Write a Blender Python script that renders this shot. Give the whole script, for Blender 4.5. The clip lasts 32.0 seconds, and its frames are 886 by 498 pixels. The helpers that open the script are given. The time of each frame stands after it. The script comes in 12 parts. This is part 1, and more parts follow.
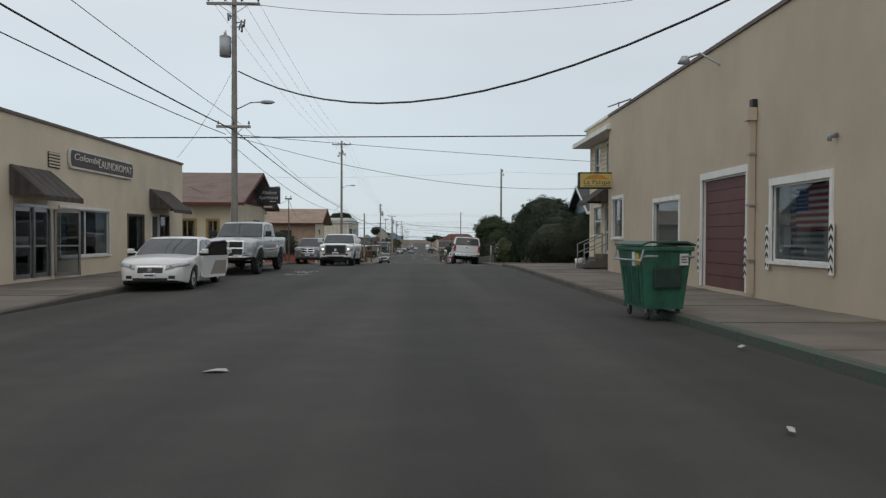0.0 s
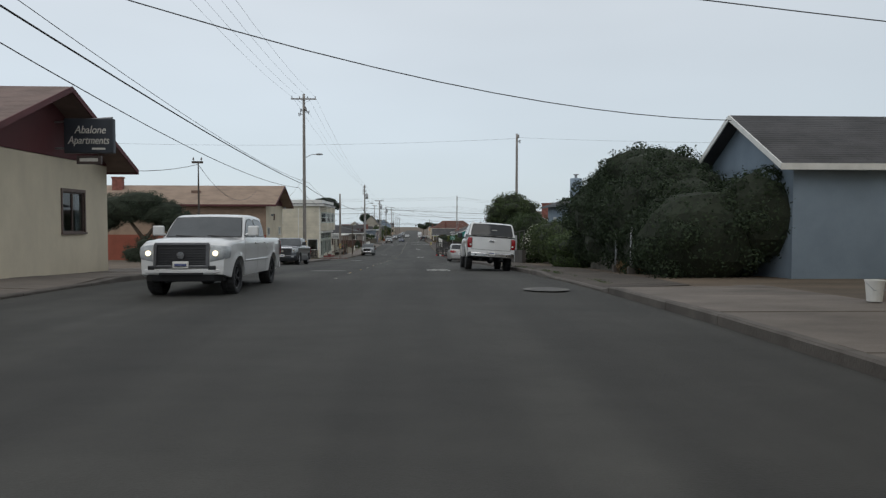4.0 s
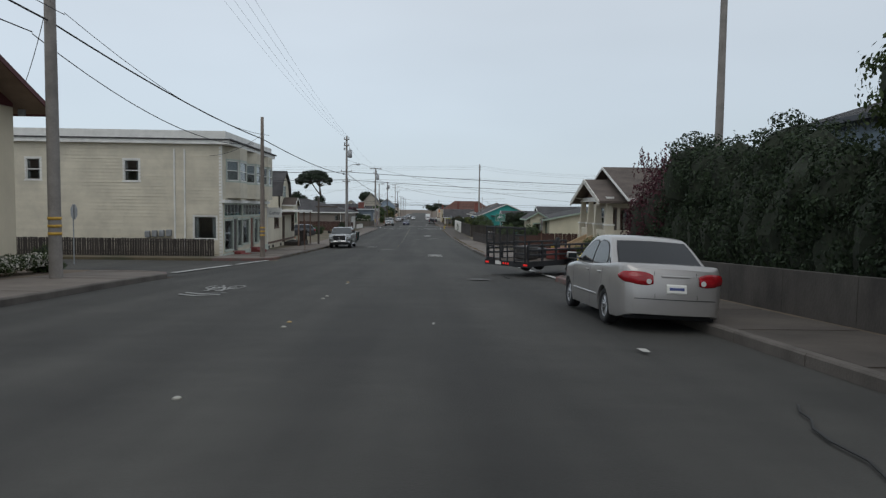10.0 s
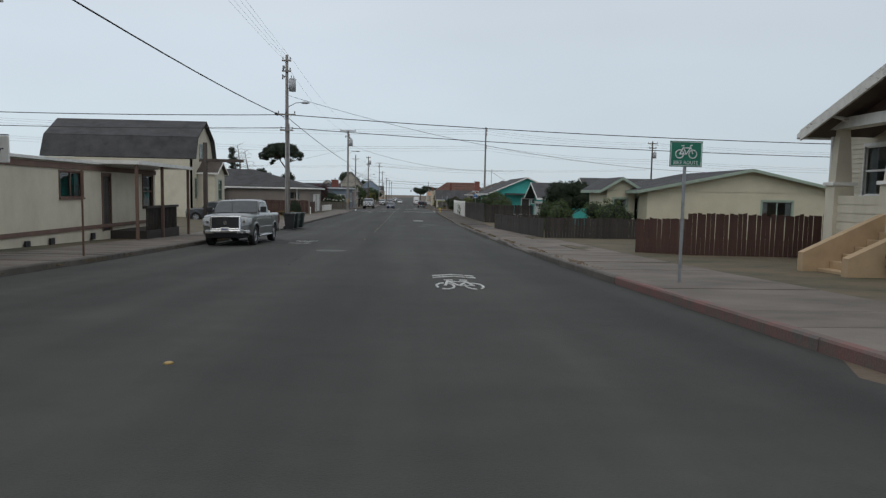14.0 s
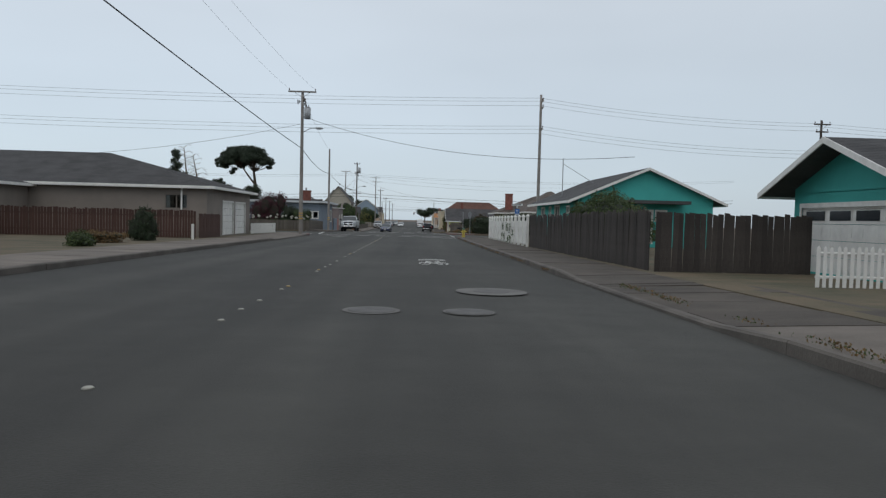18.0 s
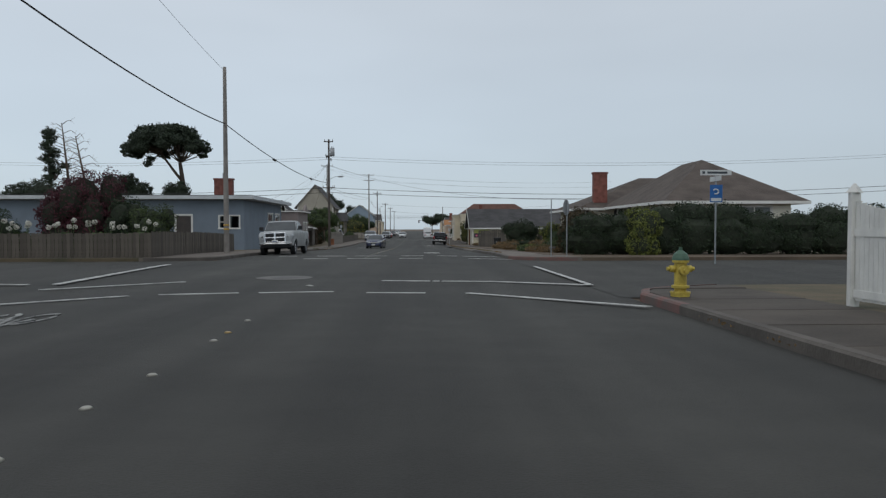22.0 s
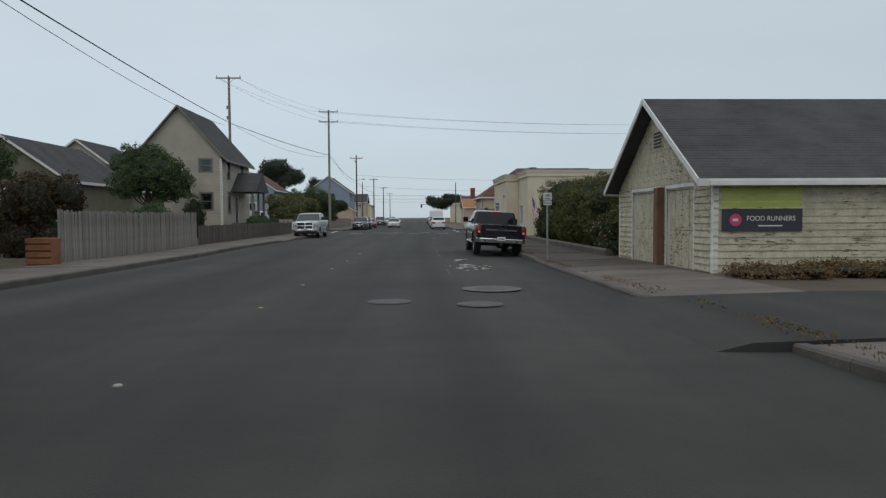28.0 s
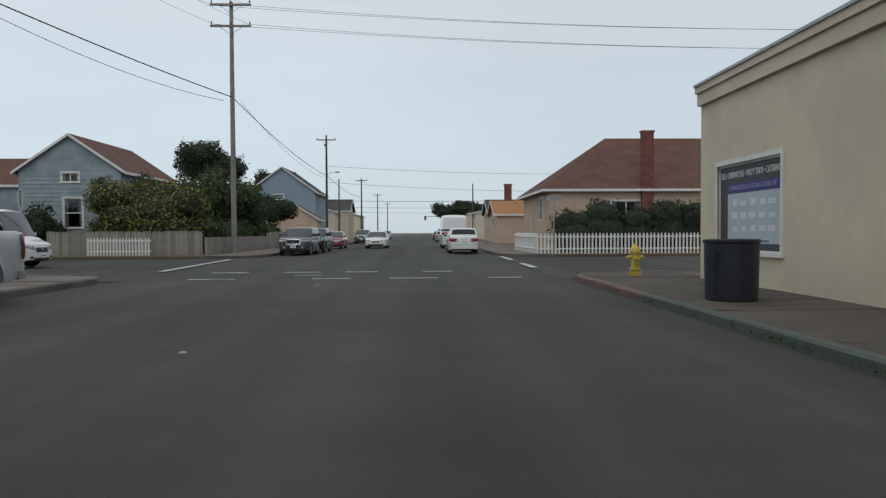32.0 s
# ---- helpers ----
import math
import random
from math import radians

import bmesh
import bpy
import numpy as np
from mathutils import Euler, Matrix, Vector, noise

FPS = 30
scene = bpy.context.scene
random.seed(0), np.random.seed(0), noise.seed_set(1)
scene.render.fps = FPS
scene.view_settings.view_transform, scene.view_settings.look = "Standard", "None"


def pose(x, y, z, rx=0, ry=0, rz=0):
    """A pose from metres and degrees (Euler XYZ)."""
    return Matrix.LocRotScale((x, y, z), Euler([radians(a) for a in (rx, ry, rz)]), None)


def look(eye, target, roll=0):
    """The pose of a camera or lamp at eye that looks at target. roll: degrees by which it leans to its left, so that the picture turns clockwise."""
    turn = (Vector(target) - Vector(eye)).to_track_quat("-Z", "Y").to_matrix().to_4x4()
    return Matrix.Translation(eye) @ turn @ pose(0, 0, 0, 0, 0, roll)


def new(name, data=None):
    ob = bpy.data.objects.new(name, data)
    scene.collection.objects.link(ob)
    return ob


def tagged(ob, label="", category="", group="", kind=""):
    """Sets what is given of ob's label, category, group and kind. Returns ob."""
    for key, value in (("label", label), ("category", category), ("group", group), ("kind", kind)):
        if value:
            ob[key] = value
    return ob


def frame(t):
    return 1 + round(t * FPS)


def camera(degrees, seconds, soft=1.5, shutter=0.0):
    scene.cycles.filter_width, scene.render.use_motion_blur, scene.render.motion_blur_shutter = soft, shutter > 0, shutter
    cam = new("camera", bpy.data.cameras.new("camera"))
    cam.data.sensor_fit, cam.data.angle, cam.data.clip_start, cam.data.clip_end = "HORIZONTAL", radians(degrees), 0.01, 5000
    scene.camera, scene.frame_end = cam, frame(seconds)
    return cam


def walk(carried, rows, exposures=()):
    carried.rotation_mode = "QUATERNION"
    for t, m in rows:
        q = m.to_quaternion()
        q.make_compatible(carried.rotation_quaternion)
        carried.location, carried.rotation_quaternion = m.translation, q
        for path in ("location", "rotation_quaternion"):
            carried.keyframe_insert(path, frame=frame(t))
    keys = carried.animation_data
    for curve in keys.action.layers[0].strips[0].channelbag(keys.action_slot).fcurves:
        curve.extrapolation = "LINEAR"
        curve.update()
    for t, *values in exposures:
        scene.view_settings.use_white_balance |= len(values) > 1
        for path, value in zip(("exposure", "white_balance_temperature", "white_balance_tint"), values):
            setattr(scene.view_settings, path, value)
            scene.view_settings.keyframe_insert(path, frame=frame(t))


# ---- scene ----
cam = camera(67.9, 32.0, soft=1.3)
# seconds, place in metres, turn in degrees
ROWS = [
    (0.0, 0.000, 0.000, 1.450, 88.950, -0.230, -1.765),
    (0.5, 0.010, 2.966, 1.478, 88.517, -0.442, -1.711),
    (1.0, 0.017, 5.813, 1.457, 88.034, -0.420, -1.793),
    (1.5, 0.022, 8.586, 1.432, 87.751, -0.125, -2.008),
    (2.0, 0.064, 11.286, 1.402, 87.701, 0.038, -2.131),
    (2.5, 0.106, 13.961, 1.412, 87.717, -0.119, -2.241),
    (3.0, 0.107, 16.612, 1.379, 87.784, -0.166, -2.361),
    (3.5, 0.146, 19.190, 1.382, 87.867, -0.115, -2.424),
    (5.5, -0.204, 31.690, 1.316, 87.651, -0.093, -2.506),
    (6.0, -0.176, 35.617, 1.240, 87.684, -0.163, -2.511),
    (6.5, -0.095, 39.764, 1.174, 87.651, -0.254, -2.482),
    (7.0, -0.156, 43.925, 1.017, 87.518, -0.322, -2.537),
    (7.5, -0.169, 48.065, 0.906, 87.368, -0.415, -2.442),
    (8.0, -0.182, 52.163, 0.702, 87.235, -0.439, -2.244),
    (8.5, -0.153, 56.125, 0.537, 87.052, -0.271, -2.168),
    (9.0, -0.127, 59.950, 0.413, 86.885, -0.394, -2.041),
    (9.5, -0.103, 63.695, 0.286, 86.686, -0.557, -1.935),
    (10.0, -0.124, 67.444, 0.116, 86.403, -0.779, -1.850),
    (10.5, -0.333, 71.050, -0.066, 86.204, -1.028, -1.883),
    (11.0, -0.367, 74.494, -0.171, 85.855, -0.996, -1.979),
    (11.5, -0.399, 78.084, -0.368, 85.639, -0.603, -2.088),
    (12.0, -0.380, 81.821, -0.515, 85.456, -0.510, -2.233),
    (12.5, -0.356, 85.785, -0.704, 85.340, -0.635, -2.457),
    (13.0, -0.271, 90.180, -0.928, 85.274, -1.101, -2.620),
    (13.5, -0.231, 94.805, -1.148, 85.224, -1.087, -2.802),
    (14.0, -0.183, 99.794, -1.411, 85.224, -1.074, -2.935),
    (14.5, -0.127, 105.098, -1.660, 85.290, -1.044, -2.933),
    (16.5, 0.106, 126.542, -2.325, 86.504, -1.951, -2.640),
    (17.0, 0.054, 131.831, -2.416, 86.787, -1.829, -2.734),
    (17.5, 0.010, 137.384, -2.544, 87.236, -1.588, -2.767),
    (18.0, 0.021, 142.973, -2.671, 87.436, -1.450, -2.675),
    (18.5, -0.021, 148.564, -2.690, 87.553, -1.515, -2.462),
    (19.0, -0.059, 154.321, -2.752, 87.651, -1.099, -2.269),
    (19.5, -0.150, 160.111, -2.813, 87.767, -1.173, -2.108),
    (20.0, -0.188, 165.858, -2.821, 87.867, -0.804, -2.068),
    (20.5, -0.227, 171.566, -2.832, 87.967, -0.263, -2.099),
    (21.0, -0.099, 177.428, -2.886, 88.034, -0.001, -2.149),
    (21.5, -0.084, 183.155, -2.948, 88.084, 0.241, -2.218),
    (22.0, -0.072, 188.745, -2.965, 88.184, 0.082, -2.278),
    (22.5, -0.111, 194.393, -2.978, 88.184, 0.455, -2.404),
    (23.0, -0.038, 200.224, -2.978, 88.200, 0.025, -2.431),
    (23.5, -0.018, 206.048, -2.979, 88.184, 0.188, -2.537),
    (24.0, 0.109, 211.896, -2.977, 88.167, 0.389, -2.574),
    (24.5, 0.181, 217.675, -3.033, 87.817, 0.696, -2.422),
    (25.0, 0.152, 223.638, -3.076, 88.017, 0.168, -2.089),
    (25.5, 0.179, 229.657, -3.115, 87.817, -0.027, -1.918),
    (27.5, 0.063, 253.363, -3.715, 87.335, 0.196, -2.004),
    (28.0, 0.086, 259.225, -3.814, 87.201, 0.327, -2.063),
    (28.5, 0.057, 265.112, -3.912, 87.168, 0.328, -2.096),
    (29.0, 0.074, 270.820, -3.969, 87.335, 0.158, -2.106),
    (29.5, 0.038, 276.528, -4.029, 87.468, 0.200, -2.188),
    (30.0, 0.052, 282.170, -4.095, 87.684, 0.261, -2.216),
    (30.5, 0.112, 287.617, -4.122, 87.884, 0.439, -2.138),
    (31.0, 0.171, 293.028, -4.154, 88.184, 0.465, -1.986),
    (31.5, 0.170, 298.271, -4.089, 88.417, 0.332, -1.845),
    (32.0, 0.053, 303.316, -4.094, 88.550, 0.271, -1.783),
]
walk(cam, [(t, pose(*p)) for t, *p in ROWS], (
    (0, 0.08, 6750, 8.5), (5, 0.08, 6600, 9), (8, -0.06, 6450, 9), (10, 0.02, 6480, 9), (11.5, 0.05, 6520, 9), (14, 0.02, 6570, 9),
    (17, 0.03, 6510, 9), (20, -0.08, 6430, 9), (25, -0.12, 6450, 8), (28, -0.08, 6490, 7), (31, 0.05, 6600, 6), (32, 0.05, 6600, 8)))


# ---- ground shape: the street drops a little and leans ----
PROFILE_Y = (-80, 0, 9.7, 18.8, 27.7, 52.8, 66.3, 80, 93.5, 106, 118, 130, 143, 158, 175, 198, 220, 238, 257, 276, 296, 315, 353, 373, 398, 422, 442, 461, 479, 497, 3000)
PROFILE_Z = (0, 0, 0.01, -0.05, -0.07, -0.06, -0.2, -0.5, -0.88, -1.17, -1.52, -1.82, -2.13, -2.53, -2.98, -3.42, -3.74, -3.96, -4.05, -4.12, -4.19, -4.26, -4.29, -4.38, -4.69, -5.03, -5.24, -5.35, -5.42, -5.38, -5.37)


PACE = 0.6  # metres along the street for one step of the plan's y; x and z are in metres


def G(x, y):
    """Height of the ground at x, y."""
    return float(np.interp(y, PROFILE_Y, PROFILE_Z))


def KL(y):
    """The west kerb."""
    return float(np.interp(y, (0, 60, 120, 190, 280, 400, 490, 520, 560), (-8.1, -8.4, -8.4, -8.7, -8.8, -9.0, -9.3, -8.6, -8.6)))


def KR(y):
    """The east kerb."""
    return float(np.interp(y, (0, 50, 70, 110, 175, 230, 270, 400, 500, 560), (4.7, 4.6, 4.4, 4.6, 4.4, 4.3, 4.05, 4.05, 4.2, 4.2)))


# ---- world and sun: a bright overcast sky ----
world = bpy.data.worlds.new("overcast_sky")
scene.world = world
world.use_nodes = True
wn, wl = world.node_tree.nodes, world.node_tree.links
bg = wn["Background"]
sky = wn.new("ShaderNodeTexSky")
sky.sky_type, sky.sun_disc, sky.sun_elevation, sky.sun_rotation = "NISHITA", False, radians(48), radians(150)
coords = wn.new("ShaderNodeTexCoord")
split = wn.new("ShaderNodeSeparateXYZ")
wl.new(coords.outputs["Generated"], split.inputs[0])
ramp = wn.new("ShaderNodeValToRGB")
ramp.color_ramp.elements[0].position, ramp.color_ramp.elements[0].color = 0.0, (0.50, 0.58, 0.655, 1)
ramp.color_ramp.elements[1].position, ramp.color_ramp.elements[1].color = 0.45, (0.62, 0.66, 0.71, 1)
wl.new(split.outputs["Z"], ramp.inputs[0])
cloud = wn.new("ShaderNodeTexNoise")
cloud.inputs["Scale"].default_value, cloud.inputs["Detail"].default_value = 1.6, 3
stretch = wn.new("ShaderNodeMapping")
stretch.inputs["Scale"].default_value = (1, 1, 3.5)
wl.new(coords.outputs["Generated"], stretch.inputs[0])
wl.new(stretch.outputs[0], cloud.inputs["Vector"])
veil = wn.new("ShaderNodeMapRange")
veil.inputs["From Min"].default_value, veil.inputs["From Max"].default_value = 0.25, 0.75
veil.inputs["To Min"].default_value, veil.inputs["To Max"].default_value = 0.93, 1.07
wl.new(cloud.outputs["Fac"], veil.inputs["Value"])
shade = wn.new("ShaderNodeVectorMath")
shade.operation = "SCALE"
wl.new(ramp.outputs["Color"], shade.inputs[0])
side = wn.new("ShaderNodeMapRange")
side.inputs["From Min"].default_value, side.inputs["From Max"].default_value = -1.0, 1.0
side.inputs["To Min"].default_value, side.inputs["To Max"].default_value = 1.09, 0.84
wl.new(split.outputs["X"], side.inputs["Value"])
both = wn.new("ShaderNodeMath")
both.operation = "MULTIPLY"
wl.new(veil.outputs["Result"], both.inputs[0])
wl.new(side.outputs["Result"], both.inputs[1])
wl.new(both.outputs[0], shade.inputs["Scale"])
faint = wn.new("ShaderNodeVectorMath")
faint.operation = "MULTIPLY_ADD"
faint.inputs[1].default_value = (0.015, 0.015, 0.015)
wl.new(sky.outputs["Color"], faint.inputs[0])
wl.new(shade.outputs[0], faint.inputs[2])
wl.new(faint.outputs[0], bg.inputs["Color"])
bg.inputs["Strength"].default_value = 1.0
sun = new("sun", bpy.data.lights.new("sun", "SUN"))
sun.data.energy, sun.data.angle, sun.data.color = 0.5, radians(40), (1.0, 0.97, 0.92)
sun.matrix_world = look((0, 0, 60), (25, 60, -40))


# ---- materials ----
MATS = {}


def mat(name, color, rough=0.8, vary=0.18, scale=1.5, bump=0.15, fine=40.0, metal=0.0, stain=None, piece=0.0, coat=0.0, spec=0.5):
    """A surface with broad mottling, fine grain and relief; piece: shift of value from object to object."""
    if name in MATS:
        return MATS[name]
    m = bpy.data.materials.new(name)
    m.use_nodes = True
    n, l = m.node_tree.nodes, m.node_tree.links
    b = n["Principled BSDF"]
    b.inputs["Roughness"].default_value, b.inputs["Metallic"].default_value = rough, metal
    b.inputs["Coat Weight"].default_value, b.inputs["Specular IOR Level"].default_value = coat, spec
    tc = n.new("ShaderNodeTexCoord")
    big = n.new("ShaderNodeTexNoise")
    big.inputs["Scale"].default_value, big.inputs["Detail"].default_value, big.inputs["Roughness"].default_value = scale, 5, 0.6
    small = n.new("ShaderNodeTexNoise")
    small.inputs["Scale"].default_value, small.inputs["Detail"].default_value = fine, 3
    for t in (big, small):
        l.new(tc.outputs["Object"], t.inputs["Vector"])
    dark = tuple(c * (1 - vary) for c in color)
    if stain:
        dark = stain
    cr = n.new("ShaderNodeValToRGB")
    cr.color_ramp.elements[0].position, cr.color_ramp.elements[0].color = 0.33, (*dark, 1)
    cr.color_ramp.elements[1].position, cr.color_ramp.elements[1].color = 0.62, (*[min(1, c * (1 + vary * 0.6)) for c in color], 1)
    l.new(big.outputs["Fac"], cr.inputs["Fac"])
    gain = n.new("ShaderNodeMapRange")
    gain.inputs["To Min"].default_value, gain.inputs["To Max"].default_value = 1 - vary * 0.7, 1 + vary * 0.7
    l.new(small.outputs["Fac"], gain.inputs["Value"])
    v = n.new("ShaderNodeVectorMath")
    v.operation = "SCALE"
    l.new(cr.outputs["Color"], v.inputs[0])
    l.new(gain.outputs["Result"], v.inputs["Scale"])
    out = v.outputs[0]
    if piece:
        info = n.new("ShaderNodeObjectInfo")
        pr = n.new("ShaderNodeMapRange")
        pr.inputs["To Min"].default_value, pr.inputs["To Max"].default_value = 1 - piece, 1 + piece
        l.new(info.outputs["Random"], pr.inputs["Value"])
        v2 = n.new("ShaderNodeVectorMath")
        v2.operation = "SCALE"
        l.new(out, v2.inputs[0])
        l.new(pr.outputs["Result"], v2.inputs["Scale"])
        out = v2.outputs[0]
    l.new(out, b.inputs["Base Color"])
    if bump:
        bp = n.new("ShaderNodeBump")
        bp.inputs["Strength"].default_value, bp.inputs["Distance"].default_value = bump, 0.02
        l.new(small.outputs["Fac"], bp.inputs["Height"])
        l.new(bp.outputs["Normal"], b.inputs["Normal"])
    MATS[name] = m
    return m


def leaf_mat(name, c0, c1):
    if name in MATS:
        return MATS[name]
    m = bpy.data.materials.new(name)
    m.use_nodes = True
    n, l = m.node_tree.nodes, m.node_tree.links
    b = n["Principled BSDF"]
    b.inputs["Roughness"].default_value, b.inputs["Specular IOR Level"].default_value = 0.65, 0.25
    geo = n.new("ShaderNodeNewGeometry")
    cr = n.new("ShaderNodeValToRGB")
    cr.color_ramp.elements[0].color, cr.color_ramp.elements[1].color = (*c0, 1), (*c1, 1)
    l.new(geo.outputs["Random Per Island"], cr.inputs["Fac"])
    l.new(cr.outputs["Color"], b.inputs["Base Color"])
    b.inputs["Subsurface Weight"].default_value = 0.0
    MATS[name] = m
    return m


def glass_mat(name, tint, rough=0.02, base_gloss=0.05):
    if name in MATS:
        return MATS[name]
    m = bpy.data.materials.new(name)
    m.use_nodes = True
    n, l = m.node_tree.nodes, m.node_tree.links
    n.remove(n["Principled BSDF"])
    tr, gl, mx = n.new("ShaderNodeBsdfTransparent"), n.new("ShaderNodeBsdfGlossy"), n.new("ShaderNodeMixShader")
    tr.inputs["Color"].default_value, gl.inputs["Roughness"].default_value = (*tint, 1), rough
    facing, power, gloss = n.new("ShaderNodeLayerWeight"), n.new("ShaderNodeMath"), n.new("ShaderNodeMapRange")
    facing.inputs["Blend"].default_value = 0.5
    power.operation = "POWER"
    power.inputs[1].default_value = 4.5
    gloss.inputs["To Min"].default_value = base_gloss
    l.new(facing.outputs["Facing"], power.inputs[0])
    l.new(power.outputs[0], gloss.inputs["Value"])
    l.new(gloss.outputs[0], mx.inputs[0])
    l.new(tr.outputs[0], mx.inputs[1])
    l.new(gl.outputs[0], mx.inputs[2])
    l.new(mx.outputs[0], n["Material Output"].inputs["Surface"])
    MATS[name] = m
    return m


def glow_mat(name, color, power):
    if name in MATS:
        return MATS[name]
    m = mat(name, color, 0.3, 0.05, bump=0)
    b = m.node_tree.nodes["Principled BSDF"]
    b.inputs["Emission Color"].default_value, b.inputs["Emission Strength"].default_value = (*color, 1), power
    return m


ASPHALT = mat("asphalt", (0.0400, 0.0384, 0.0338), 0.88, 0.16, 0.22, 0.5, 55)


def lane_wear(m, amount):
    """Long faint streaks and blotches worn into the asphalt along the street."""
    n, l = m.node_tree.nodes, m.node_tree.links
    b = n["Principled BSDF"]
    src = b.inputs["Base Color"].links[0].from_socket
    tc, mp = n.new("ShaderNodeTexCoord"), n.new("ShaderNodeMapping")
    mp.inputs["Scale"].default_value = (0.75, 0.018, 1)
    l.new(tc.outputs["Object"], mp.inputs[0])
    last = src
    for vec, sc, k in ((mp.outputs[0], 1.0, amount), (tc.outputs["Object"], 0.09, amount * 0.35), (tc.outputs["Object"], 1.1, amount * 0.3)):
        nz, mr, v = n.new("ShaderNodeTexNoise"), n.new("ShaderNodeMapRange"), n.new("ShaderNodeVectorMath")
        nz.inputs["Scale"].default_value, nz.inputs["Detail"].default_value = sc, 4
        mr.inputs["From Min"].default_value, mr.inputs["From Max"].default_value = 0.3, 0.7
        mr.inputs["To Min"].default_value, mr.inputs["To Max"].default_value = 1 - k, 1 + k
        l.new(vec, nz.inputs["Vector"])
        l.new(nz.outputs["Fac"], mr.inputs["Value"])
        v.operation = "SCALE"
        l.new(last, v.inputs[0])
        l.new(mr.outputs[0], v.inputs["Scale"])
        last = v.outputs[0]
    # tyre tracks polished pale, oil-darkened strips between them
    sx, mr, cr, mr2, v = n.new("ShaderNodeSeparateXYZ"), n.new("ShaderNodeMapRange"), n.new("ShaderNodeValToRGB"), n.new("ShaderNodeMapRange"), n.new("ShaderNodeVectorMath")
    l.new(tc.outputs["Object"], sx.inputs[0])
    mr.inputs["From Min"].default_value, mr.inputs["From Max"].default_value = -9.0, 4.0
    l.new(sx.outputs["X"], mr.inputs["Value"])
    l.new(mr.outputs[0], cr.inputs["Fac"])
    cr.color_ramp.interpolation = "EASE"
    cr.color_ramp.elements[0].position, cr.color_ramp.elements[1].position = 0.04, 0.97
    cr.color_ramp.elements[0].color = cr.color_ramp.elements[1].color = (0.3, 0.3, 0.3, 1)
    for x, g in ((-6.3, 0.75), (-5.4, 0.2), (-4.4, 0.75), (-3.3, 0.45), (-2.3, 0.8), (-1.5, 0.45), (-0.6, 0.9), (0.3, 0.1), (1.2, 0.9), (2.3, 0.5)):
        e = cr.color_ramp.elements.new((x + 9.0) / 13.0)
        e.color = (g, g, g, 1)
    mr2.inputs["To Min"].default_value, mr2.inputs["To Max"].default_value = 0.90, 1.13
    l.new(cr.outputs["Color"], mr2.inputs["Value"])
    v.operation = "SCALE"
    l.new(last, v.inputs[0])
    l.new(mr2.outputs[0], v.inputs["Scale"])
    l.new(v.outputs[0], b.inputs["Base Color"])


def peel(m, wood, edge):
    """Paint flaked off in ragged patches, longer along the boards, down to grey-brown wood."""
    n, l = m.node_tree.nodes, m.node_tree.links
    b = n["Principled BSDF"]
    src = b.inputs["Base Color"].links[0].from_socket
    tc, mp = n.new("ShaderNodeTexCoord"), n.new("ShaderNodeMapping")
    mp.inputs["Scale"].default_value = (1.5, 1.5, 9.0)
    l.new(tc.outputs["Object"], mp.inputs[0])
    fine, broad = n.new("ShaderNodeTexNoise"), n.new("ShaderNodeTexNoise")
    fine.inputs["Scale"].default_value, fine.inputs["Detail"].default_value, fine.inputs["Roughness"].default_value = 2.2, 6, 0.65
    broad.inputs["Scale"].default_value, broad.inputs["Detail"].default_value = 0.7, 2
    l.new(mp.outputs[0], fine.inputs["Vector"])
    l.new(tc.outputs["Object"], broad.inputs["Vector"])
    add = n.new("ShaderNodeMath")
    add.operation, add.inputs[1].default_value = "MULTIPLY_ADD", 0.35
    l.new(broad.outputs["Fac"], add.inputs[0])
    l.new(fine.outputs["Fac"], add.inputs[2])
    mr = n.new("ShaderNodeMapRange")
    mr.inputs["From Min"].default_value, mr.inputs["From Max"].default_value = edge + 0.175, edge + 0.205
    l.new(add.outputs[0], mr.inputs["Value"])
    mx = n.new("ShaderNodeMix")
    mx.data_type = "RGBA"
    mx.inputs[7].default_value = (*wood, 1)
    l.new(mr.outputs[0], mx.inputs[0])
    l.new(src, mx.inputs[6])
    l.new(mx.outputs[2], b.inputs["Base Color"])


lane_wear(ASPHALT, 0.36)
CONCRETE = mat("pavement_concrete", (0.150, 0.127, 0.107), 0.9, 0.28, 0.5, 0.3, 30, piece=0.09)
DARKPATH = mat("old_stained_path", (0.074, 0.061, 0.05), 0.92, 0.3, 0.5, 0.4, 20, piece=0.09)
KERBM = mat("kerb_concrete", (0.105, 0.092, 0.08), 0.9, 0.3, 0.6, 0.4, 25)
KERB_RED = mat("red_painted_kerb", (0.15, 0.075, 0.065), 0.85, 0.35, 1.6, 0.3, 25, stain=(0.11, 0.10, 0.09))
KERB_GREEN = mat("green_painted_kerb", (0.05, 0.075, 0.058), 0.85, 0.35, 1.6, 0.3, 25, stain=(0.085, 0.083, 0.075))
EARTH = mat("dry_earth", (0.115, 0.085, 0.058), 0.95, 0.35, 0.3, 0.5, 12)
DRYGRASS = mat("dry_lawn", (0.105, 0.080, 0.050), 0.95, 0.4, 0.5, 0.6, 18, stain=(0.058, 0.058, 0.033))
PAINT = mat("road_paint_white", (0.50, 0.50, 0.475), 0.8, 0.25, 2.5, 0.3, 30, stain=(0.32, 0.31, 0.30))
WORN = mat("worn_road_paint", (0.30, 0.30, 0.285), 0.85, 0.3, 2.5, 0.3, 30, stain=(0.13, 0.13, 0.125))
BLACKM = mat("black_plastic", (0.018, 0.018, 0.02), 0.5, 0.2, 3, 0.1)
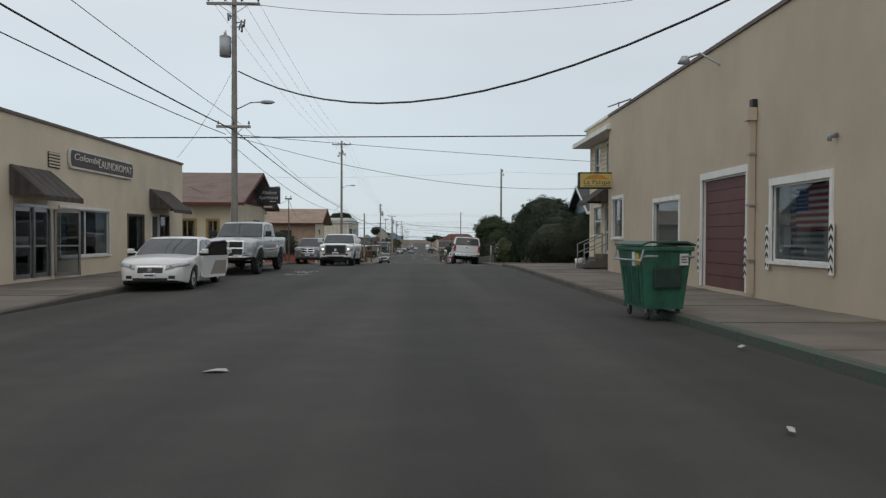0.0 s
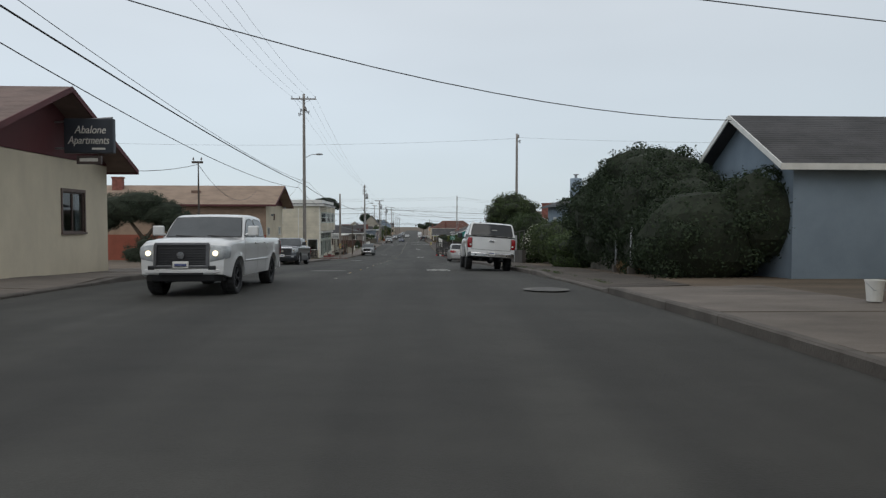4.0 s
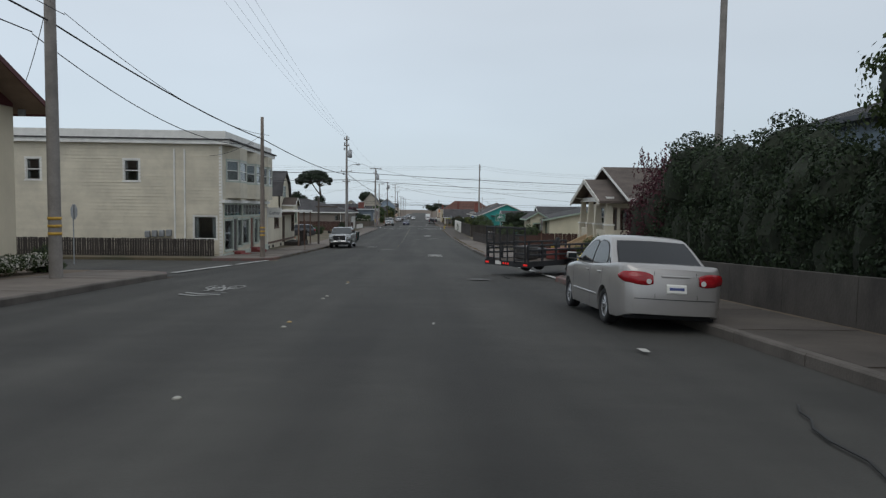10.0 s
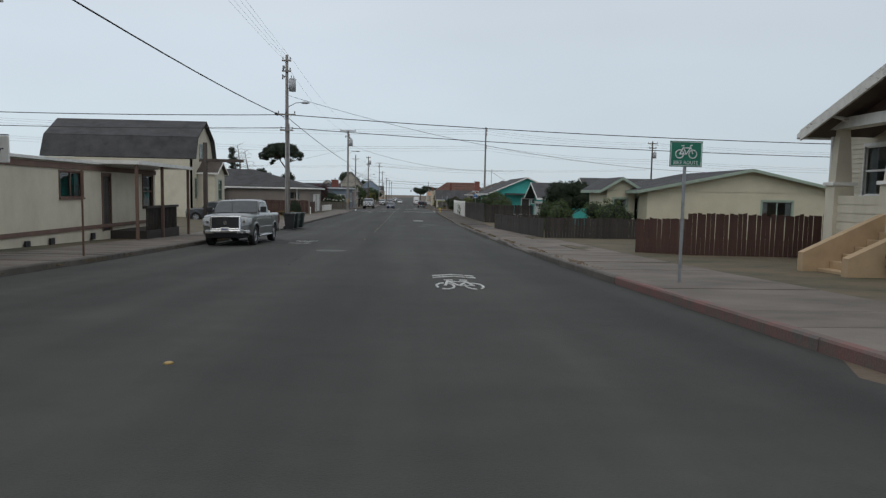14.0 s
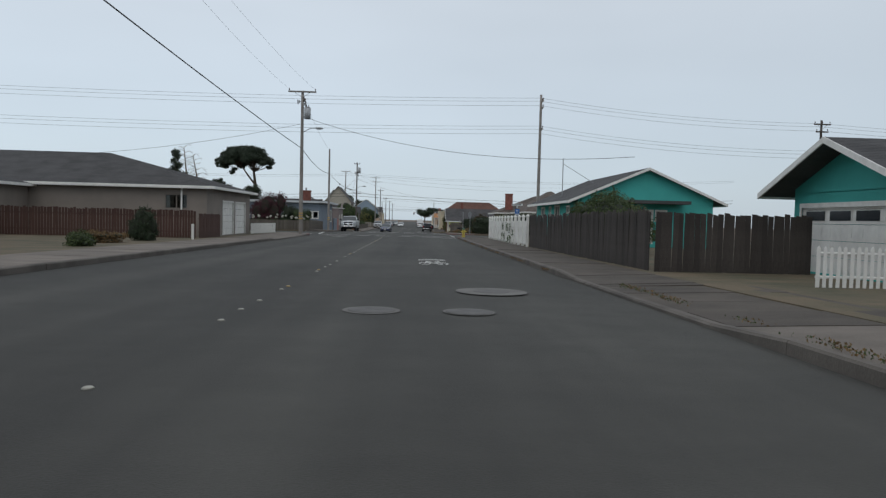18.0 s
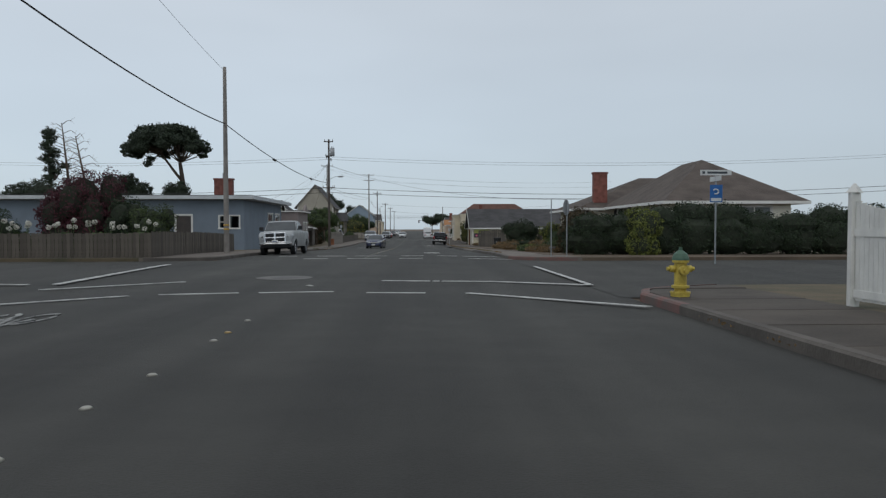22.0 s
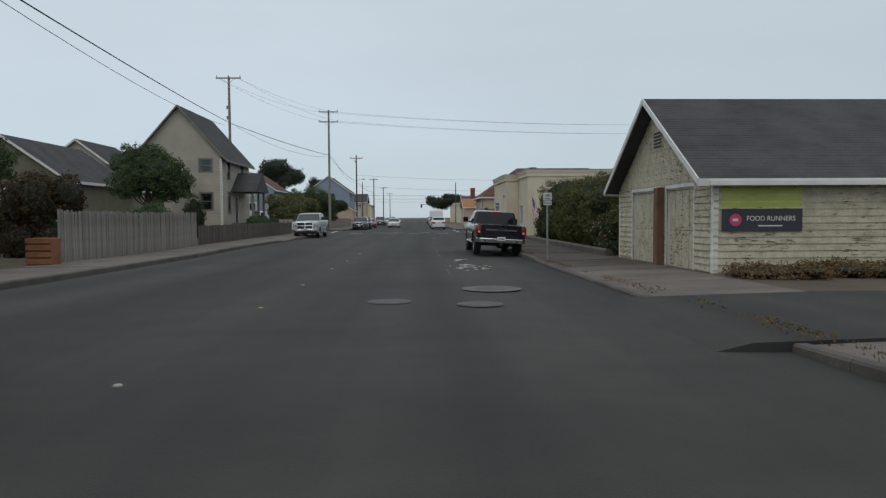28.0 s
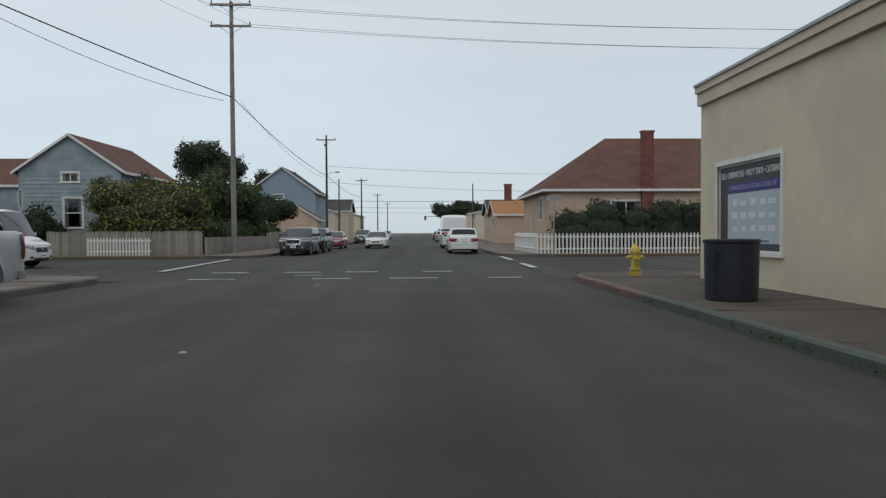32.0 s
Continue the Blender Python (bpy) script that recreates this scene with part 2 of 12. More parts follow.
RUBBER = mat("tyre_rubber", (0.022, 0.022, 0.023), 0.85, 0.2, 4, 0.2)
CHROME = mat("chrome", (0.62, 0.62, 0.63), 0.18, 0.05, 4, 0.02, metal=1.0)
ALLOY = mat("alloy_wheel", (0.42, 0.42, 0.43), 0.32, 0.1, 6, 0.02, metal=0.9)
STEEL = mat("galvanised_steel", (0.33, 0.34, 0.35), 0.5, 0.2, 4, 0.1, metal=0.7)
WHITEP = mat("white_paint", (0.70, 0.69, 0.65), 0.6, 0.1, 2, 0.1)
POLEWOOD = mat("weathered_pole_wood", (0.19, 0.16, 0.135), 0.9, 0.28, 1.2, 0.5, 22)
POLEDARK = mat("creosoted_pole_wood", (0.085, 0.07, 0.06), 0.9, 0.28, 1.2, 0.5, 22)
WIREM = mat("cable_black", (0.03, 0.03, 0.032), 0.6, 0.1, 2, 0)
WINGLASS = glass_mat("window_glass", (0.62, 0.66, 0.68))
CARGLASS = mat("tinted_car_glass", (0.014, 0.016, 0.018), 0.04, 0.1, 1.0, 0.0, spec=0.4)
INSIDE = mat("dim_interior", (0.10, 0.09, 0.08), 0.9, 0.3, 0.6, 0)
CURTAIN = mat("pale_curtain", (0.50, 0.49, 0.46), 0.9, 0.15, 3, 0.1)
ROOF_GREY = mat("grey_shingle", (0.062, 0.060, 0.061), 0.92, 0.3, 0.8, 0.6, 14)
ROOF_BROWN = mat("brown_shingle", (0.10, 0.08, 0.068), 0.92, 0.25, 0.8, 0.6, 14)
ROOF_TAN = mat("tan_shingle", (0.30, 0.22, 0.165), 0.92, 0.18, 0.8, 0.5, 14)
ROOF_RED = mat("red_brown_shingle", (0.122, 0.058, 0.043), 0.92, 0.25, 0.8, 0.6, 14)
BRICK = mat("red_brick", (0.20, 0.075, 0.058), 0.9, 0.3, 3, 0.4, 25, piece=0.2)
FENCEDARK = mat("weathered_fence_board", (0.047, 0.039, 0.034), 0.92, 0.35, 1.0, 0.5, 20, piece=0.25)
FENCEGREY = mat("silvered_fence_board", (0.26, 0.235, 0.205), 0.92, 0.3, 1.0, 0.5, 20, piece=0.2)
FENCEBROWN = mat("brown_grey_fence_board", (0.105, 0.090, 0.074), 0.92, 0.35, 1.0, 0.5, 20, piece=0.25)
FENCERED = mat("redwood_fence_board", (0.075, 0.038, 0.029), 0.9, 0.3, 1.0, 0.5, 20, piece=0.08)
BARK = mat("tree_bark", (0.10, 0.075, 0.055), 0.95, 0.35, 2, 0.6, 18)
# solid filler behind the leaves; inner shade is put into its dark colour
CORESHADE = mat("crown_core", (0.022, 0.028, 0.016), 0.95, 0.3, 2, 0.3)


# ---- mesh helpers ----
def V(*a):
    return Vector(a)


def mesh_of(name, verts, faces, material, smooth=False):
    me = bpy.data.meshes.new(name)
    me.from_pydata(verts, [], faces)
    me.materials.append(material)
    if smooth:
        me.shade_smooth()
    me.update()
    return me


def thing(name, label, category, x, y, z=None, rz=0, group="", kind=""):
    """An empty at a thing's base, to carry its parts."""
    e = new(name)
    e.matrix_world = pose(x, y, G(x, y) if z is None else z, 0, 0, rz)
    return tagged(e, label, category, group, kind)


def part(name, bm, material, parent, label=""):
    """Links a bmesh or a mesh as one mesh object under a thing or part."""
    if isinstance(bm, bmesh.types.BMesh):
        me = bpy.data.meshes.new(name)
        bm.to_mesh(me)
        bm.free()
        me.materials.append(material)
    else:
        me = bm
    ob = new(name, me)
    ob.parent = parent
    return tagged(ob, label)


def box(bm, x0, x1, y0, y1, z0, z1):
    vs = [bm.verts.new((x, y, z)) for z in (z0, z1) for x, y in ((x0, y0), (x1, y0), (x1, y1), (x0, y1))]
    for f in ((3, 2, 1, 0), (4, 5, 6, 7), (0, 1, 5, 4), (1, 2, 6, 5), (2, 3, 7, 6), (3, 0, 4, 7)):
        bm.faces.new([vs[i] for i in f])
    return vs


BOXF = ((3, 2, 1, 0), (4, 5, 6, 7), (0, 1, 5, 4), (1, 2, 6, 5), (2, 3, 7, 6), (3, 0, 4, 7))


def boxv(x0, x1, y0, y1, z0, z1):
    return [(x, y, z) for z in (z0, z1) for x, y in ((x0, y0), (x1, y0), (x1, y1), (x0, y1))]


def bbox(x0, x1, y0, y1, z0, z1, bevel=0.0):
    bm = bmesh.new()
    box(bm, x0, x1, y0, y1, z0, z1)
    if bevel:
        bmesh.ops.bevel(bm, geom=bm.edges[:], offset=bevel, segments=2, affect="EDGES", profile=0.5)
    return bm


def tube(bm, a, b, r0, r1=None, seg=8, cap=True):
    a, b = Vector(a), Vector(b)
    r1 = r0 if r1 is None else r1
    q = (b - a).to_track_quat("Z", "Y").to_matrix()
    rings = []
    for p, r in ((a, r0), (b, r1)):
        rings.append([bm.verts.new(p + q @ Vector((r * math.cos(2 * math.pi * i / seg), r * math.sin(2 * math.pi * i / seg), 0))) for i in range(seg)])
    for i in range(seg):
        f = bm.faces.new((rings[0][i], rings[0][(i + 1) % seg], rings[1][(i + 1) % seg], rings[1][i]))
        f.smooth = seg > 6
    if cap:
        bm.faces.new(rings[0][::-1])
        bm.faces.new(rings[1])


def tubes(*args, seg=8):
    bm = bmesh.new()
    for a in args:
        tube(bm, *a, seg=seg)
    return bm


def extrude_poly(pts, axis, a0, a1, bevel=0.0, seg=2):
    """A closed outline in the other two axes, run from a0 to a1 along axis."""
    bm = bmesh.new()
    put = {"x": lambda p, a: (a, p[0], p[1]), "y": lambda p, a: (p[0], a, p[1]), "z": lambda p, a: (p[0], p[1], a)}[axis]
    v0 = [bm.verts.new(put(p, a0)) for p in pts]
    v1 = [bm.verts.new(put(p, a1)) for p in pts]
    n = len(pts)
    bm.faces.new(v0[::-1])
    bm.faces.new(v1)
    for i in range(n):
        bm.faces.new((v0[i], v0[(i + 1) % n], v1[(i + 1) % n], v1[i]))
    bmesh.ops.recalc_face_normals(bm, faces=bm.faces[:])
    if bevel:
        es = [e for e in bm.edges if e.calc_face_angle(0) > 0.5]
        bmesh.ops.bevel(bm, geom=es, offset=bevel, segments=seg, affect="EDGES", profile=0.5)
    return bm


def words(name, text, size, material, parent, m, label="", depth=0.008, width=None, shear=0.0):
    """Lettering as a mesh; width squeezes it to fit."""
    cu = bpy.data.curves.new(name, "FONT")
    cu.body, cu.size, cu.extrude, cu.align_x, cu.align_y, cu.shear = text, size, depth, "CENTER", "CENTER", shear
    tmp = new(name + "_tmp", cu)
    dg = bpy.context.evaluated_depsgraph_get()
    me = bpy.data.meshes.new_from_object(tmp.evaluated_get(dg))
    bpy.data.objects.remove(tmp)
    me.materials.clear()
    me.materials.append(material)
    ob = new(name, me)
    ob.parent = parent
    s = 1.0
    if width and len(me.vertices):
        xs = [v.co.x for v in me.vertices]
        s = width / max(0.01, max(xs) - min(xs))
    ob.matrix_basis = m @ Matrix.Diagonal((s, 1, 1, 1))
    return tagged(ob, label)


# ---- ground, road and pavements ----
def strip(name, xs, ys, dz, material, label, category, skirt=0.0):
    """A sheet over the ground at the given lines."""
    verts = [(x, y, G(x, y) + dz) for y in ys for x in xs]
    n = len(xs)
    faces = [(j * n + i, j * n + i + 1, (j + 1) * n + i + 1, (j + 1) * n + i) for j in range(len(ys) - 1) for i in range(n - 1)]
    if skirt:
        base = len(verts)
        rim = [i for i in range(n)] + [j * n + n - 1 for j in range(1, len(ys))] + [(len(ys) - 1) * n + i for i in range(n - 2, -1, -1)] + [j * n for j in range(len(ys) - 2, 0, -1)]
        verts += [(verts[i][0], verts[i][1], verts[i][2] - skirt) for i in rim]
        k = len(rim)
        faces += [(rim[i], base + i, base + (i + 1) % k, rim[(i + 1) % k]) for i in range(k)]
    ob = new(name, mesh_of(name, verts, faces, material))
    return tagged(ob, label, category, kind="structure")


def steps_between(a, b, d):
    n = max(1, round((b - a) / d))
    return [a + (b - a) * i / n for i in range(n + 1)]


GX = [-1500, -400, -120, -60, -30, -14, -8, 0, 4, 10, 25, 60, 120, 400, 1500]
GY_LINES = [-400, -100] + steps_between(-60, 560, 10) + [600, 660, 760, 1000, 2500]
strip("ground", GX, GY_LINES, -0.06, EARTH, "dry brown earth and grass reaching the horizon", "ground")

# the long street, and three cross streets
ys = steps_between(-60, 560, 4) + [600, 660, 760, 900, 1200]
rows_ = [[(KL(y) + (KR(y) - KL(y)) * k / 6, y, G(0, y) - 0.05 * abs(k / 3 - 1) ** 2) for k in range(7)] for y in ys]
faces_ = [(j * 7 + i, j * 7 + i + 1, (j + 1) * 7 + i + 1, (j + 1) * 7 + i) for j in range(len(ys) - 1) for i in range(6)]
tagged(new("road", mesh_of("road", [v for r in rows_ for v in r], faces_, ASPHALT)), "worn grey asphalt street with faded markings", "road", kind="structure")
CROSS = ((153.0, 171.5), (338.5, 360.0), (539, 562))
for y0, y1 in CROSS:
    strip("road", steps_between(-90, -8.2, 6), steps_between(y0 - 3, y1 + 3, 4), -0.04, ASPHALT, "grey asphalt side street meeting the main street", "road")
    strip("road", steps_between(3.9, 90, 6), steps_between(y0 - 3, y1 + 3, 4), -0.04, ASPHALT, "grey asphalt side street meeting the main street", "road")

# pavements: (side, outer x, from y, to y)
PAVE = (("L", -11.9, -20, 60), ("L", -11.6, 60, 152), ("L", -12.1, 173, 199), ("L", -11.6, 199, 338), ("L", -11.9, 362, 538), ("L", -11.5, 563, 760),
        ("R", 7.8, -20, 46), ("R", 8.3, 46, 62), ("R", 6.6, 62, 152.5), ("R", 7.6, 172, 262), ("R", 6.5, 262, 337.5), ("R", 7.0, 361, 505), ("R", 7.3, 505, 538), ("R", 7.0, 563, 760))
DRIVES = {"L": ((14, 24), (58, 66), (84, 92), (238, 252), (311, 329), (424, 434), (505, 509)), "R": ((62, 72), (208, 214), (223, 228), (251, 267), (396, 412), (442.5, 470))}
RED = {"L": ((534, 538), (332, 338), (173, 178), (148, 152)), "R": ((172, 190), (331, 337.5), (361, 364), (527, 538), (145, 152.5))}
GREEN = {"L": (), "R": ((6, 24), (506, 527))}


def drive_dip(side, y):
    """0 on a kerb, 1 in the middle of a driveway."""
    for a, b in DRIVES[side]:
        if a - 1.0 < y < b + 1.0:
            return min(1.0, (y - a + 1.0) / 1.0, (b + 1.0 - y) / 1.0)
    return 0.0


def pavement(side, xo, y0, y1):
    line = KL if side == "L" else KR
    s = -1 if side == "L" else 1
    corners = [c for ab in CROSS for c in ab]

    def kx(y):
        """The kerb, rounded back at the street corners."""
        R, d = 3.0, 9.0
        for e in (y0, y1):
            if min(abs(e - c) for c in corners) < 4:
                d = min(d, abs(y - e))
        if d >= R:
            return line(y)
        return line(y) + s * min(R - math.sqrt(R * R - (R - d) ** 2), abs(xo - line(y)) - 0.35)

    p = new("pavement")
    p.matrix_world = pose(kx(y0), y0, G(0, y0))
    tagged(p, "concrete pavement slabs with a worn kerb along the street", "pavement", kind="structure")
    o = p.matrix_world.translation
    tone = DARKPATH if side == "R" and 60 < y0 < 100 else CONCRETE
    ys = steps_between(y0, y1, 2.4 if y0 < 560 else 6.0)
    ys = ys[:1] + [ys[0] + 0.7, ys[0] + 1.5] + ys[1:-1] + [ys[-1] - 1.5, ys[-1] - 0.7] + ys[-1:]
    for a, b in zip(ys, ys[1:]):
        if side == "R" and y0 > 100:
            tone = DARKPATH if 252 < a < 338 or 463 < a < 537 else CONCRETE
        bump = random.uniform(-0.008, 0.008)
        vs, gap = [], 0.012
        for k in (0, 1):
            for y in (a + gap, b - gap):
                x = xo if k else kx(y) + s * 0.17
                h = 0.11 if k else 0.11 - 0.085 * drive_dip(side, y)
                for dz in (-0.25, h + bump):
                    vs.append((x - o.x, y - o.y, G(x, y) + dz - o.z))
        fs = [(1, 5, 7, 3), (0, 1, 3, 2), (4, 6, 7, 5), (0, 4, 5, 1), (2, 3, 7, 6)]
        if s < 0:
            fs = [f[::-1] for f in fs]
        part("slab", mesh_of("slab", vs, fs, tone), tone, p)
    ys = steps_between(y0, y1, 3.0 if y0 < 560 else 8.0)
    ys = ys[:1] + [ys[0] + 0.35, ys[0] + 0.9, ys[0] + 1.7] + ys[1:-1] + [ys[-1] - 1.7, ys[-1] - 0.9, ys[-1] - 0.35] + ys[-1:]
    for a, b in zip(ys, ys[1:]):
        mid = (a + b) / 2
        m = KERBM
        for r0, r1 in RED[side]:
            m = KERB_RED if r0 < mid < r1 else m
        for r0, r1 in GREEN[side]:
            m = KERB_GREEN if r0 < mid < r1 else m
        vs = []
        for y in (a + 0.006, b - 0.006):
            h = 0.115 - 0.09 * drive_dip(side, y)
            w = random.uniform(-0.012, 0.012)
            for dx, dz in ((w, -0.2), (w, h - 0.03), (0.03, h), (0.165, h), (0.165, -0.2)):
                x = kx(y) + s * dx
                vs.append((x - o.x, y - o.y, G(x, y) + dz - o.z))
        fs = [(0, 1, 6, 5), (1, 2, 7, 6), (2, 3, 8, 7), (4, 3, 2, 1, 0), (5, 6, 7, 8, 9)]
        part("kerb_stone", mesh_of("kerb_stone", vs, fs, m), m, p)


# yards and lots behind the pavements
def lot(x0, x1, y0, y1, material, label):
    strip("ground", steps_between(x0, x1, 4), steps_between(y0, y1, 5), 0.10, material, label, "ground", skirt=0.2)


lot(-60, -11.6, -20, 152, EARTH, "bare earth lots behind the shops")
lot(-60, -11.6, 173, 338, DRYGRASS, "dry lawns and gravel yards")
lot(-60, -11.9, 362, 538, DRYGRASS, "dry front yards")
lot(-60, -11.5, 563, 760, DRYGRASS, "dry front yards")
lot(6.6, 60, -20, 152.5, EARTH, "bare earth behind the pavement")
lot(6.5, 60, 172, 337.5, DRYGRASS, "dry lawn and bare earth yards")
lot(7.0, 60, 361, 538, EARTH, "bare brown front yards")
lot(7.0, 60, 563, 760, EARTH, "bare brown front yards")

vs, fs = [], []
for y in steps_between(443.6, 450.9, 2):
    for x, dz in ((2.7, -0.09), (3.3, -0.035), (3.7, 0.055), (5.3, 0.095), (7.0, 0.13), (12.0, 0.13), (17.0, 0.13)):
        vs.append((x, y, G(0 if x < 3.5 else x, y) + dz))
vs = [(x, y, z - 0.2) for x, y, z in vs[:7]] + vs
for i in range(len(vs) // 7 - 1):
    fs += [(i * 7 + k, i * 7 + k + 1, i * 7 + k + 8, i * 7 + k + 7) for k in range(6)]
tagged(new("driveway", mesh_of("driveway", vs, fs, ASPHALT)), "dark asphalt drive across the pavement beside the old garage", "driveway", kind="structure")
strip("verge_ground", steps_between(6.0, 7.05, 0.6), steps_between(366.5, 441.5, 4), 0.13, EARTH, "brown weedy earth along the back of the pavement", "ground", skirt=0.2)


# ---- road markings ----
def flat(name, polys, material, label, category, dz=0.006):
    """Thin paint on the road, from outlines in plan."""
    verts, faces = [], []
    for p in polys:
        k = len(verts)
        verts += [(x, y, G(x, y) + dz) for x, y in p]
        faces.append(tuple(range(k, k + len(p))))
        n = len(p)
        verts += [(x, y, G(x, y) - 0.006) for x, y in p]
        faces += [(k + i, k + n + i, k + n + (i + 1) % n, k + (i + 1) % n) for i in range(n)]
    ob = new(name, mesh_of(name, verts, faces, material))
    return tagged(ob, label, category, kind="structure")


def bar(x0, y0, x1, y1, w):
    """A straight stroke of width w as an outline, its ends roughened."""
    d = Vector((x1 - x0, y1 - y0)).normalized()
    n = Vector((-d.y, d.x)) * w / 2
    return [(x0 + n.x, y0 + n.y), (x0 - n.x, y0 - n.y), (x1 - n.x, y1 - n.y), (x1 + n.x, y1 + n.y)]


def ring(cx, cy, rx, ry, w, a0, a1, n=10, gaps=()):
    out = []
    for i in range(n):
        if i in gaps:
            continue
        t0, t1 = radians(a0 + (a1 - a0) * (i + 0.06) / n), radians(a0 + (a1 - a0) * (i + 0.94) / n)
        out.append([(cx + rx * math.cos(t0), cy + ry * math.sin(t0)), (cx + rx * math.cos(t1), cy + ry * math.sin(t1)),
                    (cx + (rx - w) * math.cos(t1), cy + (ry - w * 2.2) * math.sin(t1)), (cx + (rx - w) * math.cos(t0), cy + (ry - w * 2.2) * math.sin(t0))])
    return out


def sharrow(x, y, material, flip=1, worn=()):
    """A bicycle symbol with two chevrons ahead of it, long in the driving direction."""
    s = flip
    P = lambda u, v: (x + s * u * 0.8, y + s * v * 1.65)
    polys = []
    for cx, gp in ((-0.36, (2, 7)), (0.36, (4, 9))):
        polys += [[P(*q) for q in o] for o in ring(cx, 0.42, 0.25, 0.62, 0.06, 0, 360, 12, gp + tuple(worn))]
    for a in ((-0.36, 0.45, -0.22, 1.55, 0.07), (-0.24, 1.3, 0.22, 1.25, 0.09), (0.0, 0.5, 0.26, 1.3, 0.07), (-0.22, 1.3, 0.0, 0.5, 0.07), (0.0, 0.45, 0.36, 0.5, 0.07), (0.36, 0.45, 0.22, 1.4, 0.07), (-0.32, 1.6, -0.08, 1.6, 0.14), (0.1, 1.6, 0.3, 1.6, 0.14)):
        b = bar(*a)
        polys.append([P(*q) for q in b])
    for v in (2.3, 2.75):
        for sg in (-1, 1):
            polys += [[P(*q) for q in o] for o in ([(0.0, v + 0.28), (sg * 0.32, v + 0.10), (sg * 0.32, v - 0.06), (0, v + 0.12)], [(sg * 0.34, v + 0.08), (sg * 0.6, v - 0.08), (sg * 0.6, v - 0.24), (sg * 0.34, v - 0.08)])]
    flat("bicycle_marking", polys, material, "white bicycle symbol with chevrons painted on asphalt", "road marking")


def manhole(x, y, r=0.55, lid=0.33, tone=None):
    r *= 0.78
    t = thing("manhole_cover", "round iron manhole cover in a pale concrete collar", "manhole cover", x, y)
    for name, ra, rb, h, m in (("collar", r, lid + 0.01, 0.005, tone or mat("collar_concrete", (0.14, 0.134, 0.125), 0.9, 0.3, 1.2, 0.3, 25)), ("lid", lid, 0.0, 0.008, mat("cast_iron", (0.10, 0.095, 0.09), 0.7, 0.3, 4, 0.4, metal=0.3))):
        bm = bmesh.new()
        n = 28
        va = [bm.verts.new((ra * math.cos(2 * math.pi * i / n), ra * math.sin(2 * math.pi * i / n), h)) for i in range(n)]
        if rb:
            vb = [bm.verts.new((rb * math.cos(2 * math.pi * i / n), rb * math.sin(2 * math.pi * i / n), h)) for i in range(n)]
            for i in range(n):
                bm.faces.new((va[i], va[(i + 1) % n], vb[(i + 1) % n], vb[i]))
        else:
            bm.faces.new(va)
        part(name, bm, m, t)


# ---- utility poles and wires ----
def insulator(parent, x, y, z):
    bm = tubes(((x, y, z), (x, y, z + 0.10), 0.018), ((x, y, z + 0.08), (x, y, z + 0.13), 0.06, 0.05), ((x, y, z + 0.13), (x, y, z + 0.22), 0.045, 0.02), seg=6)
    part("insulator", bm, mat("brown_porcelain", (0.07, 0.04, 0.03), 0.3, 0.1, 4, 0), parent)


def crossarm(parent, z, half, along="x", pins=4, wood=None):
    wood = wood or POLEWOOD
    bm = bmesh.new()
    if along == "x":
        box(bm, -half, half, -0.2, -0.1, z - 0.06, z + 0.06)
    else:
        box(bm, 0.1, 0.2, -half, half, z - 0.06, z + 0.06)
    arm = part("crossarm", bm, wood, parent)
    for i in range(pins):
        u = -half + 0.08 + (2 * half - 0.16) * i / (pins - 1)
        insulator(arm, *((u, -0.15, z + 0.06) if along == "x" else (0.15, u, z + 0.06)))
    if half > 0.6:
        b = tubes(((-half * 0.55, -0.15, z - 0.05), (0, -0.13, z - 0.5), 0.015), ((half * 0.55, -0.15, z - 0.05), (0, -0.13, z - 0.5), 0.015), seg=5)
        if along == "y":
            bmesh.ops.rotate(b, verts=b.verts[:], cent=(0, 0, 0), matrix=Matrix.Rotation(radians(90), 3, "Z"))
        part("brace", b, STEEL, arm)


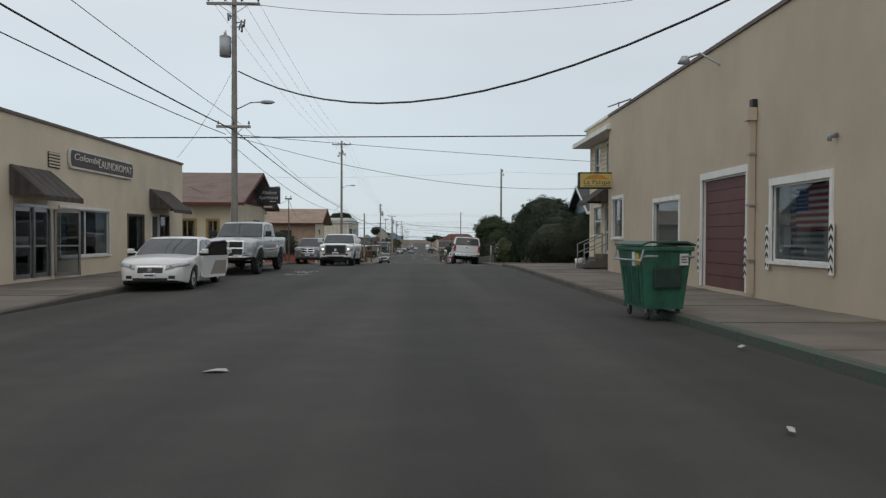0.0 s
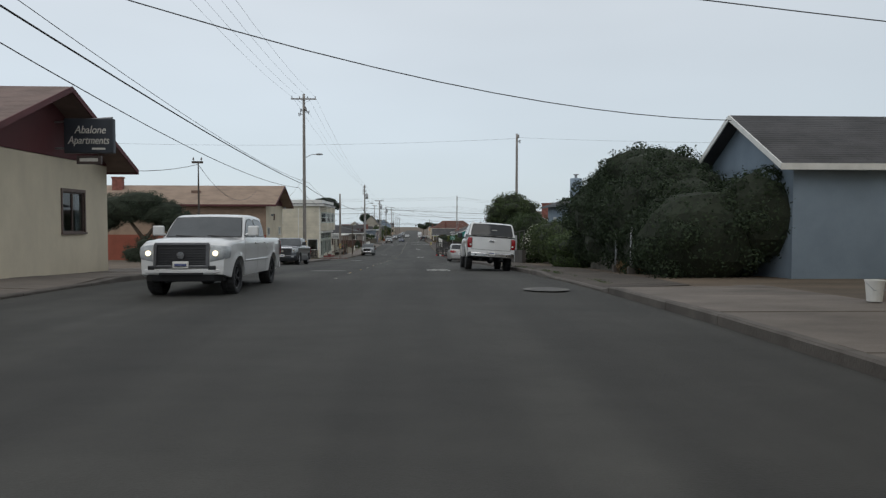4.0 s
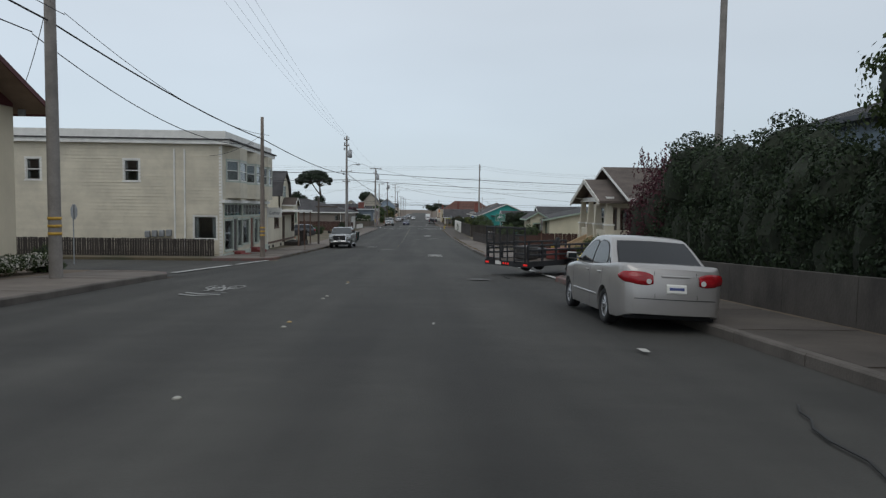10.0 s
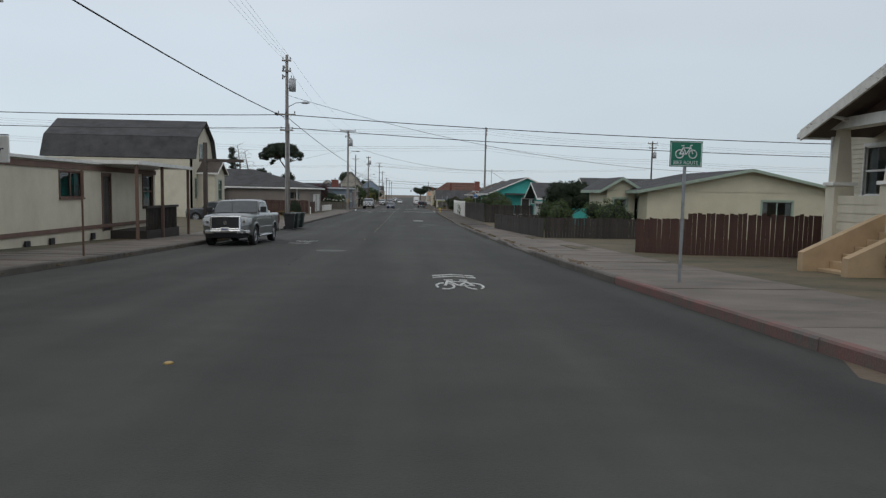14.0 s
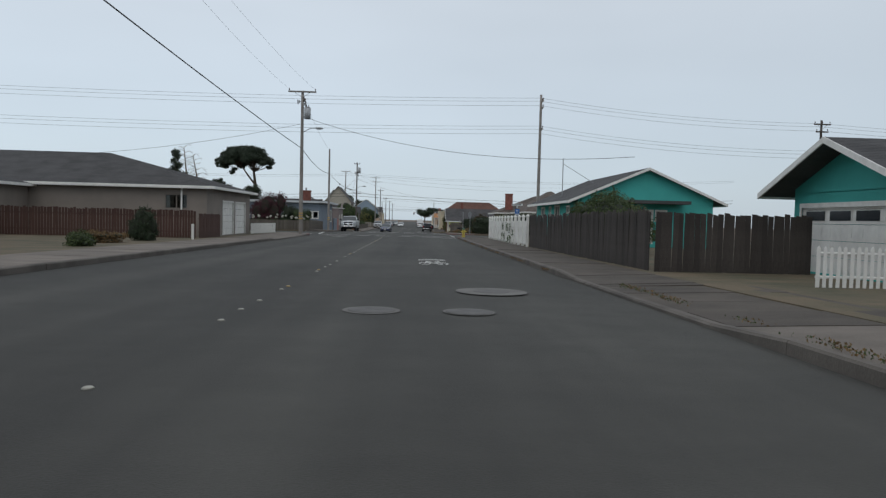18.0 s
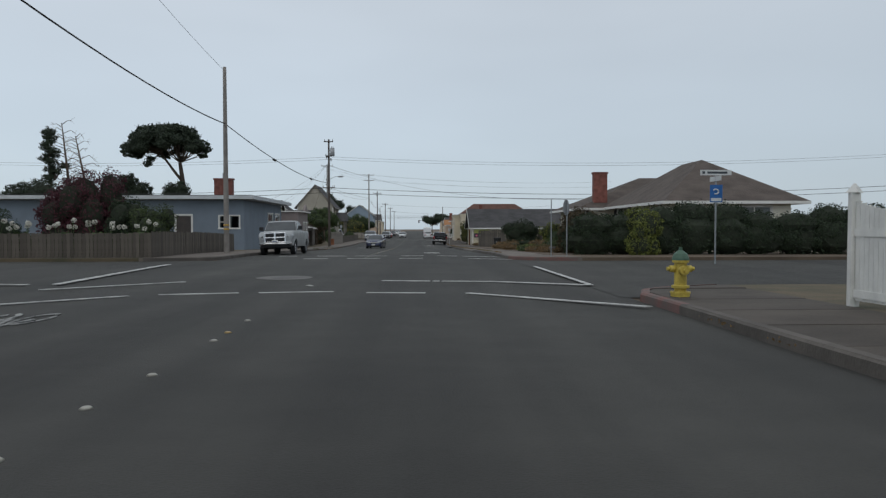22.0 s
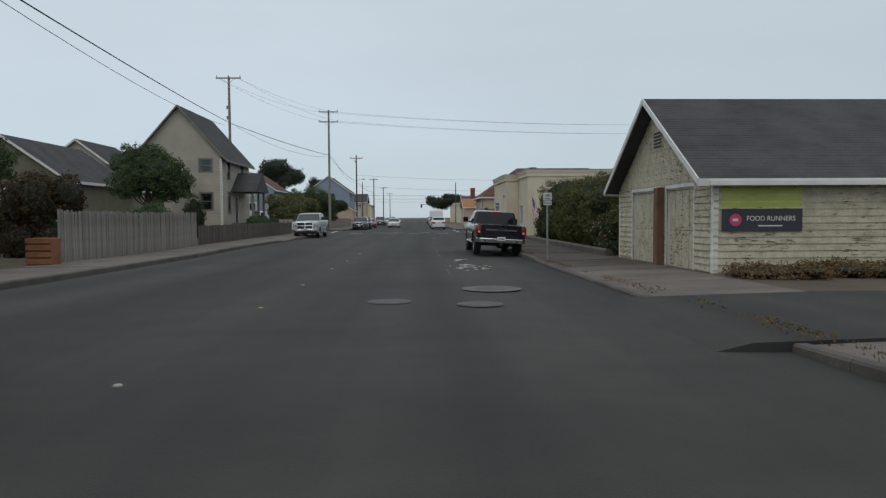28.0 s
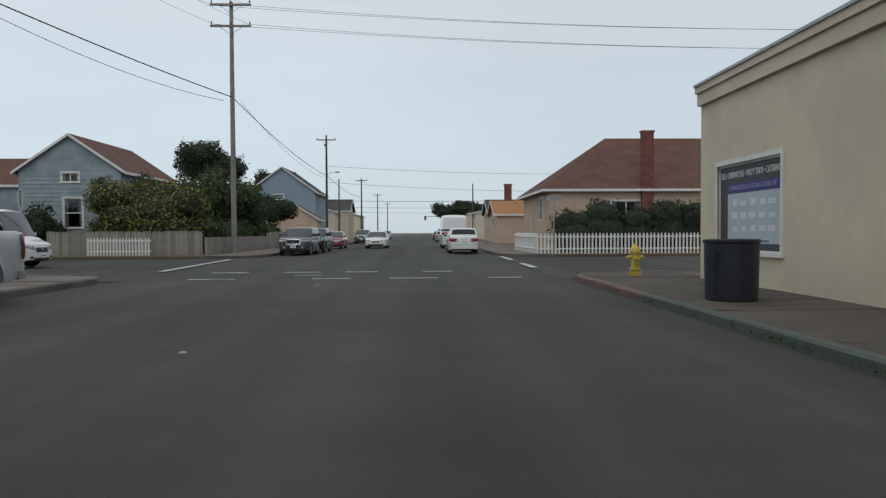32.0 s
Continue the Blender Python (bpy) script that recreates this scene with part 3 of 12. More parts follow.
def pole(x, y, top, r=0.16, wood=None, arms=(), transformer=None, lamp=None, gear=(), bands=0, lean=(0, 0), label="", conduit=False):
    """A utility pole from the ground to height top; arms are (z, half length, axis, pins)."""
    wood = wood or POLEWOOD
    z0 = G(x, y)
    p = thing("utility_pole", label or "weathered wooden utility pole with crossarms and wires", "utility pole", x, y)
    h = top - z0
    n, seg = 8, 14
    verts = []
    for i in range(n + 1):
        zz = h * i / n - (0.3 if i == 0 else 0)
        rr = (r - 0.06 * i / n) * (1 + 0.02 * math.sin(i * 2.3 + x))
        verts += [(lean[0] * zz + rr * math.cos(2 * math.pi * k / seg), lean[1] * zz + rr * math.sin(2 * math.pi * k / seg), zz) for k in range(seg)]
    fs = [(i * seg + k, i * seg + (k + 1) % seg, (i + 1) * seg + (k + 1) % seg, (i + 1) * seg + k) for i in range(n) for k in range(seg)] + [tuple(n * seg + k for k in range(seg))]
    bm = mesh_of("shaft", verts, fs, wood, True)
    shaft = part("shaft", bm, wood, p)
    if bands:
        for i in range(bands):
            zz = 1.35 + 0.22 * i
            part("reflective_band", tubes(((0, 0, zz), (0, 0, zz + 0.08), r + 0.004), seg=12), mat("yellow_band", (0.55, 0.33, 0.05), 0.6, 0.2, 5, 0), shaft)
    for z, half, ax, pins in arms:
        crossarm(p, z - z0, half, ax, pins, wood)
    if transformer:
        z, sx = transformer
        z -= z0
        bm = tubes(((sx * 0.42, 0, z - 0.9), (sx * 0.42, 0, z), 0.27), ((sx * 0.42, 0, z), (sx * 0.42, 0, z + 0.07), 0.28, 0.2), seg=16)
        tr = part("transformer", bm, mat("transformer_grey", (0.36, 0.37, 0.38), 0.5, 0.12, 3, 0.05), p)
        part("bushing", tubes(((sx * 0.36, -0.12, z + 0.05), (sx * 0.36, -0.12, z + 0.3), 0.035, 0.02), ((sx * 0.5, 0.1, z + 0.05), (sx * 0.5, 0.1, z + 0.3), 0.035, 0.02), seg=6), mat("brown_porcelain", (0.07, 0.04, 0.03)), tr)
        part("hanger", tubes(((0, 0, z - 0.2), (sx * 0.3, 0, z - 0.2), 0.03), ((0, 0, z - 0.7), (sx * 0.3, 0, z - 0.7), 0.03), seg=6), STEEL, tr)
    if lamp:
        z, reach = lamp
        z -= z0
        s = 1 if reach > 0 else -1
        bm = tubes(((0, 0, z - 0.35), (reach * 0.45, 0, z + 0.02), 0.03), ((reach * 0.45, 0, z + 0.02), (reach * 0.75, 0, z + 0.06), 0.03), seg=8)
        arm = part("lamp_arm", bm, STEEL, p)
        head = bmesh.new()
        bmesh.ops.create_uvsphere(head, u_segments=12, v_segments=8, radius=1.0)
        bmesh.ops.scale(head, vec=(0.36, 0.14, 0.10), verts=head.verts[:])
        bmesh.ops.translate(head, vec=(reach * 0.75 + s * 0.28, 0, z + 0.05), verts=head.verts[:])
        part("lamp_head", head, mat("lamp_grey", (0.33, 0.34, 0.35), 0.5, 0.1, 3, 0), arm)
    for z, dx, dy in gear:
        z -= z0
        g_ = part("pole_switch", tubes(((dx * 0.1, dy * 0.1, z), (dx * 0.45, dy * 0.45, z + 0.05), 0.03), ((dx * 0.45, dy * 0.45, z - 0.2), (dx * 0.5, dy * 0.45, z + 0.16), 0.05, 0.04), ((dx * 0.3, dy * 0.3, z - 0.12), (dx * 0.34, dy * 0.3, z + 0.14), 0.035), seg=7), mat("switch_grey", (0.16, 0.16, 0.165), 0.5, 0.2, 5, 0), p)
    if conduit:
        part("conduit", tubes(((r + 0.03, -0.05, 0), (r + 0.0, -0.05, h * 0.6), 0.045), ((-r * 0.3, -r - 0.03, 0), (-r * 0.3, -r, h * 0.5), 0.035), seg=8), STEEL, p)
    return p


def wire(a, b, sag=0.6, r=0.014, n=14, label="black overhead cable slung between poles"):
    a, b = Vector(a), Vector(b)
    pts = [a.lerp(b, i / n) - Vector((0, 0, sag * 4 * (i / n) * (1 - i / n))) for i in range(n + 1)]
    d = (b - a).normalized()
    s = d.cross(Vector((0, 0, 1))).normalized() * r
    u = Vector((0, 0, r))
    verts, faces = [], []
    for p in pts:
        q = p - a
        verts += [q + s, q + u, q - s, q - u]
    for i in range(n):
        for k in range(4):
            faces.append((4 * i + k, 4 * i + (k + 1) % 4, 4 * i + 4 + (k + 1) % 4, 4 * i + 4 + k))
    ob = new("overhead_wire", mesh_of("overhead_wire", verts, faces, WIREM))
    ob.location = a
    return tagged(ob, label, "overhead wire", group="overhead wires")


# ---- planting ----
def leaf_cloud(pts, nrm, size, rng):
    """Small leaf blades at the given points, as one mesh's verts and faces."""
    n = len(pts)
    rnd = rng.normal(size=(n, 3))
    a = np.cross(nrm, rnd)
    a /= np.linalg.norm(a, axis=1)[:, None] + 1e-9
    tilt = nrm + rng.normal(scale=0.7, size=(n, 3))
    b = np.cross(tilt, a)
    b /= np.linalg.norm(b, axis=1)[:, None] + 1e-9
    s = size * rng.uniform(0.6, 1.4, size=(n, 1))
    v = np.stack([pts - a * s, pts + b * s * 0.55, pts + a * s, pts - b * s * 0.55], axis=1).reshape(-1, 3)
    f = np.arange(4 * n).reshape(-1, 4)
    return v, f


def np_mesh(name, v, f, material):
    me = bpy.data.meshes.new(name)
    me.vertices.add(len(v))
    me.vertices.foreach_set("co", np.asarray(v, dtype=np.float32).ravel())
    k = f.shape[1]
    me.loops.add(f.size)
    me.loops.foreach_set("vertex_index", f.astype(np.int32).ravel())
    me.polygons.add(len(f))
    me.polygons.foreach_set("loop_start", np.arange(0, f.size, k, dtype=np.int32))
    me.polygons.foreach_set("loop_total", np.full(len(f), k, dtype=np.int32))
    me.materials.append(material)
    me.update(calc_edges=True)
    return me


def blob_points(blobs, dens, rng, rough=0.2):
    """Points on and just inside the skins of ellipsoids, leaving out those deep inside another."""
    P, N = [], []
    for c, r in blobs:
        c, r = np.array(c, float), np.array(r, float)
        n = int(dens * 4 * math.pi * ((r[0] * r[1]) ** 1.6 / 3 + (r[0] * r[2]) ** 1.6 / 3 + (r[1] * r[2]) ** 1.6 / 3) ** (1 / 1.6))
        d = rng.normal(size=(n, 3))
        d /= np.linalg.norm(d, axis=1)[:, None]
        k = rng.uniform(1 - rough, 1 + rough * 0.35, size=(n, 1))
        wob = 1 + 0.07 * np.sin(d[:, :1] * 7 + c[0]) * np.cos(d[:, 1:2] * 6 + c[1]) + 0.06 * np.sin(d[:, 2:3] * 11 + d[:, :1] * 9)
        P.append(c + d * r * k * wob)
        N.append(d)
    P, N = np.concatenate(P), np.concatenate(N)
    keep = np.ones(len(P), bool)
    for c, r in blobs:
        q = (P - np.array(c)) / np.array(r)
        keep &= (q * q).sum(1) > 0.42
    return P[keep], N[keep]


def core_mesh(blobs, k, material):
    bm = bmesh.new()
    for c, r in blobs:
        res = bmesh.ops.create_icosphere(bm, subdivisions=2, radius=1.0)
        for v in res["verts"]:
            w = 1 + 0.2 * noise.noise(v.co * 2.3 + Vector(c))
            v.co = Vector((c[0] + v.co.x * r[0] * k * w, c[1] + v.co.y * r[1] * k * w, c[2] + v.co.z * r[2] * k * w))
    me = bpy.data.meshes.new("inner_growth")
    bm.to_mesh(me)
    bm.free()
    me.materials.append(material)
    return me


GREEN_DARK = leaf_mat("dark_hedge_leaf", (0.012, 0.021, 0.011), (0.036, 0.055, 0.025))
GREEN_MID = leaf_mat("shrub_leaf", (0.030, 0.050, 0.018), (0.085, 0.120, 0.042))
GREEN_LIGHT = leaf_mat("yellow_green_leaf", (0.06, 0.085, 0.02), (0.19, 0.20, 0.045))
PURPLE = leaf_mat("purple_leaf", (0.035, 0.012, 0.016), (0.10, 0.03, 0.04))
PINE = leaf_mat("cypress_needle", (0.019, 0.029, 0.019), (0.052, 0.068, 0.041))
FLOWER = leaf_mat("pale_flower", (0.45, 0.43, 0.38), (0.7, 0.68, 0.6))
YFLOWER = leaf_mat("yellow_flower", (0.18, 0.15, 0.035), (0.33, 0.27, 0.06))
BROWNLEAF = leaf_mat("brown_weed", (0.09, 0.055, 0.025), (0.20, 0.13, 0.06))


def bush(name, label, category, x, y, blobs, leaf, size=0.07, dens=60, core=0.82, seed=1, trunk=None, flowers=None, z=None, coremat=None, sprigs=1.0):
    """A shrub, hedge or tree crown from ellipsoids (centre, radii) measured from its base, broken up into tufts and stray shoots."""
    rng = np.random.default_rng(seed)
    t = thing(name, label, category, x, y, z)
    near = y < 545
    if near:
        size, dens = size * 0.62, dens * 2.1
    tufts = []
    for c, r in blobs:
        n = int(min(26, 5 + 2.6 * (r[0] * r[1] + r[0] * r[2] + r[1] * r[2]) / 0.45)) if near else 5
        d = rng.normal(size=(n, 3))
        d /= np.linalg.norm(d, axis=1)[:, None]
        q = min(max(0.16, 0.26 * min(r)), 0.45)
        for k in d:
            e = rng.uniform(0.75, 1.3) * q
            tufts.append((tuple(np.array(c) + k * np.array(r) * rng.uniform(0.86, 1.04)), (e * 1.1, e * (1.1 if min(r) == max(r) else 1.5), e * 0.85)))
    P, N = blob_points(blobs, dens * 0.8, rng)
    P2, N2 = blob_points(tufts, dens * 0.8, rng)
    inside = np.zeros(len(P2), bool)
    for c, r in blobs:
        q = (P2 - np.array(c)) / np.array(r)
        inside |= (q * q).sum(1) < 0.7
    P, N = np.concatenate([P, P2[~inside]]), np.concatenate([N, N2[~inside]])
    # stray shoots beyond the skin
    up = np.flatnonzero(N[:, 2] > -0.1)
    ns = int(min(400, len(up) * 0.02) * sprigs)
    if ns:
        pick = rng.choice(up, ns)
        o, dv = P[pick], N[pick] * 0.6 + rng.normal(scale=0.35, size=(ns, 3)) + np.array((0, 0, 0.5))
        dv /= np.linalg.norm(dv, axis=1)[:, None]
        ln = rng.uniform(1.5, 5.0, size=(ns, 1)) * size
        shoots = [o + dv * ln * k for k in (0.25, 0.5, 0.75, 1.0)]
        P, N = np.concatenate([P] + shoots), np.concatenate([N] + [dv] * 4)
    v, f = leaf_cloud(P, N, size, rng)
    crown = part("crown", np_mesh("crown", v, f, leaf), leaf, t)
    # added dark core closes the crown behind its leaves
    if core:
        part("inner_growth", core_mesh(blobs, core, coremat or CORESHADE), CORESHADE, crown)
    if flowers:
        m, d, s = flowers
        P, N = blob_points(blobs, d, rng, 0.06)
        v, f = leaf_cloud(P + N * 0.03, N, s, rng)
        part("blossom", np_mesh("blossom", v, f, m), m, crown)
    if trunk:
        bm = bmesh.new()
        for a, b, r0, r1 in trunk:
            tube(bm, a, b, r0, r1, seg=9)
        part("trunk", bm, BARK, t)
    return t


def row_blobs(x0, y0, x1, y1, h, w, step, rng, base=0.0, vary=0.2):
    """Ellipsoids in a row, for a hedge measured from its first end."""
    L = math.hypot(x1 - x0, y1 - y0)
    n = max(2, round(L / step))
    out = []
    for i in range(n):
        k = (i + 0.5) / n
        hh = h * (1 + rng.uniform(-vary, vary * 0.5))
        out.append((((x1 - x0) * k, (y1 - y0) * k, base + hh * 0.5), (w * rng.uniform(0.85, 1.1) if abs(y1 - y0) > abs(x1 - x0) else step * 0.75, step * 0.75 if abs(y1 - y0) > abs(x1 - x0) else w, hh * 0.53)))
    return out


def hedge(label, x0, y0, x1, y1, h, w, leaf, step=1.6, size=0.07, dens=55, seed=1, base=0.0, vary=0.2, flowers=None, category="hedge"):
    rng = np.random.default_rng(seed)
    return bush("hedge" if category == "hedge" else category.replace(" ", "_"), label, category, x0, y0, row_blobs(x0, y0, x1, y1, h, w, step, rng, base, vary), leaf, size, dens, seed=seed, flowers=flowers)


# ---- fences ----
def fence(label, x0, y0, x1, y1, h, material, board=0.14, gap=0.012, jag=0.04, top="flat", category="fence", rails=True, base=0.12, thick=0.02, seed=1):
    """A run of upright boards between two points, each a piece of its own."""
    rng = random.Random(seed)
    t = thing("fence", label, category, x0, y0, 0.0)
    o = t.matrix_world.translation
    L = math.hypot(x1 - x0, y1 - y0)
    ux, uy = (x1 - x0) / L, (y1 - y0) / L
    ang = math.degrees(math.atan2(uy, ux))
    true = math.hypot(ux, uy * PACE)
    board, gap = board / true, gap / true
    n = max(1, int(L / (board + gap)))
    meshes = []
    for k in range(5):
        w = board * (1 - (0.03 if top == "picket" else 0.006) * k)
        if top == "picket":
            vs = [(0, 0, 0), (w, 0, 0), (w, 0, h * 0.93), (w / 2, 0, h), (0, 0, h * 0.93)]
        elif top == "dog":
            vs = [(0, 0, 0), (w, 0, 0), (w, 0, h - 0.04), (w - 0.04, 0, h), (0.04, 0, h), (0, 0, h - 0.04)]
        else:
            vs = [(0, 0, 0), (w, 0, 0), (w, 0, h + rng.uniform(-jag, jag)), (0, 0, h + rng.uniform(-jag, jag))]
        m = len(vs)
        allv = vs + [(a, thick, c) for a, b, c in vs]
        fs = [tuple(range(m)), tuple(range(2 * m - 1, m - 1, -1))] + [(i, i + m, (i + 1) % m + m, (i + 1) % m) for i in range(m)]
        meshes.append(mesh_of("board", allv, fs, material))
    for i in range(n):
        d = i * L / n
        x, y = x0 + ux * d, y0 + uy * d
        b = new("board" if top != "picket" else "picket", meshes[rng.randrange(5)])
        b.parent = t
        b.matrix_basis = pose(x - o.x, y - o.y, G(x, y) + base - 0.04 + rng.uniform(-jag, jag) * 0.7, rng.uniform(-0.8, 0.8), rng.uniform(-0.7, 0.7), ang)
    if rails:
        for zz in (h * 0.22, h * 0.78):
            for k in range(max(1, round(L / 8))):
                m = max(1, round(L / 8))
                bm = bmesh.new()
                d0, d1 = L * k / m, L * (k + 1) / m
                a = V(x0 + ux * d0 - o.x, y0 + uy * d0 - o.y, G(x0 + ux * d0, y0 + uy * d0) + base + zz)
                b = V(x0 + ux * d1 - o.x, y0 + uy * d1 - o.y, G(x0 + ux * d1, y0 + uy * d1) + base + zz)
                off = V(-uy, ux, 0) * 0.045
                tube(bm, a + off, b + off, 0.035, seg=4)
                part("rail", bm, material, t)
    return t


# ---- buildings ----
class House:
    """A building on a plan rectangle; openings are given in world coordinates along each wall."""

    def __init__(self, name, label, x0, x1, y0, y1, z0, top, wallmat, openings=None, clad=0.0, trim=None, thick=0.16, faces="SNEW", cladfaces="", category="house", plinth=None, corner=0.0):
        self.x0, self.x1, self.y0, self.y1, self.z0, self.top = x0, x1, y0, y1, z0, top
        self.trim = trim or WHITEP
        self.e = thing(name, label, category, (x0 + x1) / 2, (y0 + y1) / 2, z0)
        self.o = self.e.matrix_world.translation.copy()
        self.wallmat, self.t = wallmat, thick
        openings = openings or {}
        for f in faces:
            self.wall(f, openings.get(f, ()), clad if f in cladfaces else 0.0)
        self.slab("floor_slab", x0 + thick, x1 - thick, y0 + thick, y1 - thick, z0 - 0.1, z0 + 0.02, INSIDE)
        if corner:
            for cx, sx in ((x0, -1), (x1, 1)):
                for cy, sy in ((y0, -1), (y1, 1)):
                    bm = bmesh.new()
                    ex, ey = cx - self.o.x, cy - self.o.y
                    box(bm, min(ex + sx * 0.035, ex - sx * corner), max(ex + sx * 0.035, ex - sx * corner), min(ey, ey + sy * 0.035), max(ey, ey + sy * 0.035), -0.2, top - z0)
                    box(bm, min(ex, ex + sx * 0.034), max(ex, ex + sx * 0.034), min(ey, ey - sy * corner), max(ey, ey - sy * corner), -0.2, top - z0)
                    part("corner_board", bm, self.trim, self.e)
        if plinth:
            bm = bmesh.new()
            e = 0.03
            box(bm, x0 - e - self.o.x, x1 + e - self.o.x, y0 - e - self.o.y, y1 + e - self.o.y, -0.5, plinth[0])
            part("plinth", bm, plinth[1], self.e)

    def pt(self, f, u, d, z):
        p = {"S": (u, self.y0 - d, z), "N": (u, self.y1 + d, z), "E": (self.x1 + d, u, z), "W": (self.x0 - d, u, z)}[f]
        return (p[0] - self.o.x, p[1] - self.o.y, p[2] - self.o.z)

    def cells(self, f, rects, material, name, parent=None, label=""):
        """Boxes (u0, u1, d0, d1, z0, z1) on a wall, joined as one part."""
        verts, faces = [], []
        for u0, u1, d0, d1, z0, z1 in rects:
            k = len(verts)
            verts += [self.pt(f, u, d, z) for z in (z0, z1) for u, d in ((u0, d0), (u1, d0), (u1, d1), (u0, d1))]
            faces += [tuple(k + i for i in q) for q in BOXF]
        me = mesh_of(name, verts, faces, material)
        if name == "wall" and len(rects) > 1:
            # one solid wall: weld the blocks and drop the faces between them
            bm = bmesh.new()
            bm.from_mesh(me)
            bmesh.ops.remove_doubles(bm, verts=bm.verts[:], dist=0.0004)
            inner = {}
            for fc in bm.faces:
                inner.setdefault(tuple(sorted(v.index for v in fc.verts)), []).append(fc)
            bm.to_mesh(me)
            bm.free()
        ob = new(name, me)
        ob.parent = parent or self.e
        return tagged(ob, label)

    def slab(self, name, x0, x1, y0, y1, z0, z1, material, parent=None, label="", bevel=0.0):
        o = self.o
        return part(name, bbox(x0 - o.x, x1 - o.x, y0 - o.y, y1 - o.y, z0 - o.z, z1 - o.z, bevel), material, parent or self.e, label)

    def span(self, f):
        return (self.x0, self.x1) if f in "SN" else (self.y0 + self.t, self.y1 - self.t)

    def wall(self, f, ops, clad):
        a, b = self.span(f)
        lo, hi = self.z0 - 0.5, self.top
        us = sorted({a, b, *[v for o in ops for v in (o[1], o[2]) if a < v < b]})
        zs = sorted({lo, hi, *[v for o in ops for v in (o[3], o[4]) if lo < v < hi]})
        rects = []
        for u0, u1 in zip(us, us[1:]):
            for z0, z1 in zip(zs, zs[1:]):
                m, n = (u0 + u1) / 2, (z0 + z1) / 2
                if not any(o[1] < m < o[2] and o[3] < n < o[4] for o in ops):
                    rects.append((u0, u1, -self.t, 0, z0, z1))
        w = self.cells(f, rects, self.wallmat, "wall")
        if clad:
            z = self.z0 + 0.25
            while z < hi - 0.02:
                z1 = min(z + clad, hi)
                cut = sorted((max(a, o[1] - 0.02), min(b, o[2] + 0.02)) for o in ops if o[3] < z1 - 0.01 and o[4] > z + 0.01)
                u = a
                for c0, c1 in cut + [(b, b)]:
                    if c0 - u > 0.06:
                        v = [self.pt(f, uu, d, zz) for uu in (u, c0) for d, zz in ((0.001, z), (0.046, z), (0.010, z1), (0.001, z1))]
                        ob = new("board", mesh_of("board", v, [(0, 1, 2, 3), (7, 6, 5, 4), (0, 4, 5, 1), (1, 5, 6, 2), (2, 6, 7, 3)], self.wallmat))
                        ob.parent = w
                    u = max(u, c1)
                z = z1
        for o in ops:
            self.opening(f, *o)

    def opening(self, f, kind, u0, u1, z0, z1, *opt):
        opt = dict(opt[0]) if opt else {}
        tw, trim = opt.get("trim_w", 0.10), opt.get("trim", self.trim)
        fr = [(u0 - tw, u1 + tw, -0.02, 0.045, z1, z1 + tw), (u0 - tw, u0, -0.02, 0.04, z0, z1), (u1, u1 + tw, -0.02, 0.04, z0, z1)]
        if kind in ("win", "fix", "slide", "grid"):
            fr.append((u0 - tw - 0.03, u1 + tw + 0.03, -0.02, 0.075, z0 - 0.07, z0))
        s = 0.045
        fr += [(u0, u0 + s, -0.09, -0.02, z0, z1), (u1 - s, u1, -0.09, -0.02, z0, z1), (u0, u1, -0.09, -0.02, z1 - s, z1)]
        if kind in ("win", "fix", "slide", "grid"):
            fr.append((u0, u1, -0.09, -0.02, z0, z0 + s))
            mu, mz = (u0 + u1) / 2, (z0 + z1) / 2
            if kind == "win":
                fr.append((u0, u1, -0.08, -0.02, mz - 0.03, mz + 0.03))
            if kind == "slide":
                fr.append((mu - 0.03, mu + 0.03, -0.08, -0.02, z0, z1))
            if kind == "grid":
                nu, nz = opt.get("grid", (2, 2))
                for i in range(1, nu):
                    u = u0 + (u1 - u0) * i / nu
                    fr.append((u - 0.02, u + 0.02, -0.075, -0.03, z0, z1))
                for i in range(1, nz):
                    z = z0 + (z1 - z0) * i / nz
                    fr.append((u0, u1, -0.074, -0.031, z - 0.02, z + 0.02))
            w = self.cells(f, fr, trim, "window", label=opt.get("label", ""))
            pane = self.cells(f, [(u0 + s, u1 - s, -0.062, -0.056, z0 + s, z1 - s)], WINGLASS, "pane", w)
            pane.visible_shadow = False
            if opt.get("blind"):
                k = opt["blind"]
                self.cells(f, [(u0, u1, -0.16, -0.14, z1 - (z1 - z0) * k, z1)], opt.get("cloth", CURTAIN), "blind", w)
            else:
                for ca, cb in ((u0, u0 + (u1 - u0) * 0.2), (u1 - (u1 - u0) * 0.2, u1)):
                    self.cells(f, [(ca, cb, -0.18, -0.15, z0, z1)], CURTAIN, "curtain", w)
            return w
        if kind == "door":
            dm = opt.get("mat", mat("dark_door", (0.05, 0.04, 0.035), 0.6, 0.2))
            w = self.cells(f, fr, trim, "door_frame")
            leaf = [(u0 + s, u1 - s, -0.075, -0.04, z0 + 0.02, z1 - s)]
            m = (u0 + u1) / 2
            for a, b in ((u0 + s + 0.1, m - 0.05), (m + 0.05, u1 - s - 0.1)):
                leaf += [(a, b, -0.04, -0.03, z0 + 0.2, z0 + 0.85), (a, b, -0.04, -0.03, z0 + 1.0, z1 - 0.2)]
            d = self.cells(f, leaf, dm, "door", w, opt.get("label", ""))
            p = self.pt(f, u1 - s - 0.08, -0.0, z0 + 1.0)
            return w
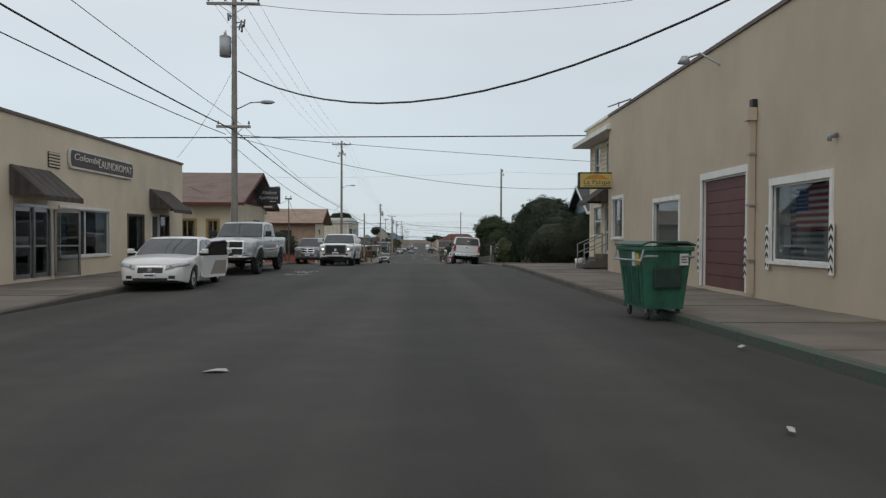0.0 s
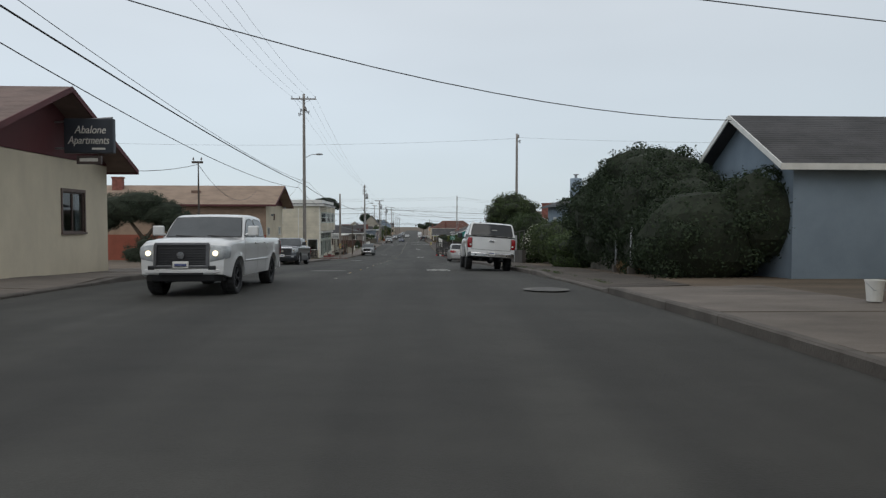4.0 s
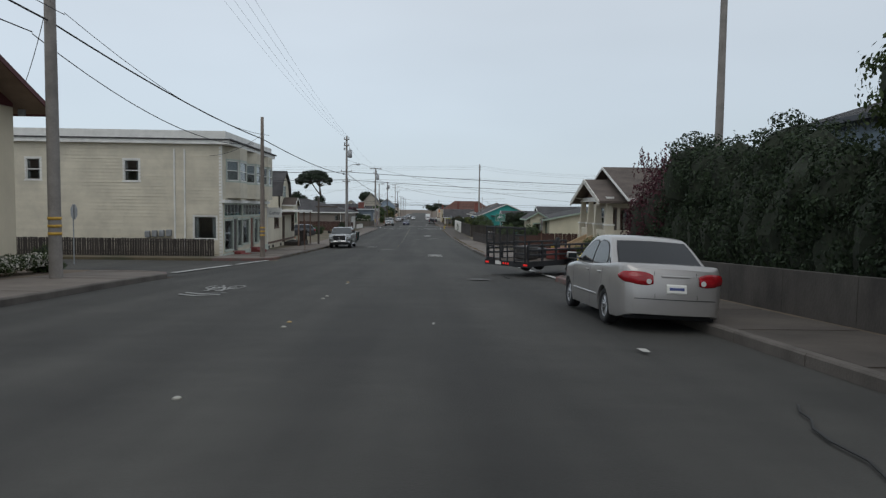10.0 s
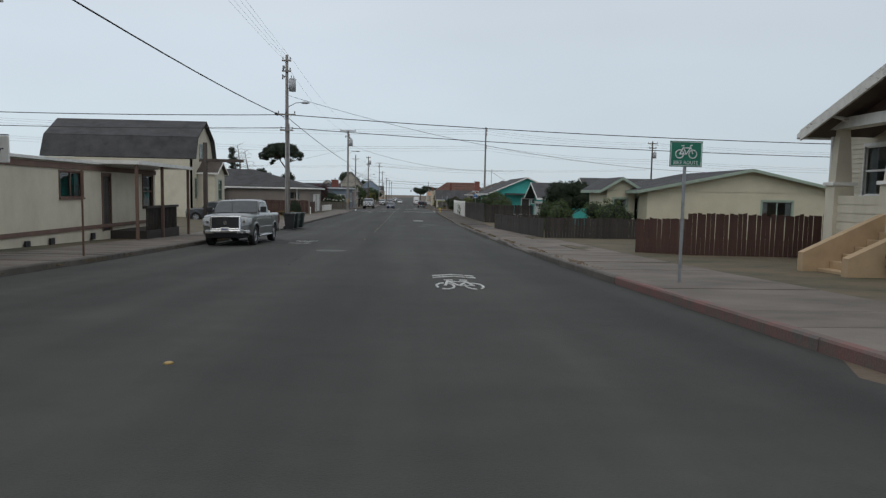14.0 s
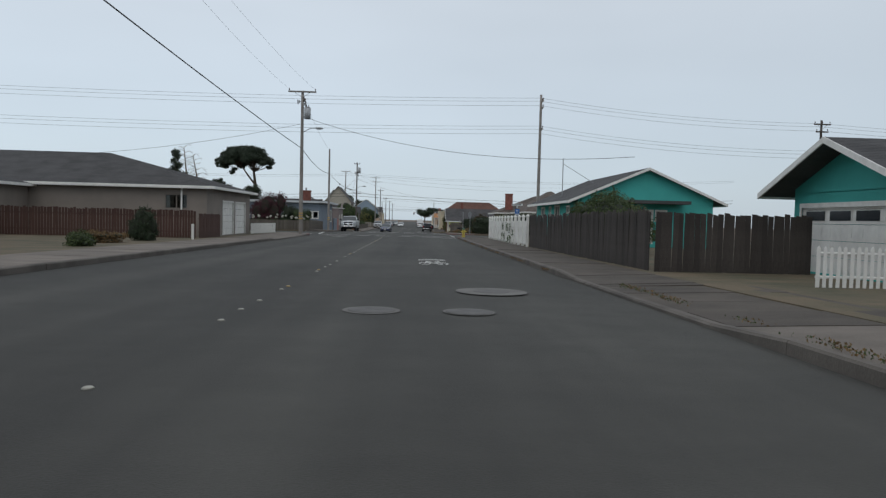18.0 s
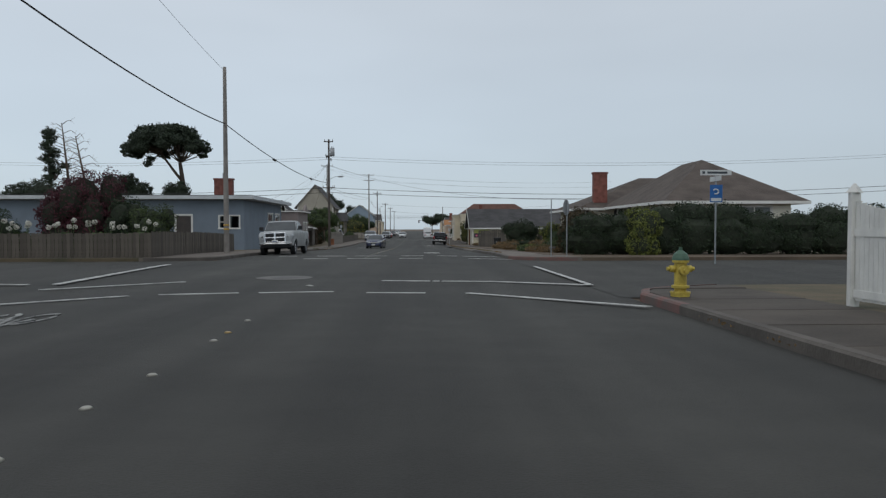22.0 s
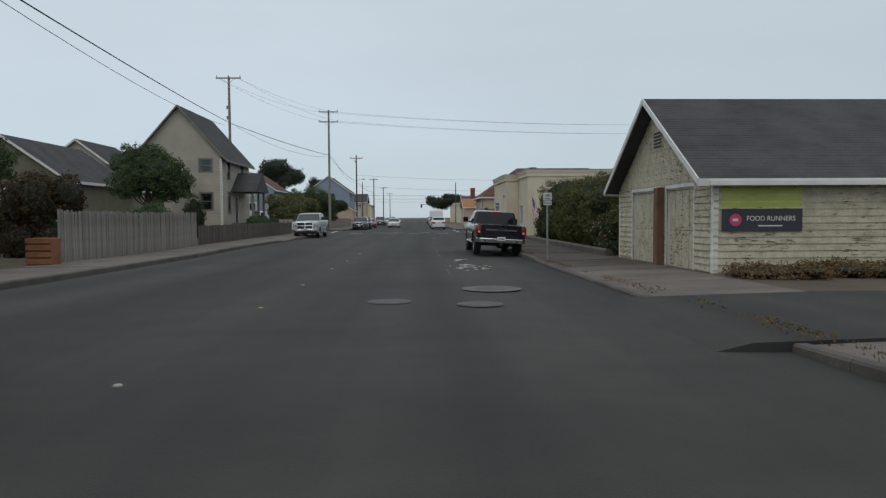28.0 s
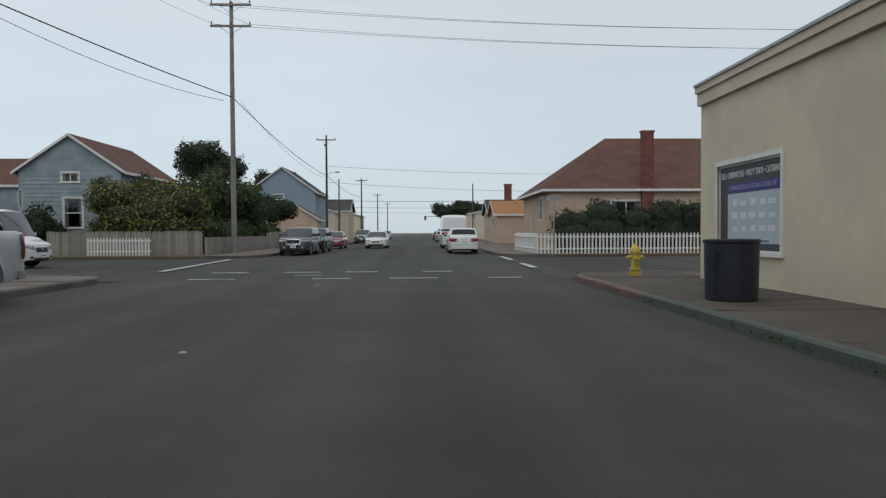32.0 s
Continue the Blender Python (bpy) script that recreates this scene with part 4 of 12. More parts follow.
        if kind == "glassdoor":
            w = self.cells(f, fr + [(u0 + s, u0 + s + 0.06, -0.07, -0.03, z0, z1 - s), (u1 - s - 0.06, u1 - s, -0.07, -0.03, z0, z1 - s), (u0 + s, u1 - s, -0.07, -0.03, z0, z0 + 0.14), (u0 + s, u1 - s, -0.07, -0.03, z0 + 0.95, z0 + 1.01), (u0 + s, u1 - s, -0.07, -0.03, z1 - s - 0.08, z1 - s)], opt.get("trim", ALLOY), "door", label="glazed door in an aluminium frame")
            pane = self.cells(f, [(u0 + s, u1 - s, -0.055, -0.05, z0 + 0.1, z1 - s)], WINGLASS, "pane", w)
            pane.visible_shadow = False
            return w
        if kind == "garage":
            dm = opt.get("mat", WHITEP)
            w = self.cells(f, fr, trim, "door_frame")
            n = opt.get("rows", 4)
            for i in range(n):
                a, b = z0 + (z1 - z0) * i / n, z0 + (z1 - z0) * (i + 1) / n
                rects = [(u0, u1, -0.12, -0.08, a + 0.006, b - 0.006)]
                k = max(1, round((u1 - u0) / 0.75))
                if opt.get("plain") is None:
                    rects += [(u0 + (u1 - u0) * (j + 0.12) / k, u0 + (u1 - u0) * (j + 0.88) / k, -0.08, -0.068, a + 0.1, b - 0.1) for j in range(k)]
                dp = self.cells(f, rects, dm, "door_panel", w)
                if i == n - 1 and opt.get("lights"):
                    for j in range(opt["lights"]):
                        q = opt["lights"]
                        self.cells(f, [(u0 + (u1 - u0) * (j + 0.1) / q, u0 + (u1 - u0) * (j + 0.9) / q, -0.066, -0.058, a + 0.1, b - 0.1)], mat("dark_pane", (0.03, 0.035, 0.04), 0.08, 0.1, 2, 0), "pane", w)
            return w
        return None

    # roofs
    def roof(self, kind, eave, ridge, material, axis="y", over=0.45, gable=None, fascia=None, course=0.22, gmat=None, hipin=None, soffit=None, rakes=True):
        fascia = fascia or self.trim
        x0, x1, y0, y1 = self.x0 - over, self.x1 + over, self.y0 - over, self.y1 + over
        o = self.o
        mx, my = (x0 + x1) / 2, (y0 + y1) / 2
        L = lambda x, y, z: Vector((x - o.x, y - o.y, z - o.z))
        slopes = []
        if kind == "gable":
            if axis == "y":
                r0, r1 = L(mx, y0, ridge), L(mx, y1, ridge)
                slopes = [(L(x0, y0, eave), L(x0, y1, eave), r1, r0), (L(x1, y1, eave), L(x1, y0, eave), r0, r1)]
            else:
                r0, r1 = L(x0, my, ridge), L(x1, my, ridge)
                slopes = [(L(x1, y0, eave), L(x0, y0, eave), r0, r1), (L(x0, y1, eave), L(x1, y1, eave), r1, r0)]
        else:
            inn = hipin if hipin is not None else min(x1 - x0, y1 - y0) / 2
            if axis == "y":
                r0, r1 = L(mx, y0 + inn, ridge), L(mx, y1 - inn, ridge)
                slopes = [(L(x0, y0, eave), L(x0, y1, eave), r1, r0), (L(x1, y1, eave), L(x1, y0, eave), r0, r1), (L(x1, y0, eave), L(x0, y0, eave), r0, r0), (L(x0, y1, eave), L(x1, y1, eave), r1, r1)]
            else:
                r0, r1 = L(x0 + inn, my, ridge), L(x1 - inn, my, ridge)
                slopes = [(L(x1, y0, eave), L(x0, y0, eave), r0, r1), (L(x0, y1, eave), L(x1, y1, eave), r1, r0), (L(x0, y0, eave), L(x0, y1, eave), r0, r0), (L(x1, y1, eave), L(x1, y0, eave), r1, r1)]
        for a, b, c, d in slopes:
            verts, faces = [], []
            n = max(3, round(((d - a).length + (c - b).length) / 2 / course))
            nrm = (d - a).cross(b - a)
            nrm = nrm.normalized() if nrm.length else Vector((0, 0, 1))
            if nrm.z < 0:
                nrm = -nrm
            for i in range(n):
                p, q = a.lerp(d, i / n) + nrm * 0.012, b.lerp(c, i / n) + nrm * 0.012
                s, r = a.lerp(d, (i + 1) / n) + nrm * 0.006, b.lerp(c, (i + 1) / n) + nrm * 0.006
                k = len(verts)
                if i == 0:
                    verts += [a - nrm * 0.09, b - nrm * 0.09]
                    k += 2
                verts += [p, q, r, s]
                faces += [(k, k + 1, k + 2, k + 3), (k - 2, k - 1, k + 1, k) if i == 0 else (k - 1, k - 2, k + 1, k)]
            k = len(verts)
            verts += [c - nrm * 0.09, d - nrm * 0.09]
            faces += [(k + 1, k, 1, 0), (k - 1, k - 2, k, k + 1)]
            sl = new("roof", mesh_of("roof", verts, faces, material))
            sl.parent = self.e
            fb = bmesh.new()
            for p, q, do in ((a, b, True), (a, d, kind == "gable" and rakes), (b, c, kind == "gable" and rakes)):
                if not do:
                    continue
                w = 0.16
                dirn = (q - p).normalized()
                side = dirn.cross(Vector((0, 0, 1))).normalized() * 0.02
                vs = []
                for e_ in (p, q):
                    for sg in (-1, 1):
                        for dz in (-w, 0.012):
                            vs.append(fb.verts.new(e_ + side * sg + Vector((0, 0, dz))))
                for fidx in ((0, 1, 3, 2), (4, 6, 7, 5), (0, 4, 5, 1), (2, 3, 7, 6), (1, 5, 7, 3), (0, 2, 6, 4)):
                    fb.faces.new([vs[i] for i in fidx])
            part("fascia", fb, fascia, sl)
        if kind == "gable":
            t = self.t
            # the triangles above the walls
            ez = self.top
            for end in (0, 1):
                if axis == "y":
                    run = (x1 - x0) / 2
                    zc = eave + (ridge - eave) * over / run
                    yy = (self.y0, self.y0 + t) if end == 0 else (self.y1 - t, self.y1)
                    pts = [(self.x0, ez - 0.02), (self.x1, ez - 0.02), (self.x1, max(ez, zc - 0.06)), (mx, ridge - 0.08), (self.x0, max(ez, zc - 0.06))]
                    bm = extrude_poly([(p[0] - o.x, p[1] - o.z) for p in pts], "y", yy[0] - o.y, yy[1] - o.y)
                else:
                    run = (y1 - y0) / 2
                    zc = eave + (ridge - eave) * over / run
                    xx = (self.x0, self.x0 + t) if end == 0 else (self.x1 - t, self.x1)
                    pts = [(self.y0, ez - 0.02), (self.y1, ez - 0.02), (self.y1, max(ez, zc - 0.06)), (my, ridge - 0.08), (self.y0, max(ez, zc - 0.06))]
                    bm = extrude_poly([(p[0] - o.y, p[1] - o.z) for p in pts], "x", xx[0] - o.x, xx[1] - o.x)
                part("gable_wall", bm, gmat or self.wallmat, self.e)
        return self

    def flat_roof(self, material, cap=0.18, out=0.05, capmat=None, thick=0.2):
        o = self.o
        self.slab("roof", self.x0 + 0.1, self.x1 - 0.1, self.y0 + 0.1, self.y1 - 0.1, self.top - 0.35, self.top - 0.35 + thick, material)
        bm = bmesh.new()
        x0, x1, y0, y1, z = self.x0 - out - o.x, self.x1 + out - o.x, self.y0 - out - o.y, self.y1 + out - o.y, self.top - o.z
        w = 0.3
        box(bm, x0, x1, y0, y0 + w, z + 0.003, z + cap)
        box(bm, x0, x1, y1 - w, y1, z + 0.003, z + cap)
        box(bm, x0, x0 + w, y0 + w, y1 - w, z + 0.003, z + cap)
        box(bm, x1 - w, x1, y0 + w, y1 - w, z + 0.003, z + cap)
        part("parapet_cap", bm, capmat or self.trim, self.e)
        return self

    def chimney(self, x, y, w, d, z0, z1, material=None):
        ch = self.slab("chimney", x - w / 2, x + w / 2, y - d / 2, y + d / 2, z0, z1, material or BRICK, bevel=0.01)
        self.slab("chimney_cap", x - w / 2 - 0.06, x + w / 2 + 0.06, y - d / 2 - 0.06, y + d / 2 + 0.06, z1 - 0.12, z1 + 0.02, material or BRICK, ch)


def awning(parent_house, f, u0, u1, z0, z1, out, dark, stripe):
    """A sloping cloth awning with hanging scallops."""
    h = parent_house
    n = 14
    verts, faces = [], []
    for i in range(n + 1):
        u = u0 + (u1 - u0) * i / n
        verts += [h.pt(f, u, 0.03, z1), h.pt(f, u, out, z0), h.pt(f, u, out + 0.01, z0 - 0.16)]
    for i in range(n):
        k = 3 * i
        faces += [(k, k + 3, k + 4, k + 1), (k + 1, k + 4, k + 5, k + 2)]
    k = len(verts)
    verts += [h.pt(f, u0, 0.03, z1), h.pt(f, u0, out, z0), h.pt(f, u0, 0.03, z0), h.pt(f, u1, 0.03, z1), h.pt(f, u1, out, z0), h.pt(f, u1, 0.03, z0)]
    faces += [(k, k + 1, k + 2), (k + 5, k + 4, k + 3)]
    ob = new("awning", mesh_of("awning", verts, faces, dark))
    ob.parent = h.e
    tagged(ob, "dark striped cloth awning")
    for i in range(0, n, 3):
        a, b = u0 + (u1 - u0) * (i + 0.3) / n, u0 + (u1 - u0) * (i + 1.3) / n
        v = [h.pt(f, a, 0.035, z1 + 0.006), h.pt(f, b, 0.035, z1 + 0.006), h.pt(f, b, out + 0.004, z0 + 0.006), h.pt(f, a, out + 0.004, z0 + 0.006), h.pt(f, b, out + 0.016, z0 - 0.15), h.pt(f, a, out + 0.016, z0 - 0.15)]
        s = new("stripe", mesh_of("stripe", v, [(0, 1, 2, 3), (3, 2, 4, 5)], stripe))
        s.parent = ob
    for i in range(3):
        d0, d1 = out * (0.15 + 0.28 * i), out * (0.30 + 0.28 * i)
        zz = z1 + (z0 - z1) * (0.15 + 0.28 * i)
        zb = z1 + (z0 - z1) * (0.30 + 0.28 * i)
        for u, e in ((u0, -0.006), (u1, 0.006)):
            v = [h.pt(f, u + e, d0, zz - 0.02), h.pt(f, u + e, d1, zb - 0.02), h.pt(f, u + e, d1, z0 - 0.0), h.pt(f, u + e, d0, z0 - 0.0)]
            s = new("stripe", mesh_of("stripe", v, [(0, 1, 2, 3)], stripe))
            s.parent = ob


# ---- vehicles ----
DARKSTEEL = mat("dark_steel", (0.08, 0.08, 0.08), 0.5, 0.2, 4, 0, metal=0.6)
LENS = mat("headlamp_lens", (0.40, 0.42, 0.43), 0.08, 0.25, 9, 0)
TAILRED = mat("tail_light_red", (0.26, 0.010, 0.014), 0.12, 0.25, 9, 0)
CLEARLAMP = mat("clear_lamp", (0.6, 0.6, 0.58), 0.2, 0.1)
PLATEBAR = mat("plate_blue", (0.05, 0.07, 0.2), 0.5, 0.1)
# greyer base than the side glass: sky reflection is partly in the colour
SCREENGLASS = mat("windscreen_glass", (0.05, 0.056, 0.058), 0.03, 0.3, 0.8, 0.0, spec=0.9)
LEAN = {}


def wheel(parent, x, y, r, w, rim=None, side=1, spokes=6, bold=0.62, knobs=False):
    """A tyre with a rounded shoulder and tread, and a dished rim with spokes."""
    prof = [(bold * r, 0.30 * w), (bold * r + 0.012, 0.40 * w), (0.74 * r, 0.49 * w), (0.86 * r, 0.5 * w), (0.94 * r, 0.46 * w), (0.985 * r, 0.38 * w), (r, 0.26 * w), (r, 0.07 * w), (0.985 * r, 0.05 * w), (0.985 * r, -0.05 * w), (r, -0.07 * w), (r, -0.26 * w), (0.985 * r, -0.38 * w), (0.94 * r, -0.46 * w), (0.86 * r, -0.5 * w), (0.74 * r, -0.49 * w), (bold * r, -0.36 * w)]
    n = 48 if knobs else 32
    m = len(prof)
    verts, faces = [], []
    for i in range(n):
        c, s = math.cos(2 * math.pi * i / n), math.sin(2 * math.pi * i / n)
        for j, (a, b) in enumerate(prof):
            if knobs and 3 < j < 13 and i % 2:
                a *= 0.972
            verts.append((x + b, y + a * c, r + a * s))
    for i in range(n):
        j = (i + 1) % n
        faces += [(i * m + k, i * m + k + 1, j * m + k + 1, j * m + k) for k in range(m - 1)]
    t = part("wheel", mesh_of("tyre", verts, faces, RUBBER, not knobs), RUBBER, parent)
    bm = bmesh.new()
    o = side * w * 0.36
    q = bold * r
    tube(bm, (x - side * 0.02, y, r), (x + o, y, r), 0.93 * q, 1.0 * q, seg=24, cap=False)
    tube(bm, (x + o * 0.98, y, r), (x + o * 1.10, y, r), 1.03 * q, 1.0 * q, seg=24, cap=False)
    tube(bm, (x + o * 1.10, y, r), (x + o * 1.02, y, r), 1.0 * q, 0.93 * q, seg=24, cap=False)
    tube(bm, (x, y, r), (x + o * 0.95, y, r), 0.24 * q, 0.20 * q, seg=12)
    tube(bm, (x + o * 0.5, y, r), (x + o * 0.78, y, r), 0.42 * q, 0.34 * q, seg=14)
    for i in range(spokes):
        a = 2 * math.pi * (i + 0.3) / spokes
        for d in (-0.10, 0.10):
            tube(bm, (x + o * 0.66, y + 0.30 * q * math.cos(a + d), r + 0.30 * q * math.sin(a + d)), (x + o * 0.80, y + 0.97 * q * math.cos(a + d * 1.3), r + 0.97 * q * math.sin(a + d * 1.3)), 0.085 * q, 0.10 * q, seg=6)
    part("rim", bm, rim or ALLOY, t)
    part("brake_disc", tubes(((x - side * 0.03, y, r), (x + side * 0.012, y, r), 0.9 * q), seg=18), DARKSTEEL, t)


KINDS = {
    # cowl, roof front, roof rear, deck: shares of the length from the front; the other heights are shares of the height
    "sedan": dict(cowl=0.265, rf=0.435, rr=0.69, deck=0.865, nose=0.46, lip=0.53, hood=0.60, belt=0.645, tail=0.70, end=0.635, inset=0.72, fb=0.20, rb=0.12, ft=0.20, rt=0.14, fn=0.16, rn=0.10, fil=0.09),
    "hatch": dict(cowl=0.25, rf=0.41, rr=0.84, deck=0.955, nose=0.47, lip=0.55, hood=0.60, belt=0.645, tail=0.68, end=0.62, inset=0.76, fb=0.18, rb=0.10, ft=0.18, rt=0.13, fn=0.12, rn=0.04, fil=0.08),
    "suv": dict(cowl=0.265, rf=0.40, rr=0.875, deck=0.965, nose=0.53, lip=0.59, hood=0.63, belt=0.66, tail=0.67, end=0.63, inset=0.79, fb=0.15, rb=0.07, ft=0.15, rt=0.10, fn=0.05, rn=0.03, fil=0.08),
    "van": dict(cowl=0.13, rf=0.25, rr=0.96, deck=0.992, nose=0.36, lip=0.43, hood=0.47, belt=0.53, tail=0.53, end=0.50, inset=0.90, fb=0.12, rb=0.02, ft=0.12, rt=0.04, fn=0.06, rn=0.0, fil=0.07),
    "pickup": dict(cowl=0.25, rf=0.365, rr=0.60, deck=0.63, nose=0.59, lip=0.645, hood=0.685, belt=0.695, tail=0.695, end=0.68, inset=0.80, fb=0.11, rb=0.03, ft=0.10, rt=0.025, fn=0.05, rn=0.0, fil=0.07),
}


def vehicle(name, label, category, x, y, rz, L, W, H, paint, kind="sedan", wr=0.33, lift=0.0, rim=None, brake=False, group="", chrome=True, cap=False, z=None, rear_y=None, grille="slats", steps=None, lower=None, spokes=6, bold=0.62, knobs=False, lean=0.0, cuts=None, axles=None, glow=None, flare=None, seam=True):
    """A vehicle lofted from cross-sections, its centre y metres up the street; its front points to its own +y."""
    t = thing(name, label, category, x, y / PACE, (G(x, y / PACE) - 0.035) if z is None else z, rz, group)
    LEAN[t.name] = lean
    K = dict(KINDS[kind])
    hl, hw = L / 2, W / 2
    truck = kind == "pickup"
    fy = hl - L * (0.185 if not truck else 0.165)
    ry = fy - L * (0.575 if not truck else 0.63)
    if axles:
        fy, ry = axles
    sill = 0.21 + lift * 0.9 + (wr - 0.33) * 0.9
    ar = wr * (1.13 if not truck else 1.19)
    fl = flare if flare is not None else (0.026 if truck else 0.022 if kind == "suv" else 0.016)
    cowl, rf, rr, deck = hl - K["cowl"] * L, hl - K["rf"] * L, hl - K["rr"] * L, hl - K["deck"] * L
    if truck and rear_y is not None:
        rr, deck = rear_y, rear_y - 0.13
    bed_f, bed_r = deck - 0.06, -hl + 0.07
    if cap:
        K["end"] = K["tail"]
    belt, lip, zend = K["belt"] * H, K["lip"] * H, K["end"] * H
    zf = sill + 0.25
    top_y = [-hl, -hl + 0.02 * L, min(deck, -hl + 0.12 * L) if not truck else -hl + 0.03 * L, cowl - 0.25 * L if not truck else cowl - 0.1, cowl, hl - 0.10 * L, hl - 0.035 * L, hl - 0.010 * L, hl]
    top_z = [zend, K["tail"] * H - 0.012, K["tail"] * H, belt, belt - 0.005, K["hood"] * H - (0.005 if truck else 0.02), lip, lip * 0.965, K["nose"] * H]

    def zs(v):
        return sum(float(np.interp(v + d, top_y, top_z)) for d in (-0.08, -0.04, 0, 0.04, 0.08)) / 5

    def zb(v):
        b = sill + 0.10 * max(0.0, (abs(v) - hl * 0.80) / (hl * 0.20))
        for c in (fy, ry):
            d = ar * ar - (v - c) ** 2
            if d > 0:
                b = max(b, wr + math.sqrt(d))
        return b

    def plan(v):
        c = 1.0 if truck else 1 - 0.10 * max(0.0, (abs(v) - hl + 0.22) / 0.22) ** 2.2
        if v > 0:
            u = max(0.0, (v - hl * 0.55) / (hl * 0.45))
            return (1 - K["ft"] * u ** 2.6) * c
        u = max(0.0, (-v - hl * 0.6) / (hl * 0.4))
        return (1 - K["rt"] * u ** 2.6) * c

    def endy(v, px, pz):
        """How far the rounded nose or tail stands back at px, pz."""
        u = max(0.0, (abs(v) - hl * 0.80) / (hl * 0.20)) ** 2
        k = px / hw
        low = max(0.0, (zf - 0.12 - pz) / 0.3) ** 2
        if v > 0:
            return -u * (K["fb"] * k * k + K["fn"] * max(0.0, (pz - zf) / (lip - zf)) ** 2 + 0.10 * low)
        return u * (K["rb"] * k * k + K["rn"] * max(0.0, (pz - zf) / (zend - zf)) ** 2 + 0.06 * low)

    def side(v, zz):
        """Half width of the lower body at station v and height zz."""
        q = (zz - sill) / max(0.05, belt - sill)
        w = hw * plan(v) * float(np.interp(q, (0, 0.12, 0.40, 0.60, 0.70, 0.9, 1.0, 1.2), (0.945, 0.968, 0.985, 0.992, 1.0, 0.985, 0.968, 0.94)))
        for c in (fy, ry):
            d = math.hypot(v - c, zz - wr) - ar
            if -0.05 < d < 0.3:
                w += fl * math.exp(-(d / 0.085) ** 2)
        return w

    def Y(front, px, pz):
        v = hl if front else -hl
        return v + endy(v, px, pz)

    edges = [k for k in (-1.04, -0.9999, -0.985, -0.95, -0.88, -0.75, -0.55, -0.3, 0, 0.3, 0.55, 0.75, 0.88, 0.95, 0.985, 0.9999, 1.04)]
    stations = sorted(set([round(s, 4) for s in np.linspace(-hl, hl, 31)] + [round(hl * s, 4) for s in (-0.994, -0.985, -0.97, -0.95, 0.95, 0.97, 0.985, 0.994)] + [round(c + ar * k, 4) for c in (fy, ry) for k in edges] + ([round(b, 4) for b in (bed_f, bed_f - 0.02, bed_r, bed_r + 0.02)] if truck else [])))
    stations = [s for s in stations if abs(s) <= hl]
    bm = bmesh.new()
    rows = []
    KS = (0, 0.03, 0.09, 0.17, 0.28, 0.42, 0.58, 0.74, 0.88, 1.0)
    FIL = len(KS) + 3
    for v in stations:
        b, s_ = zb(v), zs(v)
        hoodv = v > cowl - 0.05
        fr = min(K["fil"] * (1.0 if hoodv else 0.6), 0.3 * (s_ - b))
        edge = s_ - (0.035 if truck and hoodv else 0.0)
        row = [(side(v, b) - 0.12, b + 0.004)]
        for k in KS:
            zz = b + (edge - fr - b) * k
            row.append((side(v, zz), zz))
        w = row[-1][0]
        for a in (35, 65, 90):
            row.append((w - fr + fr * math.cos(radians(a)), edge - fr + fr * math.sin(radians(a))))
        we = w - fr
        if truck and bed_r < v < bed_f:
            row += [(we - 0.02, edge - 0.004), (we - 0.03, s_ - 0.45), (we * 0.5, s_ - 0.45), (0.0, s_ - 0.45)]
        elif truck and hoodv:
            row += [(we * 0.90, edge + 0.008), (we * 0.78, s_ + 0.004), (we * 0.40, s_ + 0.022), (0.0, s_ + 0.026)]
        else:
            cr = 0.045 if hoodv else 0.012
            row += [(we * 0.85, edge + cr * 0.3), (we * 0.6, edge + cr * 0.65), (we * 0.3, edge + cr * 0.92), (0.0, edge + cr)]
        rows.append([[bm.verts.new((sx * px, v + endy(v, px, pz), pz)) for px, pz in row] for sx in (-1, 1)])
    for A, B in zip(rows, rows[1:]):
        for i in (0, 1):
            for j in range(len(A[i]) - 1):
                q = (A[i][j], A[i][j + 1], B[i][j + 1], B[i][j])
                bm.faces.new(q if i == 0 else q[::-1]).smooth = True
    for R, v, flip in ((rows[0], -hl, 0), (rows[-1], hl, 1)):
        prev = None
        for j in range(1, FIL + 1):
            px, pz = abs(R[0][j].co.x), R[0][j].co.z
            cols = [R[0][j]] + [bm.verts.new((px * k, v + endy(v, px * k, pz), pz)) for k in (-0.85, -0.6, -0.3, 0, 0.3, 0.6, 0.85)] + [R[1][j]]
            if prev:
                for i in range(len(cols) - 1):
                    q = (prev[i], prev[i + 1], cols[i + 1], cols[i])
                    bm.faces.new(q[::-1] if flip else q).smooth = True
            prev = cols
        topline = [R[0][j] for j in range(FIL + 1, len(R[0]))] + [R[1][j] for j in range(len(R[1]) - 2, FIL, -1)]
        lid_ = prev + topline[::-1]
        bm.faces.new(lid_ if not flip else lid_[::-1])
    bmesh.ops.remove_doubles(bm, verts=bm.verts[:], dist=0.0005)
    bmesh.ops.recalc_face_normals(bm, faces=bm.faces[:])
    for e in bm.edges:
        if len(e.link_faces) == 2 and e.calc_face_angle(0) > 0.75:
            e.smooth = False
    body = part("body", bm, paint, t)

    # the greenhouse
    z0 = belt - 0.04

    def gw(zz):
        k = max(0.0, min(1.0, (zz - belt) / (H - belt)))
        return hw * (0.945 - (0.945 - K["inset"]) * (0.6 * k + 0.4 * k * k))

    gl_y = [deck, rr, rr + 0.05 * L, (rf + rr) / 2, rf - 0.05 * L, rf, rf + (cowl - rf) * 0.5, cowl]
    gl_z = [z0, H - (0.06 if kind == "sedan" else 0.045), H - 0.02, H, H - 0.015, H - 0.055, z0 + (H - 0.055 - z0) * 0.55, z0]

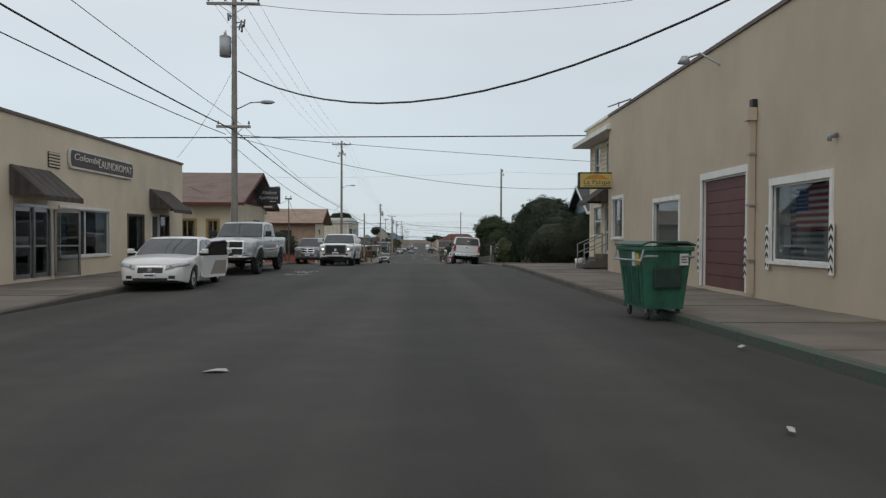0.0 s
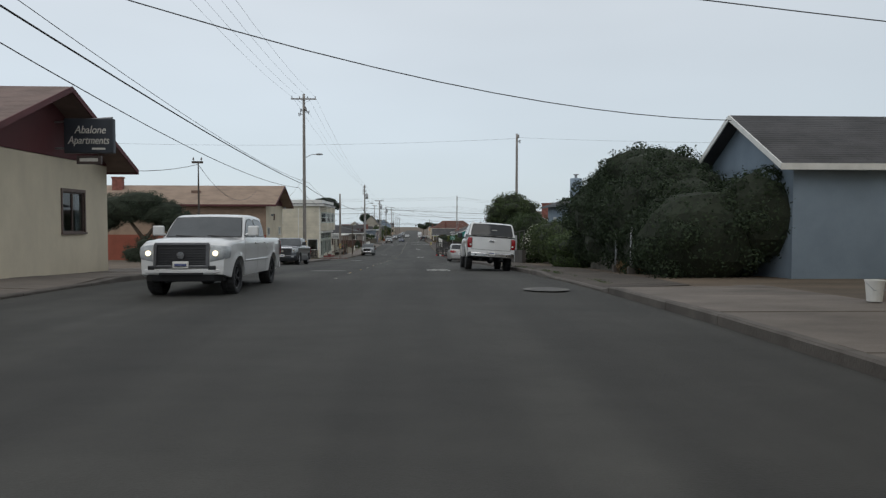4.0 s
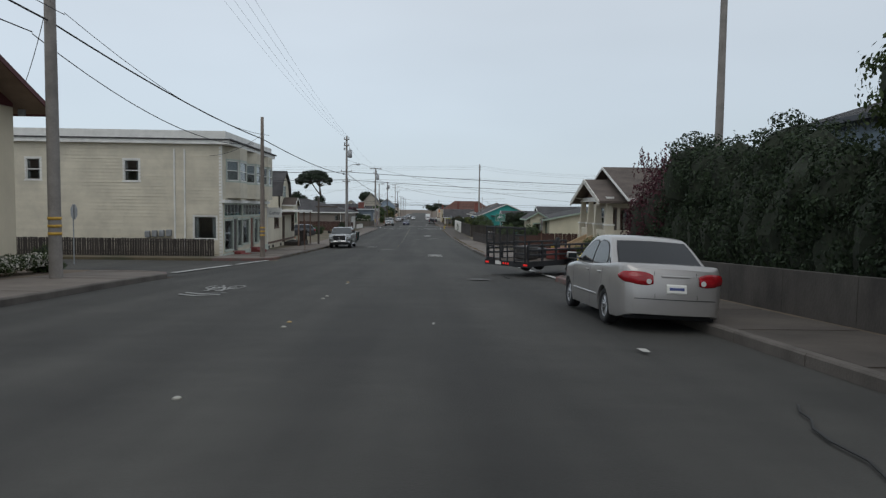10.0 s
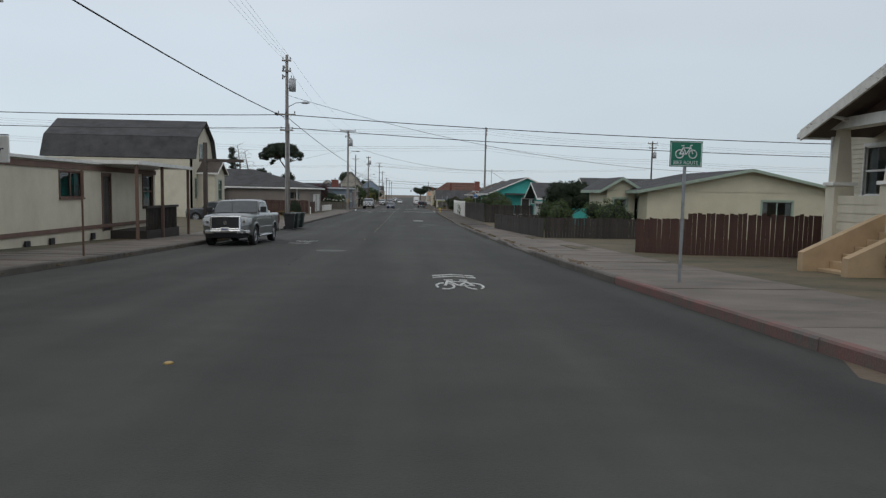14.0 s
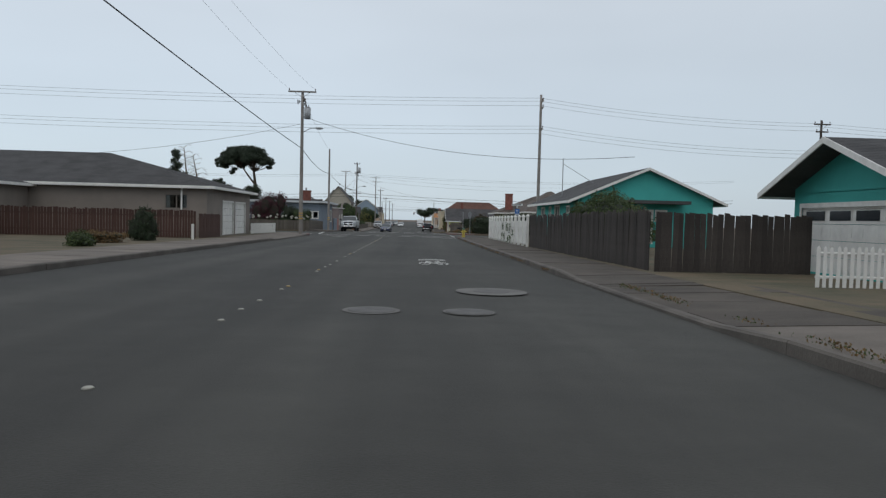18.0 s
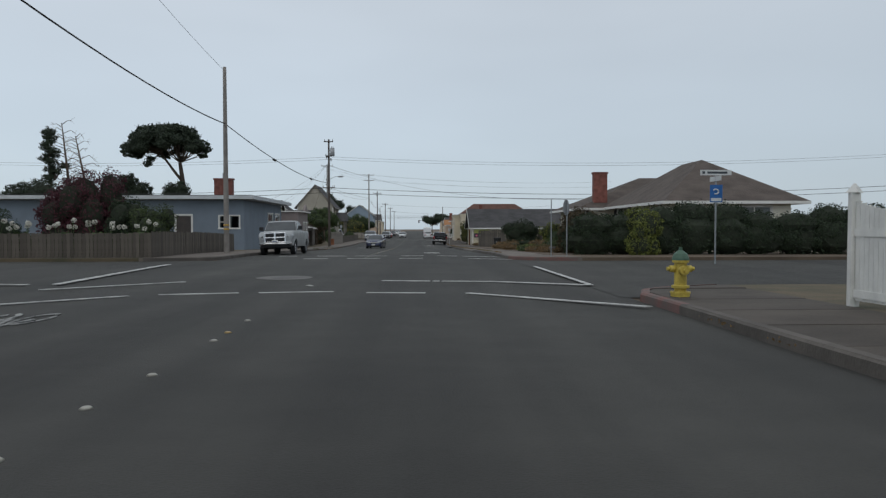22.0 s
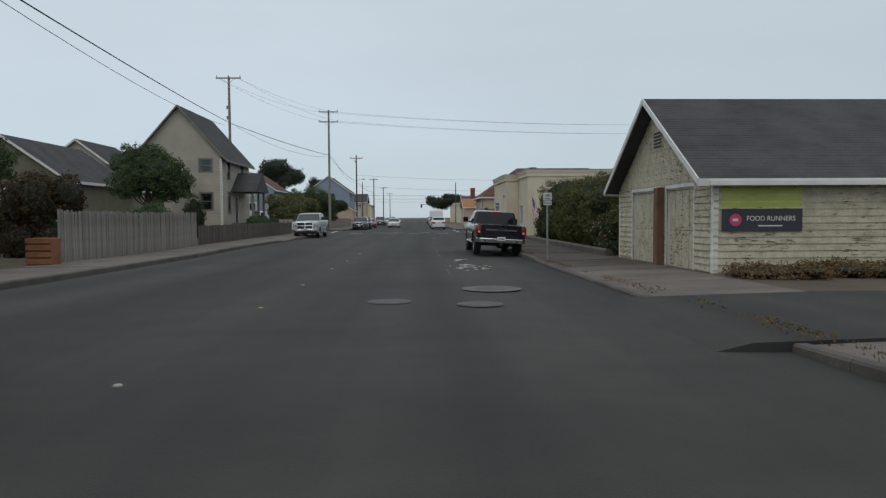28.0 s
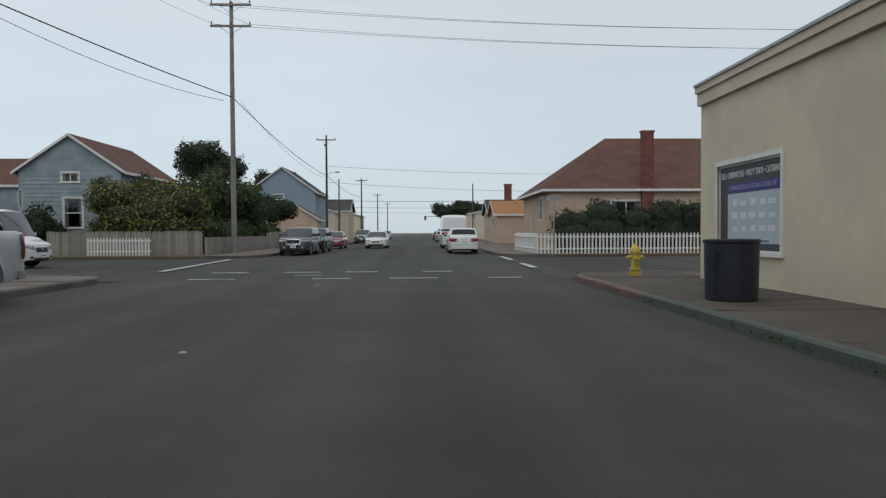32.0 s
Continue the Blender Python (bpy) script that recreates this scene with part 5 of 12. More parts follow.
    def zr(v):
        s = sum(float(np.interp(v + d, gl_y, gl_z)) for d in (-0.09, -0.045, 0, 0.045, 0.09)) / 5 if not truck or v > rr + 0.05 else float(np.interp(v, gl_y, gl_z))
        return max(z0 + 0.002, s)

    gst = sorted(set([deck, cowl] + list(np.linspace(deck, rr, 7)) + list(np.linspace(rr, rf, 13)) + list(np.linspace(rf, cowl, 9))))
    bm = bmesh.new()
    rows = []
    for v in gst:
        r_ = zr(v)
        rad = min(0.075, 0.42 * (r_ - z0))
        sec = [(gw(z0 + (r_ - rad - z0) * k), z0 + (r_ - rad - z0) * k) for k in (0, 0.3, 0.6, 0.85, 1.0)]
        w = sec[-1][0]
        sec += [(w - rad * (1 - math.cos(radians(a))), r_ - rad + rad * math.sin(radians(a))) for a in (30, 60, 88)]
        sec += [(w * 0.6, r_ + 0.02 * (r_ - z0)), (w * 0.3, r_ + 0.03 * (r_ - z0)), (0.0, r_ + 0.033 * (r_ - z0))]
        fr_ = 0.13 * max(0.0, (v - rf) / (cowl - rf)) if v > rf else 0.0
        bk = 0.07 * max(0.0, (rr - v) / (rr - deck)) if v < rr else 0.0
        rows.append([[bm.verts.new((sx * px, v - (fr_ - bk) * (px / hw) ** 2, pz)) for px, pz in sec] for sx in (-1, 1)])
    for A, B in zip(rows, rows[1:]):
        for i in (0, 1):
            for j in range(len(A[i]) - 1):
                bm.faces.new((A[i][j], A[i][j + 1], B[i][j + 1], B[i][j])).smooth = True
    bmesh.ops.remove_doubles(bm, verts=bm.verts[:], dist=0.0005)
    bmesh.ops.recalc_face_normals(bm, faces=bm.faces[:])
    for e in bm.edges:
        if len(e.link_faces) == 2 and e.calc_face_angle(0) > 0.7:
            e.smooth = False
    cabin = part("cabin", bm, paint, t)

    def sheet(nm, grid, material, parent, outward, label=""):
        """A curved patch from rows of points."""
        nu, vs = len(grid[0]), [p for r in grid for p in r]
        fs = [(j * nu + i, j * nu + i + 1, (j + 1) * nu + i + 1, (j + 1) * nu + i) for j in range(len(grid) - 1) for i in range(nu - 1)]
        a, b, c = (Vector(vs[i]) for i in fs[len(fs) // 2][:3])
        if (b - a).cross(c - a).dot(Vector(outward)) < 0:
            fs = [f[::-1] for f in fs]
        return part(nm, mesh_of(nm, vs, fs, material, True), material, parent, label)

    # windscreen and rear glass, each on a slightly wider black seal
    for nm, ya, yb, sg, bw in (("windscreen", rf, cowl, 1, 0.13), ("rear_window", rr, deck, -1, 0.07)):
        if nm == "rear_window" and (kind == "van" or cap):
            continue
        lo = 0.93 if sg > 0 else (0.90 if kind == "sedan" else 0.62 if kind in ("suv", "hatch") else 0.86)
        hi = 0.08 if sg > 0 else 0.12
        for nm2, grow, off, m_ in (("window_seal", 0.02, 0.010, BLACKM), (nm, 0.0, 0.015, SCREENGLASS if sg > 0 else CARGLASS)):
            grid = []
            for k in np.linspace(hi - grow * 1.4, lo + grow * 1.4, 6):
                v = ya + (yb - ya) * k
                r_ = zr(v)
                w = gw(r_) * (0.925 if sg > 0 else 0.86) + grow
                row = []
                for i in range(11):
                    u = -1 + 0.2 * i
                    px = u * w
                    dome_ = 0.033 * (r_ - z0) * (1 - abs(u) ** 1.7)
                    row.append((px, v - sg * bw * k * (px / hw) ** 2 + sg * off, r_ + dome_ + off))
                grid.append(row)
            sheet(nm2, grid, m_, cabin, (0, sg, 0.5))
    if truck and seam:
        for sx in (-1, 1):
            part("wiper", tubes(((sx * 0.35 - 0.3, cowl + 0.01, belt + 0.02), (sx * 0.35 + 0.25, cowl - 0.06, belt + 0.05), 0.012), seg=5), BLACKM, cabin)
    # side windows following the roofline
    zlo = belt + 0.035
    f_end, r_end = cowl - 0.20, deck + (0.14 if not truck else 0.10)
    span = r_end - f_end
    cuts = cuts or {"sedan": (0.0, 0.47, 0.86, 1.0), "hatch": (0.0, 0.42, 0.78, 1.0), "suv": (0.0, 0.36, 0.66, 1.0), "van": (0.0, 0.17), "pickup": (0.0, 0.55, 1.0)}[kind]
    for sx in (-1, 1):
        for i, (a, b) in enumerate(zip(cuts, cuts[1:])):
            ya, yb = f_end + span * a - (0.035 if i else 0.0), f_end + span * b + 0.035
            for nm2, grow, off, m_ in (("window_seal", 0.018, 0.006, BLACKM), ("side_window", 0.0, 0.011, CARGLASS)):
                grid = []
                for k in np.linspace(0, 1, 9):
                    v = ya + grow + (yb - ya - 2 * grow) * k
                    soft_ = 0.045 * (abs(2 * k - 1) ** 10)
                    lo_, hi_ = zlo - grow + soft_ * 0.5, max(zlo + 0.006, zr(v) - 0.105 + grow - soft_)
                    grid.append([(sx * (gw(lo_ + (hi_ - lo_) * q) + off), v, lo_ + (hi_ - lo_) * q) for q in (0, 0.33, 0.66, 1.0)])
                sheet(nm2, grid, m_, cabin, (sx, 0, 0))
    # doors: shut lines, handles, mirrors
    nd = 1 if kind == "van" else 2
    d_f = fy - ar - 0.08
    d_b = max(ry + ar * 0.35, r_end - 0.02) if kind != "van" else d_f - 1.1
    d_m = f_end + span * cuts[1] if len(cuts) > 1 and nd == 2 else d_b
    for sx in (-1, 1):
        for i, (a, b) in enumerate(((d_f, d_m), (d_m, d_b))[:nd]):
            zh = belt - 0.12
            part("handle", bbox(*sorted((sx * (side(b, zh) - 0.01), sx * (side(b, zh) + 0.032))), b + 0.07, b + 0.25, zh - 0.018, zh + 0.016, 0.010), CHROME if chrome else paint, body)
            lines = bmesh.new()
            for yy in ((a, b) if i == 0 else (b,)):
                prev = None
                for k in range(9):
                    zz = zb(yy) + 0.04 + (belt - 0.05 - zb(yy) - 0.04) * k / 8
                    cur = [lines.verts.new((sx * (side(yy, zz) + 0.003), yy + d, zz)) for d in (-0.006, 0.006)]
                    if prev:
                        lines.faces.new((prev[0], prev[1], cur[1], cur[0]))
                    prev = cur
            part("door_gap", lines, BLACKM, body)
        mw, mh = (0.24, 0.23) if truck else (0.20, 0.14)
        mx = hw * 0.93
        mm = bbox(-mw / 2, mw / 2, -0.05, 0.07, -mh / 2, mh / 2, 0.03)
        bmesh.ops.translate(mm, vec=(sx * (mx + 0.07 + mw / 2), cowl - 0.30, belt + mh / 2 + 0.04), verts=mm.verts[:])
        tube(mm, (sx * (mx - 0.06), cowl - 0.26, belt + 0.04), (sx * (mx + 0.12), cowl - 0.29, belt + 0.10), 0.028, seg=6)
        mir = part("wing_mirror", mm, BLACKM if truck and not grille == "hex" else paint, body)
        part("mirror_glass", bbox(sx * (mx + 0.07 + mw / 2) - mw * 0.42, sx * (mx + 0.07 + mw / 2) + mw * 0.42, cowl - 0.356, cowl - 0.348, belt + 0.06, belt + mh + 0.015), CARGLASS, mir)
        if kind in ("sedan", "pickup", "suv"):
            zm = sill + (0.27 if kind == "sedan" else 0.34)
            rail = []
            for yy in np.linspace(ry + ar + 0.10, fy - ar - 0.12, 8):
                rail.append([(sx * (side(yy, zm) + o), yy, zm + dz) for o, dz in ((0.0, -0.024), (0.009, -0.014), (0.009, 0.014), (0.0, 0.024))])
            sheet("side_moulding", rail, paint, body, (sx, 0, 0))

    # patches that follow the nose or the tail
    def end_patch(nm, x0, x1, za, zc, off, material, parent, front=True, n=6, thick=0.05, round_=0.0, label=""):
        """A solid plate on the end face, its upper and lower edges eased."""
        sg = 1 if front else -1
        ez = min(0.25 * (zc - za), 0.02)
        prof_ = ((za, off - thick), (za, off - ez * 0.6), (za + ez, off), (zc - ez, off), (zc, off - ez * 0.6), (zc, off - thick))
        bmx = bmesh.new()
        cols = []
        for i in range(n + 1):
            px = x0 + (x1 - x0) * i / n
            back = round_ * max(0.0, (abs(px) / max(abs(x0), abs(x1)) - 0.8) / 0.2) ** 2
            cols.append([bmx.verts.new((px, Y(front, px, zz) + sg * (o - back), zz)) for zz, o in prof_])
        for A, B in zip(cols, cols[1:]):
            for j in range(6):
                bmx.faces.new((A[j], A[(j + 1) % 6], B[(j + 1) % 6], B[j]))
        bmx.faces.new(cols[0][::-1])
        bmx.faces.new(cols[-1])
        bmesh.ops.recalc_face_normals(bmx, faces=bmx.faces[:])
        return part(nm, bmx, material, parent, label)

    def corner_lamp(nm, sx, x_in, za, zc, back, front, material, parent, rise=0.0, taper=0.0, oval=0.0):
        """A bulging lamp that wraps from the end face round the corner."""
        v_, sg = (hl, 1) if front else (-hl, -1)
        zm_ = (za + zc) / 2
        pts = []
        xo = side(v_, zm_) * 0.985
        for k in (0, 0.2, 0.4, 0.6, 0.8, 1.0):
            px = x_in + (xo - x_in) * k
            pts.append((px, lambda zz, px=px: Y(front, px, zz) + sg * 0.010))
        for k in (0.35, 0.7, 1.0):
            v = v_ - sg * back * k
            pts.append((side(v, zm_) + 0.012, lambda zz, v=v: v + endy(v, side(v, zz), zz)))
        m = len(pts)
        grid = []
        for i, (px, fyy) in enumerate(pts):
            k = i / (m - 1)
            half = (zc - za) / 2 * (1 - taper * k) * (1 - oval * abs(2 * k - 0.9) ** 3)
            mid = zm_ + rise * k
            grid.append([(sx * (px + o * (0.3 if i < 6 else 1.0)), fyy(mid + q * half) + sg * o, mid + q * half) for q, o in ((-1, -0.008), (-0.8, 0.010), (0, 0.020), (0.8, 0.010), (1, -0.008))])
        return sheet(nm, grid, material, parent, (sx * 0.7, sg, 0))

    fw = hw * plan(hl)
    lens = glow or LENS
    metal_ = CHROME if chrome and truck else paint
    if truck or kind == "suv":
        g0, g1 = (0.56 if truck else 0.68) * lip, lip * 0.965
        wg = fw * (0.62 if truck else 0.56)
        ring_ = CHROME if chrome else mat("dark_chrome", (0.30, 0.30, 0.31), 0.25, 0.1, metal=0.9)
        gr = end_patch("grille", -wg, wg, g0, g1, 0.022, BLACKM, body)
        if grille == "hex":
            ring_ = mat("satin_grey_trim", (0.10, 0.10, 0.105), 0.4, 0.1, metal=0.3)
        if grille == "brow":
            end_patch("grille_bar", -wg * 1.10, wg * 1.10, g1 - 0.075, g1 + 0.01, 0.05, CHROME, gr)
        else:
            end_patch("grille_bar", -wg * 1.03, wg * 1.03, g1 - 0.035, g1 + 0.025, 0.05, ring_, gr)
            end_patch("grille_bar", -wg * 1.03, wg * 1.03, g0 - 0.025, g0 + 0.03, 0.05, ring_, gr)
            for xg in (-wg, wg):
                end_patch("grille_bar", xg - 0.03, xg + 0.03, g0, g1, 0.052, ring_, gr, n=1)
        if grille == "cross":
            end_patch("grille_bar", -wg, wg, (g0 + g1) / 2 - 0.03, (g0 + g1) / 2 + 0.03, 0.052, ring_, gr)
            end_patch("grille_bar", -0.045, 0.045, g0, g1, 0.056, ring_, gr, n=2)
        for k in range(1, 9):
            zz = g0 + (g1 - g0) * k / 9
            end_patch("grille_slat", -wg * 0.97, wg * 0.97, zz - 0.006, zz + 0.006, 0.032, mat("grille_grey", (0.03, 0.03, 0.032), 0.4, 0.1, metal=0.4), gr)
        if grille in ("hex", "brow", "slats"):
            part("emblem", tubes(((0, Y(True, 0, (g0 + g1) / 2) + 0.03, (g0 + g1) / 2), (0, Y(True, 0, (g0 + g1) / 2) + 0.055, (g0 + g1) / 2), 0.075), seg=14), CHROME, gr)
        for sx in (-1, 1):
            hlm = corner_lamp("headlight", sx, wg + 0.05, g0 + 0.10, g1 - 0.02, 0.30, True, LENS, body, rise=0.02, taper=0.35)
            part("lamp_bowl", tubes(((sx * (wg + 0.15), Y(True, wg + 0.15, g0 + 0.2) + 0.012, (g0 + g1) / 2 + 0.04), (sx * (wg + 0.15), Y(True, wg + 0.15, g0 + 0.2) + 0.036, (g0 + g1) / 2 + 0.04), 0.055), seg=14), glow or CHROME, hlm)
        b0, b1 = (sill + 0.02, g0 - 0.05) if truck else (sill + 0.02, g0 - 0.06)
        out = 0.13 if truck and grille != "hex" else 0.03
        bp = end_patch("front_bumper", -fw * 1.01, fw * 1.01, b0 + 0.10, b1, out, metal_ if grille != "hex" else paint, body, thick=0.30, n=16, round_=0.16)
        end_patch("bumper_slot", -fw * 0.52, fw * 0.52, b1 - 0.13, b1 - 0.06, out + 0.004, BLACKM, bp, thick=0.02)
        end_patch("air_dam", -fw * 0.92, fw * 0.92, b0 - 0.07, b0 + 0.11, out - 0.05, BLACKM, body, thick=0.25, n=10, round_=0.12)
        for sx in (-1, 1):
            end_patch("fog_lamp", *sorted((sx * fw * 0.64, sx * fw * 0.80)), b0 + 0.17, b0 + 0.26, out + 0.006, BLACKM if grille == "hex" else LENS, bp, n=2, thick=0.02)
    else:
        nose = K["nose"] * H
        gr = end_patch("grille", -fw * 0.48, fw * 0.48, nose * 0.74, nose * 0.98, 0.010, BLACKM, body)
        end_patch("grille_bar", -fw * 0.50, fw * 0.50, nose * 0.965, nose * 1.0, 0.018, CHROME, gr)
        for k in (0.80, 0.86, 0.92):
            end_patch("grille_slat", -fw * 0.46, fw * 0.46, nose * k - 0.006, nose * k + 0.006, 0.016, DARKSTEEL, gr)
        part("emblem", tubes(((0, Y(True, 0, nose * 0.87) + 0.005, nose * 0.87), (0, Y(True, 0, nose * 0.87) + 0.03, nose * 0.87), 0.065), seg=14), CHROME, gr)
        end_patch("air_intake", -fw * 0.66, fw * 0.66, sill + 0.06, sill + 0.17, 0.010, BLACKM, body)
        for sx in (-1, 1):
            hlm = corner_lamp("headlight", sx, fw * 0.58, nose * 0.84, nose * 1.06, 0.50, True, LENS, body, rise=0.10, taper=0.45)
            part("lamp_bowl", tubes(((sx * fw * 0.76, Y(True, fw * 0.76, nose * 0.95) - 0.03, nose * 0.98), (sx * fw * 0.76, Y(True, fw * 0.76, nose * 0.95) + 0.026, nose * 0.98), 0.05), seg=14), CHROME, hlm)
            end_patch("fog_recess", *sorted((sx * fw * 0.70, sx * fw * 0.93)), sill + 0.14, sill + 0.23, 0.012, BLACKM, body, n=3)
    # number plates
    zp = sill + (0.22 if truck or kind == "suv" else 0.16)
    o_ = 0.15 if truck and grille != "hex" else 0.05
    fp = end_patch("number_plate", -0.16, 0.16, zp, zp + 0.15, o_, WHITEP, body, n=2, thick=0.02)
    end_patch("plate_bar", -0.12, 0.12, zp + 0.05, zp + 0.11, o_ + 0.004, PLATEBAR, fp, n=1, thick=0.01)
    zp = sill + (0.12 if truck else 0.44)
    rp_ = end_patch("rear_number_plate", -0.16, 0.16, zp, zp + 0.15, 0.128 if truck else 0.02, WHITEP, body, False, n=2, thick=0.02)
    end_patch("plate_bar", -0.12, 0.12, zp + 0.05, zp + 0.11, 0.132 if truck else 0.024, PLATEBAR, rp_, False, n=1, thick=0.01)
    red = glow_mat("brake_light_lit", (0.7, 0.02, 0.015), 0.45) if brake else TAILRED
    rw = hw * plan(-hl)
    for sx in (-1, 1):
        if truck:
            za, zc, xi = zend - 0.62 * (zend - sill - 0.1), zend - 0.03, rw * 0.84
            tl = corner_lamp("tail_light", sx, xi, za, zc, 0.13, False, red, body, oval=0.05)
            zr_ = za + 0.30 * (zc - za)
        elif kind in ("suv", "van"):
            za, zc, xi = zend - 0.24, zend - 0.0, rw * 0.70
            tl = corner_lamp("tail_light", sx, xi, za, zc, 0.26, False, red, body, taper=0.3)
            zr_ = (za + zc) / 2
        else:
            za, zc, xi = zend - 0.25, zend - 0.03, rw * 0.54
            tl = corner_lamp("tail_light", sx, xi, za, zc, 0.34, False, red, body, rise=0.035, taper=0.1, oval=0.55)
            zr_ = za + 0.08
        xr = xi + (0.075 if not truck else 0.06)
        part("reverse_lamp", tubes(((sx * xr, Y(False, xr, zr_) - 0.01, zr_), (sx * xr, Y(False, xr, zr_) - 0.036, zr_), 0.042), seg=12), CLEARLAMP, tl)
    if truck:
        rbz = sill - 0.02
        bp = end_patch("rear_bumper", -rw * 1.0, rw * 1.0, rbz + 0.05, rbz + 0.22, 0.12, metal_, body, False, thick=0.22, n=14, round_=0.12)
        end_patch("bumper_step", -rw * 0.95, rw * 0.95, rbz + 0.216, rbz + 0.232, 0.10, BLACKM, bp, False, thick=0.14)
        for sx in (-1, 1):
            end_patch("bumper_hole", *sorted((sx * 0.62, sx * 0.68)), rbz + 0.10, rbz + 0.16, 0.126, BLACKM, bp, False, n=1, thick=0.02)
        part("tow_hitch", bbox(-0.05, 0.05, -hl - 0.22, -hl + 0.3, rbz - 0.06, rbz + 0.03, 0.01), BLACKM, body)
        zg = zend - 0.70 * (zend - sill - 0.1)
        end_patch("tailgate_gap", -rw * 0.82, rw * 0.82, zg, zg + 0.014, 0.006, BLACKM, body, False)
        for sx in (-1, 1):
            end_patch("tailgate_gap", *sorted((sx * rw * 0.82, sx * rw * 0.835)), zg, zend - 0.03, 0.006, BLACKM, body, False, n=1)
        hn = end_patch("tailgate_handle", -0.11, 0.11, zend - 0.20, zend - 0.11, 0.016, BLACKM if not cap else CHROME, body, False, thick=0.02)
        end_patch("handle_lever", -0.085, 0.085, zend - 0.165, zend - 0.125, 0.03, paint if not cap else BLACKM, hn, False, thick=0.015)
        part("third_brake_light", bbox(-0.20, 0.20, rr - 0.03, rr + 0.02, H - 0.085, H - 0.03, 0.006), TAILRED, cabin)
        fuel = bbox(-hw - 0.004, -hw * 0.98, ry + ar + 0.02, ry + ar + 0.18, belt - 0.30, belt - 0.14, 0.0)
        part("fuel_flap", fuel, paint, body)
        under = sill - 0.05
        part("chassis", tubes(((-0.42, -hl + 0.1, under), (-0.42, hl - 0.35, under), 0.06), ((0.42, -hl + 0.1, under), (0.42, hl - 0.35, under), 0.06), ((0.55, -hl + 0.2, under - 0.05), (0.55, 0.2, under - 0.05), 0.035), seg=7), BLACKM, t)
        bm = bmesh.new()
        bmesh.ops.create_uvsphere(bm, u_segments=12, v_segments=8, radius=0.15, matrix=Matrix.Translation((0.1, ry, wr)))
        part("differential", bm, BLACKM, t)
    else:
        rbz = sill + 0.04
        end_patch("bumper_gap", -rw * 0.97, rw * 0.97, rbz + 0.30, rbz + 0.311, 0.006, BLACKM, body, False, n=10)
        end_patch("boot_trim", -rw * 0.34, rw * 0.34, zend - 0.09, zend - 0.065, 0.022, CHROME if chrome else paint, body, False)
        if kind == "sedan":
            for sx in (-1, 1):
                end_patch("boot_gap", *sorted((sx * rw * 0.50, sx * rw * 0.508)), rbz + 0.31, zend, 0.005, BLACKM, body, False, n=1)
    if lower:
        for sx in (-1, 1):
            part("lower_trim", bbox(*sorted((sx * hw * 0.90, sx * (hw * 0.985))), ry + ar + 0.03, fy - ar - 0.03, sill - 0.02, sill + 0.13, 0.02), lower, body)
    if steps:
        for sx in (-1, 1):
            zst = sill - 0.02
            part("side_step", tubes(((sx * hw * 0.97, ry + ar + 0.12, zst - 0.03), (sx * hw * 1.0, ry + ar + 0.30, zst), 0.04), ((sx * hw * 1.0, ry + ar + 0.30, zst), (sx * hw * 1.0, fy - ar - 0.30, zst), 0.045), ((sx * hw * 1.0, fy - ar - 0.30, zst), (sx * hw * 0.97, fy - ar - 0.12, zst - 0.03), 0.04), seg=8), steps, body)
    if cap:
        # a fibreglass cap on the bed, with its own windows
        rail_z, hc = zs(-hl * 0.6), H + 0.02
        cy = [-hl + 0.03, -hl + 0.30, -hl + 0.45, bed_f + 0.02]
        cz = [rail_z + 0.02, hc - 0.035, hc - 0.005, hc - 0.02]

        def cw_(zz):
            k = max(0.0, min(1.0, (zz - rail_z) / (hc - rail_z)))
            return hw * (0.975 - 0.13 * (0.55 * k + 0.45 * k * k))

        def zc_(v):
            return max(rail_z + 0.012, sum(float(np.interp(v + d, cy, cz)) for d in (-0.05, 0, 0.05)) / 3)

        bm = bmesh.new()
        rows = []
        for v in sorted(set(list(np.linspace(cy[0], cy[1], 8)) + list(np.linspace(cy[1], cy[3], 8)))):
            r_ = zc_(v)
            rad = min(0.07, 0.4 * (r_ - rail_z))
            sec = [(cw_(rail_z + (r_ - rad - rail_z) * k), rail_z - 0.015 + (r_ - rad - rail_z + 0.015) * k) for k in (0, 0.3, 0.6, 1.0)]
            w = sec[-1][0]
            sec += [(w - rad * (1 - math.cos(radians(a))), r_ - rad + rad * math.sin(radians(a))) for a in (30, 60, 88)] + [(w * 0.5, r_ + 0.012), (0.0, r_ + 0.02)]
            rows.append([[bm.verts.new((sx * px, v + 0.05 * (px / hw) ** 2 * max(0.0, (cy[1] - v) / 0.27), pz)) for px, pz in sec] for sx in (-1, 1)])
        for A, B in zip(rows, rows[1:]):
            for i in (0, 1):
                for j in range(len(A[i]) - 1):
                    bm.faces.new((A[i][j], A[i][j + 1], B[i][j + 1], B[i][j])).smooth = True
        bm.faces.new(rows[-1][0] + rows[-1][1][-2::-1])
        bmesh.ops.remove_doubles(bm, verts=bm.verts[:], dist=0.0005)
        bmesh.ops.recalc_face_normals(bm, faces=bm.faces[:])
        shell = part("bed_cap", bm, paint, t, "white fibreglass bed cap")
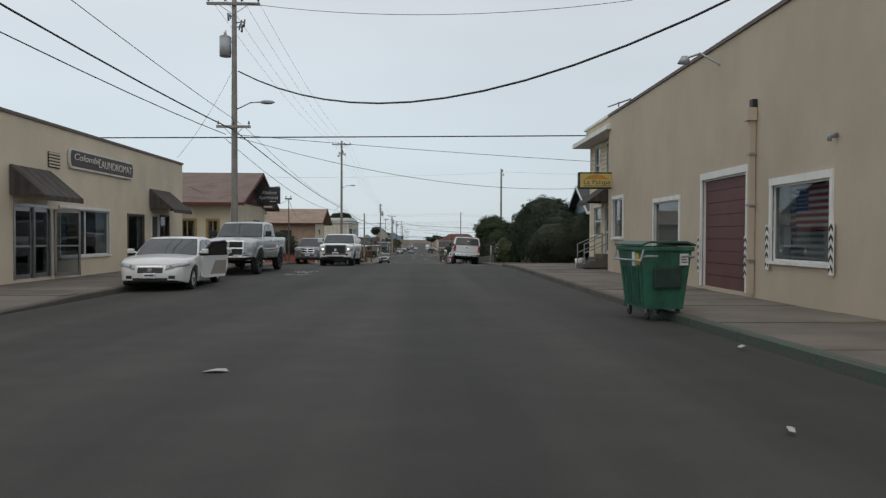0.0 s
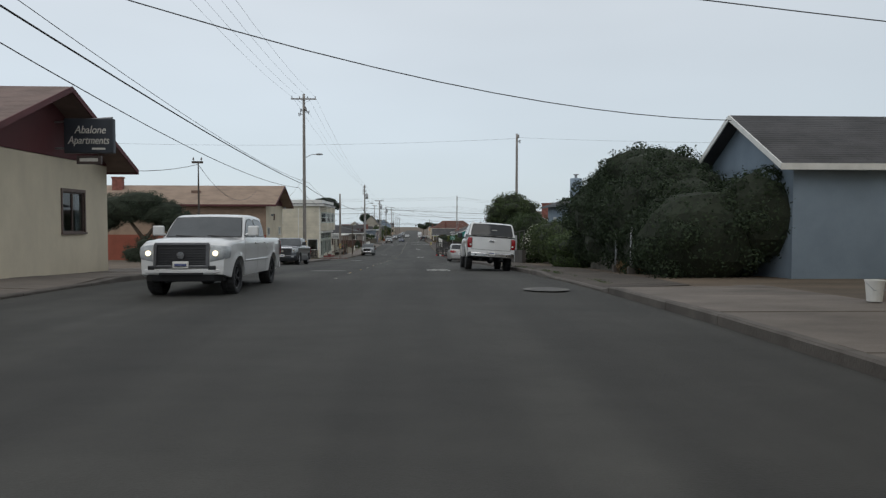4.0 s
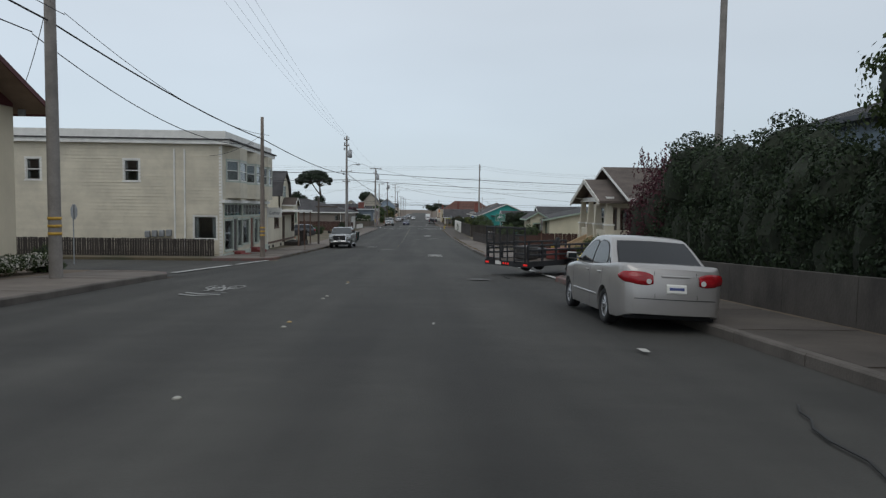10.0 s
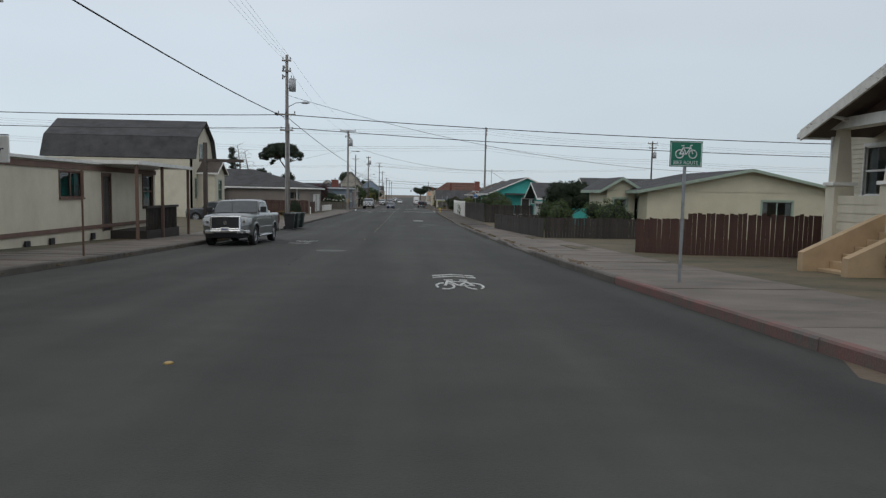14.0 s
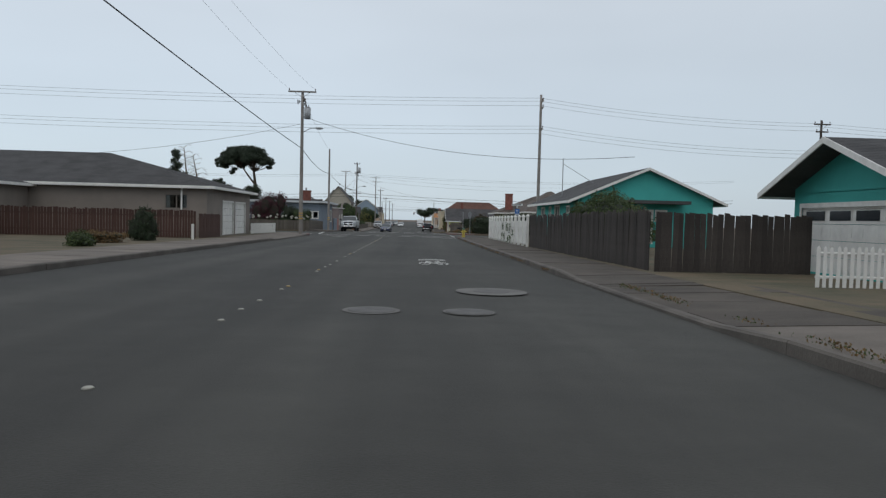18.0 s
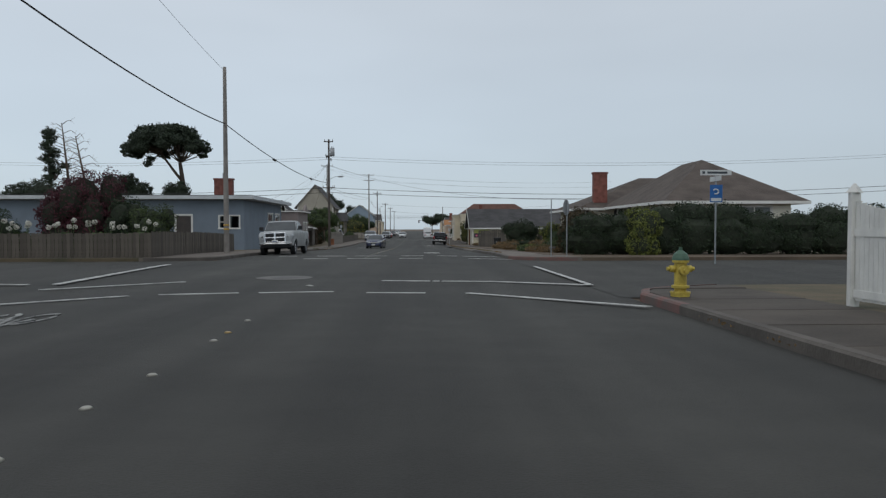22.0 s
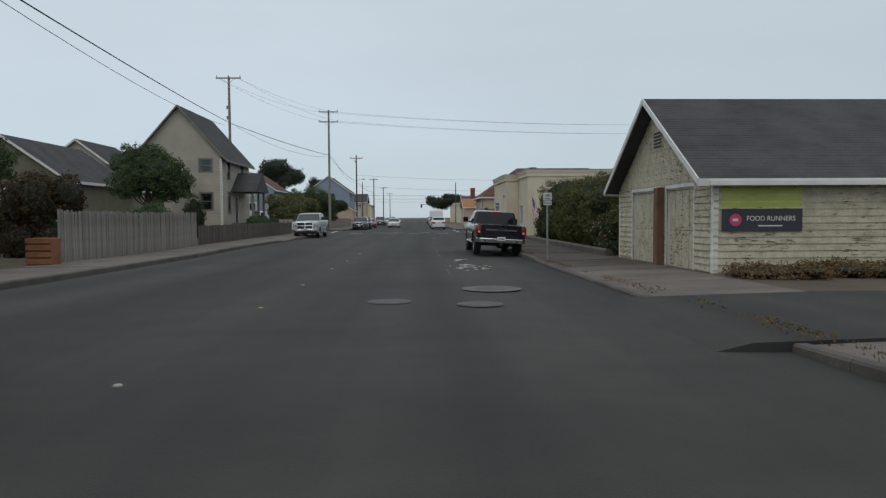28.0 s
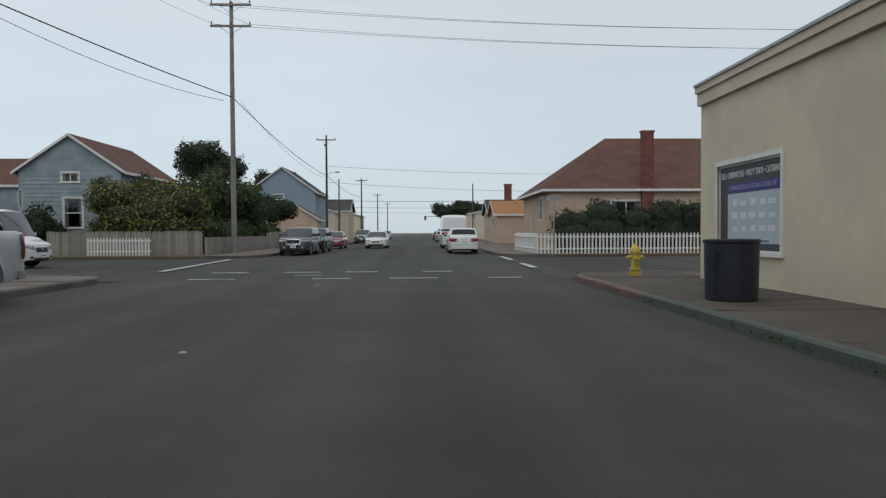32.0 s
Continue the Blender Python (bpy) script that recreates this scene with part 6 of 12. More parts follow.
        for nm2, lo_, hi_, wk, off, m_ in (("cap_seal", 0.03, 0.97, 0.925, 0.010, BLACKM), ("cap_rear_window", 0.05, 0.95, 0.91, 0.016, CARGLASS)):
            grid = []
            for k in np.linspace(lo_, hi_, 6):
                v = cy[0] + (cy[1] - cy[0]) * k
                r_ = zc_(v)
                w = cw_(r_) * wk - 0.03 * abs(2 * k - 1) ** 8
                grid.append([(u * w, v + 0.05 * (u * w / hw) ** 2 * max(0.0, (cy[1] - v) / 0.27) - off, r_ + 0.02 * (1 - u * u) + off * 0.5) for u in np.linspace(-1, 1, 11)])
            sheet(nm2, grid, m_, shell, (0, -1, 0.4))
        for sx in (-1, 1):
            ya, yb = bed_f - 0.14, cy[1] + 0.10
            for a, b in ((0.0, 0.49), (0.52, 1.0)):
                for nm2, grow, off, m_ in (("cap_seal", 0.02, 0.006, BLACKM), ("cap_side_window", 0.0, 0.012, CARGLASS)):
                    grid = []
                    for k in np.linspace(0, 1, 7):
                        v = ya + (yb - ya) * (a + (b - a) * k) + (grow if k < 0.5 else -grow) * 0.5
                        soft_ = 0.03 * abs(2 * k - 1) ** 10
                        lo_, hi_ = rail_z + 0.09 - grow + soft_, hc - 0.13 + grow - soft_
                        grid.append([(sx * (cw_(lo_ + (hi_ - lo_) * q) + off), v, lo_ + (hi_ - lo_) * q) for q in (0, 0.5, 1.0)])
                    sheet(nm2, grid, m_, shell, (sx, 0, 0))
            part("cap_hinge", bbox(sx * 0.5 - 0.04, sx * 0.5 + 0.04, cy[1] - 0.06, cy[1] + 0.02, hc - 0.02, hc + 0.012, 0.006), BLACKM, shell)
        part("window_sticker", bbox(-0.02, 0.20, -hl + 0.135, -hl + 0.14, (rail_z + hc) / 2 - 0.03, (rail_z + hc) / 2 + 0.02), WHITEP, shell)
    # dark floor, arch liners, axles and wheels
    part("underbody", bbox(-hw * 0.84, hw * 0.84, -hl + 0.25, hl - 0.30, sill + 0.0, sill + 0.14, 0.02), BLACKM, t)
    tw = 0.22 if not truck else 0.29
    for yy in (fy, ry):
        lin = bmesh.new()
        box(lin, -hw * 0.90 + tw, hw * 0.90 - tw, yy - ar, yy + ar, wr + 0.10, wr + ar * 0.98)
        tube(lin, (-hw + 0.2, yy, wr), (hw - 0.2, yy, wr), 0.06, seg=8)
        part("axle", lin, BLACKM, t)
        for sx in (-1, 1):
            wheel(t, sx * (hw - tw / 2 - 0.025), yy, wr, tw, rim, sx, spokes, bold, knobs)
    return t


def carpaint(name, c, metal=0.0, rough=0.28):
    return mat(name, c, rough, 0.05, 1.5, 0.0, 60, metal=metal, coat=0.9)


# ================= the street, from its start =================
TAN = mat("tan_stucco", (0.65, 0.55, 0.42), 0.92, 0.10, 0.4, 0.35, 45)
TAUPE = mat("taupe_stucco", (0.48, 0.40, 0.305), 0.92, 0.10, 0.35, 0.35, 45)
CREAM = mat("cream_stucco", (0.60, 0.53, 0.40), 0.92, 0.10, 0.5, 0.3, 45)
YELLOW_CLAP = mat("pale_yellow_clapboard", (0.58, 0.49, 0.32), 0.75, 0.10, 0.8, 0.2, 30, piece=0.05)
WHITE_CLAP = mat("white_clapboard", (0.58, 0.53, 0.42), 0.75, 0.14, 0.8, 0.2, 30, piece=0.04)
IVORY = mat("ivory_clapboard", (0.58, 0.53, 0.42), 0.75, 0.10, 0.8, 0.2, 30, piece=0.05)
BLUEGREY = mat("blue_grey_siding", (0.23, 0.29, 0.35), 0.8, 0.1, 0.8, 0.2, 30, piece=0.05)
SLATE = mat("slate_blue_paint", (0.17, 0.205, 0.245), 0.85, 0.1, 0.5, 0.3, 35)
TEAL = mat("teal_paint", (0.055, 0.37, 0.33), 0.8, 0.08, 0.6, 0.25, 35, piece=0.03)
MAROON = mat("maroon_paint", (0.10, 0.028, 0.03), 0.7, 0.15, 1, 0.1)
REDBAND = mat("brick_red_paint", (0.26, 0.075, 0.045), 0.85, 0.15, 0.7, 0.2)
TAUPE_SIDE = mat("taupe_siding", (0.22, 0.19, 0.165), 0.85, 0.1, 0.6, 0.2, 30, piece=0.04)
PINKGREY = mat("mauve_grey_paint", (0.215, 0.18, 0.17), 0.85, 0.12, 0.6, 0.2, 30)
GREIGE = mat("greige_clapboard", (0.40, 0.365, 0.30), 0.8, 0.1, 0.8, 0.2, 30, piece=0.05)
OLDCREAM = mat("peeling_cream_clapboard", (0.50, 0.455, 0.33), 0.85, 0.25, 3.2, 0.5, 18, stain=(0.40, 0.36, 0.26), piece=0.05)
peel(OLDCREAM, (0.17, 0.125, 0.085), 0.60)
PALEBLUE = mat("faded_blue_clapboard", (0.25, 0.30, 0.325), 0.85, 0.2, 1.2, 0.3, 25, piece=0.05)
LEMON = mat("pale_lemon_siding", (0.56, 0.515, 0.38), 0.8, 0.08, 0.8, 0.2, 30, piece=0.04)
PEACH = mat("peach_stucco", (0.48, 0.36, 0.27), 0.85, 0.12, 0.6, 0.2, 30)
DARKDOOR = mat("maroon_roller_door", (0.11, 0.042, 0.04), 0.6, 0.12, 1, 0.1)
PALESAGE = mat("pale_sage_trim", (0.44, 0.48, 0.42), 0.7, 0.14)
GREENTRIM = mat("sage_trim", (0.30, 0.37, 0.30), 0.7, 0.1)
BROWNTRIM = mat("brown_trim", (0.16, 0.10, 0.075), 0.75, 0.15)
FLASH = mat("brown_flashing", (0.12, 0.085, 0.07), 0.6, 0.2)
AWN = mat("awning_cloth_grey", (0.075, 0.070, 0.062), 0.9, 0.25, 2, 0.2)
AWN_RED = mat("awning_cloth_brown", (0.065, 0.048, 0.044), 0.9, 0.2, 2, 0.2)
SIGNDARK = mat("sign_face_dark", (0.035, 0.04, 0.05), 0.5, 0.15, 2, 0.05)
LETTERS = mat("sign_lettering_pale", (0.62, 0.60, 0.54), 0.6, 0.1)


for a in PAVE:
    pavement(*a)

# ---- west side: laundromat ----
laundromat = House("laundromat", "single-storey tan stucco laundromat with striped awnings", -30, -11.9, 6, 55.0, 0.0, 4.95, TAN, {
    "E": (("glassdoor", 32.6, 34.1, 0.14, 2.3), ("glassdoor", 34.25, 35.6, 0.14, 2.3), ("slide", 36.6, 42.2, 0.75, 2.35, {"trim": WHITEP}), ("fix", 44.9, 47.4, 0.6, 2.3, {"trim_w": 0.05, "trim": FLASH}), ("door", 48.8, 50.0, 0.15, 2.35), ("fix", 50.3, 52.0, 0.7, 2.35, {"trim_w": 0.05, "trim": FLASH}))}, category="shop")
laundromat.flat_roof(ROOF_GREY, cap=0.10, capmat=FLASH)
awning(laundromat, "E", 32.2, 35.7, 2.62, 3.5, 1.05, AWN, AWN_RED)
awning(laundromat, "E", 48.4, 52.2, 2.62, 3.5, 1.05, AWN, AWN_RED)
vent = laundromat.cells("E", [(35.5, 36.6, 0, 0.03, 3.62, 4.12)], BLACKM, "vent")
for i in range(5):
    laundromat.cells("E", [(35.5, 36.6, 0.03, 0.06, 3.65 + i * 0.1, 3.70 + i * 0.1)], TAN, "slat", vent)
# an open leaf of the glazed door, standing out over the pavement
leaf = new("open_door", None)
leaf.parent = laundromat.e
leaf.matrix_basis = pose(-11.9 + 0.05 - laundromat.o.x, 36.0 - laundromat.o.y, 0.14, 0, 0, 62)
df = bmesh.new()
for q in ((0, 1.1, 0, 0.05, 0, 0.12), (0, 1.1, 0, 0.05, 2.05, 2.15), (0, 0.07, 0, 0.05, 0, 2.15), (1.03, 1.1, 0, 0.05, 0, 2.15), (0, 1.1, 0, 0.05, 0.95, 1.0)):
    box(df, *q)
part("door_leaf", df, ALLOY, leaf)
part("door_pane", bbox(0.07, 1.03, 0.02, 0.027, 0.12, 2.05), WINGLASS, leaf)


def oval_sign(y0, y1, z0, z1, x):
    t = thing("shop_sign", "dark oval-ended shop sign with pale lettering", "sign", x, (y0 + y1) / 2, (z0 + z1) / 2)
    L, H = (y1 - y0) / 2, (z1 - z0) / 2
    def outline(l, h):
        o = []
        for k in range(9):
            a = radians(-90 + 180 * k / 8)
            o.append((l - h * 0.55 + h * 0.55 * math.cos(a), h * math.sin(a)))
        for k in range(9):
            a = radians(90 + 180 * k / 8)
            o.append((-l + h * 0.55 + h * 0.55 * math.cos(a), h * math.sin(a)))
        return o
    part("sign_frame", extrude_poly(outline(L, H), "x", 0, 0.08), LETTERS, t)
    part("sign_face", extrude_poly(outline(L - 0.07, H - 0.07), "x", 0.05, 0.09), mat("sign_brown", (0.075, 0.055, 0.05), 0.6, 0.15), t)
    words("script_lettering", "Colombi\u2019", H * 0.95, LETTERS, t, pose(0.10, -L * 0.55, 0.06, 90, 0, 90), width=L * 0.75, shear=0.3)
    words("block_lettering", "LAUNDROMAT", H * 1.15, LETTERS, t, pose(0.10, L * 0.36, -0.02, 90, 0, 90), width=L * 1.12)


oval_sign(37.4, 45.4, 3.72, 4.40, -11.88)

# ---- apartments ----
apartments = House("apartment_building", "cream single-storey apartment building with a red-brown gable roof", -34, -11.0, 63.4, 77.0, -0.2, 3.45, CREAM, {
    "S": (("slide", -13.9, -13.0, 1.15, 2.35, {"trim": mat("ochre_trim", (0.35, 0.25, 0.1), 0.7)}), ("slide", -12.3, -11.7, 1.15, 2.35, {"trim": mat("ochre_trim", (0.35, 0.25, 0.1), 0.7)})), "E": (("slide", 71.9, 74.2, 1.1, 2.4, {"trim": FLASH}),)}, category="apartment building")
apartments.roof("gable", 3.35, 5.45, mat("faded_red_shingle", (0.20, 0.145, 0.125), 0.9, 0.2, 1.2, 0.4, 20, piece=0.06), "x", 0.9, gmat=MAROON, fascia=MAROON)
apartments.slab("roof_vent", -19.5, -19.0, 66.5, 67.0, 4.3, 5.0, BROWNTRIM)
aps = thing("apartment_sign", "dark blue hanging sign with pale script lettering", "sign", -9.95, 71.4, 4.0)
part("sign_box", bbox(-0.75, 0.75, -0.09, 0.09, -0.45, 0.62, 0.03), SIGNDARK, aps)
part("lower_board", bbox(-0.4, 0.35, -0.05, 0.05, -0.78, -0.52, 0.01), mat("sign_brown", (0.075, 0.055, 0.05)), aps)
part("vacancy_bar", bbox(-0.3, 0.25, -0.06, -0.05, -0.70, -0.60), LETTERS, aps)
part("bracket", tubes(((-1.1, 0, 0.5), (0.7, 0, 0.66), 0.03), ((-1.1, 0, -0.3), (-0.7, 0, -0.3), 0.03), seg=6), STEEL, aps)
words("lettering", "Abalone", 0.34, LETTERS, aps, pose(0.05, -0.10, 0.26, 90), shear=0.25, width=0.95)
words("lettering", "Apartments", 0.34, LETTERS, aps, pose(0, -0.10, -0.06, 90), shear=0.25, width=1.25)
part("lettering_bar", bbox(0.1, 0.5, -0.10, -0.09, -0.34, -0.28), LETTERS, aps)

# ---- tan-roofed house on the corner ----
tanhouse = House("house", "two-storey cream house with a tan shingle roof and maroon gable", -40, -13.3, 136.4, 148.8, -2.15, 3.15, CREAM, {
    "E": (("slide", 137.3, 138.7, 0.38, 1.0, {"trim_w": 0.05}), ("slide", 145.5, 146.9, 0.38, 1.05, {"trim_w": 0.05}), ("fix", 141.8, 142.5, 1.8, 2.3, {"trim_w": 0.04, "trim": BROWNTRIM}))}, faces="NEW")
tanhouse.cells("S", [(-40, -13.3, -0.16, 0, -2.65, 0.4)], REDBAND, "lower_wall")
# upper south wall: brown stucco with the deep eave's shade in its colour
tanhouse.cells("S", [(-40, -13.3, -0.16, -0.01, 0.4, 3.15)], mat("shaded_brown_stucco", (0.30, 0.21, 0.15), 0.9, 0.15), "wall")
tanhouse.cells("S", [(-17.6, -16.2, -0.01, 0.03, 0.6, 2.2)], BLACKM, "porch_window")
tanhouse.roof("gable", 3.1, 5.0, ROOF_TAN, "x", 1.0, gmat=MAROON, fascia=MAROON)
tanhouse.chimney(-27.5, 141, 0.9, 0.9, 4.2, 5.7)
for xx in (-20.5, -30):
    tanhouse.slab("roof_vent", xx, xx + 0.8, 139.5, 139.9, 4.2, 4.45, BROWNTRIM)
for yy, zz in ((139.3, 2.2), (149.0, 3.0)):
    tanhouse.slab("flood_lamp", -13.2, -12.98, yy - 0.1, yy + 0.1, zz - 0.1, zz + 0.1, STEEL, bevel=0.03)

# ---- white corner building with bays ----
vx = -12.1
victorian = House("corner_building", "white two-storey clapboard corner building with bay windows and shopfront", -32, vx, 178.9, 198.3, -3.1, 3.95, WHITE_CLAP, {
    "S": (("win", -17.8, -16.95, 1.45, 2.7), ("win", -23.5, -22.7, 1.45, 2.7), ("fix", -13.75, -12.4, -1.95, -0.6, {"trim_w": 0.06})),
    "E": (("fix", 179.8, 182.7, -2.7, -0.85, {"trim": PALESAGE}), ("door", 182.95, 184.3, -2.85, -0.75, {"trim": PALESAGE}), ("fix", 184.6, 186.2, -2.6, -0.85, {"trim": PALESAGE}), ("fix", 186.6, 189.2, -2.5, -0.85, {"trim": PALESAGE}), ("door", 189.8, 191.2, -2.9, -0.75, {"trim": PALESAGE, "mat": mat("red_brown_door", (0.16, 0.06, 0.04), 0.6)}), ("fix", 191.6, 193.5, -2.6, -0.85, {"trim": PALESAGE}), ("fix", 193.9, 196.4, -2.5, -0.85, {"trim": PALESAGE}),
          ("grid", 179.8, 186.2, -0.6, 0.15, {"grid": (5, 1), "trim": PALESAGE}), ("grid", 186.7, 196.4, -0.6, 0.15, {"grid": (7, 1), "trim": PALESAGE}))}, clad=0.2, cladfaces="S", category="building", corner=0.14)
victorian.flat_roof(ROOF_GREY, cap=0.52, out=0.3, capmat=WHITEP)
victorian.slab("cornice", -32.3, vx + 0.55, 178.45, 198.75, 3.68, 3.92, WHITEP)
victorian.slab("eave", -32.4, vx + 0.68, 178.35, 198.85, 3.92, 4.0, ROOF_GREY)
victorian.slab("belt_course", vx + 0.002, vx + 0.22, 178.8, 198.4, 0.22, 0.42, WHITEP)
victorian.slab("shop_sill", vx + 0.002, vx + 0.10, 178.9, 198.3, -3.3, -2.88, PALESAGE)


def bay(h, ya, yb, za, zb, out=0.6):
    """A three-sided bay window on an east wall."""
    o = h.o
    c = 1.5
    pl = [(h.x1 + 0.002, ya), (h.x1 + out, ya + c), (h.x1 + out, yb - c), (h.x1 + 0.002, yb)]
    zl = [(za - 0.98, za), (zb, zb + 0.74)]
    for z0_, z1_ in zl:
        part("bay_panel", extrude_poly([(p[0] - o.x, p[1] - o.y) for p in pl], "z", z0_ - o.z, z1_ - o.z), h.wallmat, h.e)
        for j in range(3):
            zz_ = z0_ + (z1_ - z0_) * j / 3
            lap = [(h.x1 + 0.003, ya - 0.02), (h.x1 + out + 0.022, ya + c - 0.01), (h.x1 + out + 0.022, yb - c + 0.01), (h.x1 + 0.003, yb + 0.02)]
            part("board", extrude_poly([(p[0] - o.x, p[1] - o.y) for p in lap], "z", zz_ + 0.012 - o.z, zz_ + (z1_ - z0_) / 3 - 0.004 - o.z), h.wallmat, h.e)
    for (xa, y_a), (xb, y_b) in zip(pl, pl[1:]):
        L = math.hypot(xb - xa, y_b - y_a)
        e = new("bay_window")
        e.parent = h.e
        e.matrix_basis = pose(xa - o.x, y_a - o.y, za - o.z, 0, 0, math.degrees(math.atan2(y_b - y_a, xb - xa)))
        n = 1
        H = zb - za
        for i in range(n):
            a, b = L * i / n, L * (i + 1) / n
            bm = bmesh.new()
            w = 0.13
            for q in ((a, a + w, -0.02, 0.10, 0, H), (b - w, b, -0.02, 0.10, 0, H), (a, b, -0.02, 0.10, 0, 0.1), (a, b, -0.02, 0.10, H - 0.1, H), (a + w, b - w, 0.02, 0.08, H / 2 - 0.03, H / 2 + 0.03)):
                box(bm, *q)
            f_ = part("sash", bm, PALESAGE, e)
            bm = bmesh.new()
            for q in ((a + w, a + w + 0.05, 0.0, 0.06, 0.1, H - 0.1), (b - w - 0.05, b - w, 0.0, 0.06, 0.1, H - 0.1), (a + w, b - w, 0.0, 0.06, 0.1, 0.15), (a + w, b - w, 0.0, 0.06, H - 0.15, H - 0.1), (a + w, b - w, 0.0, 0.06, H / 2 - 0.025, H / 2 + 0.025)):
                box(bm, *q)
            part("inner_sash", bm, WHITEP, f_)
            part("pane", bbox(a + w, b - w, 0.05, 0.056, 0.1, H - 0.1), WINGLASS, f_).visible_shadow = False
            part("blind", bbox(a + w, b - w, 0.075, 0.085, H * 0.5, H - 0.05), mat("white_blind", (0.72, 0.71, 0.68), 0.8, 0.06), f_)


bay(victorian, 180.4, 186.2, 1.5, 2.92)
bay(victorian, 187.2, 192.6, 1.5, 2.92)
bay(victorian, 193.1, 198.2, 1.5, 2.92)
for yy in (183.6, 190.5):
    st = victorian.slab("step", vx, vx + 0.9, yy - 0.9, yy + 0.9, -3.35, -3.0, mat("red_step_paint", (0.22, 0.05, 0.045), 0.8, 0.2))
    victorian.slab("step", vx, vx + 0.5, yy - 0.9, yy + 0.9, -3.0, -2.85, mat("red_step_paint", (0.22, 0.05, 0.045), 0.8, 0.2))
for xx in (-14.3, -14.9):
    victorian.slab("drainpipe", xx, xx + 0.09, 178.75, 178.88, -3.0, 3.4, WHITEP, bevel=0.02)
for i in range(4):
    victorian.slab("gas_meter", -16.6 + i * 0.42, -16.3 + i * 0.42, 178.55, 178.85, -1.9 + 0.03 * i, -1.5 + 0.03 * i, STEEL, bevel=0.05)
lf = thing("hanging_sign", "white hanging shop sign with dark script", "sign", -11.3, 196.5, -0.45)
part("sign_board", bbox(-0.55, 0.55, -0.05, 0.05, -0.35, 0.35, 0.02), WHITEP, lf)
words("lettering", "Lather", 0.36, SIGNDARK, lf, pose(0, -0.056, -0.02, 90), shear=0.3, width=0.8)
part("bracket", tubes(((-0.8, 0, 0.38), (0.55, 0, 0.38), 0.02), seg=6), STEEL, lf)
fence("dark weathered board fence along the side street", -30, 176.6, -12.3, 177.6, 1.05, FENCEDARK, board=0.13, jag=0.02, seed=3)

# ---- low white shop with porch ----
DARKSTAIN = mat("dark_stained_timber", (0.035, 0.028, 0.024), 0.8, 0.2, 1.5, 0.3)
shack = House("shop", "low white shop with brown trim and a flat porch roof", -24, -12.7, 200.3, 221.8, -3.55, -0.5, IVORY, {
    "E": (("slide", 206.9, 209.7, -1.8, -0.85, {"trim": BROWNTRIM, "trim_w": 0.06}), ("door", 212.4, 213.6, -3.2, -0.9, {"trim": BROWNTRIM}), ("win", 219.2, 221.2, -2.3, -0.8, {"trim": BROWNTRIM, "trim_w": 0.06}))}, category="shop")
shack.flat_roof(ROOF_GREY, cap=0.1, out=0.15)
shack.slab("base_band", -12.68, -12.64, 200.3, 221.8, -3.05, -2.9, BROWNTRIM)
shack.slab("base_band", -12.68, -12.64, 200.3, 221.8, -0.75, -0.55, BROWNTRIM)
shack.slab("porch_roof", -14, -11.0, 211.7, 222.4, -0.45, -0.3, WHITEP)
for yy in (211.9, 216.5, 222.2):
    shack.slab("porch_post", -11.25, -11.13, yy - 0.06, yy + 0.06, -3.9, -0.45, BROWNTRIM)
deck = shack.slab("porch_deck", -12.7, -11.2, 213.5, 220, -3.9, -3.2, DARKSTAIN)
for i in range(22):
    yy = 213.8 + i * 0.28
    shack.slab("baluster", -11.3, -11.25, yy, yy + 0.06, -3.2, -2.25, DARKSTAIN, deck)
shack.slab("handrail", -11.36, -11.2, 213.6, 220, -2.25, -2.15, DARKSTAIN, deck)
for yy in (203.0, 205.5, 210.5):
    shack.slab("crawl_vent", -12.66, -12.6, yy, yy + 0.45, -3.45, -3.2, BLACKM)

# ---- gambrel house ----
gambrel = House("house", "cream house with a grey gambrel roof and gabled porch", -34, -20.5, 271.5, 282.5, -4.0, 1.4, IVORY, {
    "E": (("slide", 274.2, 277.6, 1.45, 2.9, {"trim": GREENTRIM}), ("win", 275.0, 276.4, -2.2, -0.4, {"trim": GREENTRIM}), ("win", 279.4, 281.0, -2.2, -0.4, {"trim": GREENTRIM}))}, faces="SNW")
o_ = gambrel.o
prof = [(271.5, -4.5), (282.5, -4.5), (282.5, 1.4), (281.2, 3.4), (277.0, 5.1), (272.8, 3.4), (271.5, 1.4)]
gw = part("gable_wall", extrude_poly([(a - o_.y, b - o_.z) for a, b in prof], "x", -20.7 - o_.x, -20.5 - o_.x), IVORY, gambrel.e)
for nm, u0, u1, z0, z1 in (("window", 275.2, 278.0, 1.45, 2.9), ("window", 272.7, 274.3, -2.2, -0.4), ("window", 279.4, 281.0, -2.2, -0.4)):
    w_ = gambrel.cells("E", [(u0 - 0.1, u1 + 0.1, 0, 0.05, z0 - 0.1, z0), (u0 - 0.1, u1 + 0.1, 0, 0.05, z1, z1 + 0.1), (u0 - 0.1, u0, 0, 0.05, z0, z1), (u1, u1 + 0.1, 0, 0.05, z0, z1), ((u0 + u1) / 2 - 0.05, (u0 + u1) / 2 + 0.05, 0, 0.05, z0, z1), (u0, u1, 0, 0.04, (z0 + z1) / 2 - 0.04, (z0 + z1) / 2 + 0.04)], GREENTRIM, nm)
    gambrel.cells("E", [(u0, u1, 0.004, 0.015, z0, z1)], mat("dark_pane", (0.03, 0.035, 0.04), 0.08, 0.1, 2, 0), "pane", w_)
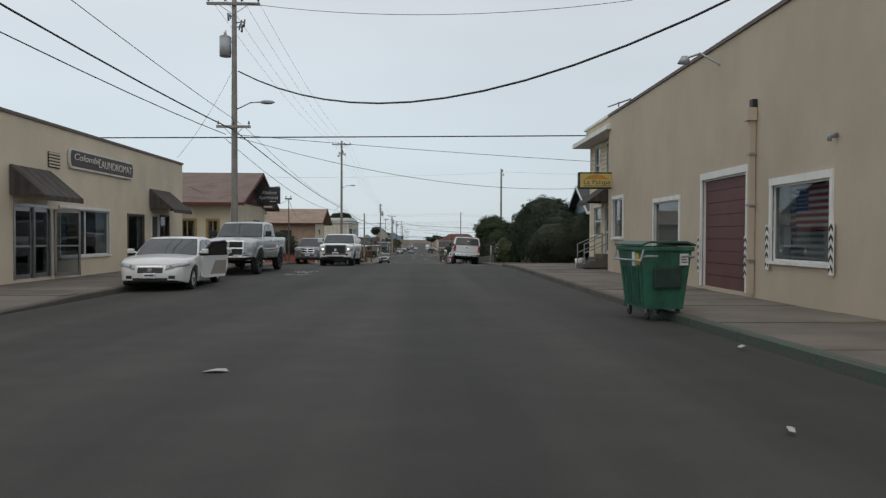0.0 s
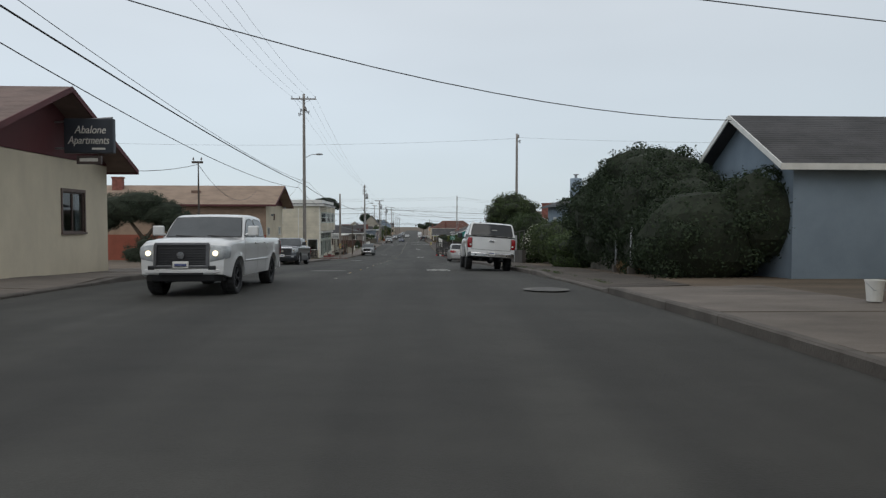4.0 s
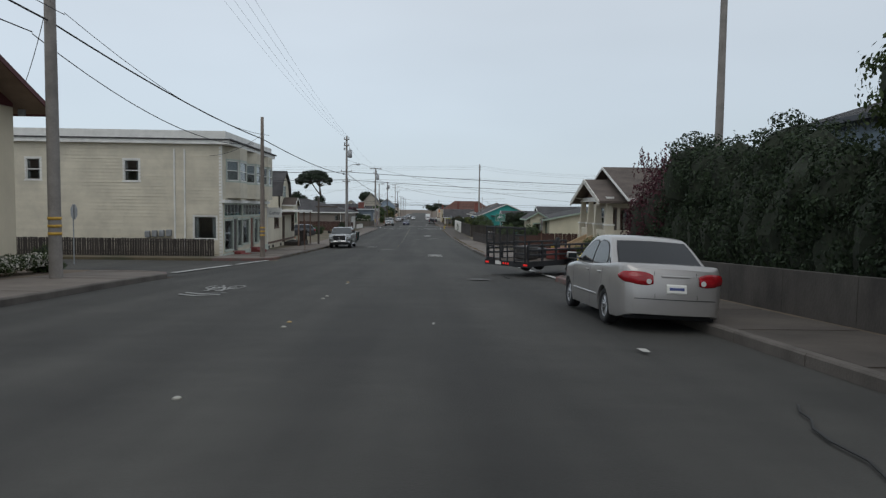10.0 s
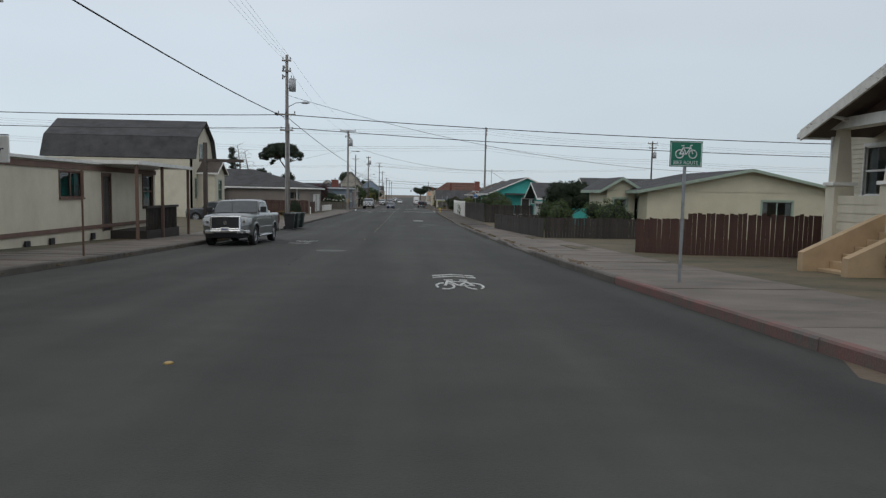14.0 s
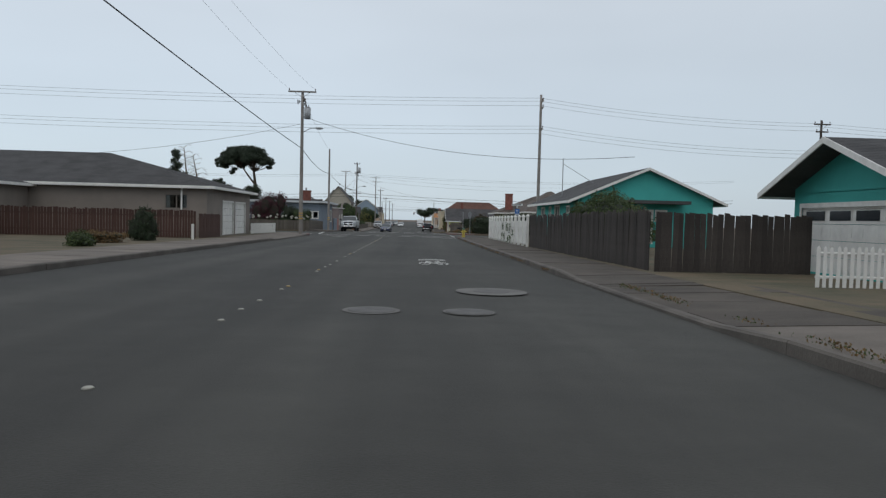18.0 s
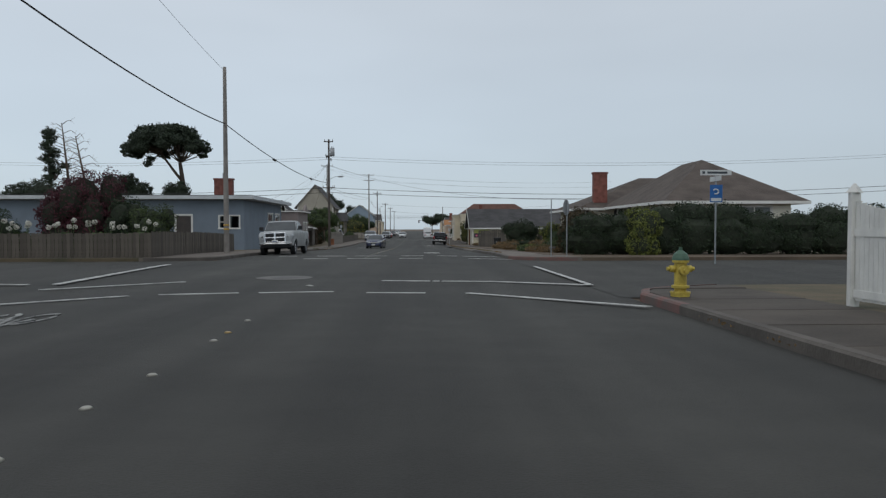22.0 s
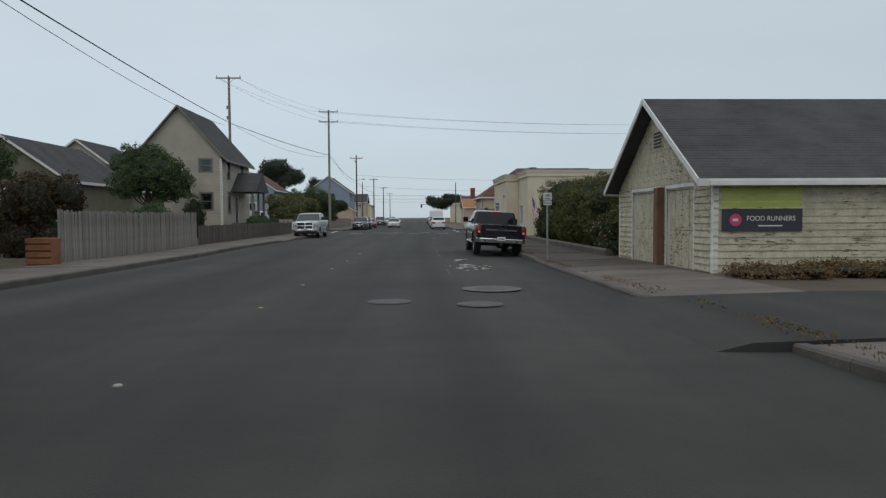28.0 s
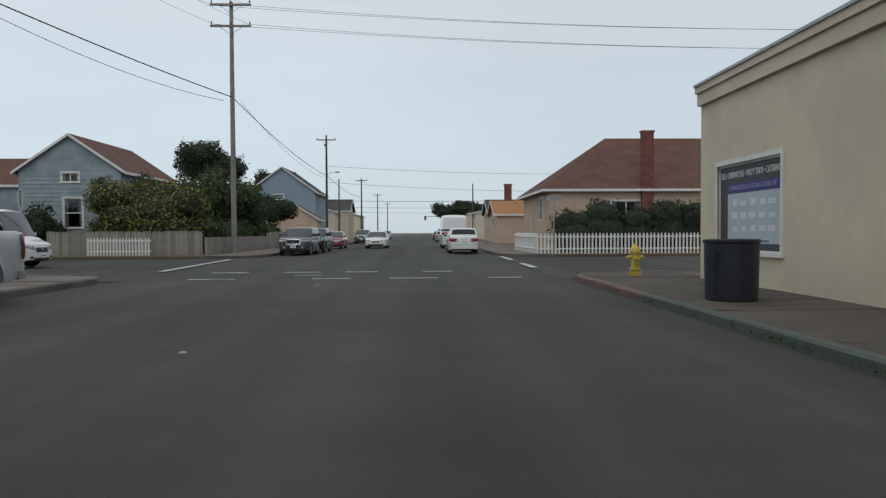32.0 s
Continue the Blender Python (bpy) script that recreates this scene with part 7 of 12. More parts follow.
for (ya, za), (yb, zb) in zip(prof[2:], prof[3:]):
    verts = []
    s = 1 if ya > 277 or yb > 277 else -1
    nrm = Vector((0, (zb - za), -(yb - ya))).normalized()
    nrm = nrm if nrm.z > 0 else -nrm
    for x_ in (-34.3, -20.1):
        for (y_, z_) in ((ya, za), (yb, zb)):
            for d in (0.02, 0.14):
                verts.append((x_ - o_.x, y_ - o_.y + nrm.y * d, z_ - o_.z + nrm.z * d))
    part("roof", mesh_of("roof", verts, [(0, 1, 3, 2), (4, 6, 7, 5), (1, 5, 7, 3), (0, 2, 6, 4), (0, 4, 5, 1), (2, 3, 7, 6)], ROOF_GREY), ROOF_GREY, gambrel.e)
dorm = House("porch", "small gabled cream entrance porch with sage trim", -20.5, -18.8, 273.8, 279.2, -4.0, 0.2, IVORY, {"E": (("win", 275.6, 277.4, -2.3, -0.5, {"trim": GREENTRIM}),)}, category="porch")
dorm.roof("gable", 0.2, 1.3, ROOF_BROWN, "x", 0.35)

# ---- taupe ranch house with garages ----
greyhouse = House("house", "taupe ranch house with a dark hip roof and two garage doors", -40, -13.0, 309.0, 327.4, -4.2, -0.95, TAUPE_SIDE, {
    "E": (("garage", 314.9, 319.4, -4.12, -1.85, {"rows": 5, "plain": 1}), ("garage", 320.3, 324.9, -4.12, -1.85, {"rows": 5, "plain": 1})), "S": (("slide", -15.6, -14.2, -2.4, -1.5, {"trim": TAUPE_SIDE}),)})
greyhouse.roof("hip", -0.95, 1.45, ROOF_GREY, "x", 0.55, hipin=9)
greyhouse.slab("gutter", -40, -12.35, 308.3, 308.42, -1.12, -1.0, WHITEP)
greyhouse.slab("downpipe", -14.6, -14.5, 308.85, 308.98, -4.1, -1.05, WHITEP)
greyhouse.chimney(-36, 318, 0.9, 0.9, 0.8, 2.2)
greywing = House("house_wing", "taupe wing of the ranch house with a dark hip roof", -44, -24, 284, 309, -4.15, -1.15, TAUPE_SIDE, {"S": (("slide", -30, -27.5, -2.6, -1.5), ("win", -39, -37.5, -2.8, -1.5)), "E": (("slide", 290, 293, -2.6, -1.5),)})
greywing.roof("hip", -1.1, 1.3, ROOF_GREY, "y", 0.5)
fence("redwood board fence beside the ranch house", -26, 300.5, -12.6, 303.5, 1.6, FENCERED, seed=5)
fence("short redwood screen fence by the garage", -12.4, 303.5, -12.4, 310.5, 1.45, FENCERED, seed=6, board=0.12)
fence("low white picket fence along the pavement", -12.7, 326.2, -12.1, 337.0, 0.85, WHITEP, board=0.09, gap=0.06, jag=0.01, top="picket", seed=7)

# ---- slate blue house ----
bluehouse = House("house", "slate blue flat-roofed house with a brick base and white windows", -34, -13.4, 400.3, 423.5, -4.85, -0.75, SLATE, {
    "E": (("fix", 413.9, 417.2, -3.45, -1.65), ("fix", 418.8, 421.9, -3.45, -1.65)), "S": (("win", -15.3, -14.65, -2.95, -1.98, {"trim_w": 0.07}), ("fix", -14.5, -13.75, -2.95, -1.98, {"trim_w": 0.07}), ("door", -18.6, -17.4, -4.7, -1.95), ("slide", -22.5, -20, -3.0, -2.0))})
bluehouse.flat_roof(ROOF_GREY, cap=0.01, out=0.0)
bluehouse.slab("roof_overhang", -34.9, -12.5, 399.2, 424.6, -0.72, -0.45, mat("pale_fascia", (0.50, 0.52, 0.53), 0.7, 0.1))
bluehouse.slab("roof_deck", -34.7, -12.7, 399.4, 424.4, -0.447, -0.40, ROOF_GREY)
bluehouse.chimney(-16.4, 409, 1.5, 1.0, -0.4, 1.25)
bluehouse.slab("flue_pot", -16.5, -16.25, 408.9, 409.15, 1.25, 1.7, STEEL)
mauve = House("house", "mauve-grey flat-roofed cottage with white-trimmed windows", -26, -13.1, 436.0, 446.6, -5.1, -1.15, PINKGREY, {
    "E": (("win", 436.5, 437.5, -4.05, -2.4), ("door", 441.6, 442.9, -4.95, -2.3, {"trim": WHITEP}), ("win", 444.4, 445.6, -3.9, -2.3)), "S": (("fix", -16.1, -14.8, -2.95, -2.3, {"trim": CREAM}),)})
mauve.flat_roof(ROOF_GREY, cap=0.10, out=0.35)
bm = extrude_poly([(443.0 - mauve.o.y, -1.15 - mauve.o.z), (446.6 - mauve.o.y, -1.15 - mauve.o.z), (446.2 - mauve.o.y, -0.75 - mauve.o.z), (444.8 - mauve.o.y, -0.2 - mauve.o.z), (443.4 - mauve.o.y, -0.75 - mauve.o.z)], "x", -13.3 - mauve.o.x, -13.05 - mauve.o.x)
part("false_gable", bm, PINKGREY, mauve.e)
gatew = thing("side_wall", "grey and salmon painted yard wall with a gate", "wall", -13.2, 424)
part("grey_panel", bbox(-0.1, 0.1, 0, 7.5, -0.1, 2.1, 0.01), SLATE, gatew)
part("salmon_panel", bbox(-0.1, 0.1, 7.55, 11.8, -0.1, 2.05, 0.01), mat("salmon_paint", (0.33, 0.15, 0.12), 0.85, 0.15), gatew)
part("latch", bbox(0.1, 0.13, 4.0, 4.1, 1.15, 1.3), BLACKM, gatew)
shed = House("shed", "open-fronted weathered timber shed", -18, -13.6, 447.2, 458.5, -5.3, -2.9, mat("grey_shed_board", (0.13, 0.115, 0.10), 0.9, 0.25, 1, 0.3), {"E": (("void", 448.0, 452.5, -5.3, -3.1), ("void", 453.2, 458, -5.3, -3.1))}, category="shed")
shed.flat_roof(ROOF_GREY, cap=0.06, out=0.3)
cottage = House("cottage", "small cottage with a low dark gable roof", -30, -19, 462, 474, -5.3, -2.0, mat("olive_paint", (0.30, 0.29, 0.17), 0.85, 0.12), {})
cottage.roof("gable", -2.0, 0.9, ROOF_GREY, "x", 0.4)
cottage2 = House("shed", "weathered timber garage shed with double doors", -22, -14.2, 461.5, 468, -5.35, -2.9, mat("grey_shed_board", (0.13, 0.115, 0.10)), {"S": (("garage", -18.2, -15.4, -5.3, -3.2, {"mat": mat("grey_shed_board", (0.13, 0.115, 0.10)), "rows": 2}),)}, category="shed")
cottage2.roof("gable", -2.9, -1.6, ROOF_BROWN, "y", 0.35)

# ---- tall greige house ----
TAUPETRIM = mat("taupe_trim_paint", (0.21, 0.19, 0.165), 0.75, 0.12, 1.5, 0.2)
bighouse = House("house", "tall greige clapboard house with a steep grey gable roof", -22.4, -15.75, 521.5, 535.5, -5.2, 0.95, GREIGE, {
    "S": (("win", -17.5, -16.5, -0.1, 0.92, {"trim": TAUPETRIM}), ("win", -17.5, -16.5, -3.15, -1.8, {"trim": TAUPETRIM}), ("win", -21.2, -20.2, -3.15, -1.8, {"trim": TAUPETRIM})),
    "E": (("win", 523.9, 525.3, -0.6, 0.85, {"trim": TAUPETRIM}), ("win", 523.9, 525.4, -3.35, -1.7, {"trim": TAUPETRIM}), ("win", 530.7, 532.2, -0.5, 0.85, {"trim": TAUPETRIM}), ("door", 527.6, 529.2, -4.3, -2.0))}, clad=0.24, cladfaces="SE", corner=0.14)
bighouse.roof("gable", 0.85, 5.2, ROOF_GREY, "y", 0.5, fascia=TAUPETRIM)
bighouse2 = House("house_wing", "low greige wing with a grey gable roof", -30.5, -22.5, 519.5, 530, -5.2, -0.9, GREIGE, {"S": (("win", -27, -26, -3.1, -1.8),)})
bighouse2.roof("gable", -0.9, 2.4, ROOF_GREY, "y", 0.4)
lowwing = House("house_wing", "small greige front wing with a grey roof", -25.0, -18.5, 516.0, 521.3, -5.2, -1.8, GREIGE, {"S": (("win", -20.6, -20.0, -3.6, -2.1),)})
lowwing.roof("gable", -1.8, 0.4, ROOF_GREY, "x", 0.35)
bp = thing("porch", "gabled timber entrance porch with posts and railing", "porch", -14.6, 529.0, -5.2)
part("deck", bbox(-1.1, 0.8, -3.2, 3.8, 0.0, 1.0), TAUPETRIM, bp)
for xx, yy in ((0.6, -3.0), (0.6, 0.4), (0.6, 3.6)):
    part("post", bbox(xx - 0.09, xx + 0.09, yy - 0.09, yy + 0.09, 1.0, 3.7), TAUPETRIM, bp)
part("roof", extrude_poly([(-3.7, 3.6), (4.3, 3.6), (0.3, 5.3)], "x", -1.1, 1.0), ROOF_GREY, bp)
for i in range(12):
    part("baluster", bbox(0.57, 0.63, -2.7 + i * 0.26, -2.65 + i * 0.26, 1.1, 1.9), TAUPETRIM, bp)
part("handrail", bbox(0.52, 0.68, -3.0, 0.4, 1.9, 2.0), TAUPETRIM, bp)
for i in range(4):
    part("step", bbox(0.8 + i * 0.3, 1.1 + i * 0.3, 0.8, 3.0, -0.1, 0.85 - i * 0.2), TAUPETRIM, bp)

gardencottage = House("cottage", "low cottage with a dark gable roof behind the gardens", -28.5, -21.4, 500, 515, -5.2, -1.5, mat("dull_olive_paint", (0.16, 0.155, 0.10), 0.85, 0.15), {"S": (("win", -25.4, -24.2, -3.2, -2.0),)})
gardencottage.roof("gable", -1.5, 1.3, ROOF_GREY, "y", 0.45)

# ---- faded blue house and those behind it ----
palebluehouse = House("house", "faded blue clapboard house with a red-brown roof", -24.6, -18.4, 574.0, 588, -5.2, -0.3, PALEBLUE, {
    "S": (("grid", -22.0, -21.0, 0.0 - 0.9, 0.0 - 0.35, {"grid": (2, 1)}), ("win", -21.9, -20.8, -3.7, -1.9, {"trim": WHITEP}))}, clad=0.26, cladfaces="S")
palebluehouse.roof("gable", -0.3, 2.05, ROOF_RED, "y", 0.35)
pbw = House("house_wing", "faded blue wing with a red-brown roof", -36, -24.7, 578, 590, -5.2, -0.9, PALEBLUE, {})
pbw.roof("gable", -0.9, 1.2, ROOF_RED, "x", 0.3)
salhouse = House("house", "grey clapboard house with a dark gable roof", -21, -13.0, 640, 655, -5.2, 0.8, BLUEGREY, {"S": (("win", -18, -16.8, 0.0, 0.6), ("win", -16.5, -15.3, -3, -1.4)), "E": (("win", 644, 646, -0.8, 0.6),)})
salhouse.roof("gable", 0.8, 4.0, ROOF_GREY, "y", 0.4)
salgar = House("garage", "small peach garage with a gable roof", -16.5, -11.6, 628, 634, -5.2, -2.6, PEACH, {}, category="garage")
salgar.roof("gable", -2.6, -0.9, ROOF_BROWN, "y", 0.3)
for i, (y_, w_, h_, m_) in enumerate(((670, 12, 4.2, IVORY), (700, 14, 5.0, TAUPE), (735, 16, 4.6, CREAM))):
    fh = House("house", "distant house with a low roof", -26, -13, y_, y_ + w_, -5.2, -5.2 + h_, m_, {"S": (("win", -17, -15.5, -3.5, -2),)})
    fh.roof("gable", -5.2 + h_, -5.2 + h_ + 2.2, ROOF_GREY if i % 2 else ROOF_BROWN, "x" if i % 2 else "y", 0.4)

# ---- east side: warehouse ----
barn = House("warehouse", "taupe stucco warehouse with a maroon roller door", 7.8, 34, -14, 45.8, 0.0, 6.5, TAUPE, {
    "W": (("fix", 20.6, 24.1, 0.95, 2.62, {"trim_w": 0.16}), ("garage", 26.05, 30.2, 0.13, 3.05, {"mat": DARKDOOR, "rows": 9, "plain": 1, "trim_w": 0.18}), ("fix", 33.0, 36.6, 0.8, 2.62, {"trim_w": 0.14, "blind": 0.75}), ("fix", 42.4, 44.6, 1.45, 3.0, {"trim": WHITEP, "trim_w": 0.14}))}, category="warehouse")
barn.flat_roof(ROOF_GREY, cap=0.10, capmat=FLASH)
screen = barn.cells("W", [(20.65, 24.05, -0.20, -0.18, 1.0, 2.55)], mat("perforated_screen", (0.55, 0.55, 0.53), 0.7, 0.1), "perforated_screen")
holes = []
for i in range(26):
    for j in range(11):
        u, z = 20.75 + i * 0.127 + (0.06 if j % 2 else 0), 1.06 + j * 0.134
        holes.append((u, u + 0.06, -0.178, -0.174, z, z + 0.07))
barn.cells("W", holes, BLACKM, "holes", screen)
flag = barn.cells("W", [(20.75, 22.95, -0.150, -0.140, 1.62, 2.5)], mat("flag_white", (0.80, 0.77, 0.75), 0.9, 0.1), "window_flag", label="red, white and blue striped flag")
barn.cells("W", [(20.75, 22.95, -0.139, -0.135, 1.62 + 0.135 * i, 1.69 + 0.135 * i) for i in range(7)], mat("flag_red", (0.52, 0.10, 0.11), 0.9, 0.1), "red_stripe", flag)
barn.cells("W", [(22.2, 22.96, -0.134, -0.130, 2.03, 2.5)], mat("flag_blue", (0.09, 0.13, 0.30), 0.9, 0.1), "blue_field", flag)
barn.cells("W", [(22.25 + 0.09 * i, 22.28 + 0.09 * i, -0.129, -0.126, 2.08 + 0.085 * j, 2.11 + 0.085 * j) for i in range(8) for j in range(5)], mat("flag_white", (0.80, 0.77, 0.75)), "stars", flag)
barn.cells("W", [(23.3, 23.75, -0.150, -0.145, 1.25, 1.7)], WHITEP, "notice")
# hazard boards
for u in (24.15, 20.28, 30.28, 25.8):
    bd = barn.cells("W", [(u, u + 0.22, 0.05, 0.07, 0.75 if u < 25 else 0.5, 1.75 if u < 25 else 1.5)], WHITEP, "hazard_board")
    for k in range(5):
        z = (0.78 if u < 25 else 0.52) + k * 0.195
        v = [barn.pt("W", u, 0.074, z + 0.0), barn.pt("W", u + 0.11, 0.074, z + 0.1), barn.pt("W", u + 0.11, 0.074, z + 0.18), barn.pt("W", u, 0.074, z + 0.09), barn.pt("W", u + 0.22, 0.074, z + 0.0), barn.pt("W", u + 0.22, 0.074, z + 0.09)]
        ch = new("chevron", mesh_of("chevron", v, [(0, 1, 2, 3), (1, 4, 5, 2)], BLACKM))
        ch.parent = bd
# rain pipe with hopper, wall lamp, spout
pipe = barn.cells("W", [(25.35, 25.5, 0.02, 0.16, 0.15, 4.25)], TAUPE, "rain_pipe")
barn.cells("W", [(25.25, 25.6, 0.02, 0.24, 4.2, 4.5)], TAUPE, "hopper", pipe)
barn.cells("W", [(25.3, 25.55, 0.0, 0.12, 4.5, 4.7)], BLACKM, "outlet", pipe)
for zz in (0.9, 2.2, 3.4):
    barn.cells("W", [(25.3, 25.55, 0.01, 0.18, zz, zz + 0.05)], STEEL, "pipe_strap", pipe)
lampm = bmesh.new()
p0, p1, p2 = barn.pt("W", 28.6, 0, 6.0), barn.pt("W", 28.9, 0.45, 6.35), barn.pt("W", 29.2, 0.8, 6.25)
for a, b in ((p0, p1), (p1, p2)):
    tube(lampm, a, b, 0.03, seg=6)
tube(lampm, barn.pt("W", 29.2, 0.8, 6.32), barn.pt("W", 29.2, 0.8, 6.12), 0.08, 0.2, seg=10)
part("wall_lamp", lampm, STEEL, barn.e)
part("wall_spout", tubes((barn.pt("W", 20.3, 0, 3.4), barn.pt("W", 20.3, 0.18, 3.38), 0.05), (barn.pt("W", 20.3, 0.16, 3.42), barn.pt("W", 20.3, 0.16, 3.28), 0.045), seg=8), STEEL, barn.e)
part("roof_rail", tubes((barn.pt("W", 40.5, 0.1, 6.6), barn.pt("W", 45.5, 0.1, 6.9), 0.03), (barn.pt("W", 43, 0.1, 6.6), barn.pt("W", 43, 0.1, 6.8), 0.03), seg=6), STEEL, barn.e)

# ---- yellow restaurant ----
restaurant = House("restaurant", "pale yellow two-storey clapboard restaurant with white windows", 8.4, 22, 45.9, 54.6, 0.0, 5.95, YELLOW_CLAP, {
    "W": (("win", 51.5, 53.1, 4.05, 5.75), ("win", 48.4, 49.7, 4.75 - 0.65, 5.7), ("win", 51.2, 53.3, 1.57, 2.9), ("glassdoor", 48.5, 50.0, 0.72, 2.9, {"trim": WHITEP}), ("win", 46.3, 47.4, 1.57, 2.9))}, clad=0.2, cladfaces="WSN", category="restaurant", corner=0.12)
restaurant.slab("eave", 7.6, 22.5, 45.2, 55.6, 5.95, 6.15, WHITEP)
restaurant.slab("parapet", 8.2, 22.2, 45.6, 54.9, 6.15, 6.75, YELLOW_CLAP)
restaurant.slab("parapet_cap", 8.1, 22.3, 45.5, 55.0, 6.75, 6.85, WHITEP)
awning(restaurant, "W", 48.0, 51.2, 3.05, 3.85, 1.15, AWN, AWN_RED)
ps = thing("restaurant_sign", "illuminated yellow box sign in a black frame", "sign", 7.2, 45.2, 3.81)
part("sign_frame", bbox(-0.78, 0.74, -0.16, 0.16, -0.34, 0.34, 0.02), BLACKM, ps)
for s_ in (-1, 1):
    part("sign_face", bbox(-0.71, 0.67, s_ * 0.162 - 0.006, s_ * 0.162 + 0.006, -0.28, 0.28, 0.004), mat("sign_yellow", (0.52, 0.40, 0.13), 0.5, 0.1), ps)
rf = extrude_poly([(-0.55, 0.05), (0.5, 0.05), (0.25, 0.19), (-0.03, 0.26), (-0.32, 0.19)], "y", -0.178, -0.170)
part("thatch_emblem", rf, mat("sign_orange", (0.45, 0.22, 0.03), 0.6, 0.15), ps)
words("lettering", "La Palapa", 0.25, SIGNDARK, ps, pose(-0.02, -0.176, -0.08, 90), width=1.1, depth=0.004)
words("lettering", "Authentic Mexican Food", 0.09, SIGNDARK, ps, pose(-0.02, -0.176, -0.22, 90), width=1.1, depth=0.004)
part("sign_arm", tubes(((0.7, 0, 0.26), (1.25, 0.4, 0.26), 0.03), ((0.7, 0, -0.26), (1.25, 0.4, -0.26), 0.03), seg=6), STEEL, ps)
st = thing("entrance_steps", "concrete steps with a metal handrail", "steps", 7.9, 49.3, 0.0)
for i in range(4):
    part("step", bbox(-0.75 + 0.28 * i, 0.5, -0.8, 1.4, 0.1 + 0.15 * i, 0.26 + 0.15 * i, 0.01), KERBM, st)
for yy in (-0.75, 1.35):
    rl = bmesh.new()
    for xa, za, xb, zb in ((-0.7, 0.2, -0.7, 1.15), (0.45, 0.7, 0.45, 1.65), (-0.7, 1.15, 0.45, 1.65), (-0.7, 0.75, 0.45, 1.25), (0.1, 0.6, 0.1, 1.5)):
        tube(rl, (xa, yy, za), (xb, yy, zb), 0.025, seg=6)
    part("handrail", rl, STEEL, st)
pot = thing("flower_pot", "white plastic bucket planter standing on the pavement", "bucket", 7.4, 51.6, G(7, 51.6) + 0.13)
part("bucket", tubes(((0, 0, 0), (0, 0, 0.38), 0.15, 0.19), seg=14), WHITEP, pot)

# ---- blue-grey gabled house ----
bluegable = House("house", "blue-grey house with a dark gable roof", 10.3, 26, 65.5, 74.5, -0.3, 3.05, BLUEGREY, {})
bluegable.roof("gable", 3.0, 4.75, ROOF_GREY, "x", 0.5)
solar = House("house", "grey-blue house with solar panels on a dark roof", 14.2, 31.6, 134.6, 152, -1.6, 3.3, BLUEGREY, {"W": (("slide", 138, 140.5, 0.9, 2.0), ("slide", 145, 147, 0.9, 2.0))})
solar.roof("gable", 3.2, 6.2, ROOF_GREY, "y", 0.7, fascia=SIGNDARK)
for i in range(4):
    for j in range(3):
        a = math.atan2(3.0, 9.4)
        px, pz = 15.6 + j * 1.3, 3.2 + (15.6 + j * 1.3 - 13.5) * 3.0 / 9.4 + 0.12
        sp = part("solar_panel", bbox(0, 1.15, 0, 1.9, 0, 0.04), mat("solar_cell", (0.02, 0.025, 0.04), 0.25, 0.2, 2, 0), solar.e)
        sp.matrix_basis = pose(px - solar.o.x, 135 + i * 2.1 - solar.o.y, pz - solar.o.z, 0, -math.degrees(a), 0)
solarwing = House("house_wing", "low front wing of the grey-blue house", 19.6, 31.0, 126.8, 134.4, -1.6, 3.6, BLUEGREY, {})
solarwing.roof("gable", 3.5, 4.8, ROOF_GREY, "x", 0.5, fascia=SIGNDARK)
fl = thing("chimney_flue", "pale blue boxed chimney with a metal cap", "chimney", 14.2, 132, -1.8)
part("chase", bbox(-0.42, 0.42, -0.42, 0.42, -0.2, 7.2, 0.01), mat("pale_blue_panel", (0.30, 0.38, 0.47), 0.6, 0.12), fl)
part("cap", tubes(((0, 0, 7.2), (0, 0, 7.5), 0.12), ((0, 0, 7.5), (0, 0, 7.56), 0.25), seg=12), STEEL, fl)

# ---- bungalow ----
bungalow = House("bungalow", "ivory clapboard bungalow with a brown shingle roof", 14.0, 30, 183.2, 202.4, -3.0, 0.75, IVORY, {
    "S": (("win", 15.2, 16.1, -0.4, 0.2), ("fix", 16.3, 16.9, 1.1, 1.6), ("win", 18.7, 19.7, -0.4, 0.25)), "W": (("fix", 185.0, 189.5, -1.6, 0.15, {"trim": BROWNTRIM}), ("door", 191.0, 192.4, -1.9, 0.2, {"trim": BROWNTRIM}), ("win", 196.6, 199.6, -1.2, 0.3))}, clad=0.15, cladfaces="SW", corner=0.12)
bungalow.roof("gable", 0.85, 3.25, ROOF_BROWN, "x", 0.9, gmat=BROWNTRIM)
bungalow.chimney(17.7, 182.6, 1.15, 0.8, -3.2, 4.2)
bungalow.slab("plinth_band", 14.5, 30.1, 183.1, 202.5, -3.4, -2.2, mat("cream_render", (0.50, 0.42, 0.29), 0.9, 0.12))
bg_s = House("house_wing", "south gable of the bungalow in brown boards", 14.8, 19.4, 182.9, 184.5, 0.6, 0.8, BROWNTRIM, {}, faces="S")
bg_s.roof("gable", 0.55, 2.35, ROOF_BROWN, "y", 0.9, gmat=BROWNTRIM)
bpor = thing("porch", "broad front porch with tapered columns and cream base", "porch", 13.6, 192.0, -3.3)
PEELWHITE = mat("peeling_white_paint", (0.62, 0.60, 0.55), 0.75, 0.12, 2, 0.3)
peel(PEELWHITE, (0.20, 0.16, 0.12), 0.585)
PORCHM = mat("cream_render", (0.50, 0.42, 0.29), 0.9, 0.12)
part("deck", bbox(-1.2, 2.0, -6.2, 6.2, -0.2, 1.25, 0.01), PORCHM, bpor)
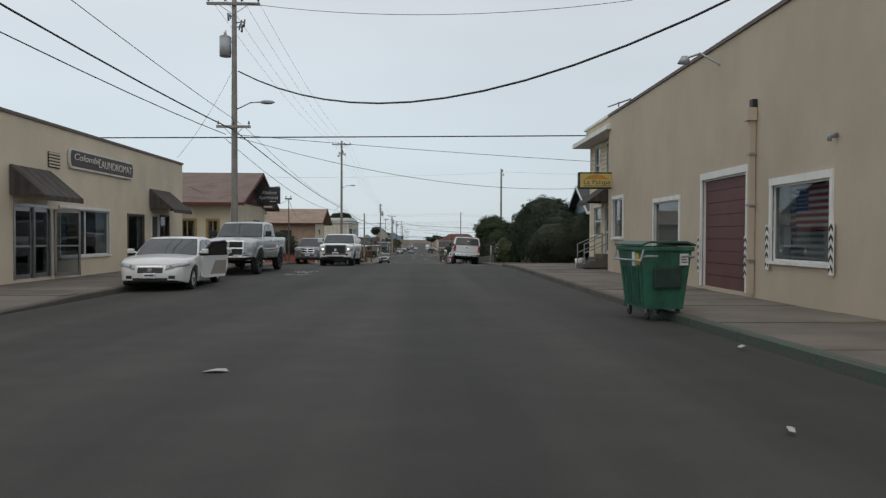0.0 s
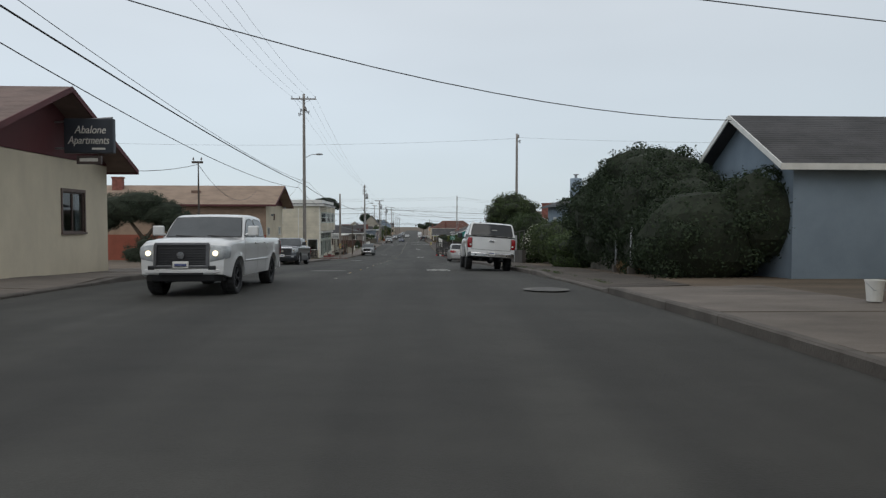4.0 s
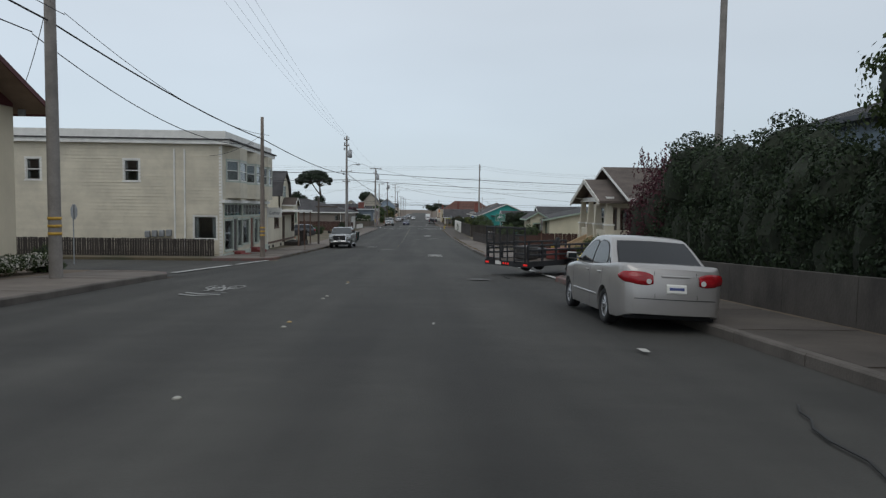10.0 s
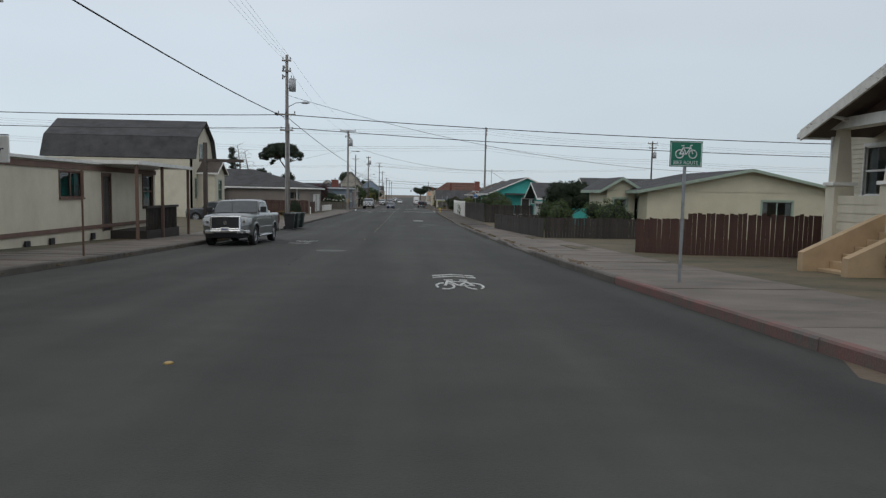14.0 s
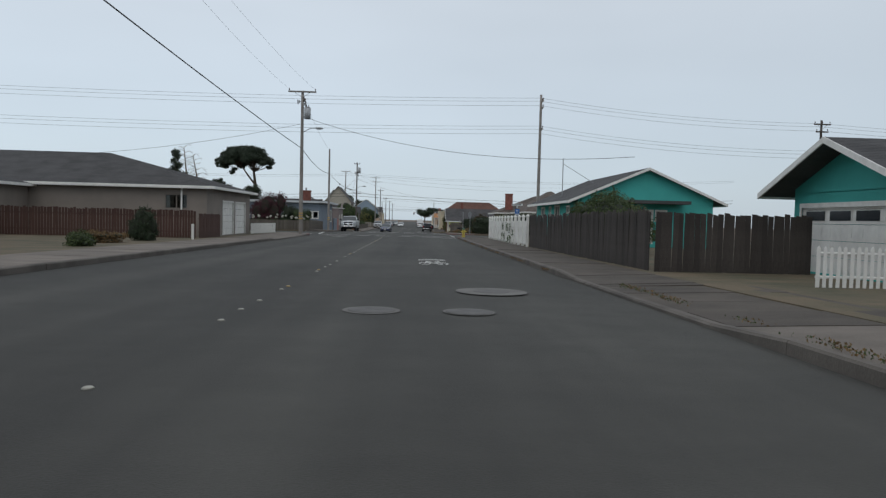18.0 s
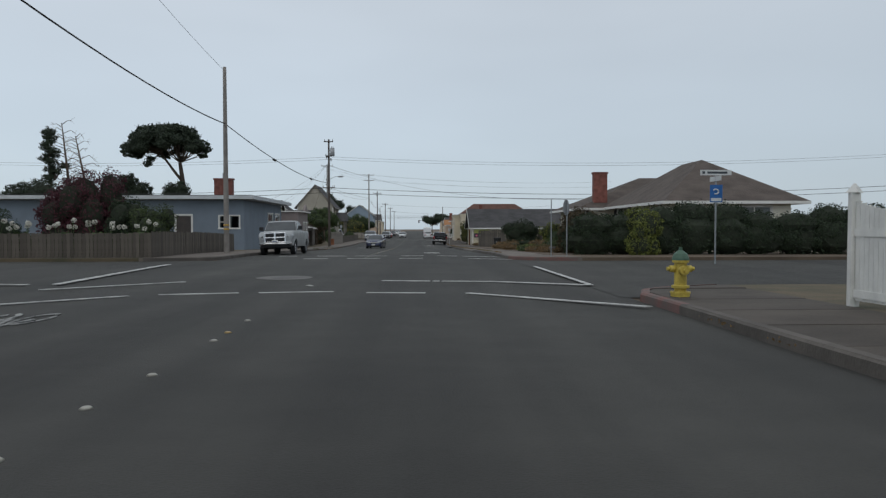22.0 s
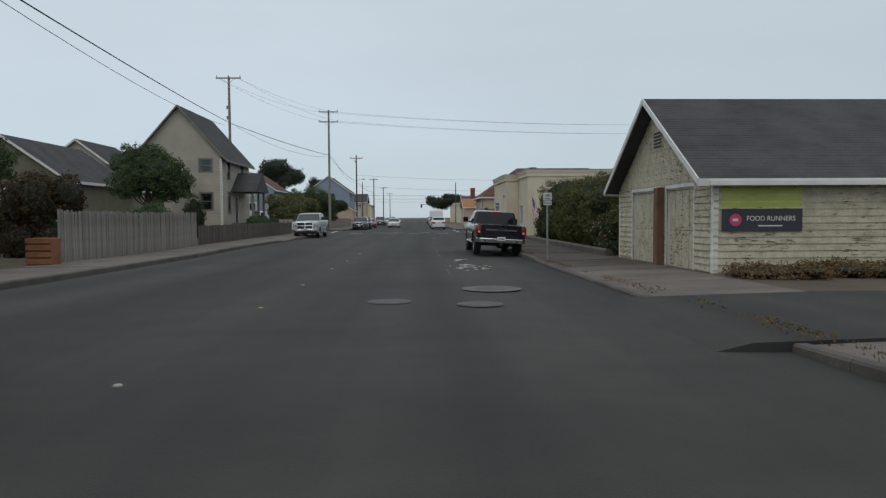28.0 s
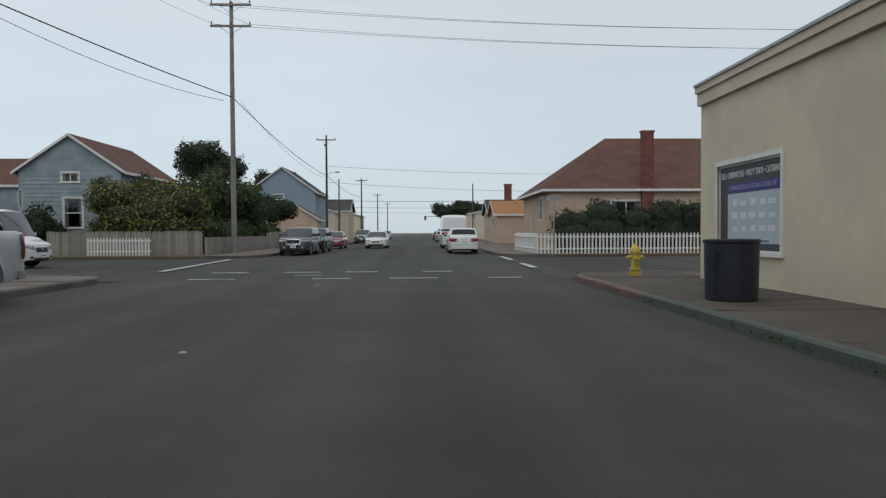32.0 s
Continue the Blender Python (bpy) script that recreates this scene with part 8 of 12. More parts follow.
part("low_wall", bbox(-1.2, -1.0, -6.2, -1.4, 1.25, 2.05), IVORY, bpor)
part("low_wall", bbox(-1.2, 2.0, -6.2, -6.0, 1.25, 2.05), IVORY, bpor)
part("low_wall", bbox(-1.2, -1.0, 2.2, 6.2, 1.25, 2.05), IVORY, bpor)
for i in range(6):
    z_ = 0.55 + 0.25 * i
    part("board", bbox(-1.23, 2.0, -6.235, -6.205, z_ + 0.012, z_ + 0.245), IVORY, bpor)
    part("board", bbox(-1.235, -1.205, -6.23, -1.45, z_ + 0.012, z_ + 0.245), IVORY, bpor)
    part("board", bbox(-1.235, -1.205, 2.25, 6.2, z_ + 0.012, z_ + 0.245), IVORY, bpor)
for yy in (-5.9, -1.3, 2.1, 5.9):
    pier = part("pier", bbox(-1.35, -0.75, yy - 0.35, yy + 0.35, -0.2, 2.35, 0.01), IVORY, bpor)
    part("pier_cap", bbox(-1.42, -0.68, yy - 0.42, yy + 0.42, 2.35, 2.45, 0.01), WHITEP, pier)
    bm = bmesh.new()
    tube(bm, (-1.05, yy, 2.45), (-1.05, yy, 4.0), 0.36, 0.22, seg=4)
    bmesh.ops.rotate(bm, verts=bm.verts[:], cent=(-1.05, yy, 0), matrix=Matrix.Rotation(radians(45), 3, "Z"))
    part("tapered_column", bm, IVORY, pier)
part("beam", bbox(-1.3, -0.8, -6.3, 6.3, 4.0, 4.3), WHITEP, bpor)
for (ya, za), (yb, zb) in (((-7.0, 3.85), (0.0, 5.45)), ((0.0, 5.45), (7.0, 3.85))):
    bm = extrude_poly([(ya, za), (yb, zb), (yb, zb + 0.16), (ya, za + 0.16)], "x", -1.9, 4.0)
    rp = part("roof", bm, ROOF_BROWN, bpor)
    bm = extrude_poly([(ya, za - 0.14), (yb, zb - 0.14), (yb, zb + 0.17), (ya, za + 0.17)], "x", -1.97, -1.9)
    part("bargeboard", bm, PEELWHITE, rp)
part("gable_infill", extrude_poly([(-5.6, 4.2), (5.6, 4.2), (0, 5.4)], "x", -1.0, -0.85), BROWNTRIM, bpor)
for yy in (-5.0, 0, 5.0):
    part("knee_brace", tubes(((-0.9, yy, 4.1), (-1.85, yy, 4.35 + (0.9 if yy == 0 else 0)), 0.06), seg=4), PEELWHITE, bpor)
for i in range(6):
    part("step", bbox(-1.2 - 0.32 * (i + 1), -1.2 - 0.32 * i, -0.8 + 0.2, 1.9, -0.2, 1.1 - 0.19 * i, 0.008), mat("tan_step", (0.42, 0.30, 0.18), 0.9, 0.12), bpor)
for yy in (-1.0, 1.95):
    bm = extrude_poly([(-1.2, -0.2), (-3.5, -0.2), (-3.5, 0.55), (-1.2, 1.65)], "y", yy, yy + 0.4)
    part("cheek_wall", bm, mat("tan_step", (0.42, 0.30, 0.18), 0.9, 0.12), bpor)

# ---- lemon house ----
lemonhouse = House("house", "pale lemon house with a grey-green gable roof", 13.5, 25.4, 228.5, 244, -3.9, -1.0, LEMON, {"S": (("slide", 20.3, 22.1, -2.5, -1.5, {"trim": GREENTRIM}),), "W": (("win", 231, 233, -2.9, -1.4, {"trim": GREENTRIM}),)})
lemonhouse.roof("gable", -1.0, 0.35, ROOF_GREY, "y", 0.7, fascia=GREENTRIM)
lemon2 = House("house_wing", "small pale lemon wing with a grey roof", 11.7, 13.4, 231.5, 238, -3.9, -1.0, LEMON, {"S": (("win", 12.1, 12.9, -2.9, -1.5, {"trim": GREENTRIM}),)})
lemon2.roof("gable", -1.0, -0.2, ROOF_GREY, "y", 0.5, fascia=GREENTRIM)
fence("red-brown board fence beside the bungalow", 9.7, 204.4, 14.5, 203.2, 1.5, FENCERED, seed=11, board=0.15, rails=False, gap=0.004)
fence("low red-brown fence end sloping towards the pavement", 8.3, 206.6, 9.75, 204.45, 1.3, FENCERED, seed=12, board=0.15, rails=False, gap=0.004)
fence("dark board fence in front of the lemon house", 7.35, 226.4, 13.4, 226.2, 1.15, FENCEDARK, board=0.16, jag=0.03, seed=13, rails=False, gap=0.004)

# ---- teal garage and house ----
tealgarage = House("garage", "bright teal garage with a white panelled door", 11.9, 25, 262.6, 271.6, -4.0, -1.6, TEAL, {"W": (("garage", 263.4, 270.9, -3.95, -2.05, {"rows": 4, "lights": 4, "trim_w": 0.14}),)}, category="garage")
tealgarage.roof("gable", -1.6, -0.2, ROOF_GREY, "x", 0.9)
for i in range(9):
    tealgarage.slab("rafter_tail", 12.2 + i * 1.4, 12.3 + i * 1.4, 261.85, 262.6, -1.78, -1.62, WHITEP)
tealwing = House("garage_wing", "teal rear wing with a grey roof", 17.5, 30, 271.7, 282, -4.05, -1.2, TEAL, {})
tealwing.roof("gable", -1.2, 0.5, ROOF_GREY, "x", 0.5)
tealhouse = House("house", "teal house with a grey gable roof and white trim", 10.6, 19.4, 307.8, 331, -4.2, -1.3, TEAL, {
    "S": (("win", 15.7, 16.3, -2.4, -1.8), ("door", 14.4, 15.4, -3.9, -1.8)), "W": (("slide", 325.4, 327.6, -2.3, -1.55), ("win", 321.4, 322.5, -2.3, -1.55), ("slide", 316.6, 319.2, -2.35, -1.5), ("slide", 311.5, 312.9, -2.0, -1.6))})
tealhouse.roof("gable", -1.25, 0.95, ROOF_GREY, "y", 0.75)
tealhouse.slab("porch_roof", 12.2, 17.4, 305.6, 307.7, -1.35, -1.15, ROOF_GREY)
part("roof_mast", tubes(((-3.6, 2, 3.2), (-3.6, 2, 6.4), 0.035), ((-3.6, 2, 6.0), (-1.2, 2, 4.6), 0.02), seg=6), STEEL, tealhouse.e)
fence("tall dark weathered board fence beside the pavement", 6.9, 269.5, 6.75, 300.4, 1.75, FENCEDARK, board=0.16, jag=0.07, seed=15, rails=False, gap=0.004)
fence("dark weathered board fence along the drive", 6.9, 268.8, 11.5, 268.9, 1.7, FENCEDARK, board=0.16, jag=0.05, seed=16, rails=False, gap=0.004)
fence("lower dark board fence beside the pavement", 7.3, 226.5, 6.35, 249.2, 1.08, FENCEDARK, board=0.16, jag=0.03, seed=17, rails=False, gap=0.004)
fence("dark board fence turning in from the pavement", 6.35, 249.2, 11.6, 251.0, 1.08, FENCEDARK, board=0.16, jag=0.03, seed=18, rails=False, gap=0.004)
fence("small white picket fence beside the garage", 9.0, 261.9, 11.8, 261.9, 0.95, WHITEP, board=0.09, gap=0.06, jag=0.02, top="picket", seed=19)
# white scalloped fence: panels between posts
wfence = thing("scalloped_fence", "white scalloped picket fence with capped posts", "fence", 6.6, 300.4, 0.0)
n_bays = 12
for i in range(n_bays + 1):
    yy = 300.4 + (330.9 - 300.4) * i / n_bays
    zz = G(6, yy) + 0.12
    po = part("post", bbox(-0.075, 0.075, yy - 300.4 - 0.075, yy - 300.4 + 0.075, zz - 0.2, zz + 1.72, 0.01), WHITEP, wfence)
    bm = bmesh.new()
    tube(bm, (0, yy - 300.4, zz + 1.72), (0, yy - 300.4, zz + 1.86), 0.14, 0.02, seg=4)
    part("post_cap", bm, WHITEP, po)
    if i < n_bays:
        y1 = 300.4 + (330.9 - 300.4) * (i + 1) / n_bays
        bm = bmesh.new()
        for k in (0.12, 1.05):
            box(bm, -0.03, 0.03, yy - 300.4 + 0.08, y1 - 300.4 - 0.08, zz + k, zz + k + 0.12)
        part("rail", bm, WHITEP, wfence)
        for j in range(14):
            u = (j + 0.5) / 14
            y_ = yy + 0.1 + (y1 - yy - 0.2) * u - 300.4
            h_ = 1.60 - 0.15 * math.sin(math.pi * u)
            part("picket", bbox(-0.015, 0.015, y_ - 0.078, y_ + 0.078, zz + 0.08, zz + h_), WHITEP, wfence)

# ---- pale yellow ranch house ----
RANCHSIDE = mat("cream_ranch_siding", (0.74, 0.71, 0.60), 0.75, 0.08, 0.8, 0.2, 30, piece=0.04)
yellowhouse = House("house", "pale yellow ranch house with a brown hip roof and brick base", 15.2, 22.2, 378.6, 398.5, -4.5, -1.45, RANCHSIDE, {
    "W": (("slide", 392.8, 397.2, -2.8, -1.5), ), "S": (("slide", 19, 21, -3.0, -1.7),)}, clad=0.3, cladfaces="W")
yellowhouse.roof("hip", -1.4, 1.5, ROOF_BROWN, "y", 0.9, hipin=8.2)
yellowwing = House("house_wing", "pale yellow garage wing with a brown hip roof", 13.2, 28, 398.6, 415.0, -4.8, -1.6, RANCHSIDE, {
    "W": (("garage", 407.0, 412.6, -4.75, -2.3, {"rows": 4, "plain": 1}), ("slide", 399.0, 403.0, -3.35, -1.7))}, clad=0.3, cladfaces="W")
yellowwing.roof("hip", -1.45, 1.25, ROOF_BROWN, "x", 0.9, hipin=6.5)
yellowwing.chimney(14.2, 399.5, 1.05, 0.9, -1.0, 1.35)
yellowwing.slab("brick_base", 13.0, 13.19, 398.6, 406.5, -5.2, -4.0, BRICK)
yellowhouse.slab("brick_base", 15.0, 15.19, 378.6, 398.5, -5.2, -3.7, BRICK)
for u in (398.62, 403.2):
    yellowwing.slab("shutter", 13.1, 13.18, u, u + 0.75, -3.4, -1.65, BLACKM)
for u in (391.9, 397.4):
    yellowhouse.slab("shutter", 15.1, 15.18, u, u + 0.75, -2.85, -1.45, BLACKM)
yellowhouse.slab("flower_box", 14.85, 15.17, 392.8, 397.2, -3.0, -2.86, WHITEP)
fence("grey board fence between garage and yard", 7.2, 443.5, 10.8, 424, 1.9, FENCEBROWN, board=0.16, jag=0.05, seed=21)
fence("grey board fence across the back of the yard", 10.8, 424, 18, 418, 1.9, FENCEBROWN, board=0.16, jag=0.05, seed=22)

# ---- peeling garage ----
oldgarage = House("garage", "peeling cream clapboard garage with sliding doors and a dark roof", 7.25, 20.4, 458.4, 470.8, -5.45, -2.95, OLDCREAM, {
    "W": (("garage", 460.2, 463.4, -5.4, -3.05, {"mat": OLDCREAM, "rows": 2}), ("garage", 464.3, 468.4, -5.4, -3.05, {"mat": OLDCREAM, "rows": 2}))}, clad=0.17, cladfaces="WS", category="garage", corner=0.12)
oldgarage.roof("gable", -2.95, -0.35, ROOF_GREY, "x", 0.5)
oldgarage.slab("bronze_post", 7.0, 7.2, 463.6, 464.1, -5.45, -3.0, mat("rusty_brown", (0.16, 0.085, 0.05), 0.8, 0.3))
gv = oldgarage.cells("W", [(463.9, 465.1, 0.0, 0.05, -1.85, -1.3)], OLDCREAM, "gable_vent")
for i in range(5):
    oldgarage.cells("W", [(464.0, 465.0, 0.05, 0.07, -1.8 + i * 0.1, -1.74 + i * 0.1)], BLACKM, "slat", gv)
# the gable end above the doors also carries boards
for i in range(14):
    z_ = -2.93 + i * 0.17
    k = (z_ + 0.17 + 2.95) / 2.45
    ya_, yb_ = 458.4 + 6.2 * k * 0.95, 470.8 - 6.2 * k * 0.95
    if yb_ - ya_ > 0.4:
        oldgarage.cells("W", [(ya_, yb_, 0.002, 0.022, z_ + 0.004, z_ + 0.166)], OLDCREAM, "board")
oldgarage.slab("gutter", 7.0, 20.9, 457.78, 457.9, -3.1, -2.98, WHITEP)
for i in range(10):
    oldgarage.slab("rafter_tail", 7.6 + 1.7 * i, 7.72 + 1.7 * i, 457.95, 458.38, -3.14, -2.98, OLDCREAM)
lime = oldgarage.cells("S", [(7.43, 9.43, 0.03, 0.04, -3.62, -3.05)], mat("lime_panel", (0.45, 0.50, 0.12), 0.8, 0.12), "lime_panel")
fr_ = thing("banner", "black banner with a pink emblem and white lettering", "banner", 8.43, 458.3, -3.93)
part("cloth", bbox(-1.0, 1.0, -0.012, 0.0, -0.27, 0.27), SIGNDARK, fr_)
part("emblem", tubes(((-0.66, -0.014, 0), (-0.66, -0.02, 0), 0.15), seg=18), mat("emblem_pink", (0.55, 0.07, 0.16), 0.6, 0.1), fr_)
part("emblem_mark", bbox(-0.73, -0.6, -0.026, -0.021, -0.03, 0.03), WHITEP, fr_)
words("lettering", "FOOD RUNNERS", 0.17, WHITEP, fr_, pose(0.22, -0.016, 0.03, 90), width=1.2, depth=0.003)
part("small_print_bar", bbox(-0.1, 0.5, -0.016, -0.013, -0.16, -0.13), WHITEP, fr_)

# ---- cream shop ----
creamshop = House("shop", "cream stucco flat-roofed shop with moulded parapet bands", 8.0, 28, 511.8, 519.0, -5.3, -0.9, CREAM, {
    "W": (("slide", 515.0, 517.2, -4.5, -2.95, {"trim": WHITEP}),)}, category="shop")
creamshop2 = House("shop", "cream stucco shop front with a large poster window", 7.0, 28, 519.05, 532.6, -5.3, -1.0, CREAM, {
    "W": (("fix", 526.4, 531.0, -4.55, -2.6, {"trim": WHITEP}),)}, category="shop")
for h_, o2 in ((creamshop, 0.0), (creamshop2, 0.0)):
    h_.slab("parapet_band", h_.x0 - 0.10, h_.x1 + 0.1, h_.y0 - 0.10, h_.y1 + 0.02, h_.top, h_.top + 0.30, CREAM)
    h_.slab("parapet_band", h_.x0 - 0.16, h_.x1 + 0.16, h_.y0 - 0.16, h_.y1 + 0.02, h_.top + 0.30, h_.top + 0.46, CREAM)
    h_.slab("parapet_cap", h_.x0 - 0.2, h_.x1 + 0.2, h_.y0 - 0.2, h_.y1 + 0.02, h_.top + 0.46, h_.top + 0.52, STEEL)
for xx in (9.27, 14.0):
    av = creamshop.cells("S", [(xx, xx + 0.42, 0.0, 0.03, -1.65, -1.15)], BLACKM, "arched_vent")
    for i in range(5):
        creamshop.cells("S", [(xx, xx + 0.42, 0.03, 0.05, -1.63 + i * 0.1, -1.57 + i * 0.1)], CREAM, "slat", av)
posterm = creamshop2.cells("W", [(526.5, 530.9, -0.052, -0.046, -4.5, -2.65)], mat("poster_dark", (0.045, 0.05, 0.058), 0.5, 0.2), "window_poster")
creamshop2.cells("W", [(526.5, 530.3, -0.045, -0.041, -4.36, -3.26)], mat("poster_pale", (0.44, 0.50, 0.54), 0.6, 0.06), "pale_panel", posterm)
creamshop2.cells("W", [(526.5, 530.3, -0.045, -0.041, -3.24, -3.04)], mat("poster_blue", (0.05, 0.05, 0.22), 0.6, 0.1), "blue_band", posterm)
creamshop2.cells("W", [(527.3, 529.3, -0.040, -0.038, -4.33, -4.29)], mat("poster_grey", (0.10, 0.13, 0.16), 0.7, 0.1), "small_print", posterm)
ox, oy, oz = creamshop2.o
for txt, size, m_, yc, zc, wd, dp in (("DELI \u2022 SANDWICHES \u2022 PARTY TRAYS \u2022 CATERING", 0.2, WHITEP, 528.7, -2.85, 4.2, 0.003), ("CONGRATULATIONS CLASS OF", 0.14, mat("poster_lilac", (0.35, 0.35, 0.5), 0.6, 0.1), 528.5, -3.14, 3.3, 0.002)):
    words("lettering", txt, size, m_, creamshop2.e, pose(7.036 - ox, yc - oy, zc - oz, 90, 0, -90), width=wd, depth=dp)
rp_ = random.Random(93)
for i in range(3):
    for j in range(5):
        u, z_ = 526.9 + j * 0.66, -4.1 + i * 0.28
        creamshop2.cells("W", [(u, u + rp_.uniform(0.3, 0.5), -0.040, -0.037, z_, z_ + rp_.uniform(0.1, 0.16))], mat("poster_white", (0.62, 0.66, 0.68), 0.6, 0.05), "pale_mark", posterm)
part("flood_lamp", bbox(-10.6, -10.35, -5.2, -4.9, 3.0, 3.25, 0.04), STEEL, creamshop2.e)

# ---- houses past the third side street ----
redroof = House("house", "peach house with a steep red-brown hip roof", 8.8, 30, 580, 600, -5.2, -1.2, PEACH, {"W": (("win", 585, 587, -3.2, -1.6),), "S": (("slide", 13, 15, -3.2, -2.0),)})
redroof.roof("hip", -1.2, 3.1, ROOF_RED, "x", 0.6, hipin=6.0)
redroof.chimney(15.4, 579.9, 0.8, 0.7, -5.0, 2.75)
redshed = House("cottage", "small peach cottage with an orange-brown roof and brick chimney", 8.0, 16, 622, 634, -5.2, -2.2, PEACH, {"W": (("win", 626, 628, -3.8, -2.6),)})
redshed.roof("gable", -2.2, -0.6, mat("orange_shingle", (0.36, 0.18, 0.08), 0.9, 0.2), "x", 0.4)
redshed.chimney(9.7, 629, 0.8, 0.8, -1.5, 1.3)
for i, (y_, w_, h_, m_) in enumerate(((650, 14, 3.6, PEACH), (690, 14, 4.4, IVORY), (730, 18, 5.0, TAN))):
    fh = House("house", "distant house with a low roof", 9, 24, y_, y_ + w_, -5.2, -5.2 + h_, m_, {"W": (("win", y_ + 3, y_ + 5, -3.5, -2),)})
    fh.roof("gable", -5.2 + h_, -5.2 + h_ + 2.0, ROOF_BROWN if i % 2 else ROOF_GREY, "y" if i % 2 else "x", 0.4)
fence("white picket fence on the far corner", 6.2, 564.4, 24, 564.6, 1.15, WHITEP, board=0.10, gap=0.10, jag=0.01, top="picket", seed=31)
fence("white picket fence along the pavement", 6.2, 564.5, 6.1, 577, 1.15, WHITEP, board=0.10, gap=0.10, jag=0.01, top="picket", seed=32)
# white and grey fences on the west side
fence("silvered grape-stake fence along the pavement", -12.1, 469.8, -12.0, 492.4, 1.78, FENCEGREY, board=0.11, jag=0.06, seed=41)
fence("lower brown-grey fence along the pavement", -12.0, 492.9, -11.8, 535, 1.08, FENCEBROWN, board=0.11, jag=0.03, seed=42)
fence("grey board fence round the corner garden", -11.6, 363, -11.9, 386.5, 1.15, FENCEBROWN, board=0.15, jag=0.03, seed=43)
fence("grey board fence along the side street", -32, 362.6, -11.6, 363, 1.1, FENCEBROWN, board=0.15, jag=0.03, seed=44)
fence("grey board fence by the corner garden", -11.8, 566, -11.8, 590, 1.0, FENCEGREY, board=0.13, jag=0.03, seed=45)
fence("white picket gate fence on the corner", -18, 565.5, -14.6, 565.5, 1.0, WHITEP, board=0.09, gap=0.08, jag=0.01, top="picket", seed=46)

# dark red barn seen past the corner garden, and more garden fences
redbarn = House("barn", "dark red weatherboard barn with a low roof", -50, -37, 402, 414, -4.9, -1.6, mat("barn_red", (0.14, 0.035, 0.03), 0.85, 0.2, 1, 0.3), {}, category="barn")
redbarn.roof("gable", -1.6, 0.3, ROOF_GREY, "x", 0.4)
fence("weathered grey board fence behind the corner garden", -20.5, 566.6, -12.0, 566.4, 1.35, FENCEGREY, board=0.15, jag=0.03, seed=47)
fence("weathered grey board fence along the far pavement", -11.9, 590.3, -11.9, 626, 1.3, FENCEGREY, board=0.2, jag=0.03, seed=48)


# ---- poles along the street ----
GREYPOLE = mat("silvered_pole_wood", (0.24, 0.22, 0.20), 0.9, 0.25, 1.2, 0.5, 22)
pole(-9.0, 53, 12.9, 0.17, GREYPOLE, arms=((12.45, 1.25, "x", 4), (6.65, 0.8, "x", 3)), transformer=(10.9, -1), lamp=(7.8, 1.7), gear=((11.6, 1, 0), (11.4, 0.7, 0.3), (11.9, -0.6, 0)))
pole(-12.0, 99, 4.85, 0.09, POLEDARK, arms=((4.8, 0.3, "x", 2),), label="thin dark service pole in a yard")
pole(-10.65, 144.5, 13.95, 0.18, GREYPOLE, arms=((13.45, 1.2, "x", 4), (12.45, 0.6, "y", 3)), lamp=(8.1, 1.6), bands=3, gear=((12.2, 1, 0), (12.0, -1, 0), (12.4, -0.7, 0.2)), label="tall weathered utility pole with crossarm and street lamp")
pole(10.95, 153.2, 11.0, 0.17, GREYPOLE, arms=((10.6, 0.5, "y", 3),), label="weathered utility pole behind the hedge", gear=((10.2, 0.7, 0),))
pole(-9.4, 177, 5.2, 0.15, POLEWOOD, bands=3, label="short bare wooden pole with yellow bands")
pole(-9.75, 253.6, 9.05, 0.17, GREYPOLE, arms=((8.6, 0.35, "x", 2), (7.8, 0.35, "x", 2), (4.5, 0.7, "x", 3), (3.3, 0.5, "x", 2)), transformer=(7.2, 1), lamp=(5.4, 1.5), gear=((8.1, -0.6, 0), (7.4, -0.7, 0)), label="slender utility pole with transformer and conduits", conduit=True)
pole(-9.3, 331, 7.7, 0.17, GREYPOLE, arms=((7.6, 1.15, "x", 2), (6.9, 0.6, "y", 3)), transformer=(6.3, 1), lamp=(4.6, 1.5), bands=3, gear=((6.8, -0.8, 0), (6.6, 0.6, 0)), label="weathered utility pole with a single crossarm and transformer")
pole(11.8, 341, 9.2, 0.17, GREYPOLE, arms=((8.6, 0.45, "y", 3), (8.0, 0.4, "y", 2), (6.0, 0.4, "y", 2)), label="tall pale utility pole on the corner")
pole(38.5, 340, 7.6, 0.16, POLEDARK, arms=((7.2, 0.8, "x", 3), (6.5, 0.6, "x", 2)), transformer=(5.8, 1), label="dark utility pole in a side street")
pole(-10.25, 374, 5.6, 0.15, GREYPOLE, bands=2, label="bare wooden guy pole on the corner")
pole(-10.6, 447.5, 7.7, 0.16, POLEDARK, arms=((7.4, 0.55, "x", 2), (5.7, 0.4, "x", 2), (1.9, 0.75, "x", 2)), transformer=(6.6, 1), lamp=(3.2, 1.5), gear=((5.6, -0.6, 0), (5.3, 0.6, 0)), label="dark utility pole with transformer and street lamp")
pole(-18.4, 541.5, 9.95, 0.17, GREYPOLE, arms=((9.8, 1.2, "x", 3),), gear=((7.0, -0.5, 0), (6.0, -0.5, 0)), label="tall utility pole beside the big house")
pole(-11.2, 571.7, 9.6, 0.17, GREYPOLE, arms=((9.4, 1.2, "x", 3), (8.15, 1.2, "x", 3)), label="utility pole with two crossarms")
